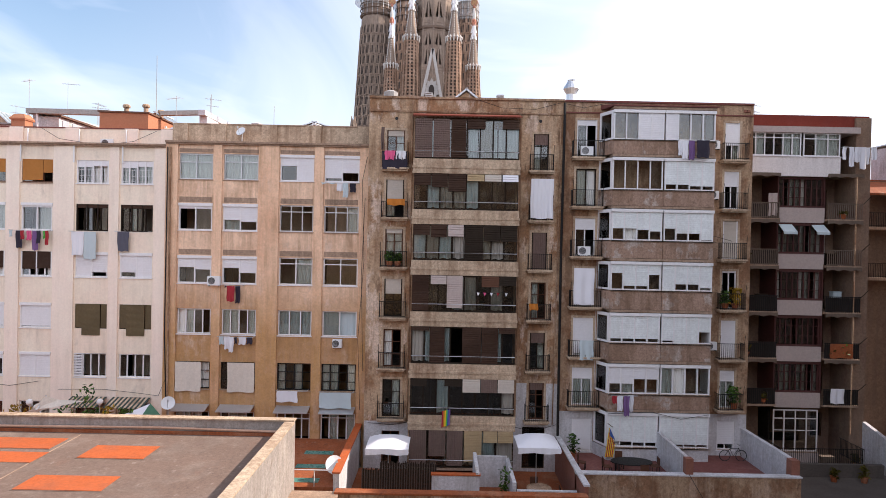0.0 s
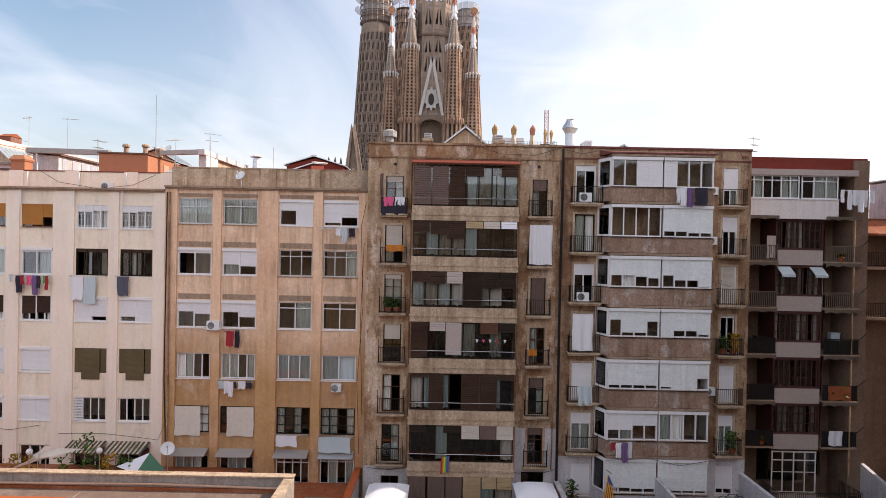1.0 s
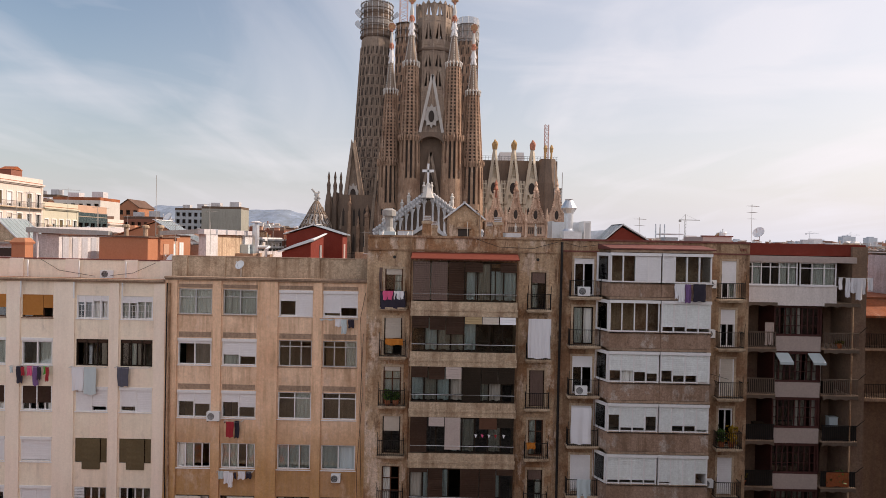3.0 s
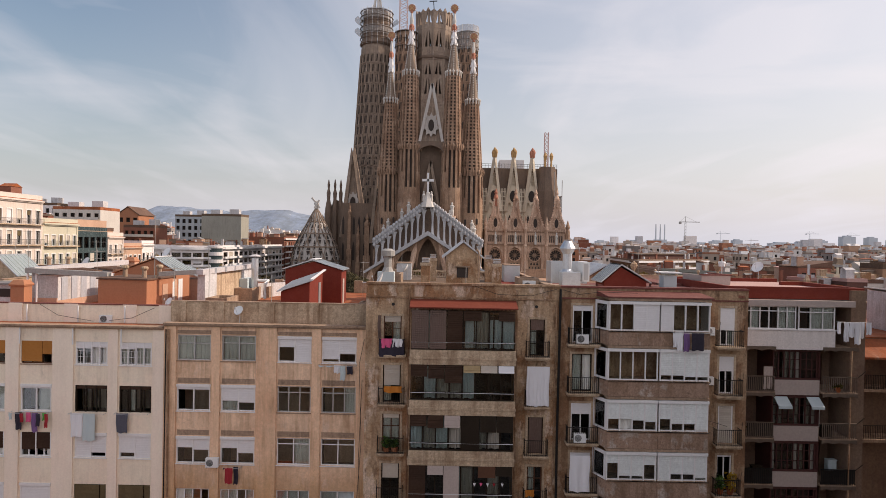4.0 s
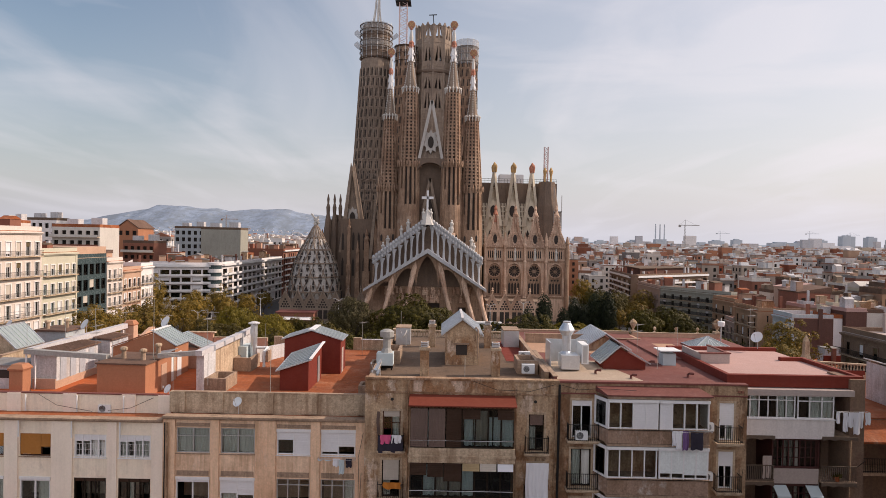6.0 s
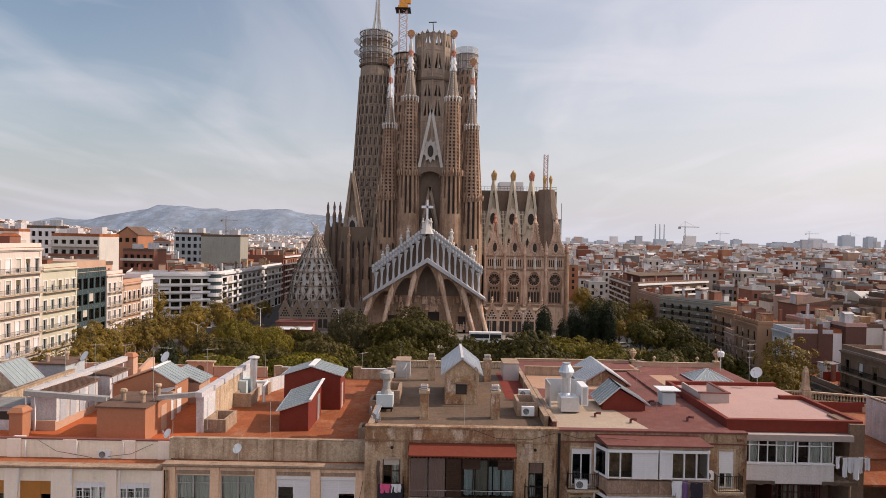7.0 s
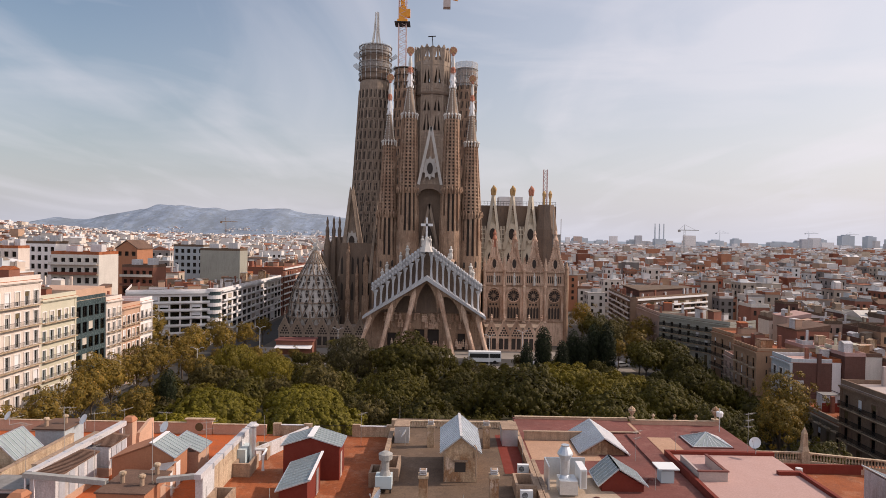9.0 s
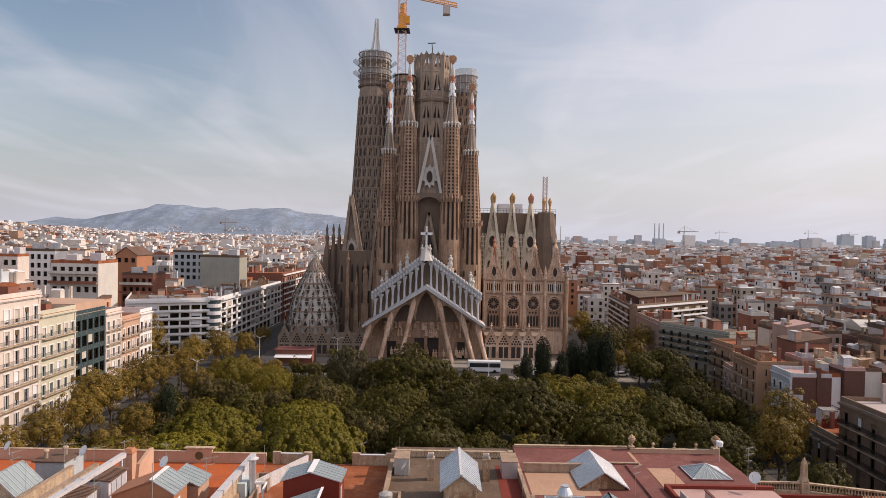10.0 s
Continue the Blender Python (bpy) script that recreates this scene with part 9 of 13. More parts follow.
# balconies with figures, small windows and rough belts on the lower towers
for cx, cy, rr_, zb_ in ((-18.4, 209.5, 3.9, 44.0), (-11.75, 207.5, 3.9, 52.0), (2.2, 207.5, 3.9, 52.0), (8.75, 209.5, 4.1, 44.0)):
    for dz in (0.0,):
        bm_ = Mesh()
        for i in range(26):
            a = 2 * math.pi * i / 26
            w_ = rng.uniform(0.25, 0.5)
            bm_.lathe(cx + (rr_ - 0.1) * math.cos(a), cy + (rr_ - 0.1) * math.sin(a), [(w_ * 0.5, zb_ + dz - rng.uniform(0.8, 1.6)), (w_, zb_ + dz), (w_ * 0.4, zb_ + dz + rng.uniform(0.5, 1.2))], 5)
        tagged(part("carved_belt", bm_, M_STONE, basilica), kind="stuff")
    for k, (dx, z) in enumerate(((-1.9, 26.5), (0.2, 22.6), (1.9, 26.8), (-0.9, 18.5), (1.3, 18.8))):
        yy_ = cy - math.sqrt(max(0.1, (rr_ + 0.05) ** 2 - dx * dx))
        part("slit_window", Mesh().prism([(cx + dx - 0.32, yy_, z), (cx + dx + 0.32, yy_, z), (cx + dx + 0.32, yy_, z + 1.6), (cx + dx, yy_, z + 2.1), (cx + dx - 0.32, yy_, z + 1.6)], (0, 0.4, 0)), M_HOLESHADE, basilica)
    zc_ = 24.6 if cy > 208 else 30.0
    bal = part("figure_balcony", Mesh().lathe(cx + 0.3, cy - rr_ + 0.2, [(0.35, zc_ - 2.6), (1.0, zc_ - 1.6), (1.25, zc_ - 1.4), (1.25, zc_ - 0.7), (1.0, zc_ - 0.6)], 9), M_STONE_A, basilica)
    part("niche_statue", Mesh().lathe(cx + 0.3, cy - rr_ - 0.3, [(0.55, zc_ - 0.6), (0.7, zc_ + 0.7), (0.5, zc_ + 1.6), (0.78, zc_ + 2.5), (0.3, zc_ + 2.9), (0.4, zc_ + 3.3), (0.12, zc_ + 3.7)], 7), M_STONE_L, bal)

# the porch: slanting bone-like columns, upper colonnade and ridged cornice
porch = part("porch_roof", Mesh()
             .prism([(-24.8, 196.8, 10.6), (-4.95, 196.8, 22.9), (-4.95, 196.8, 24.3), (-24.8, 196.8, 11.4)][::-1], (0, 8.5, 0))
             .prism([(13.7, 196.8, 11.0), (-4.95, 196.8, 22.9), (-4.95, 196.8, 24.3), (13.7, 196.8, 11.8)], (0, 8.5, 0)), M_STONE_P, basilica, "pale stone porch with slanting columns")
top = Mesh()
for sx, xe, ze in ((-1, -22.3, 20.2), (1, 12.4, 20.4)):
    a, b = Vector((xe, 200.4, ze)), Vector((-5.1, 200.4, 33.2))
    top.beam(a, b, 1.8, 1.0)
    top.beam(a + Vector((0, -0.7, -0.8)), b + Vector((0, -0.7, -0.8)), 0.6, 0.7)
part("cornice", top, M_STONE_P, porch)
cre = []
for sx, xe, ze in ((-1, -22.3, 20.2), (1, 12.4, 20.4)):
    a, b = Vector((xe, 199.6, ze)), Vector((-5.1, 199.6, 33.2))
    for i in range(19):
        p = a.lerp(b, (i + 0.4) / 19.4)
        cre.append(Mesh().lathe(p.x, p.y, [(0.35, p.z + 0.2), (0.62, p.z + 0.75), (0.5, p.z + 1.2), (0.12, p.z + 1.55)], 6))
        cre.append(Mesh().lathe(p.x, p.y - 0.4, [(0.15, p.z - 1.3), (0.42, p.z - 0.8), (0.3, p.z - 0.2)], 6))
parts("crest_stone", cre, M_STONE_P, porch)
for side, xe, xb_, zb0 in ((-1, -21.6, -23.4, 11.9), (1, 11.8, 12.6, 12.2)):
    for i in range(9):
        k = (i + 0.25) / 9
        x = xe + (-5.0 - xe) * k
        zt = (20.0 if side < 0 else 20.2) + 13.0 * k * 0.985 - 0.9
        xb = x
        zb = (10.9 if side < 0 else 11.3) + 12.9 * abs((x + 24.8) / 19.85 if side < 0 else (13.7 - x) / 18.65)
        zm = (zt + zb) / 2
        part("bone_column", Mesh().tube([(xb, 199.0, zb - 0.3), (xb, 199.1, zb + 0.6)], 0.85, 6, 0.5).tube([(xb, 199.1, zb + 0.6), (xb, 199.2, zb + 1.6), (x, 199.4, zm)], 0.5, 6, 0.3).tube([(x, 199.4, zm), (x, 199.7, zt - 1.6), (x, 199.8, zt - 0.9)], 0.3, 6, 0.55).tube([(x, 199.8, zt - 0.9), (x, 199.9, zt + 0.1)], 0.55, 6, 1.05), M_STONE_P, porch)
part("colonnade_back", Mesh().prism([(-22.5, 203.5, 12), (12.5, 203.5, 12), (12.0, 203.5, 19.5), (-5.0, 203.5, 31.5), (-22.0, 203.5, 19.5)], (0, 0.6, 0)), M_STONE_D, porch)
for xb, xt, zt in ((-26.2, -22.3, 11.6), (-19.3, -15.6, 15.6), (-13.0, -8.4, 20.4), (3.5, -1.4, 20.2), (10.3, 6.0, 15.4), (14.2, 11.0, 12.3)):
    prof = Mesh()
    pts = [(xb, 196.2, -0.2), (xb + (xt - xb) * 0.12, 196.5, zt * 0.12), (xb + (xt - xb) * 0.5, 197.8, zt * 0.5), (xb + (xt - xb) * 0.85, 199.2, zt * 0.86), (xt, 200.0, zt + 0.6)]
    prof.tube(pts[:3], 0.8, 8, 0.6)
    prof.tube(pts[2:], 0.6, 8, 1.35)
    part("slanting_column", prof, M_STONE_A, porch)
def porch_eave(x):
    return 10.4 + (x + 24.8) / 19.85 * 12.3 if x < -4.95 else 10.8 + (13.7 - x) / 18.65 * 11.9


feet = ((-22.3, 11.6), (-15.6, 15.6), (-8.4, 20.4), (-1.4, 20.2), (6.0, 15.4), (11.0, 12.3))
for (xa, za), (xb, zb) in zip(feet, feet[1:]):
    vault = Mesh()
    for q in range(12):
        def low_edge(u):
            e = porch_eave(xa + (xb - xa) * u)
            spring = 0.62 * (za + (zb - za) * u)
            return spring + (e - 0.7 - spring) * max(0.0, 1 - (2 * u - 1) ** 2) ** 0.5
        u0, u1 = q / 12, (q + 1) / 12
        x0_, x1_ = xa + (xb - xa) * u0, xa + (xb - xa) * u1
        vault.prism([(x0_, 198.6, low_edge(u0)), (x1_, 198.6, low_edge(u1)), (x1_, 198.6, porch_eave(x1_)), (x0_, 198.6, porch_eave(x0_))], (0, 1.6, 0))
    part("porch_vault", vault, M_STONE, porch)
pw = Mesh().wall(-24.5, 13.0, 204.4, 205.4, 0, 12.0, [(-9.3, -5.6, 0, 6.6), (-4.6, -0.9, 0, 6.6), (-17.6, -14.6, 0, 5.4), (4.6, 7.6, 0, 5.4)])
pw.prism([(-24.5, 204.4, 12.0), (13.0, 204.4, 12.0), (-5.0, 204.4, 23.5)], (0, 1.0, 0))
part("porch_wall", pw, M_STONE, porch)
part("porch_doors", Mesh().box(-17.6, 7.7, 205.2, 205.3, 0, 6.8), M_HOLESHADE, porch)
scu = Mesh()
for i in range(90):
    x, z = rng.uniform(-21, 10), rng.choice((0.5, 1.2, 6.9, 7.3, 9.2, 9.8, 11.5, 13.8))
    if z > 11.8 and abs(x + 5) > 9:
        continue
    w = rng.uniform(0.35, 0.6)
    scu.lathe(x, 204.0, [(w, z), (w * 0.8, z + 0.9), (w * 1.05, z + 1.5), (w * 0.35, z + 1.8), (w * 0.5, z + 2.1), (w * 0.2, z + 2.5)], 6)
tagged(part("carved_work", scu, M_STONE_A, porch), kind="stuff")
cross = part("cross", Mesh().box(-5.55, -4.95, 199.3, 199.9, 35.2, 42.6).box(-7.1, -3.4, 199.3, 199.9, 39.9, 40.7), M_WHITE, porch, "white stone cross")
ang = Mesh().lathe(-5.2, 199.8, [(2.4, 31.8), (1.6, 33.6), (1.0, 35.2), (0.5, 36.6)], 7)
for dx in (-1.3, 1.1):
    ang.lathe(-5.2 + dx, 199.4, [(0.5, 33.6), (0.36, 35.0), (0.55, 35.6), (0.2, 36.2), (0.3, 36.5), (0.1, 36.9)], 6)
part("cross_foot", ang, M_STONE_L, porch)
for x, z in ((-13.6, 27.8), (1.8, 27.6), (-19.4, 22.5), (9.8, 22.8)):
    part("niche_statue", Mesh().lathe(x, 203.2, [(0.7, z - 1.2), (0.55, z), (0.4, z + 1.6), (0.7, z + 2.4), (0.25, z + 2.9), (0.35, z + 3.3), (0.1, z + 3.7)], 7), M_STONE_L, basilica)

# cloister and sacristy
def gabled_screen(x0, x1, y, n, z_eave, z_peak, m, z0=0.0):
    """A cloister wall with a row of steep gables, finials, and rosettes of shade-coloured discs for holes."""
    w = (x1 - x0) / n
    scr = None
    for i in range(n):
        xa, xb = x0 + i * w, x0 + (i + 1) * w
        c = (xa + xb) / 2
        g = Mesh().prism([(xa, y, z0), (xb, y, z0), (xb, y, z_eave), (c, y, z_peak), (xa, y, z_eave)], (0, 0.8, 0))
        g.beam((xa, y - 0.2, z_eave), (c, y - 0.2, z_peak + 0.2), 0.5, 0.35).beam((xb, y - 0.2, z_eave), (c, y - 0.2, z_peak + 0.2), 0.5, 0.35)
        bay = part("cloister_bay", g, m, basilica)
        holes = Mesh()
        for row, k in enumerate((4, 3, 2, 1)):
            for j in range(k):
                hx, hz = c + (j - (k - 1) / 2) * 0.82, z_eave - 1.0 + row * 0.78
                holes.prism([(hx + 0.33 * math.cos(-a), y - 0.03, hz + 0.33 * math.sin(-a)) for a in [2 * math.pi * q / 8 for q in range(8)]], (0, 0.2, 0))
        tagged(part("rosette_work", holes, M_HOLESHADE, bay), kind="stuff")
        part("cloister_window", Mesh().box(xa + 0.5, c - 0.2, y - 0.03, y + 0.2, z0 + 0.8, z_eave - 2.0).box(c + 0.2, xb - 0.5, y - 0.03, y + 0.2, z0 + 0.8, z_eave - 2.0), M_HOLESHADE, bay)
        part("finial", Mesh().lathe(c, y, [(0.25, z_peak), (0.2, z_peak + 0.8), (0.45, z_peak + 1.1), (0.15, z_peak + 1.5), (0.3, z_peak + 1.8), (0.05, z_peak + 2.2)], 6), m, bay)
    return scr


gabled_screen(14.0, 34.0, 203, 5, 6.3, 10.0, M_STONE_A)
gabled_screen(-53.0, -24.5, 205, 7, 5.6, 9.6, M_STONE_T)
parts("cloister_roof", [Mesh().box(14, 34, 203.8, 212, 0, 7.8), Mesh().box(-53, -24.5, 205.8, 212, 0, 6.8)], M_STONE_T, basilica)
sprof = [(8.9, 5), (8.9, 9), (8.4, 14), (7.3, 18.5), (5.2, 23), (2.9, 27), (1.2, 30.2), (0.5, 31.2)]
sac = part("sacristy_dome", Mesh().lathe(-43.6, 216, [(0.97 * r, z) for r, z in sprof], 24), M_STONE_M, basilica)
lat = Mesh()
for i in range(12):
    for d in (1, -1):
        pts = []
        for k in range(10):
            u = k / 9 * 6.99
            j = int(u)
            r = sprof[j][0] + (sprof[min(j + 1, 7)][0] - sprof[j][0]) * (u - j)
            z = sprof[j][1] + (sprof[min(j + 1, 7)][1] - sprof[j][1]) * (u - j)
            a = 2 * math.pi * (i + d * k * 0.33) / 12
            pts.append((-43.6 + r * math.cos(a), 216 + r * math.sin(a), z))
        lat.tube(pts, 0.2, 5)
for k, (r, z) in enumerate(sprof[1:6]):
    lat.lathe(-43.6, 216, [(r + 0.12, z - 0.25), (r + 0.12, z + 0.25)], 24)
part("lattice", lat, M_STONE_T, sac)


def dome_at(a, u):
    j = min(int(u), 6)
    r = sprof[j][0] + (sprof[j + 1][0] - sprof[j][0]) * (u - j)
    z = sprof[j][1] + (sprof[j + 1][1] - sprof[j][1]) * (u - j)
    return Vector((-43.6 + (r + 0.03) * math.cos(a), 216 + (r + 0.03) * math.sin(a), z))


for i in range(24):
    a = 2 * math.pi * (i + 0.5) / 24
    if math.sin(a) > 0.2:
        continue
    out_ = Vector((math.cos(a), math.sin(a), 0)) * 0.1
    for k in range(11):
        u0 = 1.1 + k * 0.42
        w_ = (0.085 if i % 2 else 0.05)
        up = (k + i) % 2
        pa, pb, pc = dome_at(a - w_, u0 + (0 if up else 0.34)), dome_at(a + w_, u0 + (0 if up else 0.34)), dome_at(a, u0 + (0.34 if up else 0))
        part("dome_light", Mesh().prism([pa, pb, pc] if up else [pb, pa, pc], out_), M_HOLESHADE, sac)
for i in range(12):
    a = 2 * math.pi * i / 12
    if math.sin(a) > 0.2:
        continue
    part("round_light", Mesh().prism([Vector((-43.6 + 9.0 * math.cos(a), 216 + 9.0 * math.sin(a), 7.4)) + Vector((-math.sin(a), math.cos(a), 0)) * (1.2 * math.cos(q)) + Vector((0, 0, 1.7 * math.sin(q))) for q in [2 * math.pi * j / 12 for j in range(12)]], (0.12 * math.cos(a), 0.12 * math.sin(a), 0)), M_HOLESHADE, sac)
part("finial", Mesh().lathe(-43.6, 216, [(0.5, 31), (0.8, 31.8), (0.4, 32.4), (1.0, 33.2), (0.2, 34.2)], 6).beam((-45.2, 215.6, 35.2), (-42.4, 215.6, 31.8), 0.5, 0.6).beam((-42.6, 215.4, 34.4), (-44.2, 215.4, 31.6), 0.5, 0.6), M_STONE_L, sac)

# nave and transept masses behind, with pinnacles
# last block: hidden, added to cast shade on the left-hand street
parts("nave_block", [Mesh().box(-36, -22, 222, 262, 0, 34), Mesh().box(-20, 12, 211, 262, 0, 40), Mesh().box(13.6, 41.5, 234, 262, 0, 48.6), Mesh().box(-36, 30, 262.1, 312, 0, 44)], M_STONE_D, basilica)
for x, y, z in ((-43.2, 236, 43.4), (-41.0, 237, 43.6), (-39.0, 238, 43.6), (-34.6, 236, 43.4)):
    part("pinnacle", Mesh().lathe(x, y, [(1.7, 0), (1.6, 26), (1.25, 32), (1.0, 34), (0.6, 36), (0.75, 38.5), (0.35, 40), (0.5, 41.5), (0.12, z)], 6), M_STONE_D, basilica)
part("apse", Mesh().prism([(-45, 238, 0), (-36, 238, 0), (-36, 238, 33), (-40.5, 238, 36), (-45, 238, 31)], (0, 16, 0)), M_STONE_D, basilica)
bt_ = []
for i in range(8):
    x = -45.5 + i * 3.1
    yy = 237.4 if x < -36 else 221.4
    zt_ = 26 + 4.5 * math.sin(i * 2.1)
    hw_ = 0.8 if i % 3 else 1.2
    bt_.append(Mesh().box(x - hw_, x + hw_, yy - 0.8, yy + 0.6, 0, zt_ * 0.6).box(x - hw_ * 0.7, x + hw_ * 0.7, yy - 0.5, yy + 0.6, zt_ * 0.6, zt_).lathe(x, yy, [(hw_ * 0.8, zt_), (hw_ * 0.9, zt_ + 0.8), (hw_ * 0.35, zt_ + 2), (hw_ * 0.5, zt_ + 2.4), (0.05, zt_ + 4.5)], 6))
parts("buttress", bt_, M_STONE, basilica)
parts("nave_window", [Mesh().prism([(-45.5 + i * 1.85 + 0.55, yy_, 14 + dz), (-45.5 + i * 1.85 + 1.3, yy_, 14 + dz), (-45.5 + i * 1.85 + 1.3, yy_, 19 + dz), (-45.5 + i * 1.85 + 0.92, yy_, 20.4 + dz), (-45.5 + i * 1.85 + 0.55, yy_, 19 + dz)], (0, 0.2, 0)) for i in range(12) for dz in (0, 9) for yy_ in ((237.9 if -45.5 + i * 1.85 < -36.6 else 221.9),)], M_HOLESHADE, basilica)
lg = part("pale_gable", Mesh().prism([(-37.4, 225.6, 22), (-35.6, 225.2, 22), (-32.9, 225.2, 52), (-33.5, 225.6, 54)], (0, 1.4, 0)).prism([(-28.6, 225.2, 22), (-26.6, 225.6, 22), (-32.3, 225.6, 54), (-33.0, 225.2, 52)], (0, 1.4, 0)), M_STONE_T, basilica)
part("gable_wall", Mesh().prism([(-36.6, 226.6, 18), (-27.4, 226.6, 18), (-27.4, 226.6, 25), (-32.9, 226.6, 50), (-36.6, 226.6, 25)], (0, 0.8, 0)), M_STONE_T, lg)
for dx in (-2.6, -1.2, 0.2, 1.6):
    for z in (19.5, 24.5):
        part("lancet_window", Mesh().prism([(-32.4 + dx, 226.5, z), (-31.5 + dx, 226.5, z), (-31.5 + dx, 226.5, z + 2.6), (-31.95 + dx, 226.5, z + 3.4), (-32.4 + dx, 226.5, z + 2.6)], (0, 0.2, 0)), M_HOLESHADE, lg)
vs = []
for i in range(20):
    a = 2 * math.pi * i / 20
    k = 1.0 if i % 2 else 0.74
    vs.append((-32.7 + 2.4 * k * math.cos(a), 226.2, 34.5 + 4.0 * k * math.sin(a)))
part("sunburst", Mesh().prism(vs[::-1], (0, 0.5, 0)), M_STONE_M, lg)
for xa, xb, zt in ((-26.2, -23.0, 49), (-24.0, -21.6, 40)):
    part("gable_blade", Mesh().prism([(xa, 221.0, 20), (xa + 1.3, 220.7, 20), (xb, 220.9, zt), (xb - 0.5, 221.0, zt)], (0, 1.2, 0)), M_STONE_T, lg)
part("oval_window", Mesh().prism([(-32.7 + 1.0 * math.cos(-a), 225.9, 34.3 + 2.2 * math.sin(-a)) for a in [2 * math.pi * i / 12 for i in range(12)]], (0, 0.4, 0)), M_HOLESHADE, lg)

# clerestory gables above the aisle on the sunny side
for i, x in enumerate((18.1, 25.1, 31.9)):
    g = Mesh()
    for sg in (-1, 1):
        g.prism([(x + sg * 3.3, 231.6, 32.5), (x + sg * 2.1, 230.8, 32.5), (x + sg * 0.05, 230.9, 49.5), (x + sg * 0.05, 231.2, 53.0), (x + sg * 0.5, 231.6, 53.0)], (0, 1.3, 0))
    gb = part("clerestory_gable", g, M_BLADE, basilica, "steep pale gable blades")
    bars = Mesh()
    for k in range(7):
        z_ = 42.6 + k * 1.0
        w_ = 1.25 * (52.6 - z_) / 12
        bars.box(x - w_, x + w_, 231.9, 232.1, z_, z_ + 0.22)
    part("gable_ladder", bars, M_BLADE, gb)
    vs = []
    for q in range(18):
        a = 2 * math.pi * q / 18
        k = 1.0 if q % 2 else 0.75
        vs.append((x - 0.1 + 2.5 * k * math.cos(-a), 231.3, 38.5 + 4.2 * k * math.sin(-a)))
    part("sunburst", Mesh().prism(vs, (0, 0.6, 0)), M_BLADE, gb)
    part("oval_window", Mesh().prism([(x - 0.1 + 1.15 * math.cos(-a), 231.1, 38.1 + 2.1 * math.sin(-a)) for a in [2 * math.pi * q / 12 for q in range(12)]], (0, 0.3, 0)), M_HOLESHADE, gb)
    part("gable_wall", Mesh().prism([(x - 3.1, 232.3, 22), (x + 3.1, 232.3, 22), (x + 3.1, 232.3, 34), (x, 232.3, 47), (x - 3.1, 232.3, 34)], (0, 1.0, 0)), M_BLADE, gb)
    for dx in (-1.6, 0.9):
        part("lancet_window", Mesh().prism([(x + dx, 232.2, 26.0), (x + dx + 1.0, 232.2, 26.0), (x + dx + 1.0, 232.2, 30), (x + dx + 0.5, 232.2, 31.4), (x + dx, 232.2, 30)], (0, 0.1, 0)), M_HOLESHADE, gb)
    fr = Mesh()
    for dx, dz in ((-0.55, 0), (0.5, 0.3), (0, 0.9)):
        fr.lathe(x + dx, 231.5, [(0.35, 52.2), (0.5, 53.2 + dz), (0.62, 53.9 + dz), (0.5, 54.5 + dz), (0.15, 55.0 + dz)], 7)
    part("fruit_finial", fr, (M_GOLD, M_GOLD, M_REDMOS)[i], gb)
for x in (14.6, 21.6, 28.5, 35.2):
    lw = Mesh()
    for k in range(9):
        lw.box(x - 0.9, x + 0.9, 232.0, 232.25, 26 + k * 1.7, 26.35 + k * 1.7)
    for dx in (-0.8, -0.27, 0.27, 0.8):
        lw.box(x + dx - 0.12, x + dx + 0.12, 231.95, 232.3, 24, 41)
    part("window_tracery", lw, M_BLADE, basilica)
sm = Mesh()
for dx in (-1.1, 1.1):
    sm.lathe(37.6 + dx, 231, [(0.4, 48), (0.35, 51), (0.6, 52), (0.75, 53), (0.2, 54.2)], 7)
part("fruit_finial", sm, M_GOLD, basilica)
part("stair_turret", Mesh().lathe(37.6, 233, [(4.3, 20), (4.3, 40), (3.6, 44), (3.0, 49)], 10), M_STONE_D, basilica)
tk = Mesh().box(20.6, 29.6, 238, 246, 48.6, 52.2)
part("roof_hut", tk, M_WHITE, basilica, "white site hut on the roof")
mast = Mesh()
for dx, dy in ((-0.7, -0.7), (0.7, -0.7), (0.7, 0.7), (-0.7, 0.7)):
    mast.beam((37.6 + dx, 236 + dy, 48), (37.6 + dx, 236 + dy, 62.4), 0.2, 0.2)
for k in range(10):
    z = 48 + 1.44 * k
    mast.beam((36.9, 235.3, z), (38.3, 235.3, z + 1.44), 0.14, 0.14).beam((38.3, 235.3, z), (36.9, 235.3, z + 1.44), 0.14, 0.14).beam((36.9, 235.3, z), (38.3, 235.3, z), 0.14, 0.14)
part("site_mast", mast, M_CRANE_W, basilica)
sf = Mesh()
for i in range(5):
    sf.box(39.6, 42.6, 229, 232, 18 + i * 5, 18.3 + i * 5)
for x in (39.7, 42.5):
    sf.box(x - 0.1, x + 0.1, 229, 229.2, 10, 47 if x < 40 else 44)
part("scaffold", sf, M_NET, basilica)
part("scaffold_sheet", Mesh().box(40.2, 42.4, 229.5, 229.7, 26, 38), M_NET, basilica)
railm = Mesh()
for i in range(24):
    railm.box(13.6 + i * 1.2, 13.68 + i * 1.2, 234, 234.1, 48.6, 50.2)
railm.box(13.6, 41.5, 234, 234.1, 50.1, 50.2).box(13.6, 41.5, 234, 234.1, 49.4, 49.48)
part("roof_rail", railm, M_IRON, basilica)

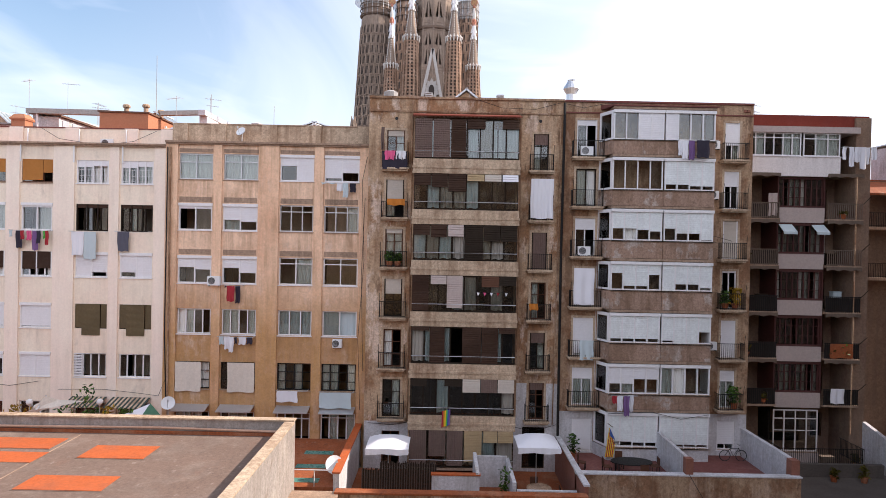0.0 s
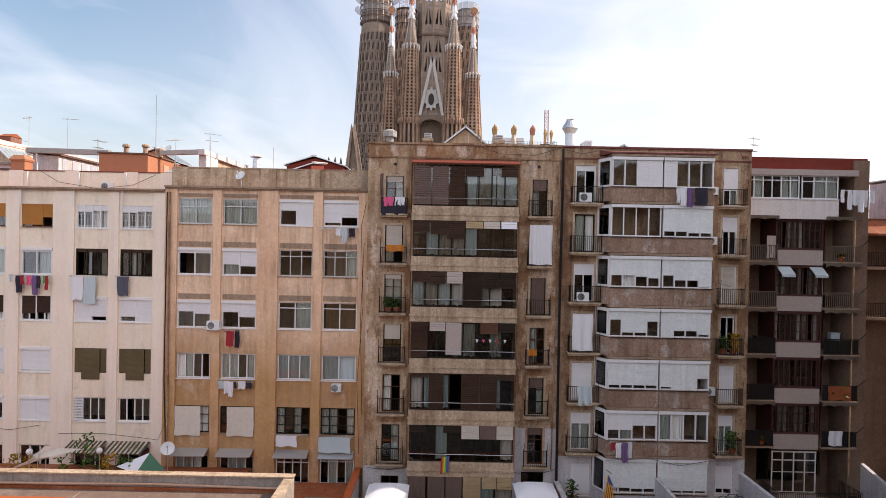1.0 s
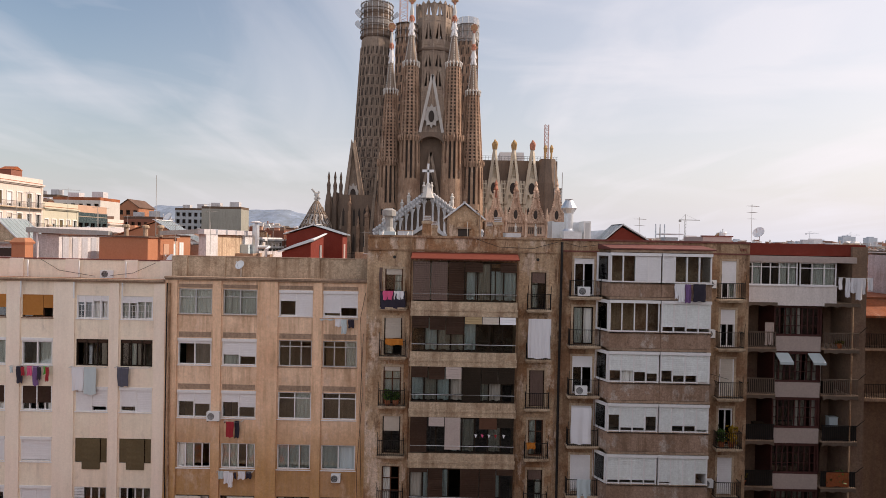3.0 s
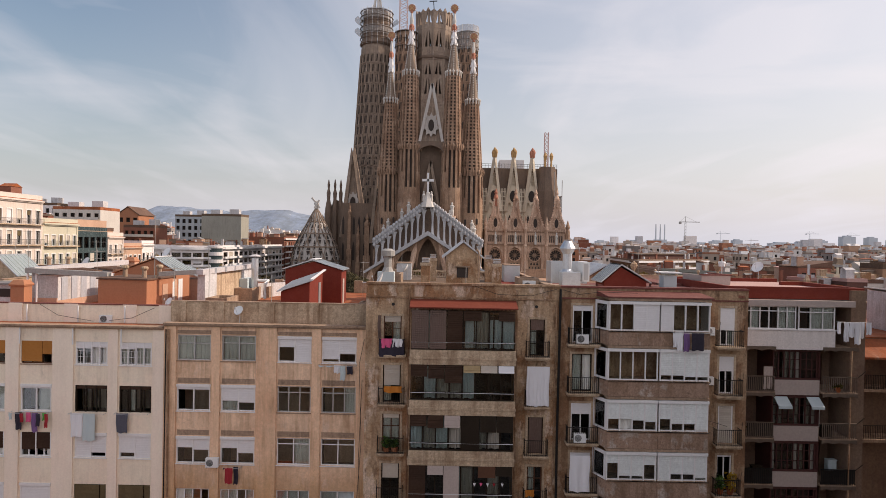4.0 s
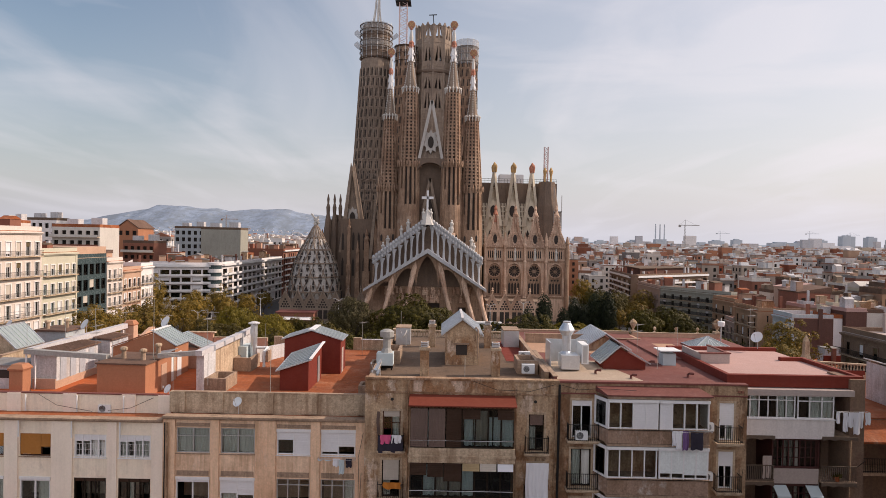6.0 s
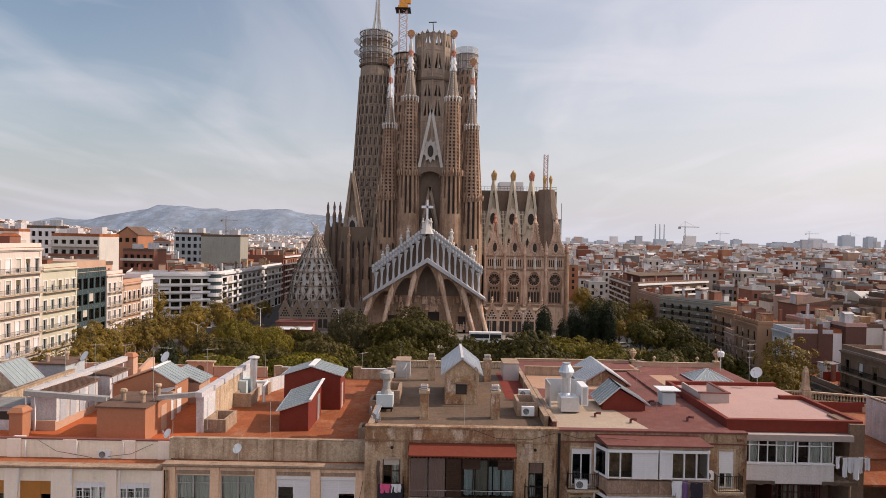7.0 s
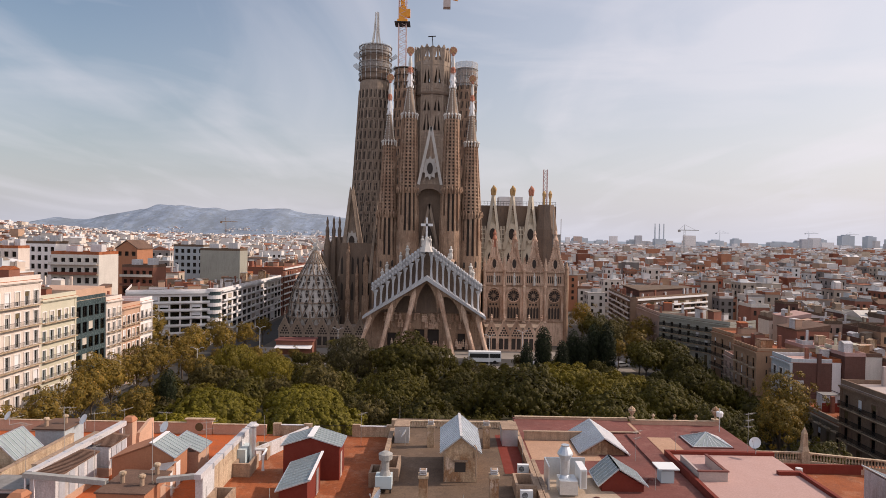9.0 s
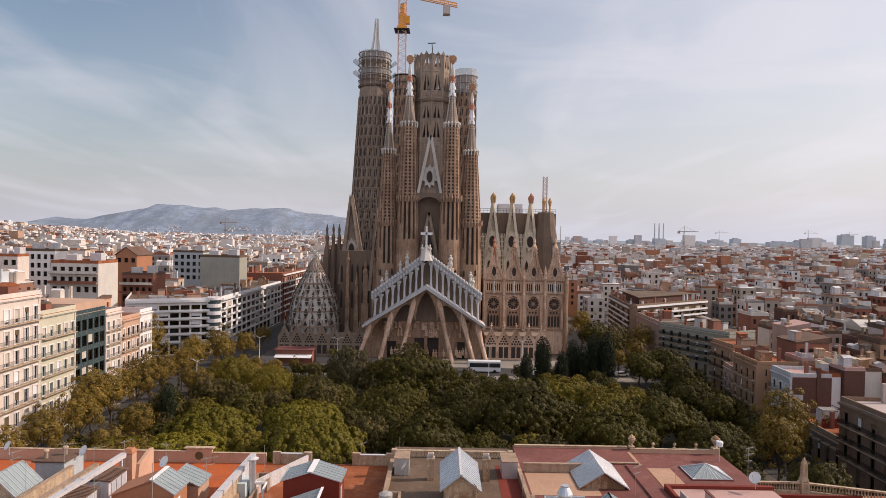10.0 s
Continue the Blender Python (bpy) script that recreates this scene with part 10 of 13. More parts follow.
# the aisle wall: deep bays with a rose window, a gallery with a figure, and steep crocketed gables
for i, x in enumerate((17.6, 24.4, 31.2, 38.4)):
    w = 3.4
    field = []
    arch = [(x + 2.3 * math.cos(b), 16.2 + 3.4 * math.sin(b) ** 1.2) for b in [math.pi * q / 12 for q in range(13)]]
    a = Mesh().box(x - w, x - 2.3, 216, 217, 0, 25.5).box(x + 2.3, x + w, 216, 217, 0, 25.5).box(x - 2.3, x + 2.3, 216, 217, 0, 8.6).box(x - 2.3, x + 2.3, 216, 217, 20.0, 25.5)
    for (xa, za), (xb, zb) in zip(arch, arch[1:]):
        a.prism([(xb, 216, zb), (xa, 216, za), (xa, 216, 20.0), (xb, 216, 20.0)], (0, 1.0, 0))
    a.prism([(x - w, 216, 25.5), (x + w, 216, 25.5), (x + 2.3, 216, 28.0), (x + 1.25, 216, 30.2), (x + 0.75, 216, 32.6), (x + 0.45, 216, 36.0), (x - 0.45, 216, 36.0), (x - 0.75, 216, 32.6), (x - 1.25, 216, 30.2), (x - 2.3, 216, 28.0)], (0, 1.0, 0))
    bay = part("aisle_bay", a, M_STONE_A, basilica)
    # recess back in darker sandstone, the recess's shade put into the colour
    part("window_field", Mesh().box(x - 2.3, x + 2.3, 216.7, 216.95, 8.6, 20.0), M_STONE, bay)
    edge = [(w - 0.1, 24.6), (2.4, 27.6), (1.35, 29.9), (0.85, 32.4), (0.5, 36.0)]
    for sg in (-1, 1):
        mo, ck = Mesh(), Mesh()
        for (ea, za), (eb, zb) in zip(edge, edge[1:]):
            mo.beam((x + sg * ea, 215.7, za), (x + sg * eb, 215.7, zb), 0.5, 0.55)
            for q in range(3):
                u = (q + 0.5) / 3
                px_, pz_ = ea + (eb - ea) * u, za + (zb - za) * u
                ck.lathe(x + sg * (px_ + 0.18), 215.6, [(0.1, pz_ - 0.1), (0.34, pz_ + 0.3), (0.1, pz_ + 0.75)], 5)
        part("gable_moulding", mo, M_STONE_A, bay)
        tagged(part("crocket_work", ck, M_STONE_A, bay), kind="stuff")
    part("pinnacle", Mesh().lathe(x, 216.3, [(0.75, 33.5), (0.55, 35.5), (0.85, 36.4), (0.4, 37.6), (0.6, 38.2), (0.08, 39.6)], 7), M_REDMOS if i == 0 else M_STONE_A, bay)
    shaft = Mesh().lathe(x - w, 215.2, [(0.55, 0), (0.55, 7.6), (0.75, 8.0), (0.42, 8.6), (0.42, 19.6), (0.62, 20.2), (0.4, 20.8), (0.4, 25.0), (0.7, 25.8), (0.45, 26.6), (0.6, 27.4), (0.1, 30.2)], 8)
    part("buttress_shaft", shaft.box(x - w - 0.35, x - w + 0.35, 215.3, 216, 0, 25), M_STONE_A, bay)
    rose = []
    for q in range(12):
        a0 = 2 * math.pi * (q + 0.5) / 12
        ca, sa = math.cos(a0), math.sin(a0)
        rose.append(Mesh().prism([(x + r_ * ca - t_ * sa, 216.62, 16.9 + r_ * sa + t_ * ca) for r_, t_ in ((0.45, 0.0), (1.2, -0.30), (1.75, -0.28), (1.95, 0.0), (1.75, 0.28), (1.2, 0.30))][::-1], (0, 0.1, 0)))
    parts("rose_petal", rose, M_HOLESHADE, bay)
    ring_ = Mesh()
    for q in range(16):
        b0, b1 = 2 * math.pi * q / 16, 2 * math.pi * (q + 1) / 16
        ring_.beam((x + 2.1 * math.cos(b0), 216.5, 16.9 + 2.1 * math.sin(b0)), (x + 2.1 * math.cos(b1), 216.5, 16.9 + 2.1 * math.sin(b1)), 0.3, 0.25)
    part("rose_ring", ring_, M_STONE_A, bay)
    am_ = Mesh()
    for (xa, za), (xb, zb) in zip(arch, arch[1:]):
        am_.beam((x + (xa - x) * 1.12, 215.8, za + 0.2), (x + (xb - x) * 1.12, 215.8, zb + 0.2), 0.4, 0.4)
    part("arch_moulding", am_, M_STONE_A, bay)
    lan = []
    for q in range(4):
        xa = x - 1.95 + q * 1.02
        lan.append(Mesh().prism([(xa, 216.62, 9.2), (xa + 0.72, 216.62, 9.2), (xa + 0.72, 216.62, 12.4), (xa + 0.36, 216.62, 13.1), (xa, 216.62, 12.4)], (0, 0.1, 0)))
        if q < 3:
            lan.append(Mesh().prism([(xa + 0.87 + 0.36 * math.cos(-b), 216.62, 13.9 + 0.36 * math.sin(-b)) for b in [2 * math.pi * v / 8 for v in range(8)]], (0, 0.1, 0)))
    for q in range(7):
        if q != 3:
            xa = x - 2.35 + q * 0.68
            lan.append(Mesh().prism([(xa, 215.95, 21.4), (xa + 0.42, 215.95, 21.4), (xa + 0.42, 215.95, 23.5), (xa + 0.21, 215.95, 24.0), (xa, 215.95, 23.5)], (0, 0.1, 0)))
    parts("lancet_window", lan, M_HOLESHADE, bay)
    part("oval_window", Mesh().prism([(x + 0.68 * math.cos(-b), 215.9, 27.9 + 1.55 * math.sin(-b)) for b in [2 * math.pi * v / 12 for v in range(12)]], (0, 0.15, 0)), M_HOLESHADE, bay)
    ov = Mesh()
    for q in range(12):
        b0 = 2 * math.pi * (q + 0.5) / 12
        ov.lathe(x + 1.15 * math.cos(b0), 215.8, [(0.1, 27.9 + 2.1 * math.sin(b0) - 0.35), (0.3, 27.9 + 2.1 * math.sin(b0)), (0.1, 27.9 + 2.1 * math.sin(b0) + 0.35)], 5)
    tagged(part("oval_surround", ov, M_STONE_A, bay), kind="stuff")
    part("niche_statue", Mesh().lathe(x, 215.3, [(0.45, 20.6), (0.5, 21.6), (0.34, 22.8), (0.5, 23.6), (0.2, 24.1), (0.28, 24.5), (0.1, 24.8)], 6), M_STONE_L, bay)
    sc_ = Mesh().box(x - w, x + w, 215.5, 216, 20.2, 20.7).box(x - w, x + w, 215.6, 216, 8.0, 8.5).box(x - w, x + w, 215.65, 216, 24.6, 25.0)
    part("string_course", sc_, M_STONE, bay)
    bl_ = Mesh()
    for q in range(11):
        bl_.lathe(x - 3.1 + q * 0.62, 215.5, [(0.08, 25.0), (0.22, 25.3), (0.08, 25.6)], 5)
    tagged(part("ball_course", bl_, M_STONE_A, bay), kind="stuff")
part("aisle_body", Mesh().box(14, 42, 217, 234, 0, 25), M_STONE_D, basilica)
part("corner_pier", Mesh().lathe(42.2, 215.6, [(0.8, 0), (0.8, 25), (0.6, 26), (0.8, 26.6), (0.1, 29)], 8), M_STONE, basilica)

# tower crane behind
crane = thing("tower_crane", -17.5, 252, 40, "white and red tower crane with an orange slewing unit and jib", "crane")
mm = Mesh()
for dx, dy in ((-1.5, -1.5), (1.5, -1.5), (1.5, 1.5), (-1.5, 1.5)):
    mm.beam((-17.5 + dx, 252 + dy, 40), (-17.6 + dx, 252 + dy, 140), 0.28, 0.28)
for k in range(34):
    z = 40 + 3 * k
    for dy in (-1.5, 1.5):
        mm.beam((-19, 252 + dy, z), (-16, 252 + dy, z + 1.5), 0.16, 0.16).beam((-16, 252 + dy, z + 1.5), (-19, 252 + dy, z + 3), 0.16, 0.16)
    for dx in (-1.5, 1.5):
        mm.beam((-17.5 + dx, 250.5, z), (-17.5 + dx, 253.5, z + 1.5), 0.16, 0.16).beam((-17.5 + dx, 253.5, z + 1.5), (-17.5 + dx, 250.5, z + 3), 0.16, 0.16)
part("mast", mm, M_CRANE_W, crane)
part("slewing_unit", Mesh().box(-19.6, -15.6, 250, 254, 121, 122).box(-18.9, -16.3, 250.5, 253.5, 122, 127).box(-18.4, -16.8, 250.7, 253.3, 127, 131).box(-16.4, -14.6, 250.2, 252, 123, 126), M_CRANE_O, crane)
part("platform", Mesh().box(-20.6, -14.6, 249, 255, 120.4, 120.8), M_IRON, crane)
jb = Mesh()
a, b = Vector((-17.6, 252, 134.5)), Vector((4.0, 247, 128.6))
for off in (Vector((0, -0.8, 0)), Vector((0, 0.8, 0)), Vector((0, 0, 1.3))):
    jb.beam(a + off, b + off, 0.3, 0.3)
for k in range(14):
    p, q = a.lerp(b, k / 14), a.lerp(b, (k + 1) / 14)
    jb.beam(p + Vector((0, -0.8, 0)), (p + q) / 2 + Vector((0, 0, 1.3)), 0.16, 0.16).beam((p + q) / 2 + Vector((0, 0, 1.3)), q + Vector((0, -0.8, 0)), 0.16, 0.16)
part("jib", jb, M_CRANE_O, crane)
part("counterweight", Mesh().box(-1.6, 1.2, 246, 249, 125.6, 128.8), M_PANEL4, crane)

# ---------------------------------------------------------------- ground, hills
g = Mesh()
g.box(-60, 60, -30, 66, YARD - 0.6, YARD)
solo("yard_ground", g, M_YARD, "worn paving of the yards behind the houses", "ground", kind="structure")
solo("ground", Mesh().box(-4600, 4600, 66, 4700, -1.0, 0.0).box(-4600, -60, -30, 66, -1, 0).box(60, 4600, -30, 66, -1, 0), M_GROUND, "dry city ground reaching the horizon", "ground", kind="structure")
hill = Mesh()
nx = 200
vs, fs = [], []


def ridge(x):
    """Height of the skyline of the hills."""
    u = 0.26 * x
    k = max(0.0, min(1.0, (u + 764) / 270)) * max(0.0, min(1.0, (116 - u) / 400))
    return (40 + 205 * k * (0.75 + 0.26 * noise.noise(Vector((x / 700, 0.3, 0))) + 0.12 * noise.noise(Vector((x / 170, 2.1, 0))) + 0.05 * noise.noise(Vector((x / 60, 4.1, 0))))
            + 46 * math.exp(-((u + 484) / 75) ** 2) + 52 * math.exp(-((u + 690) / 36) ** 2))


def slope(x, y):
    """Height of the hillside in front of the skyline."""
    return ridge(x) * max(0.0, min(1.0, (y - 3700) / 600)) ** 0.8


for i in range(nx + 1):
    x = -4500 + 5200 * i / nx
    h = ridge(x)
    for j, (yy, hh) in enumerate(((3700, 0), (3900, 0.45), (4100, 0.8), (4300, 1.0), (4600, 0.7))):
        n2 = 1 + 0.16 * noise.noise(Vector((x / 230, yy / 230, 5)))
        vs.append((x, yy, max(0.1, h * hh * (n2 if 0 < hh < 1 else 1))))
for i in range(nx):
    for j in range(4):
        a = i * 5 + j
        fs.append((a, a + 5, a + 6, a + 1))
hill.add(vs, fs)
solo("hills", hill, M_HILL, "wooded hills on the horizon, coloured blue-grey as haze", "hills", kind="structure", smooth=True)

# ---------------------------------------------------------------- leaves and trees
def leafy(name, dark, light, autumn=None):
    m = bpy.data.materials.new(name)
    m.use_nodes = True
    n, l = m.node_tree.nodes, m.node_tree.links
    b = n["Principled BSDF"]
    b.inputs["Roughness"].default_value = 0.6
    b.inputs["Specular IOR Level"].default_value = 0.25
    geo = n.new("ShaderNodeNewGeometry")
    r = n.new("ShaderNodeValToRGB")
    r.color_ramp.elements[0].color, r.color_ramp.elements[1].color = (*dark, 1), (*light, 1)
    if autumn:
        e = r.color_ramp.elements.new(0.82)
        e.color = (*light, 1)
        r.color_ramp.elements[2].color = (*autumn, 1)
    l.new(geo.outputs["Random Per Island"], r.inputs[0])
    oi = n.new("ShaderNodeObjectInfo")
    mr = n.new("ShaderNodeMapRange")
    mr.inputs["To Min"].default_value, mr.inputs["To Max"].default_value = 0.75, 1.25
    l.new(oi.outputs["Random"], mr.inputs["Value"])
    tx = n.new("ShaderNodeTexNoise")
    tx.inputs["Scale"].default_value, tx.inputs["Detail"].default_value = 0.7, 3.0
    l.new(geo.outputs["Position"], tx.inputs["Vector"])
    m2 = n.new("ShaderNodeMapRange")
    for key, val in (("From Min", 0.3), ("From Max", 0.7), ("To Min", 0.72), ("To Max", 1.28)):
        m2.inputs[key].default_value = val
    l.new(tx.outputs[0], m2.inputs["Value"])
    mul = n.new("ShaderNodeMath")
    mul.operation = "MULTIPLY"
    l.new(mr.outputs[0], mul.inputs[0])
    l.new(m2.outputs[0], mul.inputs[1])
    h = n.new("ShaderNodeHueSaturation")
    l.new(r.outputs[0], h.inputs["Color"])
    l.new(mul.outputs[0], h.inputs["Value"])
    l.new(h.outputs[0], b.inputs["Base Color"])
    tr = n.new("ShaderNodeBsdfTranslucent")
    l.new(h.outputs[0], tr.inputs[0])
    mx = n.new("ShaderNodeMixShader")
    mx.inputs[0].default_value = 0.25
    l.new(b.outputs[0], mx.inputs[1])
    l.new(tr.outputs[0], mx.inputs[2])
    l.new(mx.outputs[0], n["Material Output"].inputs[0])
    return m


L_PINE = leafy("pine_needles", (0.145, 0.122, 0.010), (0.235, 0.195, 0.016))
L_OAK = leafy("evergreen_leaves", (0.044, 0.038, 0.005), (0.105, 0.086, 0.010))
L_OAK2 = leafy("yellow_green_leaves", (0.105, 0.086, 0.010), (0.20, 0.152, 0.016))
L_OAK3 = leafy("olive_leaves", (0.055, 0.044, 0.012), (0.12, 0.092, 0.023))
L_PLANE = leafy("autumn_plane_leaves", (0.11, 0.08, 0.015), (0.22, 0.145, 0.025), (0.34, 0.18, 0.025))
L_BRUSH = leafy("brown_feathery_leaves", (0.075, 0.064, 0.028), (0.14, 0.115, 0.048))
L_CYP = leafy("cypress_leaves", (0.010, 0.016, 0.008), (0.035, 0.042, 0.016))
L_POT = leafy("house_plant_leaves", (0.02, 0.05, 0.012), (0.10, 0.19, 0.03))
L_GOLD = leafy("yellow_leaves", (0.25, 0.16, 0.02), (0.6, 0.36, 0.03))


def tree_proto(name, label, leaf_m, h_trunk, rx, rz, puffs, leaves, size, seed, dome=False, upright=0.0, trunk_r=0.28, puff=0.2, low=-0.6, rough=0.3, inner=0.16):
    """A tree at the origin: tapered trunk, limbs, and a lobed crown of many tufts of small leaves; dome: an umbrella crown with a flat underside."""
    R = random.Random(seed)
    t = thing(name, 0, 0, 0, label, "tree", "park trees")
    low = -0.1 if dome else low
    zc = h_trunk + (0.15 if dome else 0.8) * rz
    off = Vector((seed * 3.7, 1.3 * seed, seed))

    def skin(d):
        k = 1 + rough * noise.noise(d * 1.7 + off) + 0.4 * rough * noise.noise(d * 4.3 + off)
        return Vector((d.x * rx * k, d.y * rx * k, d.z * rz * k))

    dirs = []
    for i in range(puffs):
        z = 1 - (1 - low) * (i + R.random()) / puffs
        a = 2.39996 * i + R.uniform(-0.3, 0.3)
        q = math.sqrt(max(0.0, 1 - z * z))
        dirs.append(Vector((q * math.cos(a), q * math.sin(a), z)))
    top = Vector((0, 0, zc))
    part("trunk", Mesh().tube([(0, 0, -0.3), (R.uniform(-0.2, 0.2), R.uniform(-0.2, 0.2), h_trunk * 0.6), (R.uniform(-0.3, 0.3), R.uniform(-0.3, 0.3), h_trunk + rz * 0.5)], trunk_r, 7, trunk_r * 0.45), M_TRUNK, t)
    if name != "shrub":
        lb = Mesh()
        for d in dirs[:: max(1, puffs // 10)]:
            c = top + skin(d) * 0.85
            lb.tube([(0, 0, h_trunk * 0.75), (c.x * 0.5, c.y * 0.5, (h_trunk + c.z) / 2), c], trunk_r * 0.4, 5, 0.04)
        tagged(part("branching", lb, M_TRUNK, t), kind="stuff")
    cr = Mesh()

    def leaf(p, nrm, sz):
        u = nrm.cross(Vector((R.uniform(-1, 1), R.uniform(-1, 1), R.uniform(-1, 1)))).normalized() * sz * R.uniform(0.7, 1.3)
        w = nrm.cross(u).normalized() * sz * R.uniform(0.45, 0.8)
        if upright:
            u = u * (1 - upright) + Vector((0, 0, sz)) * upright
        cr.add([p - u - w * 0.6, p + u * 0.2 + w * 1.2, p + u - w * 0.4], [(0, 1, 2)])

    k = int(leaves * (1 - inner)) // puffs
    for d in dirs:
        s = puff * rx * R.uniform(0.7, 1.25)
        sk = skin(d)
        c = top + sk * max(0.0, 1 - 0.8 * s / sk.length)
        for j in range(k):
            e = Vector((R.gauss(0, 1), R.gauss(0, 1), R.gauss(0, 1))).normalized()
            if e.dot(d) < -0.15:
                e = -e
            nrm = (e + d * 0.4 + Vector((R.uniform(-1, 1), R.uniform(-1, 1), R.uniform(-0.4, 0.8))) * 0.35).normalized()
            leaf(c + e * s * R.uniform(0.75, 1.05), nrm, size)
    for j in range(int(leaves * inner)):
        d = Vector((R.gauss(0, 1), R.gauss(0, 1), abs(R.gauss(0, 0.8)) + low * R.random())).normalized()
        leaf(top + skin(d) * R.uniform(0.6, 0.82), d, size * 2.0)
    part("crown", cr, leaf_m, t, join=False)
    return t


PINES = [tree_proto("stone_pine", "umbrella-shaped stone pine with dense yellow-green crown", L_PINE, 5.2, 7.4, 3.7, 420, 24000, 0.16, s, dome=True, trunk_r=0.35, puff=0.062, rough=0.2) for s in (1, 2)]
OAKS = [tree_proto("evergreen_oak", lb, lm, 3.2, 4.6, 3.9, 150, 7600, 0.195, s, puff=0.125, rough=0.55) for s, lm, lb in ((3, L_OAK, "dark evergreen park tree with an uneven crown"), (4, L_OAK2, "yellow-green park tree with an uneven crown"), (5, L_OAK3, "olive-brown park tree with an uneven crown"))]
BROAD = [tree_proto("broad_oak", lb, lm, 3.2, 7.4, 4.6, 380, 20000, 0.19, s, puff=0.075, rough=0.5, low=-0.45, trunk_r=0.4) for s, lm, lb in ((13, L_OAK, "broad evergreen oak with a dense domed crown"), (14, L_OAK2, "broad yellow-green tree with a dense domed crown"))]
PLANES = [tree_proto("plane_tree", "tall plane tree with thin yellowing autumn leaves", L_PLANE, 5.2, 4.2, 5.0, 62, 5200, 0.20, s, puff=0.24, rough=0.7, inner=0.08) for s in (6, 7, 8)]
BRUSH = tree_proto("feathery_tree", "brownish feathery tree with a tall loose crown", L_BRUSH, 3.2, 5.4, 6.4, 130, 13000, 0.21, 9, upright=0.5, puff=0.15, rough=0.35)
WILLOW = tree_proto("pepper_tree", "soft yellow-green tree with a loose drooping crown", L_OAK2, 2.6, 5.2, 4.8, 90, 8500, 0.22, 15, upright=0.5, puff=0.2, rough=0.3)
CYP = tree_proto("cypress", "slim dark cypress with a pointed crown", L_CYP, 0.8, 1.95, 5.6, 110, 6500, 0.22, 10, upright=0.6, trunk_r=0.2, puff=0.42, low=-0.95, rough=0.25)
SHRUB = [tree_proto("shrub", "dark evergreen shrub under taller crowns", L_OAK, 1.4, 3.2, 2.4, 30, 1500, 0.32, s, puff=0.3, rough=0.5) for s in (11, 12)]


def plant(proto, x, y, s, fresh=[]):
    m = pose(x, y, 0, 0, 0, rng.uniform(0, 360))
    if proto.name not in fresh:
        fresh.append(proto.name)
        proto.matrix_basis = m
        proto.scale = (s, s, s)
        return proto
    c = copy_thing(proto, m)
    c.scale = (s, s, s)
    return c


spots = []


def free(x, y, r):
    if any((x - a) ** 2 + (y - b) ** 2 < (r + c) ** 2 for a, b, c in spots):
        return False
    spots.append((x, y, r))
    return True


# named trees first
for proto, x, y, s in ((BRUSH, -21.2, 148, 0.92), (WILLOW, -48, 147, 0.95), (WILLOW, -38.2, 142, 0.85), (CYP, -53.6, 124, 0.82), (CYP, 21.8, 161.6, 0.85), (CYP, 27.2, 168.6, 1.12), (CYP, 31.7, 165.6, 0.85), (CYP, 36.2, 173.3, 1.0), (CYP, 38.4, 171.5, 0.9), (CYP, 42.0, 174, 1.15), (CYP, 45.0, 172, 1.2)):
    free(x, y, 1.4 if proto is CYP else 4.6)
    plant(proto, x, y, s)
for k, (x, y, s) in enumerate(((-38.4, 93.7, 0.95), (-38.6, 107.2, 1.0), (-24.4, 112.6, 0.97), (-19.8, 97, 1.12), (-50, 99, 0.7), (-7, 89, 0.72))):
    free(x, y, 6.2 * s)
    plant(PINES[k % 2], x, y, s)
for k, (x, y, s) in enumerate(((14.7, 114, 1.1), (29, 106, 0.92), (-6.6, 145, 1.12), (28, 136, 0.8), (-2.5, 104, 0.82), (-9.5, 126, 0.78), (41, 117, 0.85), (5, 128, 0.72), (36, 129, 0.78), (3, 93, 0.72), (45, 102, 0.8))):
    free(x, y, 6.0 * s)
    plant(BROAD[1 if k in (3, 8) else 0], x, y, s)
for x, y, s in ((-49.5, 134, 0.85), (-42.5, 131, 0.8), (-33, 127, 0.75), (17, 97, 0.85), (18, 150, 0.55), (8, 152, 0.5)):
    free(x, y, 4.2 * s)
    plant(OAKS[2], x, y, s)
for x, y, s in ((58.7, 107, 1.0), (64.5, 203, 0.85)):
    free(x, y, 4.2)
    plant(PLANES[1], x, y, s)
for y in range(84, 168, 8):
    x = -64 + rng.uniform(-1.5, 1.5)
    if free(x, y, 3.2):
        plant(rng.choice(PLANES), x, y + rng.uniform(-1, 1), rng.uniform(0.68, 0.85) if y < 112 else rng.uniform(0.75, 0.95))
for y in range(100, 112, 7):
    x = 55 + rng.uniform(-3, 3)
    if free(x, y, 3.2):
        plant(rng.choice(PLANES), x, y + rng.uniform(-1, 1), rng.uniform(0.8, 1.0))
# only dark oaks here: the street's shade is put into the leaf colour
for x, y, s in ((58.5, 141, 0.8), (60.5, 156, 0.85), (62, 171, 0.95), (63.5, 186, 0.7), (57.5, 128, 0.8), (63.8, 113, 0.48), (63.4, 120, 0.5), (63.2, 128, 0.52), (63.6, 136, 0.5), (64.2, 145, 0.52), (65, 154, 0.5), (66, 163, 0.55), (66, 172, 0.55)):
    free(x, y, 3.2)
    plant(OAKS[0], x, y, s)
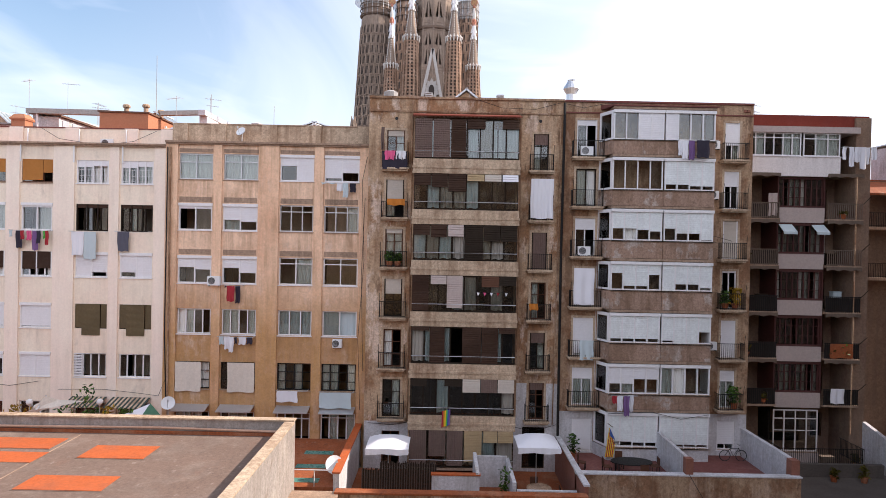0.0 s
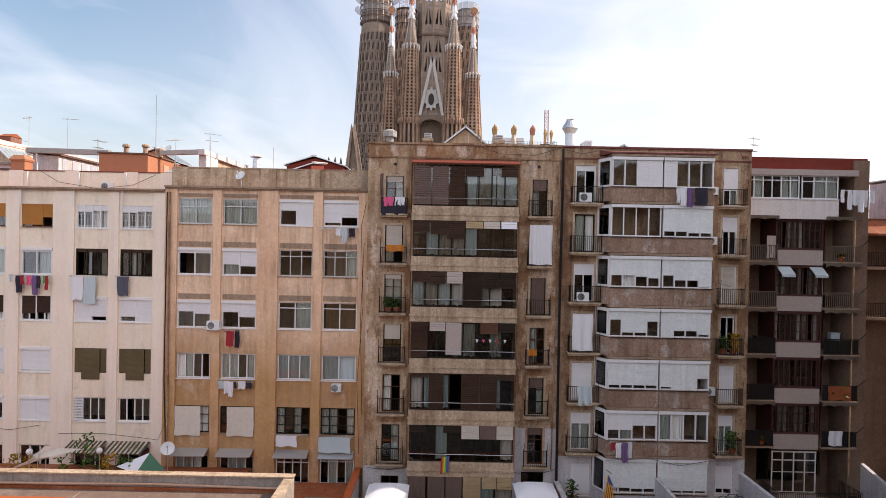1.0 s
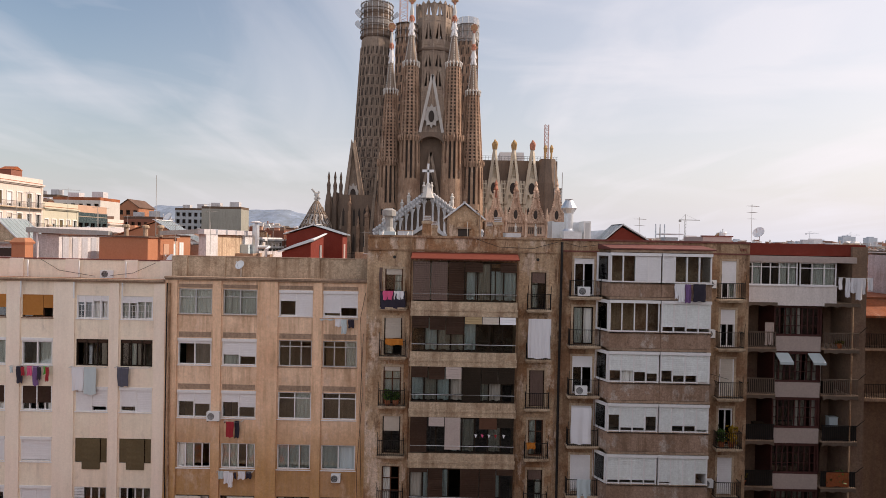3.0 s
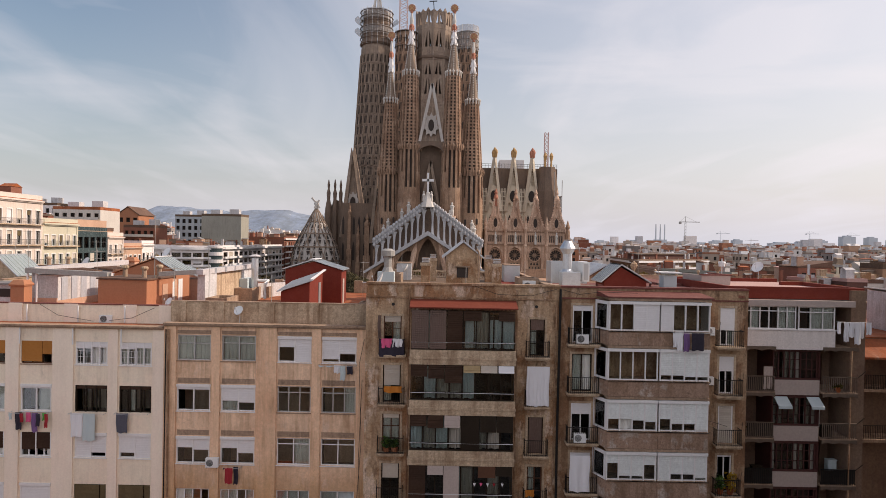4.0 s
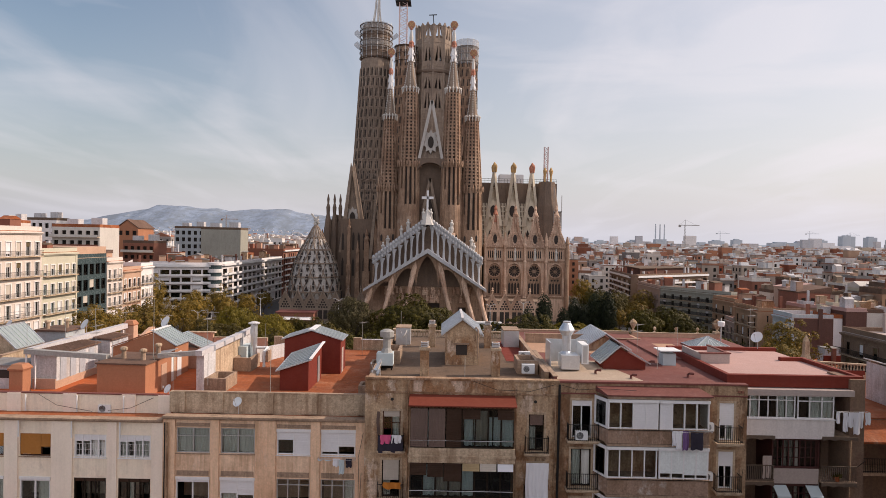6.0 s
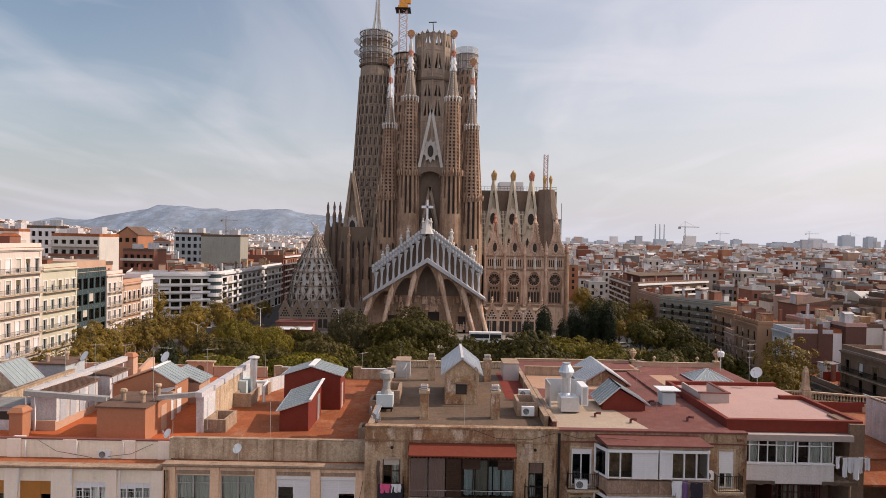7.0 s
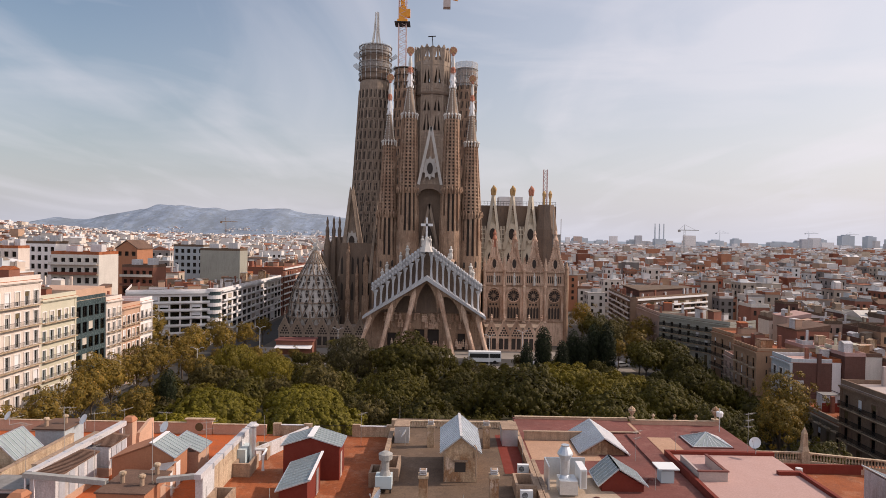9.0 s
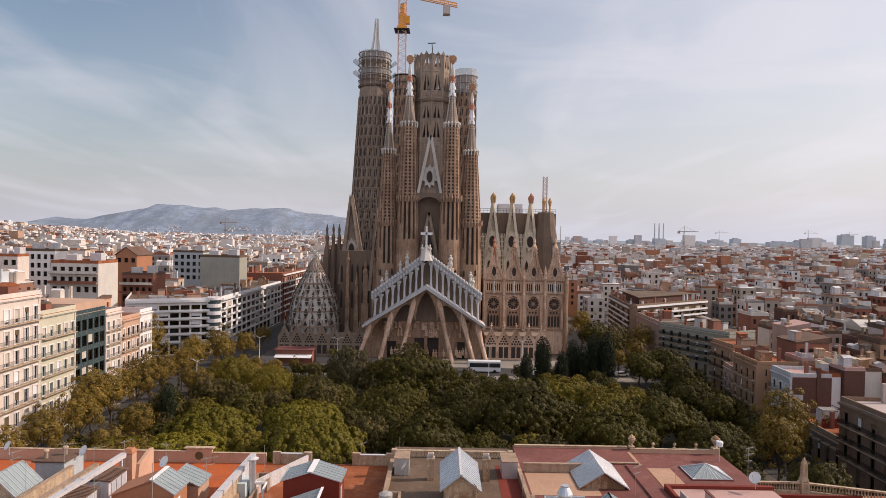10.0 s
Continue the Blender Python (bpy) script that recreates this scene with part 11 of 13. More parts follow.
for i in range(2600):
    x, y = rng.uniform(-62, 52), rng.uniform(80, 178)
    if y > 168 and -2 < x < 20:
        continue
    if x > 44 and (y > 112 or y < 84):
        continue
    left = x < -38
    s = rng.uniform(0.62, 1.0)
    if y > 150:
        s *= 0.5
    elif y > 132:
        s *= 0.72
    elif x < -40 and y > 140:
        s *= 0.7
    if x < -46 and y < 125:
        s *= 0.72
    if free(x, y, 4.5 * s):
        pr = rng.choice(PLANES if left and rng.random() < 0.6 else (OAKS if rng.random() < 0.72 else OAKS[:1]))
        plant(pr, x, y, s)
for i in range(150):
    x, y = rng.uniform(-60, 54), rng.uniform(80, 172)
    if y > 164 and -2 < x < 20:
        continue
    if not any((x - a) ** 2 + (y - b) ** 2 < (0.55 * r + 1.6) ** 2 for a, b, r in spots):
        spots.append((x, y, 2.4))
        plant(rng.choice(SHRUB), x, y, rng.uniform(0.8, 1.15) * (0.7 if y > 140 else 1.0))
# dark oaks again, chosen so the shaded street's dark sits in their leaves
for y in range(112, 178, 6):
    if free(54.0, y, 2.6):
        plant(OAKS[0], 54.0, y, rng.uniform(0.75, 0.95))
    plant(SHRUB[y % 2], 60.0 + rng.uniform(-1.5, 1.5), y, rng.uniform(0.8, 1.1))
for x, y, s in ((-61, 177, 0.75), (-66, 186, 0.8), (-59, 190, 0.7), (-69, 176, 0.7), (54, 200, 1.0), (60, 214, 1.0), (52, 214, 1.1), (58, 188, 0.7), (50, 225, 1.0), (-60, 212, 0.6), (-90, 190, 1.0), (-84, 178, 1.1), (-80, 172, 1.0), (50, 178, 0.6)):
    plant(rng.choice(PLANES if x < 0 or rng.random() < 0.5 else OAKS), x, y, s)

# a palm beside the shops
palm = thing("palm", -33, 193, 0, "small fan palm with drooping fronds", "palm")
part("trunk", Mesh().tube([(-33, 193, -0.2), (-32.9, 193, 4.2)], 0.3, 7, 0.24), M_TRUNK, palm)
for i in range(22):
    a = 2 * math.pi * i / 22 + rng.uniform(-0.1, 0.1)
    e = rng.uniform(0.1, 1.1)
    m = Mesh()
    pts = [Vector((-32.9, 193, 4.2)) + Vector((math.cos(a) * 2.6 * u * math.cos(e * (1 - u)), math.sin(a) * 2.6 * u * math.cos(e * (1 - u)), 2.2 * u * e - 2.3 * u * u)) for u in (0, 0.25, 0.5, 0.75, 1.0)]
    for p, q in zip(pts, pts[1:]):
        d = (q - p).normalized()
        w = d.cross(Vector((0, 0, 1))).normalized()
        for sgn in (-1, 1):
            for k in range(4):
                o = p.lerp(q, k / 4)
                m.add([o, o + d * 0.18, o + w * sgn * 0.55 + d * 0.35 - Vector((0, 0, 0.25))], [(0, 1, 2)])
    part("frond", m, L_OAK, palm)

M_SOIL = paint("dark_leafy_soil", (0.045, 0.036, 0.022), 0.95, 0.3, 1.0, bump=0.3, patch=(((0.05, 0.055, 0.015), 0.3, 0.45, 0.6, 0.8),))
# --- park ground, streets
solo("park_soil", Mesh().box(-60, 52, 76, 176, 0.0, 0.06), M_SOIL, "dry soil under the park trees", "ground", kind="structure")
solo("road", Mesh().box(-75, 70, 66, 74, 0.0, 0.03).box(-73, -62, 74, 196, 0.0, 0.03).box(56, 68, 74, 260, 0.0, 0.03).box(-75, 70, 179, 190, 0.0, 0.034).box(-70, -58, 196, 420, 0.0, 0.03), M_ASPHALT, "dark asphalt streets round the park", "road", kind="structure")
solo("pavement", Mesh().box(-75, -73, 66, 164, 0, 0.15).box(-60, 60, 190, 203, 0.0, 0.15).box(68, 70, 66, 150, 0, 0.15).box(-60, 54, 174, 179, 0.0, 0.15), M_PAVE, "pale stone pavements with real kerbs", "pavement", kind="structure")
kiosk = thing("kiosk", -44, 192, 0, "brown ticket kiosk with a white awning", "kiosk")
part("body", Mesh().box(-50, -39, 191, 197, 0.15, 4.2), M_BRICKW, kiosk)
part("roof", Mesh().box(-50.4, -38.6, 190.6, 197.4, 4.2, 4.5), M_REDROOF, kiosk)
part("awning", Mesh().prism([(-50, 191, 3.0), (-39, 191, 3.0), (-39, 188.6, 2.4), (-50, 188.6, 2.4)], (0, 0, 0.06)), M_WHITE, kiosk)
bus = thing("coach", 13.0, 184.5, 0.03, "white coach parked by the square", "coach")
part("body", Mesh().box(8.0, 17.4, 183.2, 185.8, 0.5, 3.4), M_PLASTIC, bus)
part("window_band", Mesh().box(8.3, 17.2, 183.17, 183.2, 1.7, 2.9), M_BLACK, bus)
for x in (9.6, 15.6):
    part("wheel", Mesh().prism([(x + 0.48 * math.cos(-a), 183.1, 0.51 + 0.48 * math.sin(-a)) for a in [2 * math.pi * i / 14 for i in range(14)]], (0, 0.3, 0)), M_BLACK, bus)


def street_lamp(x, y, h=9.0):
    t = thing("street_lamp", x, y, 0, "white street lamp with two arms", "street lamp", "street lamps")
    part("pole", Mesh().tube([(x, y, 0), (x, y, h)], 0.1, 6, 0.06), M_WHITE, t)
    for s in (-1, 1):
        part("arm", Mesh().tube([(x, y, h - 0.4), (x + s * 0.9, y, h + 0.2)], 0.05, 5), M_WHITE, t)
        part("head", Mesh().cbox(x + s * 1.2, y, h + 0.15, 0.8, 0.3, 0.14), M_ALU, t)


for x, y in ((-53.5, 186), (13.5, 178), (-30.5, 186), (-58, 150), (24, 187)):
    street_lamp(x, y)


def car(x, y, turn, col_m):
    t = thing("car", x, y, 0.03, "parked car by the kerb", "car", "parked cars")
    c, s = math.cos(radians(turn)), math.sin(radians(turn))

    def put(m):
        m.v = [(x + c * a - s * b, y + s * a + c * b, z) for a, b, z in m.v]
        return m

    part("body", put(Mesh().prism([(-2.1, -0.85, 0.35), (2.1, -0.85, 0.35), (2.1, -0.85, 0.8), (1.3, -0.85, 0.95), (0.7, -0.85, 1.45), (-1.3, -0.85, 1.45), (-1.9, -0.85, 0.95), (-2.1, -0.85, 0.9)], (0, 1.7, 0))), col_m, t)
    part("windows", put(Mesh().prism([(1.15, -0.87, 0.97), (0.65, -0.87, 1.38), (-1.2, -0.87, 1.38), (-1.65, -0.87, 0.97)][::-1], (0, 1.74, 0))), M_BLACK, t)
    for a in (-1.3, 1.3):
        for b in (-0.9, 0.75):
            part("wheel", put(Mesh().prism([(a + 0.32 * math.cos(-q), b, 0.33 + 0.32 * math.sin(-q)) for q in [2 * math.pi * i / 10 for i in range(10)]], (0, 0.15, 0))), M_BLACK, t)


for x, y, tr in ((-62.8, 176, 90), (-62.8, 170, 90), (-40, 180.5, 0), (-30, 180.5, 0), (28, 180.5, 0), (42, 181, 0), (57.5, 150, 90), (57.5, 160, 90), (52, 182, 20), (57.5, 140, 90)):
    car(x, y, tr, rng.choice((M_PLASTIC, M_ALU, M_IRON, M_WHITE)))
for x, y, z, h, lm, lb_, r in ((-24.5, 36.3, -2.6, 2.1, L_GOLD, "yellow-leaved shrub in a terracotta pot", 0.6), (-24.0, 36.9, -2.6, 1.7, L_GOLD, "yellow-leaved shrub in a terracotta pot", 0.5), (-20.7, 36.8, -2.6, 3.2, L_POT, "tall thin pot tree with sparse green leaves", 0.55),
                                (-19.2, 36.5, -2.6, 2.0, L_GOLD, "spiky yellow-green yucca in a pot", 0.4), (-17.7, 36.3, -2.6, 1.9, L_POT, "green pot plant with red flowers", 0.4), (-21.7, 36.4, -2.6, 1.9, L_POT, "bushy green pot plant", 0.6), (-20.0, 36.9, -2.6, 1.8, L_POT, "bushy green pot plant", 0.5), (-18.5, 37.0, -2.6, 1.7, L_POT, "bushy green pot plant", 0.5), (3.7, 34.6, -5.0, 2.0, L_POT, "bushy green pot plant", 0.4), (8.2, 38.7, -3.75, 1.4, L_POT, "bushy green pot plant", 0.4),
                                (26.9, 42.25, 2.05, 1.0, L_POT, "bushy green pot plant", 0.4), (18.2, 39.25, 5.5, 1.3, L_GOLD, "orange-leaved balcony plant in a pot", 0.35), (17.6, 39.3, 5.5, 1.1, L_POT, "bushy green pot plant", 0.3), (18.3, 39.3, -0.72, 1.4, L_POT, "bushy green pot plant", 0.4),
                                (-3.3, 39.3, 7.7, 0.9, L_POT, "bushy green pot plant", 0.3), (-2.8, 39.3, 7.7, 0.8, L_POT, "bushy green pot plant", 0.3)):
    potted_plant(x, y, z, h, lm, lb_, r)
for x, y, z, h in ((20.2, 42.2, 8.25, 0.7), (26.1, 42.25, 2.05, 0.7), (20.4, 42.25, 2.05, 0.8), (21.6, 42.25, -1.05, 0.8), (26.6, 42.2, 11.35, 0.5), (20.8, 41.2, -5.0, 1.1), (27.4, 41.4, -5.0, 0.9), (24.4, 38.9, -5.0, 0.8), (26.2, 38.8, -5.0, 1.0)):
    potted_plant(x, y, z, h, L_OAK, "dark leafy pot plant in the shade", 0.3, 70)

# ---------------------------------------------------------------- houses round the park
TAKEN = []


def pitched(m, x0, x1, y0, y1, z, rr):
    """A roof on a rectangle: a thin flat lid, a lean-to or a low gable."""
    k = rr.random()
    if k < 0.35:
        return m.box(x0, x1, y0, y1, z, z + 0.12)
    if k < 0.65:
        r_ = 0.22 * min(x1 - x0, 6)
        a, b = (r_, 0.1) if rr.random() < 0.5 else (0.1, r_)
        m.add([(x0, y0, z), (x1, y0, z), (x1, y1, z), (x0, y1, z), (x0, y0, z + a), (x1, y0, z + b), (x1, y1, z + b), (x0, y1, z + a)],
              [(0, 3, 2, 1), (4, 5, 6, 7), (0, 1, 5, 4), (1, 2, 6, 5), (2, 3, 7, 6), (3, 0, 4, 7)])
        return m
    if rr.random() < 0.5:
        c, r_ = (x0 + x1) / 2, 0.2 * (x1 - x0)
        m.add([(x0, y0, z), (x1, y0, z), (c, y0, z + r_), (x0, y1, z), (x1, y1, z), (c, y1, z + r_)], [(0, 1, 2), (3, 5, 4), (1, 4, 5, 2), (0, 2, 5, 3), (0, 3, 4, 1)])
    else:
        c, r_ = (y0 + y1) / 2, 0.2 * (y1 - y0)
        m.add([(x0, y0, z), (x0, y1, z), (x0, c, z + r_), (x1, y0, z), (x1, y1, z), (x1, c, z + r_)], [(0, 2, 1), (3, 4, 5), (0, 3, 5, 2), (1, 2, 5, 4), (0, 1, 4, 3)])
    return m


def rim(m, x0, x1, y0, y1, z, h):
    """Parapet round a flat roof."""
    for a, b, c, d in ((x0, x1, y0, y0 + 0.2), (x0, x1, y1 - 0.2, y1), (x0, x0 + 0.2, y0 + 0.2, y1 - 0.2), (x1 - 0.2, x1, y0 + 0.2, y1 - 0.2)):
        m.box(a, b, c, d, z, z + h)
    return m


def rough_hut(a, b, w, d, z0, z1, rr):
    """Stair hut with a roof of its own, or a low wall with a flue."""
    m = Mesh()
    if rr.random() < 0.3:
        m.box(a, a + w, b, b + 0.2, z0, z0 + 1.1).box(a, a + 0.2, b + 0.2, b + d, z0, z0 + 1.1)
        m.box(a + 0.5 * w, a + 0.5 * w + 0.4, b + 0.5, b + 0.9, z0, z1 + 1.2)
        return m
    m.box(a, a + w, b, b + d, z0, z1)
    return pitched(m, a - 0.12, a + w + 0.12, b - 0.12, b + d + 0.12, z1, rr)


def street_house(x0, y0, x1, y1, depth, z1, storeys, bays, wall_m, label, frame_m=None, z0=0.0, win=(1.1, 2.0), balc=0, cornice=True, roof_m=None, shade_m=None, first=4.2, band=False, side_m=None, huts=5.0, trim_m=None, rail=0.03):
    """A house whose front runs from (x0, y0) to (x1, y1), the street lying on the right of that way; balc: 1 a balcony to each window, 2 one along each storey."""
    L = math.hypot(x1 - x0, y1 - y0)
    ang = math.atan2(y1 - y0, x1 - x0)
    c, s = math.cos(ang), math.sin(ang)
    t = thing("apartment_building", x0, y0, z0, label, "building", "houses round the park")

    def put(m):
        m.v = [(x0 + c * a - s * b, y0 + s * a + c * b, z) for a, b, z in m.v]
        return m

    sh = (z1 - z0 - first - 0.9) / (storeys - 1)
    bw = L / bays
    cells = []
    for k in range(storeys):
        zb = z0 + (0.3 if k == 0 else first + sh * (k - 1) + (0.15 if balc else 0.7))
        h = first - 1.0 if k == 0 else min(win[1], sh - (0.6 if balc else 1.0))
        for i in range(bays):
            a = bw * (i + 0.5) - win[0] / 2
            cells.append((a, a + win[0], zb, zb + h, k))
    wl_ = Mesh().wall(0, L, 0, 0.35, z0, z1, [q[:4] for q in cells])
    bw_ = Mesh()
    if cornice:
        for k in range(1, storeys):
            zb = z0 + first + sh * (k - 1) - 0.32
            bw_.box(0, L, -0.12, 0.0, zb, zb + 0.18)
        for a in (0.0, L - 0.5):
            bw_.box(a, a + 0.5, -0.1, 0.0, z0, z1 - 0.56)
        tagged(part("band_work", put(bw_), wall_m, t), kind="stuff")
    part("wall", put(wl_), wall_m, t)
    part("body", put(Mesh().box(0, L, 1.4, depth, z0, z1 - 0.01).box(0.01, 0.3, 0.35, 1.4, z0, z1 - 0.02).box(L - 0.3, L - 0.01, 0.35, 1.4, z0, z1 - 0.02)), side_m or wall_m, t)
    part("roof", put(Mesh().box(0, L, 0, depth, z1 - 0.009, z1 + 0.12)), roof_m or M_TERRA, t)
    part("parapet", put(Mesh().box(0, L, 0, 0.25, z1 + 0.12, z1 + 0.9).box(0, 0.25, 0.25, depth, z1 + 0.12, z1 + 0.8).box(L - 0.25, L, 0.25, depth, z1 + 0.12, z1 + 0.8)), wall_m, t)
    # near-black sheet that stands for the shade indoors
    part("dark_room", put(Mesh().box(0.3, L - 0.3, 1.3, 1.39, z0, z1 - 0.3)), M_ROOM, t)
    if band:
        part("top_band", put(Mesh().box(0.2, L - 0.2, -0.8, -0.7, z1 - 0.45, z1 + 0.3).box(0.2, L - 0.2, -0.7, 0, z1 - 0.45, z1 - 0.3)), M_WHITE, t)
    if cornice:
        part("cornice", put(Mesh().box(-0.05, L + 0.05, -0.45, 0.0, z1 - 0.35, z1 - 0.1).box(0, L, -0.25, 0, z1 - 0.55, z1 - 0.35)), wall_m, t)
    fr = frame_m or M_WHITE
    protos = {}
    for a, b, zb, zt, k in cells:
        h = round(zt - zb, 2)
        if h not in protos:
            w = b - a
            m = Mesh().wall(0, w, 0.15, 0.22, 0, h, [(0.07, w / 2 - 0.04, 0.07, h - 0.08), (w / 2 + 0.04, w - 0.07, 0.07, h - 0.08)])
            g = Mesh().box(0.07, w - 0.07, 0.18, 0.19, 0.07, h - 0.08)
            me, mg = bpy.data.meshes.new("window"), bpy.data.meshes.new("pane")
            for mesh_, src, mt in ((me, m, fr), (mg, g, G_WIN)):
                mesh_.from_pydata([(c * p - s * q, s * p + c * q, r) for p, q, r in src.v], [], src.f)
                mesh_.materials.append(mt)
            if cornice:
                q_ = Mesh().wall(-0.2, w + 0.2, -0.1, 0.0, -0.16, h + 0.2, [(0, w, 0, h)])
                fv, ff = weld(m.v, m.f)
                sv, sf_ = weld(q_.v, q_.f)
                me.clear_geometry()
                me.from_pydata([(c * p - s * q, s * p + c * q, r) for p, q, r in fv + sv], [], ff + [tuple(len(fv) + k for k in f_) for f_ in sf_])
                me.materials.append(trim_m or M_PANELT)
                me.polygons.foreach_set("material_index", [0] * len(ff) + [1] * len(sf_))
            protos[h] = (me, mg)
        me, mg = protos[h]
        w_ = piece("window", me, x0 + c * a, y0 + s * a, zb, t)
        g_ = new("pane", mg)
        g_.parent = w_
        if rng.random() < 0.45:
            f = rng.uniform(0.25, 0.95)
            part("blind", put(Mesh().box(a + 0.04, b - 0.04, 0.08, 0.12, zt - (zt - zb) * f, zt)), shade_m or rng.choice((M_SHUT, M_SHUTB, M_OLIVE)), t)
    if balc:
        for k in range(1, storeys):
            zb = z0 + first + sh * (k - 1) + 0.1
            spans = [(0.4, L - 0.4)] if balc == 2 else [(bw * (i + 0.5) - win[0] * 0.85, bw * (i + 0.5) + win[0] * 0.85) for i in range(bays)]
            for a, b in spans:
                bl = part("balcony", put(Mesh().box(a, b, -0.75, 0, zb - 0.18, zb)), M_PANEL4 if band else M_BAND, t)
                if band:
                    part("balcony_front", put(Mesh().box(a, b, -0.8, -0.7, zb - 0.25, zb + 0.45)), M_WHITE, bl)
                else:
                    r = Mesh().box(a, b, -0.73, -0.69, zb + 0.93, zb + 0.99)
                    n = int((b - a) / 0.22)
                    for i in range(n + 1):
                        xx = a + 0.02 + (b - a - 0.04) * i / n
                        r.box(xx - rail / 2, xx + rail / 2, -0.72, -0.70, zb, zb + 0.93)
                    part("railing", put(r), M_RAILG if rail < 0.05 else M_IRON, bl)
    # rooftop clutter of this house
    n = int(L * depth / 16.0 / huts)
    for i in range(n):
        a, b = rng.uniform(0.5, L - 2), rng.uniform(0.8, depth - 3)
        w, d, h = rng.uniform(1.5, 4.2), rng.uniform(1.5, 4.2), rng.uniform(1.2, 3.2)
        hut_ = part("roof_hut", put(Mesh().box(a, min(a + w, L - 0.3), b, min(b + d, depth - 0.3), z1 + 0.12, z1 + h)), rng.choice((M_WHITEWASH, M_PEACH, M_BEIGE, M_BRICKW, M_BRICKW, M_GREY)), t)
        part("hut_roof", put(pitched(Mesh(), a - 0.1, min(a + w, L - 0.3) + 0.1, b - 0.1, min(b + d, depth - 0.3) + 0.1, z1 + h, rng)), rng.choice((M_BROWNROOF, M_ROOFSHEET, M_GREYROOF, M_TERRA)), hut_)
    for i in range(int(L / 4)):
        a, b = rng.uniform(1, L - 1), rng.uniform(1, depth - 1)
        part("roof_chimney", put(Mesh().box(a, a + 0.6, b, b + 0.6, z1 + 0.12, z1 + rng.uniform(1.5, 3.2))), rng.choice((M_WHITEWASH, M_BRICKW, M_BRICKW)), t)
    return t


M_YELLOW = paint("pale_yellow_stucco", (0.56, 0.52, 0.41), 0.9, 0.08, 2.0, 0.3, (0.4, 0.42, 0.3), True, 0.12)
M_STUCCO = paint("ornate_cream_stucco", (0.66, 0.57, 0.51), 0.9, 0.07, 2.0, 0.35, (0.42, 0.33, 0.26), True, 0.12)
M_DARKGLASS = paint("dark_green_cladding", (0.06, 0.085, 0.09), 0.25, 0.2, 2.0, bump=0.0)
M_WHITEMOD = paint("white_render_modern", (0.78, 0.74, 0.73), 0.85, 0.05, 2.0, 0.2, (0.45, 0.42, 0.4), True, 0.08)
M_PALEGREY = paint("pale_grey_stucco", (0.60, 0.56, 0.51), 0.9, 0.08, 2.0, 0.3, (0.35, 0.3, 0.26), True, 0.12)
M_RAILG = paint("dull_painted_iron", (0.10, 0.092, 0.085), 0.6, 0.2, 8.0, bump=0.0)
M_SAGE = paint("grey_green_stucco", (0.36, 0.35, 0.30), 0.9, 0.1, 2.0, 0.4, (0.2, 0.18, 0.15), True, 0.12)
M_BEIGE = paint("beige_stucco", (0.25, 0.19, 0.14), 0.9, 0.1, 2.0, 0.3, (0.3, 0.24, 0.19), True, 0.12)

# sunny side of the side street
street_house(-75, 82, -75, 118, 16, 27.2, 7, 14, M_STUCCO, "ornate cream stucco house with balustraded top and balconies", balc=2, win=(1.25, 2.5))
street_house(-75, 118, -75, 129.5, 14, 23.2, 6, 5, M_YELLOW, "pale yellow stucco house with wrought balconies", M_CLOTHG, balc=2)
street_house(-75.1, 129.5, -75.1, 141, 14, 21.8, 6, 5, M_DARKGLASS, "modern dark green glass and panel house", M_IRON, win=(1.7, 2.3), cornice=False, shade_m=M_SHUTB, roof_m=M_BEIGEROOF)
part("attic_wall", Mesh().box(-88.9, -75.2, 129.6, 140.9, 21.92, 24.2), M_PEACH, thing("attic_storey", -82, 135, 21.9, "peach attic storey set on the modern house", "building"))
street_house(-75, 141, -75, 148, 14, 20.8, 6, 3, M_STUCCO, "narrow cream house with small balconies", balc=1)
street_house(-75, 148, -75, 157, 14, 18.4, 5, 4, M_PEACH, "pale rose stucco house with curved gable and balconies", M_DARKWOOD, balc=1)
street_house(-75, 157, -75, 163.5, 14, 19.0, 5, 3, M_WHITEMOD, "white stucco corner house with iron balconies", M_DARKWOOD, balc=1)


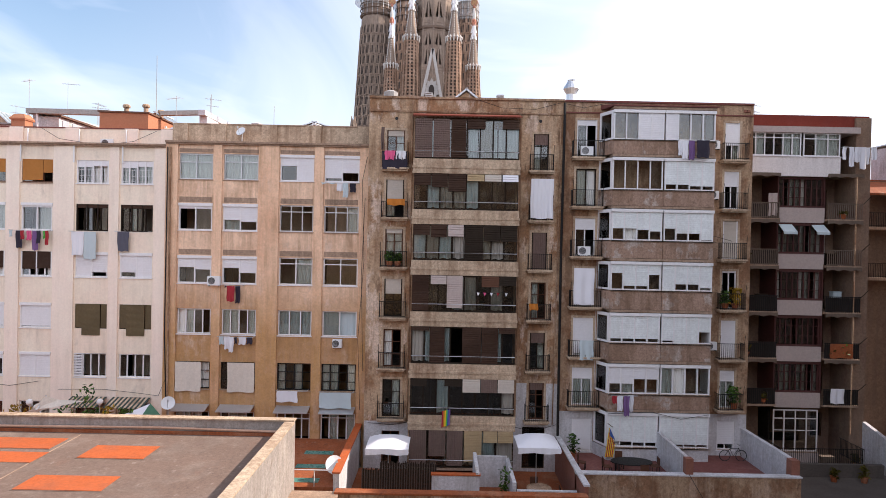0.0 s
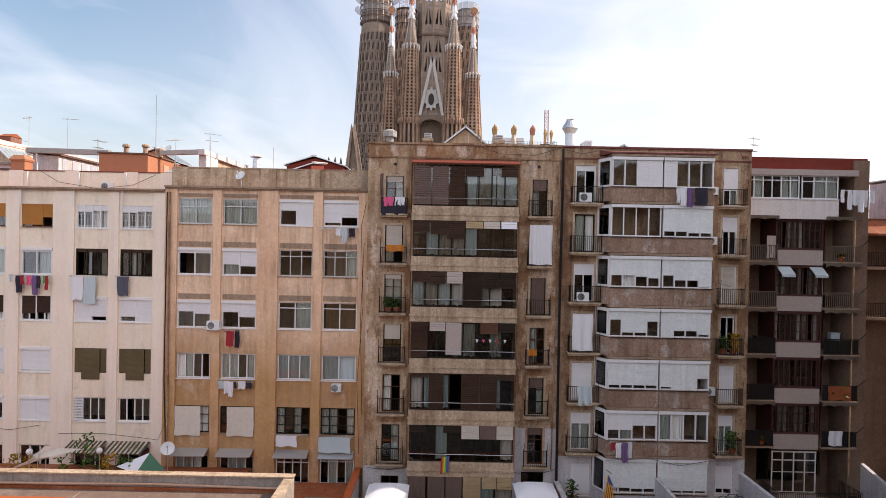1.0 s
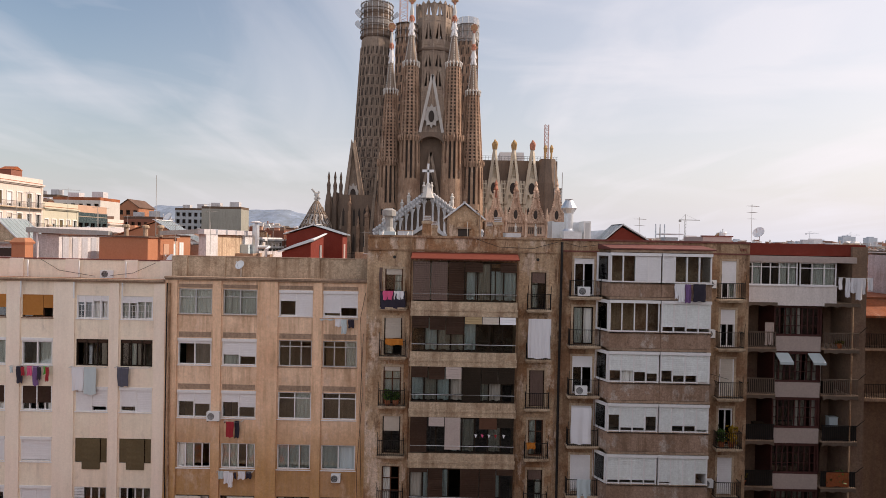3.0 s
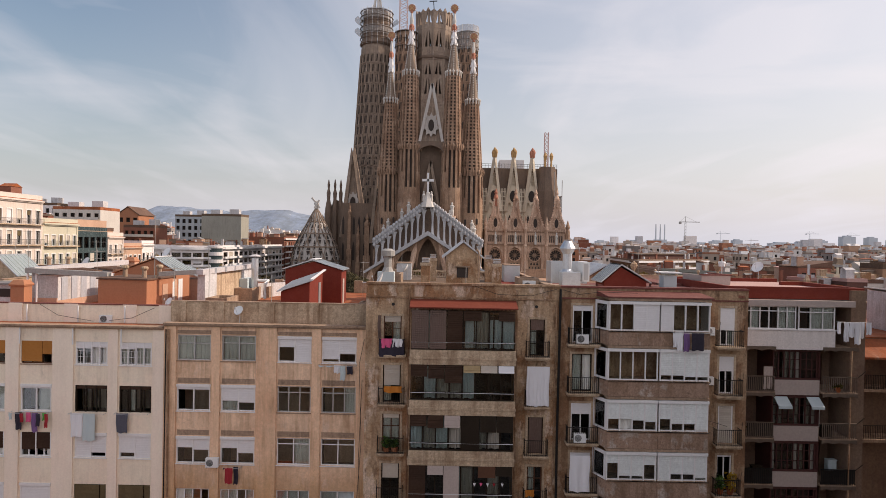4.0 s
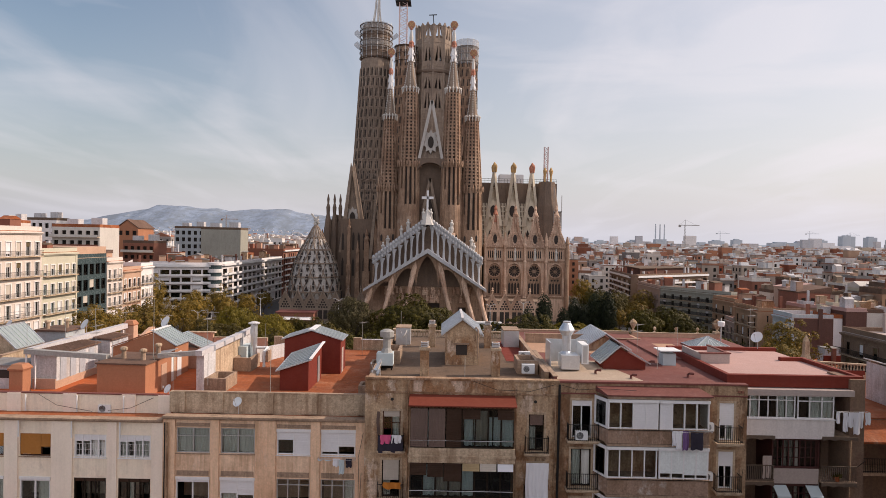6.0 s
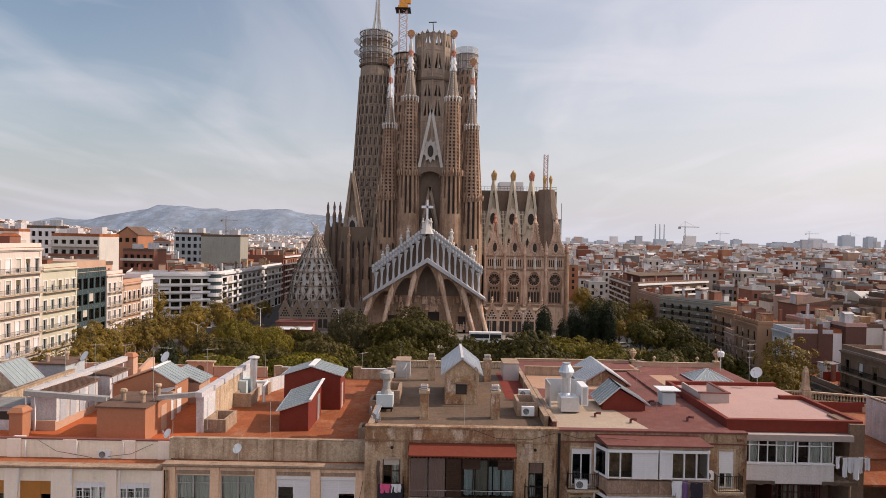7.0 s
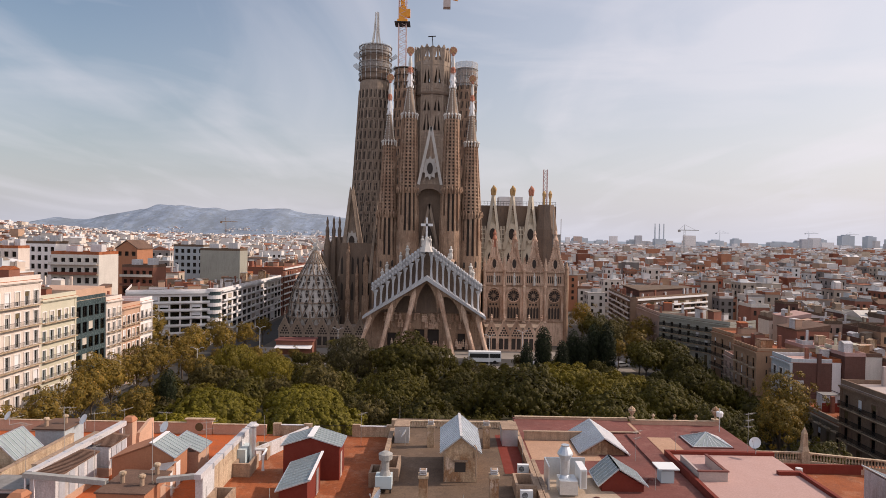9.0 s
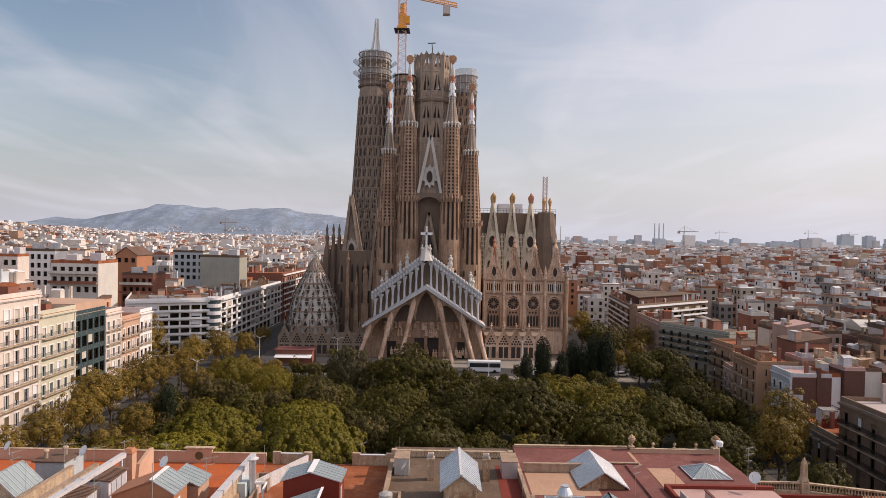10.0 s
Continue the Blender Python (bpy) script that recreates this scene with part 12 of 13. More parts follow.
def city_house(x0, x1, y, depth, z, floors, bays, wall_m, label, roof_m, gable=0.0, terrace=False):
    """A taller house behind the street: wall, roof, dark windows with sills in its upper storeys, a railed terrace or a gable."""
    t = thing("city_house", (x0 + x1) / 2, y + depth / 2, 0, label, "building", "tall houses behind the street")
    TAKEN.append((x0, x1, y, y + depth))
    cells = []
    bw = (x1 - x0) / max(1, bays)
    for k in range(floors):
        for i in range(bays):
            cells.append((x0 + bw * (i + 0.22), x0 + bw * (i + 0.78), z - 2.9 - 3.1 * k, z - 1.1 - 3.1 * k))
    w = Mesh().wall(x0, x1, y, y + 0.4, 0, z, cells)
    part("wall", w, wall_m, t)
    part("body", Mesh().box(x0, x1, y + 0.8, y + depth, 0, z - 0.01).box(x0, x0 + 0.3, y + 0.4, y + 0.8, 0, z - 0.01).box(x1 - 0.3, x1, y + 0.4, y + 0.8, 0, z - 0.01), wall_m, t)
    if cells:
        # indoor shade as a near-black sheet behind the openings
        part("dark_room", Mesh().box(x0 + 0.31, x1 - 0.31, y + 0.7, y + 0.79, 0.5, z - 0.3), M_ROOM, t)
    if gable:
        c = (x0 + x1) / 2
        part("gable_wall", Mesh().prism([(x0, y, z), (x1, y, z), (c, y, z + gable)], (0, depth, 0)), wall_m, t)
        part("roof", Mesh().prism([(x0 - 0.4, y - 0.4, z - 0.1), (c, y - 0.4, z + gable + 0.05), (c, y - 0.4, z + gable + 0.35), (x0 - 0.4, y - 0.4, z + 0.2)], (0, depth + 0.8, 0)).prism([(c, y - 0.4, z + gable + 0.05), (x1 + 0.4, y - 0.4, z - 0.1), (x1 + 0.4, y - 0.4, z + 0.2), (c, y - 0.4, z + gable + 0.35)], (0, depth + 0.8, 0)), roof_m, t)
    else:
        part("roof", rim(Mesh().box(x0, x1, y, y + depth, z, z + 0.15), x0, x1, y, y + depth, z + 0.15, 0.8), roof_m, t)
        for a, b, hh in ((0.15, 0.35, 2.6), (0.6, 0.5, 3.1)):
            xa = x0 + (x1 - x0) * a
            part("roof_hut", Mesh().box(xa, xa + 0.24 * (x1 - x0), y + depth * b, y + depth * b + 3, z + 0.15, z + hh), M_WHITEWASH, t)
    if terrace:
        for k in (1, 2):
            zz = z - 3.1 * k
            bl = part("balcony", Mesh().box(x0 - 0.2, x1, y - 1.3, y, zz - 0.2, zz), M_BAND, t)
            part("balcony_front", Mesh().box(x0 - 0.2, x1, y - 1.35, y - 1.25, zz - 0.1, zz + 0.75), M_PALEGREY if k == 1 else M_BRICKW, bl)
    return t


city_house(-152.6, -140.8, 230, 8, 31.6, 4, 5, M_WHITEMOD, "white modern house with a grid of dark windows", M_GREYROOF)
city_house(-151, -143, 213, 6, 30.2, 2, 3, M_STUCCO, "plain beige house with few windows and a tiled roof", M_TERRA)
city_house(-123.2, -108.2, 199, 12, 29.0, 3, 6, M_PALEGREY, "grey-white house with long terraces and a terracotta roof", M_TERRA, terrace=True)
city_house(-133.2, -124.7, 258, 14, 29.6, 1, 3, M_ORANGEWALL, "orange house with a blank gable end", M_BROWNROOF, gable=3.2)
city_house(-112.5, -101.5, 222, 10, 24.0, 3, 5, M_BRICKW, "red-brown house with terraces", M_BROWNROOF, terrace=True)
city_house(-122.5, -109, 288, 10, 30.3, 4, 5, M_PALEBLUE, "pale blue-grey house with small windows", M_GREYROOF)
city_house(-97.4, -81.5, 254, 10, 29.6, 0, 0, M_SAGE, "long grey-green block with a blank wall", M_GREYROOF)
# white modern corner house
street_house(-98.5, 196.5, -75.2, 206.2, 26, 17.4, 6, 8, M_WHITEMOD, "white modern corner house with bands of balconies", M_IRON, win=(2.6, 1.75), balc=2, band=True, cornice=False, roof_m=M_GREYROOF, shade_m=M_SHUT)
street_house(-72.6, 208, -72.2, 283, 24, 17.6, 6, 14, M_WHITEMOD, "white modern house with long balconies and dark windows", M_IRON, win=(3.9, 1.8), balc=2, band=True, cornice=False, roof_m=M_GREYROOF)
cyl = thing("corner_bay", -73.4, 203.5, 0, "rounded white corner bay with ribbon windows", "building")
for k in range(6):
    z = 3.0 + 2.42 * k
    part("band", Mesh().lathe(-74.6, 207.0, [(2.3, z), (2.3, z + 1.15)], 18), M_WHITEMOD, cyl)
    part("ribbon_window", Mesh().lathe(-74.6, 207.0, [(1.95, z + 1.15), (1.95, z + 2.42)], 18), M_DARKGLASS, cyl)
part("top", Mesh().lathe(-74.6, 207.0, [(2.3, 17.5), (2.3, 18.4)], 18), M_WHITEMOD, cyl)
street_house(-72, 285, -71.5, 330, 22, 21.0, 7, 11, M_BRICKW, "brown house with stacks of white balconies", M_IRON, win=(1.6, 1.9), balc=2, band=True, cornice=False)
street_house(-70, 336, -52, 336, 20, 25.0, 8, 8, M_YELLOW, "tall yellow-brown house with round balconies", M_IRON, win=(1.4, 1.7), balc=2)
# shaded side of the other street
M_ADOBE = paint("orange_beige_stucco", (0.40, 0.245, 0.155), 0.9, 0.1, 2.0, 0.35, (0.26, 0.16, 0.10), True, 0.12)
M_ROSE = paint("rose_beige_stucco", (0.46, 0.32, 0.26), 0.9, 0.1, 2.0, 0.35, (0.3, 0.2, 0.16), True, 0.12)
M_BLUEST = paint("pale_blue_stucco", (0.52, 0.54, 0.56), 0.9, 0.08, 2.0, 0.4, (0.3, 0.27, 0.25), True, 0.12)
M_CLAD = paint("maroon_wall_sheeting", (0.13, 0.062, 0.048), 0.85, 0.15, 1.5, 0.4, (0.09, 0.05, 0.04), True, 0.1)
adobe = street_house(67.6, 146, 67.4, 134.9, 9, 13.1, 4, 4, M_ADOBE, "orange-beige stucco house with small iron balconies and a tiled roof", M_DARKWOOD, trim_m=M_ADOBE, balc=1, roof_m=M_TERRA, huts=2.0, win=(1.0, 1.9))
for k in range(3):
    w_ = part("flank_window", Mesh().wall(69.2, 70.2, 134.82, 134.9, 10.7 - 2.9 * k, 12.3 - 2.9 * k, [(69.3, 70.1, 10.8 - 2.9 * k, 12.2 - 2.9 * k)]), M_ADOBE, adobe)
    part("dark_pane", Mesh().box(69.3, 70.1, 134.86, 134.89, 10.8 - 2.9 * k, 12.2 - 2.9 * k), M_ROOM, w_)
for i in range(8):
    part("cornice_block", Mesh().box(67.05, 67.5, 135.3 + 1.38 * i, 135.75 + 1.38 * i, 13.6, 14.15), M_ADOBE, adobe)
blue = street_house(68.5, 130.8, 68.2, 123.2, 7.9, 13.1, 4, 3, M_BLUEST, "pale blue-grey house with attic windows beside a maroon flank", M_WOOD, win=(1.2, 1.7), balc=1, side_m=M_CLAD, roof_m=M_PINKROOF, huts=6.0)
part("flank_strip", Mesh().box(68.3, 76.0, 123.1, 123.19, 8.6, 9.7), M_WHITEWASH, blue)
part("flank_chimney", Mesh().box(73.2, 74.0, 122.85, 123.19, 8.6, 15.0), M_CLAD, blue)
low = street_house(68.4, 122.9, 68.0, 106.5, 9, 5.4, 2, 6, M_BEIGE, "low beige house with a cluttered roof terrace", M_DARKWOOD, trim_m=M_BEIGE, balc=1, roof_m=M_TERRA, huts=8.0)
part("awning_frame", Mesh().box(69.5, 76, 119.4, 119.5, 7.9, 8.0).box(69.5, 69.6, 119.5, 122.6, 7.9, 8.0).box(75.9, 76, 119.5, 122.6, 7.9, 8.0).box(69.5, 69.6, 119.4, 119.5, 5.52, 7.9).box(75.9, 76, 119.4, 119.5, 5.52, 7.9), M_IRON, low)
part("terrace_wall", Mesh().box(70.0, 76.6, 115.6, 115.8, 5.52, 7.2), M_REDWALL, low)
hut_ = part("terrace_hut", Mesh().box(73.2, 75.6, 110.6, 113.0, 5.52, 7.9), M_WHITEWASH, low)
part("hut_roof", Mesh().prism([(73.0, 110.4, 7.9), (74.4, 110.4, 8.6), (75.8, 110.4, 7.9)], (0, 2.8, 0)), M_ROOFSHEET, hut_)
corner = street_house(66.5, 105.0, 66.5, 82, 16, 13.1, 4, 7, M_WALL4, "dark shaded house with balconies and a whitened roof", M_IRON, trim_m=M_WALL4, balc=2, roof_m=M_PANEL4, side_m=M_CLAD, huts=9.0, rail=0.1)
part("roof_frame", Mesh().box(72.6, 73.1, 103.6, 104.1, 13.22, 16.0).box(72.6, 80.0, 103.6, 104.1, 16.0, 16.4), M_PANEL4, corner)
street_house(68.5, 198.6, 81.1, 177.7, 12, 13.1, 5, 8, M_SAGE, "grey-beige corner house with long dark balconies", M_DARKWOOD, trim_m=M_SAGE, balc=2, roof_m=M_GREYROOF, huts=4.0, rail=0.13)
street_house(69.3, 224.6, 68.5, 199.2, 11, 13.1, 4, 5, M_ROSE, "rose-beige corner house with small balconies", roof_m=M_GREYROOF, trim_m=M_ROSE, win=(0.9, 1.4), balc=1, huts=4.0)
street_house(71.3, 166.6, 72.0, 155.6, 9, 13.1, 4, 3, M_ADOBE, "orange-brown house with dark balconies", M_DARKWOOD, trim_m=M_ADOBE, balc=2, side_m=M_BRICKW, huts=3.0, rail=0.1)
street_house(69.6, 155.4, 68.6, 146.4, 7, 9.0, 3, 3, M_ROSE, "low rose house with balconies", M_DARKWOOD, trim_m=M_ROSE, balc=1, huts=8.0)
street_house(71.7, 272, 68.0, 228.5, 2.5, 15.1, 6, 9, M_WALL4, "dark brown house with white continuous balcony bands", M_IRON, win=(2.7, 1.3), balc=2, band=True, cornice=False, huts=99.0, roof_m=M_GREYROOF)
banded = street_house(70.5, 230.2, 108, 258, 3.0, 15.1, 6, 12, M_WALL4, "dark brown house with white continuous balcony bands", M_IRON, win=(2.7, 1.3), balc=2, band=True, cornice=False, huts=99.0, roof_m=M_GREYROOF)
part("core", Mesh().prism([(72.0, 235.5, 0), (106.0, 260.3, 0), (106, 274, 0), (74.2, 272, 0)], (0, 0, 15.0)), M_GREYROOF, banded)
part("attic_storey", Mesh().prism([(75.0, 240.5, 15.0), (103.0, 261.0, 15.0), (103, 270, 15.0), (77, 270, 15.0)], (0, 0, 2.6)), M_CLAD, banded)
part("attic_roof", Mesh().prism([(74.4, 239.4, 17.6), (103.6, 260.8, 17.6), (103.6, 270.6, 17.6), (76.4, 270.6, 17.6)], (0, 0, 0.2)), M_GREYROOF, banded)
for x0_, y0_, w_, d_, z_, m_ in ((76.4, 123.6, 1.9, 8, 13.2, M_WHITEMOD), (78.5, 122.8, 4.0, 9, 14.6, M_CLAD), (82.7, 123.6, 3.6, 9, 14.4, M_PALEGREY), (86.5, 122.5, 9, 12, 13.6, M_BRICKW), (82, 104, 10, 14, 8.0, M_BRICKW), (93, 108, 12, 10, 11.0, M_BEIGE), (83.0, 82, 14, 18, 11.0, M_WALL4), (98, 90, 20, 20, 12, M_BRICKW), (77.5, 135.5, 9, 7, 14.0, M_ADOBE), (88, 137, 10, 9, 13.2, M_YELLOW)):
    hb = thing("back_building", x0_ + w_ / 2, y0_ + d_ / 2, 0, "narrow back building with a flat terracotta roof", "building", "back buildings")
    part("wall", Mesh().box(x0_, x0_ + w_, y0_, y0_ + d_, 0, z_), m_, hb)
    part("roof", rim(Mesh().box(x0_ - 0.1, x0_ + w_ + 0.1, y0_ - 0.1, y0_ + d_ + 0.1, z_, z_ + 0.2), x0_, x0_ + w_, y0_, y0_ + d_, z_ + 0.2, 0.5), rng.choice((M_BROWNROOF, M_TERRA, M_PINKROOF)), hb)
    for i in range(3):
        a, b = x0_ + rng.uniform(0.3, max(0.4, w_ - 3)), y0_ + rng.uniform(0.5, max(0.6, d_ - 3))
        part("roof_hut", rough_hut(a, b, min(w_ - 0.5, rng.uniform(0.8, 3.0)), rng.uniform(0.8, 3.0), z_ + 0.2, z_ + rng.uniform(1.2, 2.6), rng), rng.choice((M_WHITEWASH, M_PEACH, M_BRICKW, M_YELLOW, M_GREY)), hb)


# the huddle of roofs behind the shaded street
BR = random.Random(5)
yy = 143.0
while yy < 232:
    xx = 78.5 + 0.10 * (yy - 143) + BR.uniform(0, 3)
    while xx < 0.74 * yy + 6:
        w_, d_, z_ = BR.uniform(4.0, 8.5), BR.uniform(6, 9), BR.uniform(9.5, 17.0)
        if not (xx < 97 and yy > 160) and not (xx < 112 and yy > 212):
            hb = thing("back_building", xx + w_ / 2, yy + d_ / 2, 0, "narrow back building with a flat roof and stair hut", "building", "back buildings")
            part("wall", Mesh().box(xx, xx + w_, yy, yy + d_, 0, z_), BR.choice((M_BRICKW, M_ADOBE, M_BEIGE, M_WHITEMOD, M_ROSE, M_CLAD, M_YELLOW, M_STUCCO, M_BRICKW)), hb)
            rm_ = Mesh().box(xx - 0.1, xx + w_ + 0.1, yy - 0.1, yy + d_ + 0.1, z_, z_ + 0.22)
            if BR.random() < 0.35:
                pitched(rm_, xx - 0.2, xx + w_ + 0.2, yy - 0.2, yy + d_ + 0.2, z_ + 0.22, BR)
            else:
                rim(rm_, xx, xx + w_, yy, yy + d_, z_ + 0.22, BR.uniform(0.5, 1.1))
            part("roof", rm_, BR.choice((M_BROWNROOF, M_GREYROOF, M_ROOFSHEET, M_GREYROOF, M_PINKROOF, M_BROWNROOF, M_PALEGREY)), hb)
            for i in range(2):
                a, b = xx + BR.uniform(0, w_ - 2), yy + BR.uniform(0, d_ - 2)
                part("roof_hut", rough_hut(a, b, BR.uniform(0.7, 2.6), 2, z_ + 0.22, z_ + BR.uniform(1.2, 2.6), BR), BR.choice((M_WHITEWASH, M_PEACH, M_BRICKW, M_BEIGE, M_GREY)), hb)
            for i in range(int(w_ / 2.2)):
                for k in range(2):
                    a = xx + 0.8 + i * 2.1
                    # windows are boxes in the unlit-room colour
                    part("window", Mesh().box(a, a + 0.9, yy - 0.05, yy + 0.05, z_ - 2.6 - 3 * k, z_ - 1.1 - 3 * k), M_ROOM, hb)
        xx += w_ + BR.choice((0.2, 0.2, 2.5))
    yy += BR.uniform(10.0, 14.0)


# ---------------------------------------------------------------- the city beyond, as far as the sea and the hills
def islands(name, stops, rough=0.9):
    m = bpy.data.materials.new(name)
    m.use_nodes = True
    n, l = m.node_tree.nodes, m.node_tree.links
    b = n["Principled BSDF"]
    b.inputs["Roughness"].default_value = rough
    b.inputs["Specular IOR Level"].default_value = 0.2
    geo = n.new("ShaderNodeNewGeometry")
    r = n.new("ShaderNodeValToRGB")
    r.color_ramp.interpolation = "CONSTANT"
    r.color_ramp.elements[0].color = (*stops[0], 1)
    r.color_ramp.elements[1].color, r.color_ramp.elements[1].position = (*stops[1], 1), 1 / len(stops)
    for i, cc in enumerate(stops[2:], 2):
        e = r.color_ramp.elements.new(i / len(stops))
        e.color = (*cc, 1)
    l.new(geo.outputs["Random Per Island"], r.inputs[0])
    t = n.new("ShaderNodeTexNoise")
    t.inputs["Scale"].default_value = 0.25
    t.inputs["Detail"].default_value = 6
    l.new(geo.outputs["Position"], t.inputs["Vector"])
    mr = n.new("ShaderNodeMapRange")
    mr.inputs["To Min"].default_value, mr.inputs["To Max"].default_value = 0.7, 1.3
    l.new(t.outputs[0], mr.inputs["Value"])
    h = n.new("ShaderNodeHueSaturation")
    l.new(r.outputs[0], h.inputs["Color"])
    l.new(mr.outputs[0], h.inputs["Value"])
    l.new(h.outputs[0], b.inputs["Base Color"])
    return m


WALLS = islands("city_walls", [(0.60, 0.54, 0.49), (0.46, 0.38, 0.31), (0.70, 0.67, 0.65), (0.40, 0.26, 0.18), (0.58, 0.50, 0.44), (0.27, 0.14, 0.095), (0.64, 0.57, 0.51), (0.30, 0.26, 0.24), (0.66, 0.62, 0.59)])
WALLS_R = islands("city_walls_brick", [(0.36, 0.29, 0.24), (0.30, 0.095, 0.055), (0.58, 0.54, 0.51), (0.40, 0.18, 0.105), (0.40, 0.33, 0.27), (0.21, 0.08, 0.05), (0.34, 0.17, 0.11), (0.18, 0.16, 0.15), (0.62, 0.59, 0.57), (0.46, 0.37, 0.28)])
ROOFS = islands("city_roofs", [(0.30, 0.13, 0.08), (0.30, 0.23, 0.19), (0.22, 0.10, 0.065), (0.42, 0.38, 0.35), (0.26, 0.22, 0.19), (0.30, 0.17, 0.12), (0.60, 0.58, 0.565), (0.42, 0.39, 0.37), (0.66, 0.64, 0.63)])
CLUT = islands("city_roof_clutter", [(0.70, 0.68, 0.66), (0.55, 0.45, 0.38), (0.72, 0.71, 0.70), (0.36, 0.18, 0.12), (0.62, 0.56, 0.50), (0.5, 0.52, 0.54)])
CR = random.Random(21)
# paled, greyed wall colours: distance haze is put into them
WALLS_F = islands("hazed_city_walls", [(0.62, 0.60, 0.60), (0.50, 0.48, 0.48), (0.70, 0.68, 0.68), (0.48, 0.36, 0.31), (0.58, 0.53, 0.50), (0.44, 0.44, 0.46), (0.66, 0.62, 0.60)])
walls, walls_r, walls_f, roofs, clut, wins = Mesh(), Mesh(), Mesh(), Mesh(), Mesh(), Mesh()


def block(x, y, w, d, h, near):
    wm = walls_r if (x > 0.12 * y and CR.random() < 0.72) else walls
    # the share of haze-coloured walls grows with distance
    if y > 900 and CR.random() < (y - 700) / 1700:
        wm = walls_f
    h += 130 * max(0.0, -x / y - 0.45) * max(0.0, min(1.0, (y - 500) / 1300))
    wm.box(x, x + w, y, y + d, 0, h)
    # far roofs take the haze-coloured mesh as well
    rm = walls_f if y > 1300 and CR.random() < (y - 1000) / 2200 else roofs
    rm.box(x - 0.1, x + w + 0.1, y - 0.1, y + d + 0.1, h, h + 0.3)
    form = CR.random()
    if form < 0.22:
        pitched(rm, x - 0.3, x + w + 0.3, y - 0.3, y + d + 0.3, h + 0.3, CR)
    elif near and form < 0.7:
        rim(wm, x, x + w, y, y + d, h + 0.3, CR.uniform(0.5, 1.2))
    k = CR.choice((1, 2, 3)) if near else CR.choice((0, 1, 1, 2))
    for i in range(k):
        ww, dd, hh = CR.uniform(2, 0.4 * w + 1), CR.uniform(2, 0.4 * d + 1), CR.uniform(1.5, 3.4)
        a, b = x + CR.uniform(0, max(0.1, w - ww)), y + CR.uniform(0, max(0.1, d - dd))
        clut.box(a, a + ww, b, b + dd, h + 0.3, h + hh)
        if near:
            pitched(roofs, a - 0.1, a + ww + 0.1, b - 0.1, b + dd + 0.1, h + hh, CR)
    if near:
        for i in range(CR.choice((1, 2, 4))):
            a, b = x + CR.uniform(0, w - 0.8), y + CR.uniform(0, d - 0.8)
            s_ = CR.uniform(0.3, 0.8)
            clut.box(a, a + s_, b, b + s_, h + 0.3, h + CR.uniform(1.8, 4.6))
        fl = int((h - 1) / 3.1)
        n = max(1, int(w / 3.0))
        blank = CR.random() < 0.25
        for f in range(fl):
            z = 1.2 + f * 3.1 + (h - 1 - fl * 3.1)
            if blank or h - z > 13:
                continue
            for i in range(n):
                a = x + (i + 0.5) * w / n
                wins.box(a - 0.6, a + 0.6, y - 0.06, y + 0.1, z, z + 1.7)
            for i in range(max(1, int(d / 3.2))):
                b = y + (i + 0.5) * d / max(1, int(d / 3.2))
                xs_ = x + w if x < 0 else x
                wins.box(xs_ - 0.06, xs_ + 0.06, b - 0.6, b + 0.6, z, z + 1.7)


def taken(x, y, w, d):
    if any(x < b and x + w > a and y < q and y + d > p for a, b, p, q in TAKEN):
        return True
    if y < 330 and -62 < x + w and x < 52:
        return True
    if y < 268 and 45 < x + w and x < max(101, 0.74 * y + 8):
        return True
    if y < 292 and 45 < x + w and x < 112:
        return True
    if y < 320 and -101 < x + w and x < -50:
        return True
    if -70 < x + w / 2 < -57 and y < 520:
        return True
    return False


y = 70.0
while y < 620:
    d = CR.uniform(8, 13)
    x = -0.80 * y - 60
    while x < 0.80 * y + 60:
        w = CR.uniform(6, 13) if x < 0 else CR.uniform(4.5, 11)
        if not taken(x, y, w, d) and (abs(x) > 88 or y > 235) and CR.random() < 0.93:
            hmax = 20 if x < 0 else 15
            if y < 140:
                hmax = 15 if x < 0 else 10
            block(x, y, w - 0.3, d - 0.3 if CR.random() < 0.8 else d * 0.7, CR.uniform(hmax - 6, hmax + 1) if CR.random() < 0.9 else hmax + CR.uniform(2, 6), y < 480)
        x += w + (CR.choice((0, 0, 0, 5, 12)))
    y += d + CR.choice((1, 3, 8, 14))
# quarters that climb the lower slopes of the hills
for i in range(1500):
    x_, y_ = CR.uniform(-4000, -150), CR.uniform(3600, 3860) if CR.random() < 0.93 else CR.uniform(3860, 4050)
    z_ = slope(x_, y_)
    if noise.noise(Vector((x_ / 260, y_ / 200, 7))) < -0.05:
        continue
    w_ = CR.uniform(6, 15)
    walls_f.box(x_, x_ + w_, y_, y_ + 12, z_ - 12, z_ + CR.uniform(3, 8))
# taller blocks near the sea
for i in range(70):
    x_, y_, w_ = CR.uniform(500, 2500), CR.uniform(2700, 3300), CR.uniform(14, 55)
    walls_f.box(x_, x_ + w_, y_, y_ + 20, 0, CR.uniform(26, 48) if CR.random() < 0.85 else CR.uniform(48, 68))
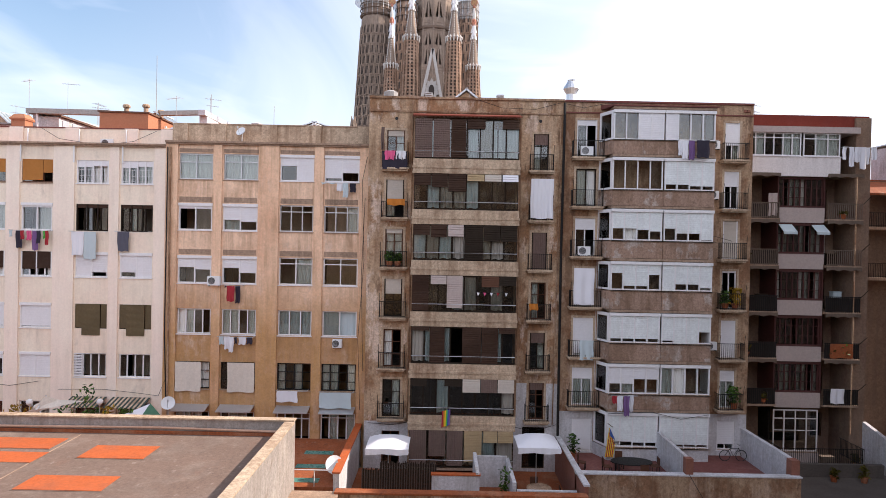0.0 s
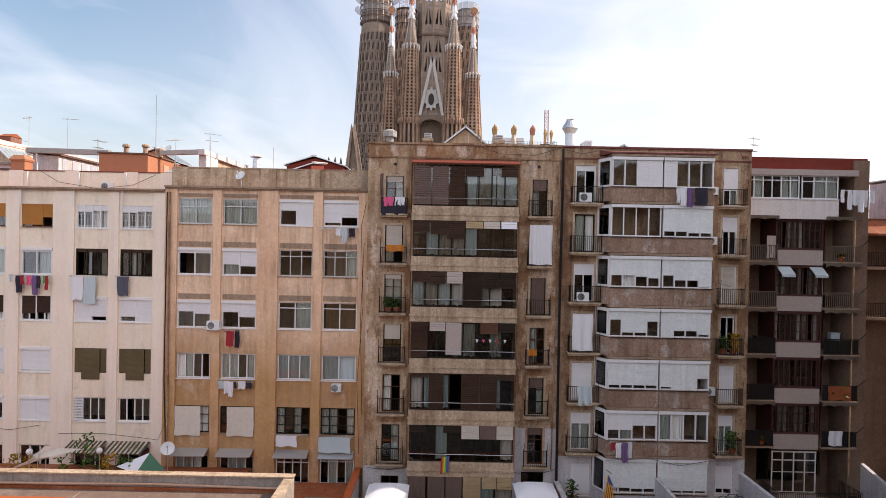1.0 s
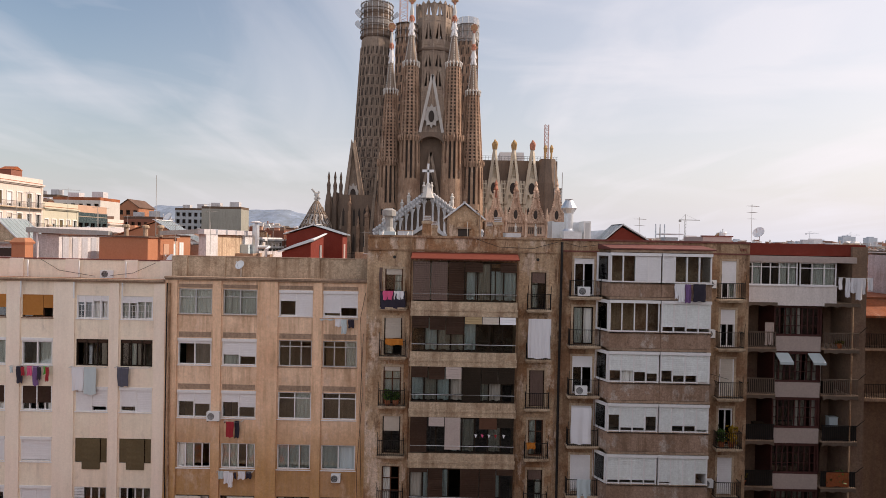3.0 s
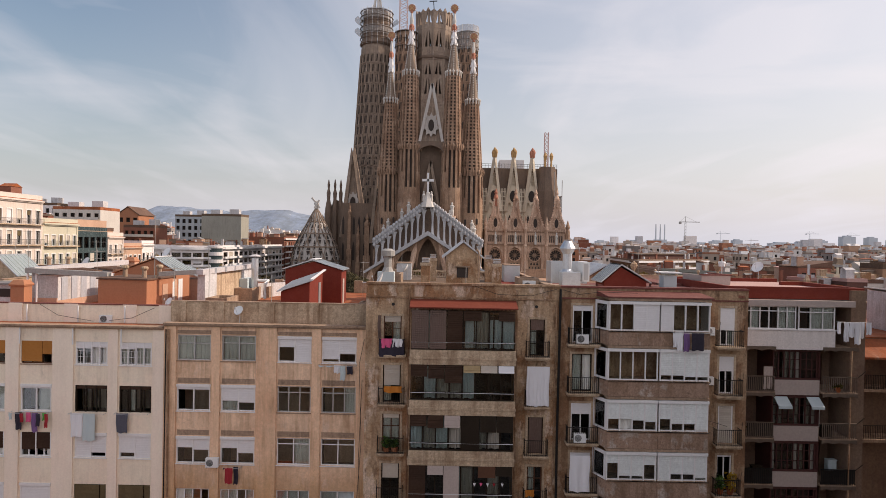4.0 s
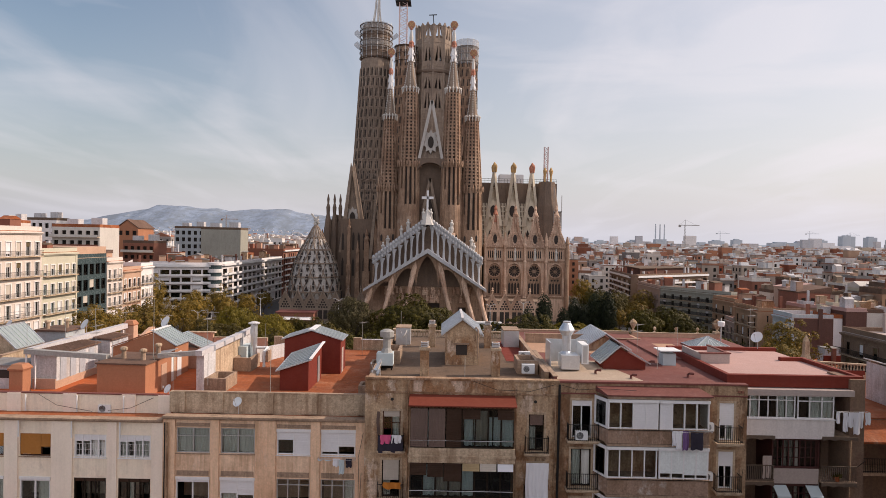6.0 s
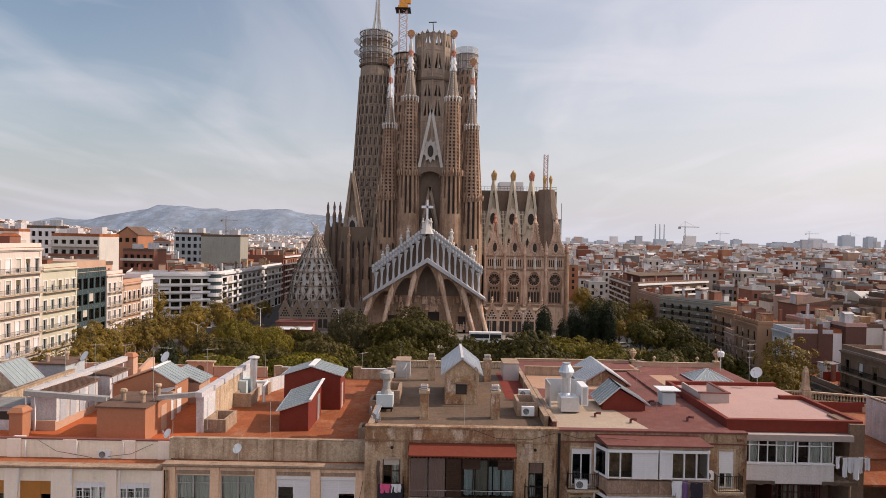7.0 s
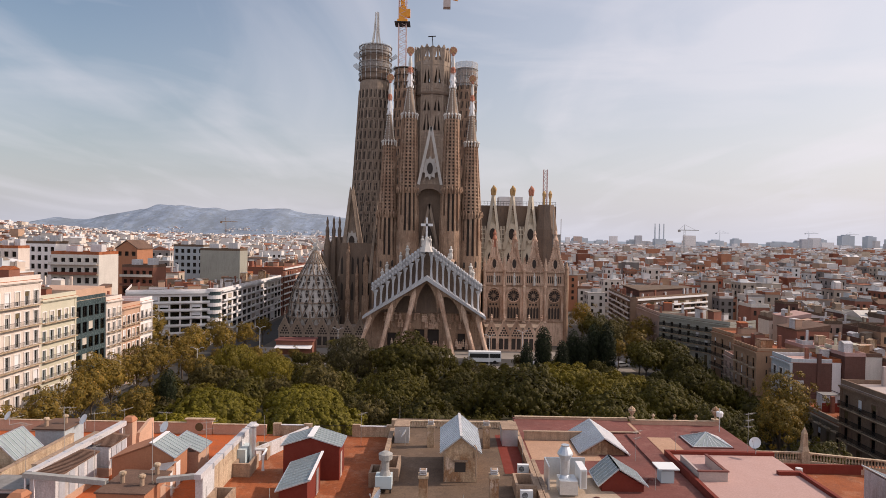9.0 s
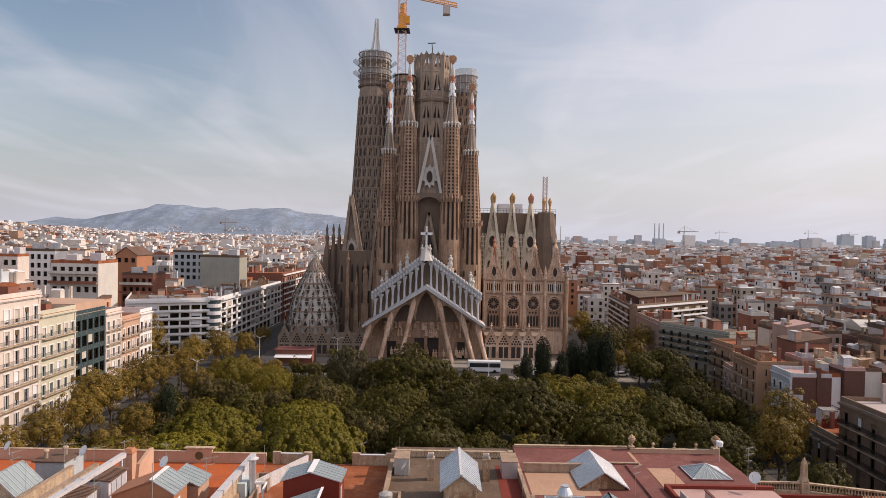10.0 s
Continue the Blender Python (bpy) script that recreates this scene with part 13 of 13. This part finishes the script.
while y < 3550:
    g = 10 + (y - 600) / 150
    d = CR.uniform(g * 0.7, g * 1.1)
    x = -0.76 * y - 40
    while x < 0.76 * y + 40:
        w = CR.uniform(g * 0.7, g * 1.5)
        if CR.random() < 0.86:
            hmax = 19 + (y / 260 if x < -100 else 0)
            block(x, y, w - 0.5, d - 0.5, CR.uniform(hmax - 9, hmax + 3) + (CR.uniform(3, 8) if CR.random() < 0.05 else 0), False)
        x += w + CR.choice((0, 0, 4, 12))
    y += d + CR.choice((1, 4, 10))
solo("city_walls", walls, WALLS, "pale city houses receding into the distance", "city", kind="stuff")
solo("city_walls_brick", walls_r, WALLS_R, "brick-coloured city houses receding into the distance", "city", kind="stuff")
solo("city_walls_far", walls_f, WALLS_F, "far city houses with haze put into their colours", "city", kind="stuff")
solo("city_roofs", roofs, ROOFS, "terracotta and grey flat city roofs", "city", kind="stuff")
solo("city_roof_clutter", clut, CLUT, "white stair huts and chimneys on city roofs", "city", kind="stuff")
solo("city_windows", wins, M_ROOM, "window boxes of the city houses in the unlit-room colour", "city", kind="stuff")

# concrete paled towards blue: aerial haze sits in the base colour
M_FAR = paint("hazed_concrete", (0.46, 0.50, 0.54), 1.0, 0.06, 0.05, bump=0.0)
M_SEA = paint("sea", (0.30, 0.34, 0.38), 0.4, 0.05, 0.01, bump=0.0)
# upright strip for the far sea, its haze put into one pale colour
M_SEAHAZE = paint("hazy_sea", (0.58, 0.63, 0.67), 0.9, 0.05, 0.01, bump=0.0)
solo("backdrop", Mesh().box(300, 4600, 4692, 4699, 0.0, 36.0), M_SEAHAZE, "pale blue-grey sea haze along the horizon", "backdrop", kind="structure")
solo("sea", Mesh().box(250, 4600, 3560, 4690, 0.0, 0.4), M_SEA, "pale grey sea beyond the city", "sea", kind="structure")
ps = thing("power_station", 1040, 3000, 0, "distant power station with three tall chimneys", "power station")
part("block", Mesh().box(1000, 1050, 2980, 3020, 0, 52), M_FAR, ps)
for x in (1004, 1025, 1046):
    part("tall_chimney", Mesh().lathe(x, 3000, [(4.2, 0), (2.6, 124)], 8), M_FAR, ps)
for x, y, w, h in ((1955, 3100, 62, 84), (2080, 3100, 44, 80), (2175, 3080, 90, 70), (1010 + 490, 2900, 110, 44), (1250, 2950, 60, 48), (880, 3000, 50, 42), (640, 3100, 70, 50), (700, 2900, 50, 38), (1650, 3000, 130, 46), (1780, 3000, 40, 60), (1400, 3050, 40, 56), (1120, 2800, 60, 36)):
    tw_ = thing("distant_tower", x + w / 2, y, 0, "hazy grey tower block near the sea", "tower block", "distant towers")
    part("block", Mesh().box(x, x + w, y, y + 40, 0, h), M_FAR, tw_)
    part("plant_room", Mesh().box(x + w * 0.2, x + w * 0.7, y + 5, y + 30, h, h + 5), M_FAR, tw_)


def far_crane(x, y, h, jib, m):
    t = thing("tower_crane", x, y, 0, "distant tower crane over the roofs", "crane", "distant cranes")
    r = h / 60
    mm = Mesh()
    for dx in (-r, r):
        mm.beam((x + dx, y, 0), (x + dx, y, h), 0.35 * r, 0.35 * r)
    for k in range(int(h / 4)):
        mm.beam((x - r, y, 4 * k), (x + r, y, 4 * k + 4), 0.25 * r, 0.25 * r)
    part("mast", mm, m, t)
    part("jib", Mesh().beam((x - jib * 0.45, y, h), (x + jib, y, h), 0.6 * r, 1.0 * r).beam((x, y, h), (x, y, h + 8 * r), 0.5 * r, 0.5 * r), m, t)
    part("ties", Mesh().beam((x, y, h + 8 * r), (x + jib * 0.8, y, h), 0.2 * r, 0.2 * r).beam((x, y, h + 8 * r), (x - jib * 0.4, y, h), 0.2 * r, 0.2 * r), m, t)
    part("ballast", Mesh().box(x - jib * 0.45, x - jib * 0.3, y - 1, y + 1, h - 3 * r, h), m, t)


far_crane(305, 800, 52, 18, M_DUCTG)
far_crane(1560, 2700, 85, 40, M_FAR)
far_crane(1180, 2700, 80, 40, M_FAR)
far_crane(-440, 1280, 62, 24, M_GREY2)
far_crane(1800, 2800, 85, 40, M_FAR)
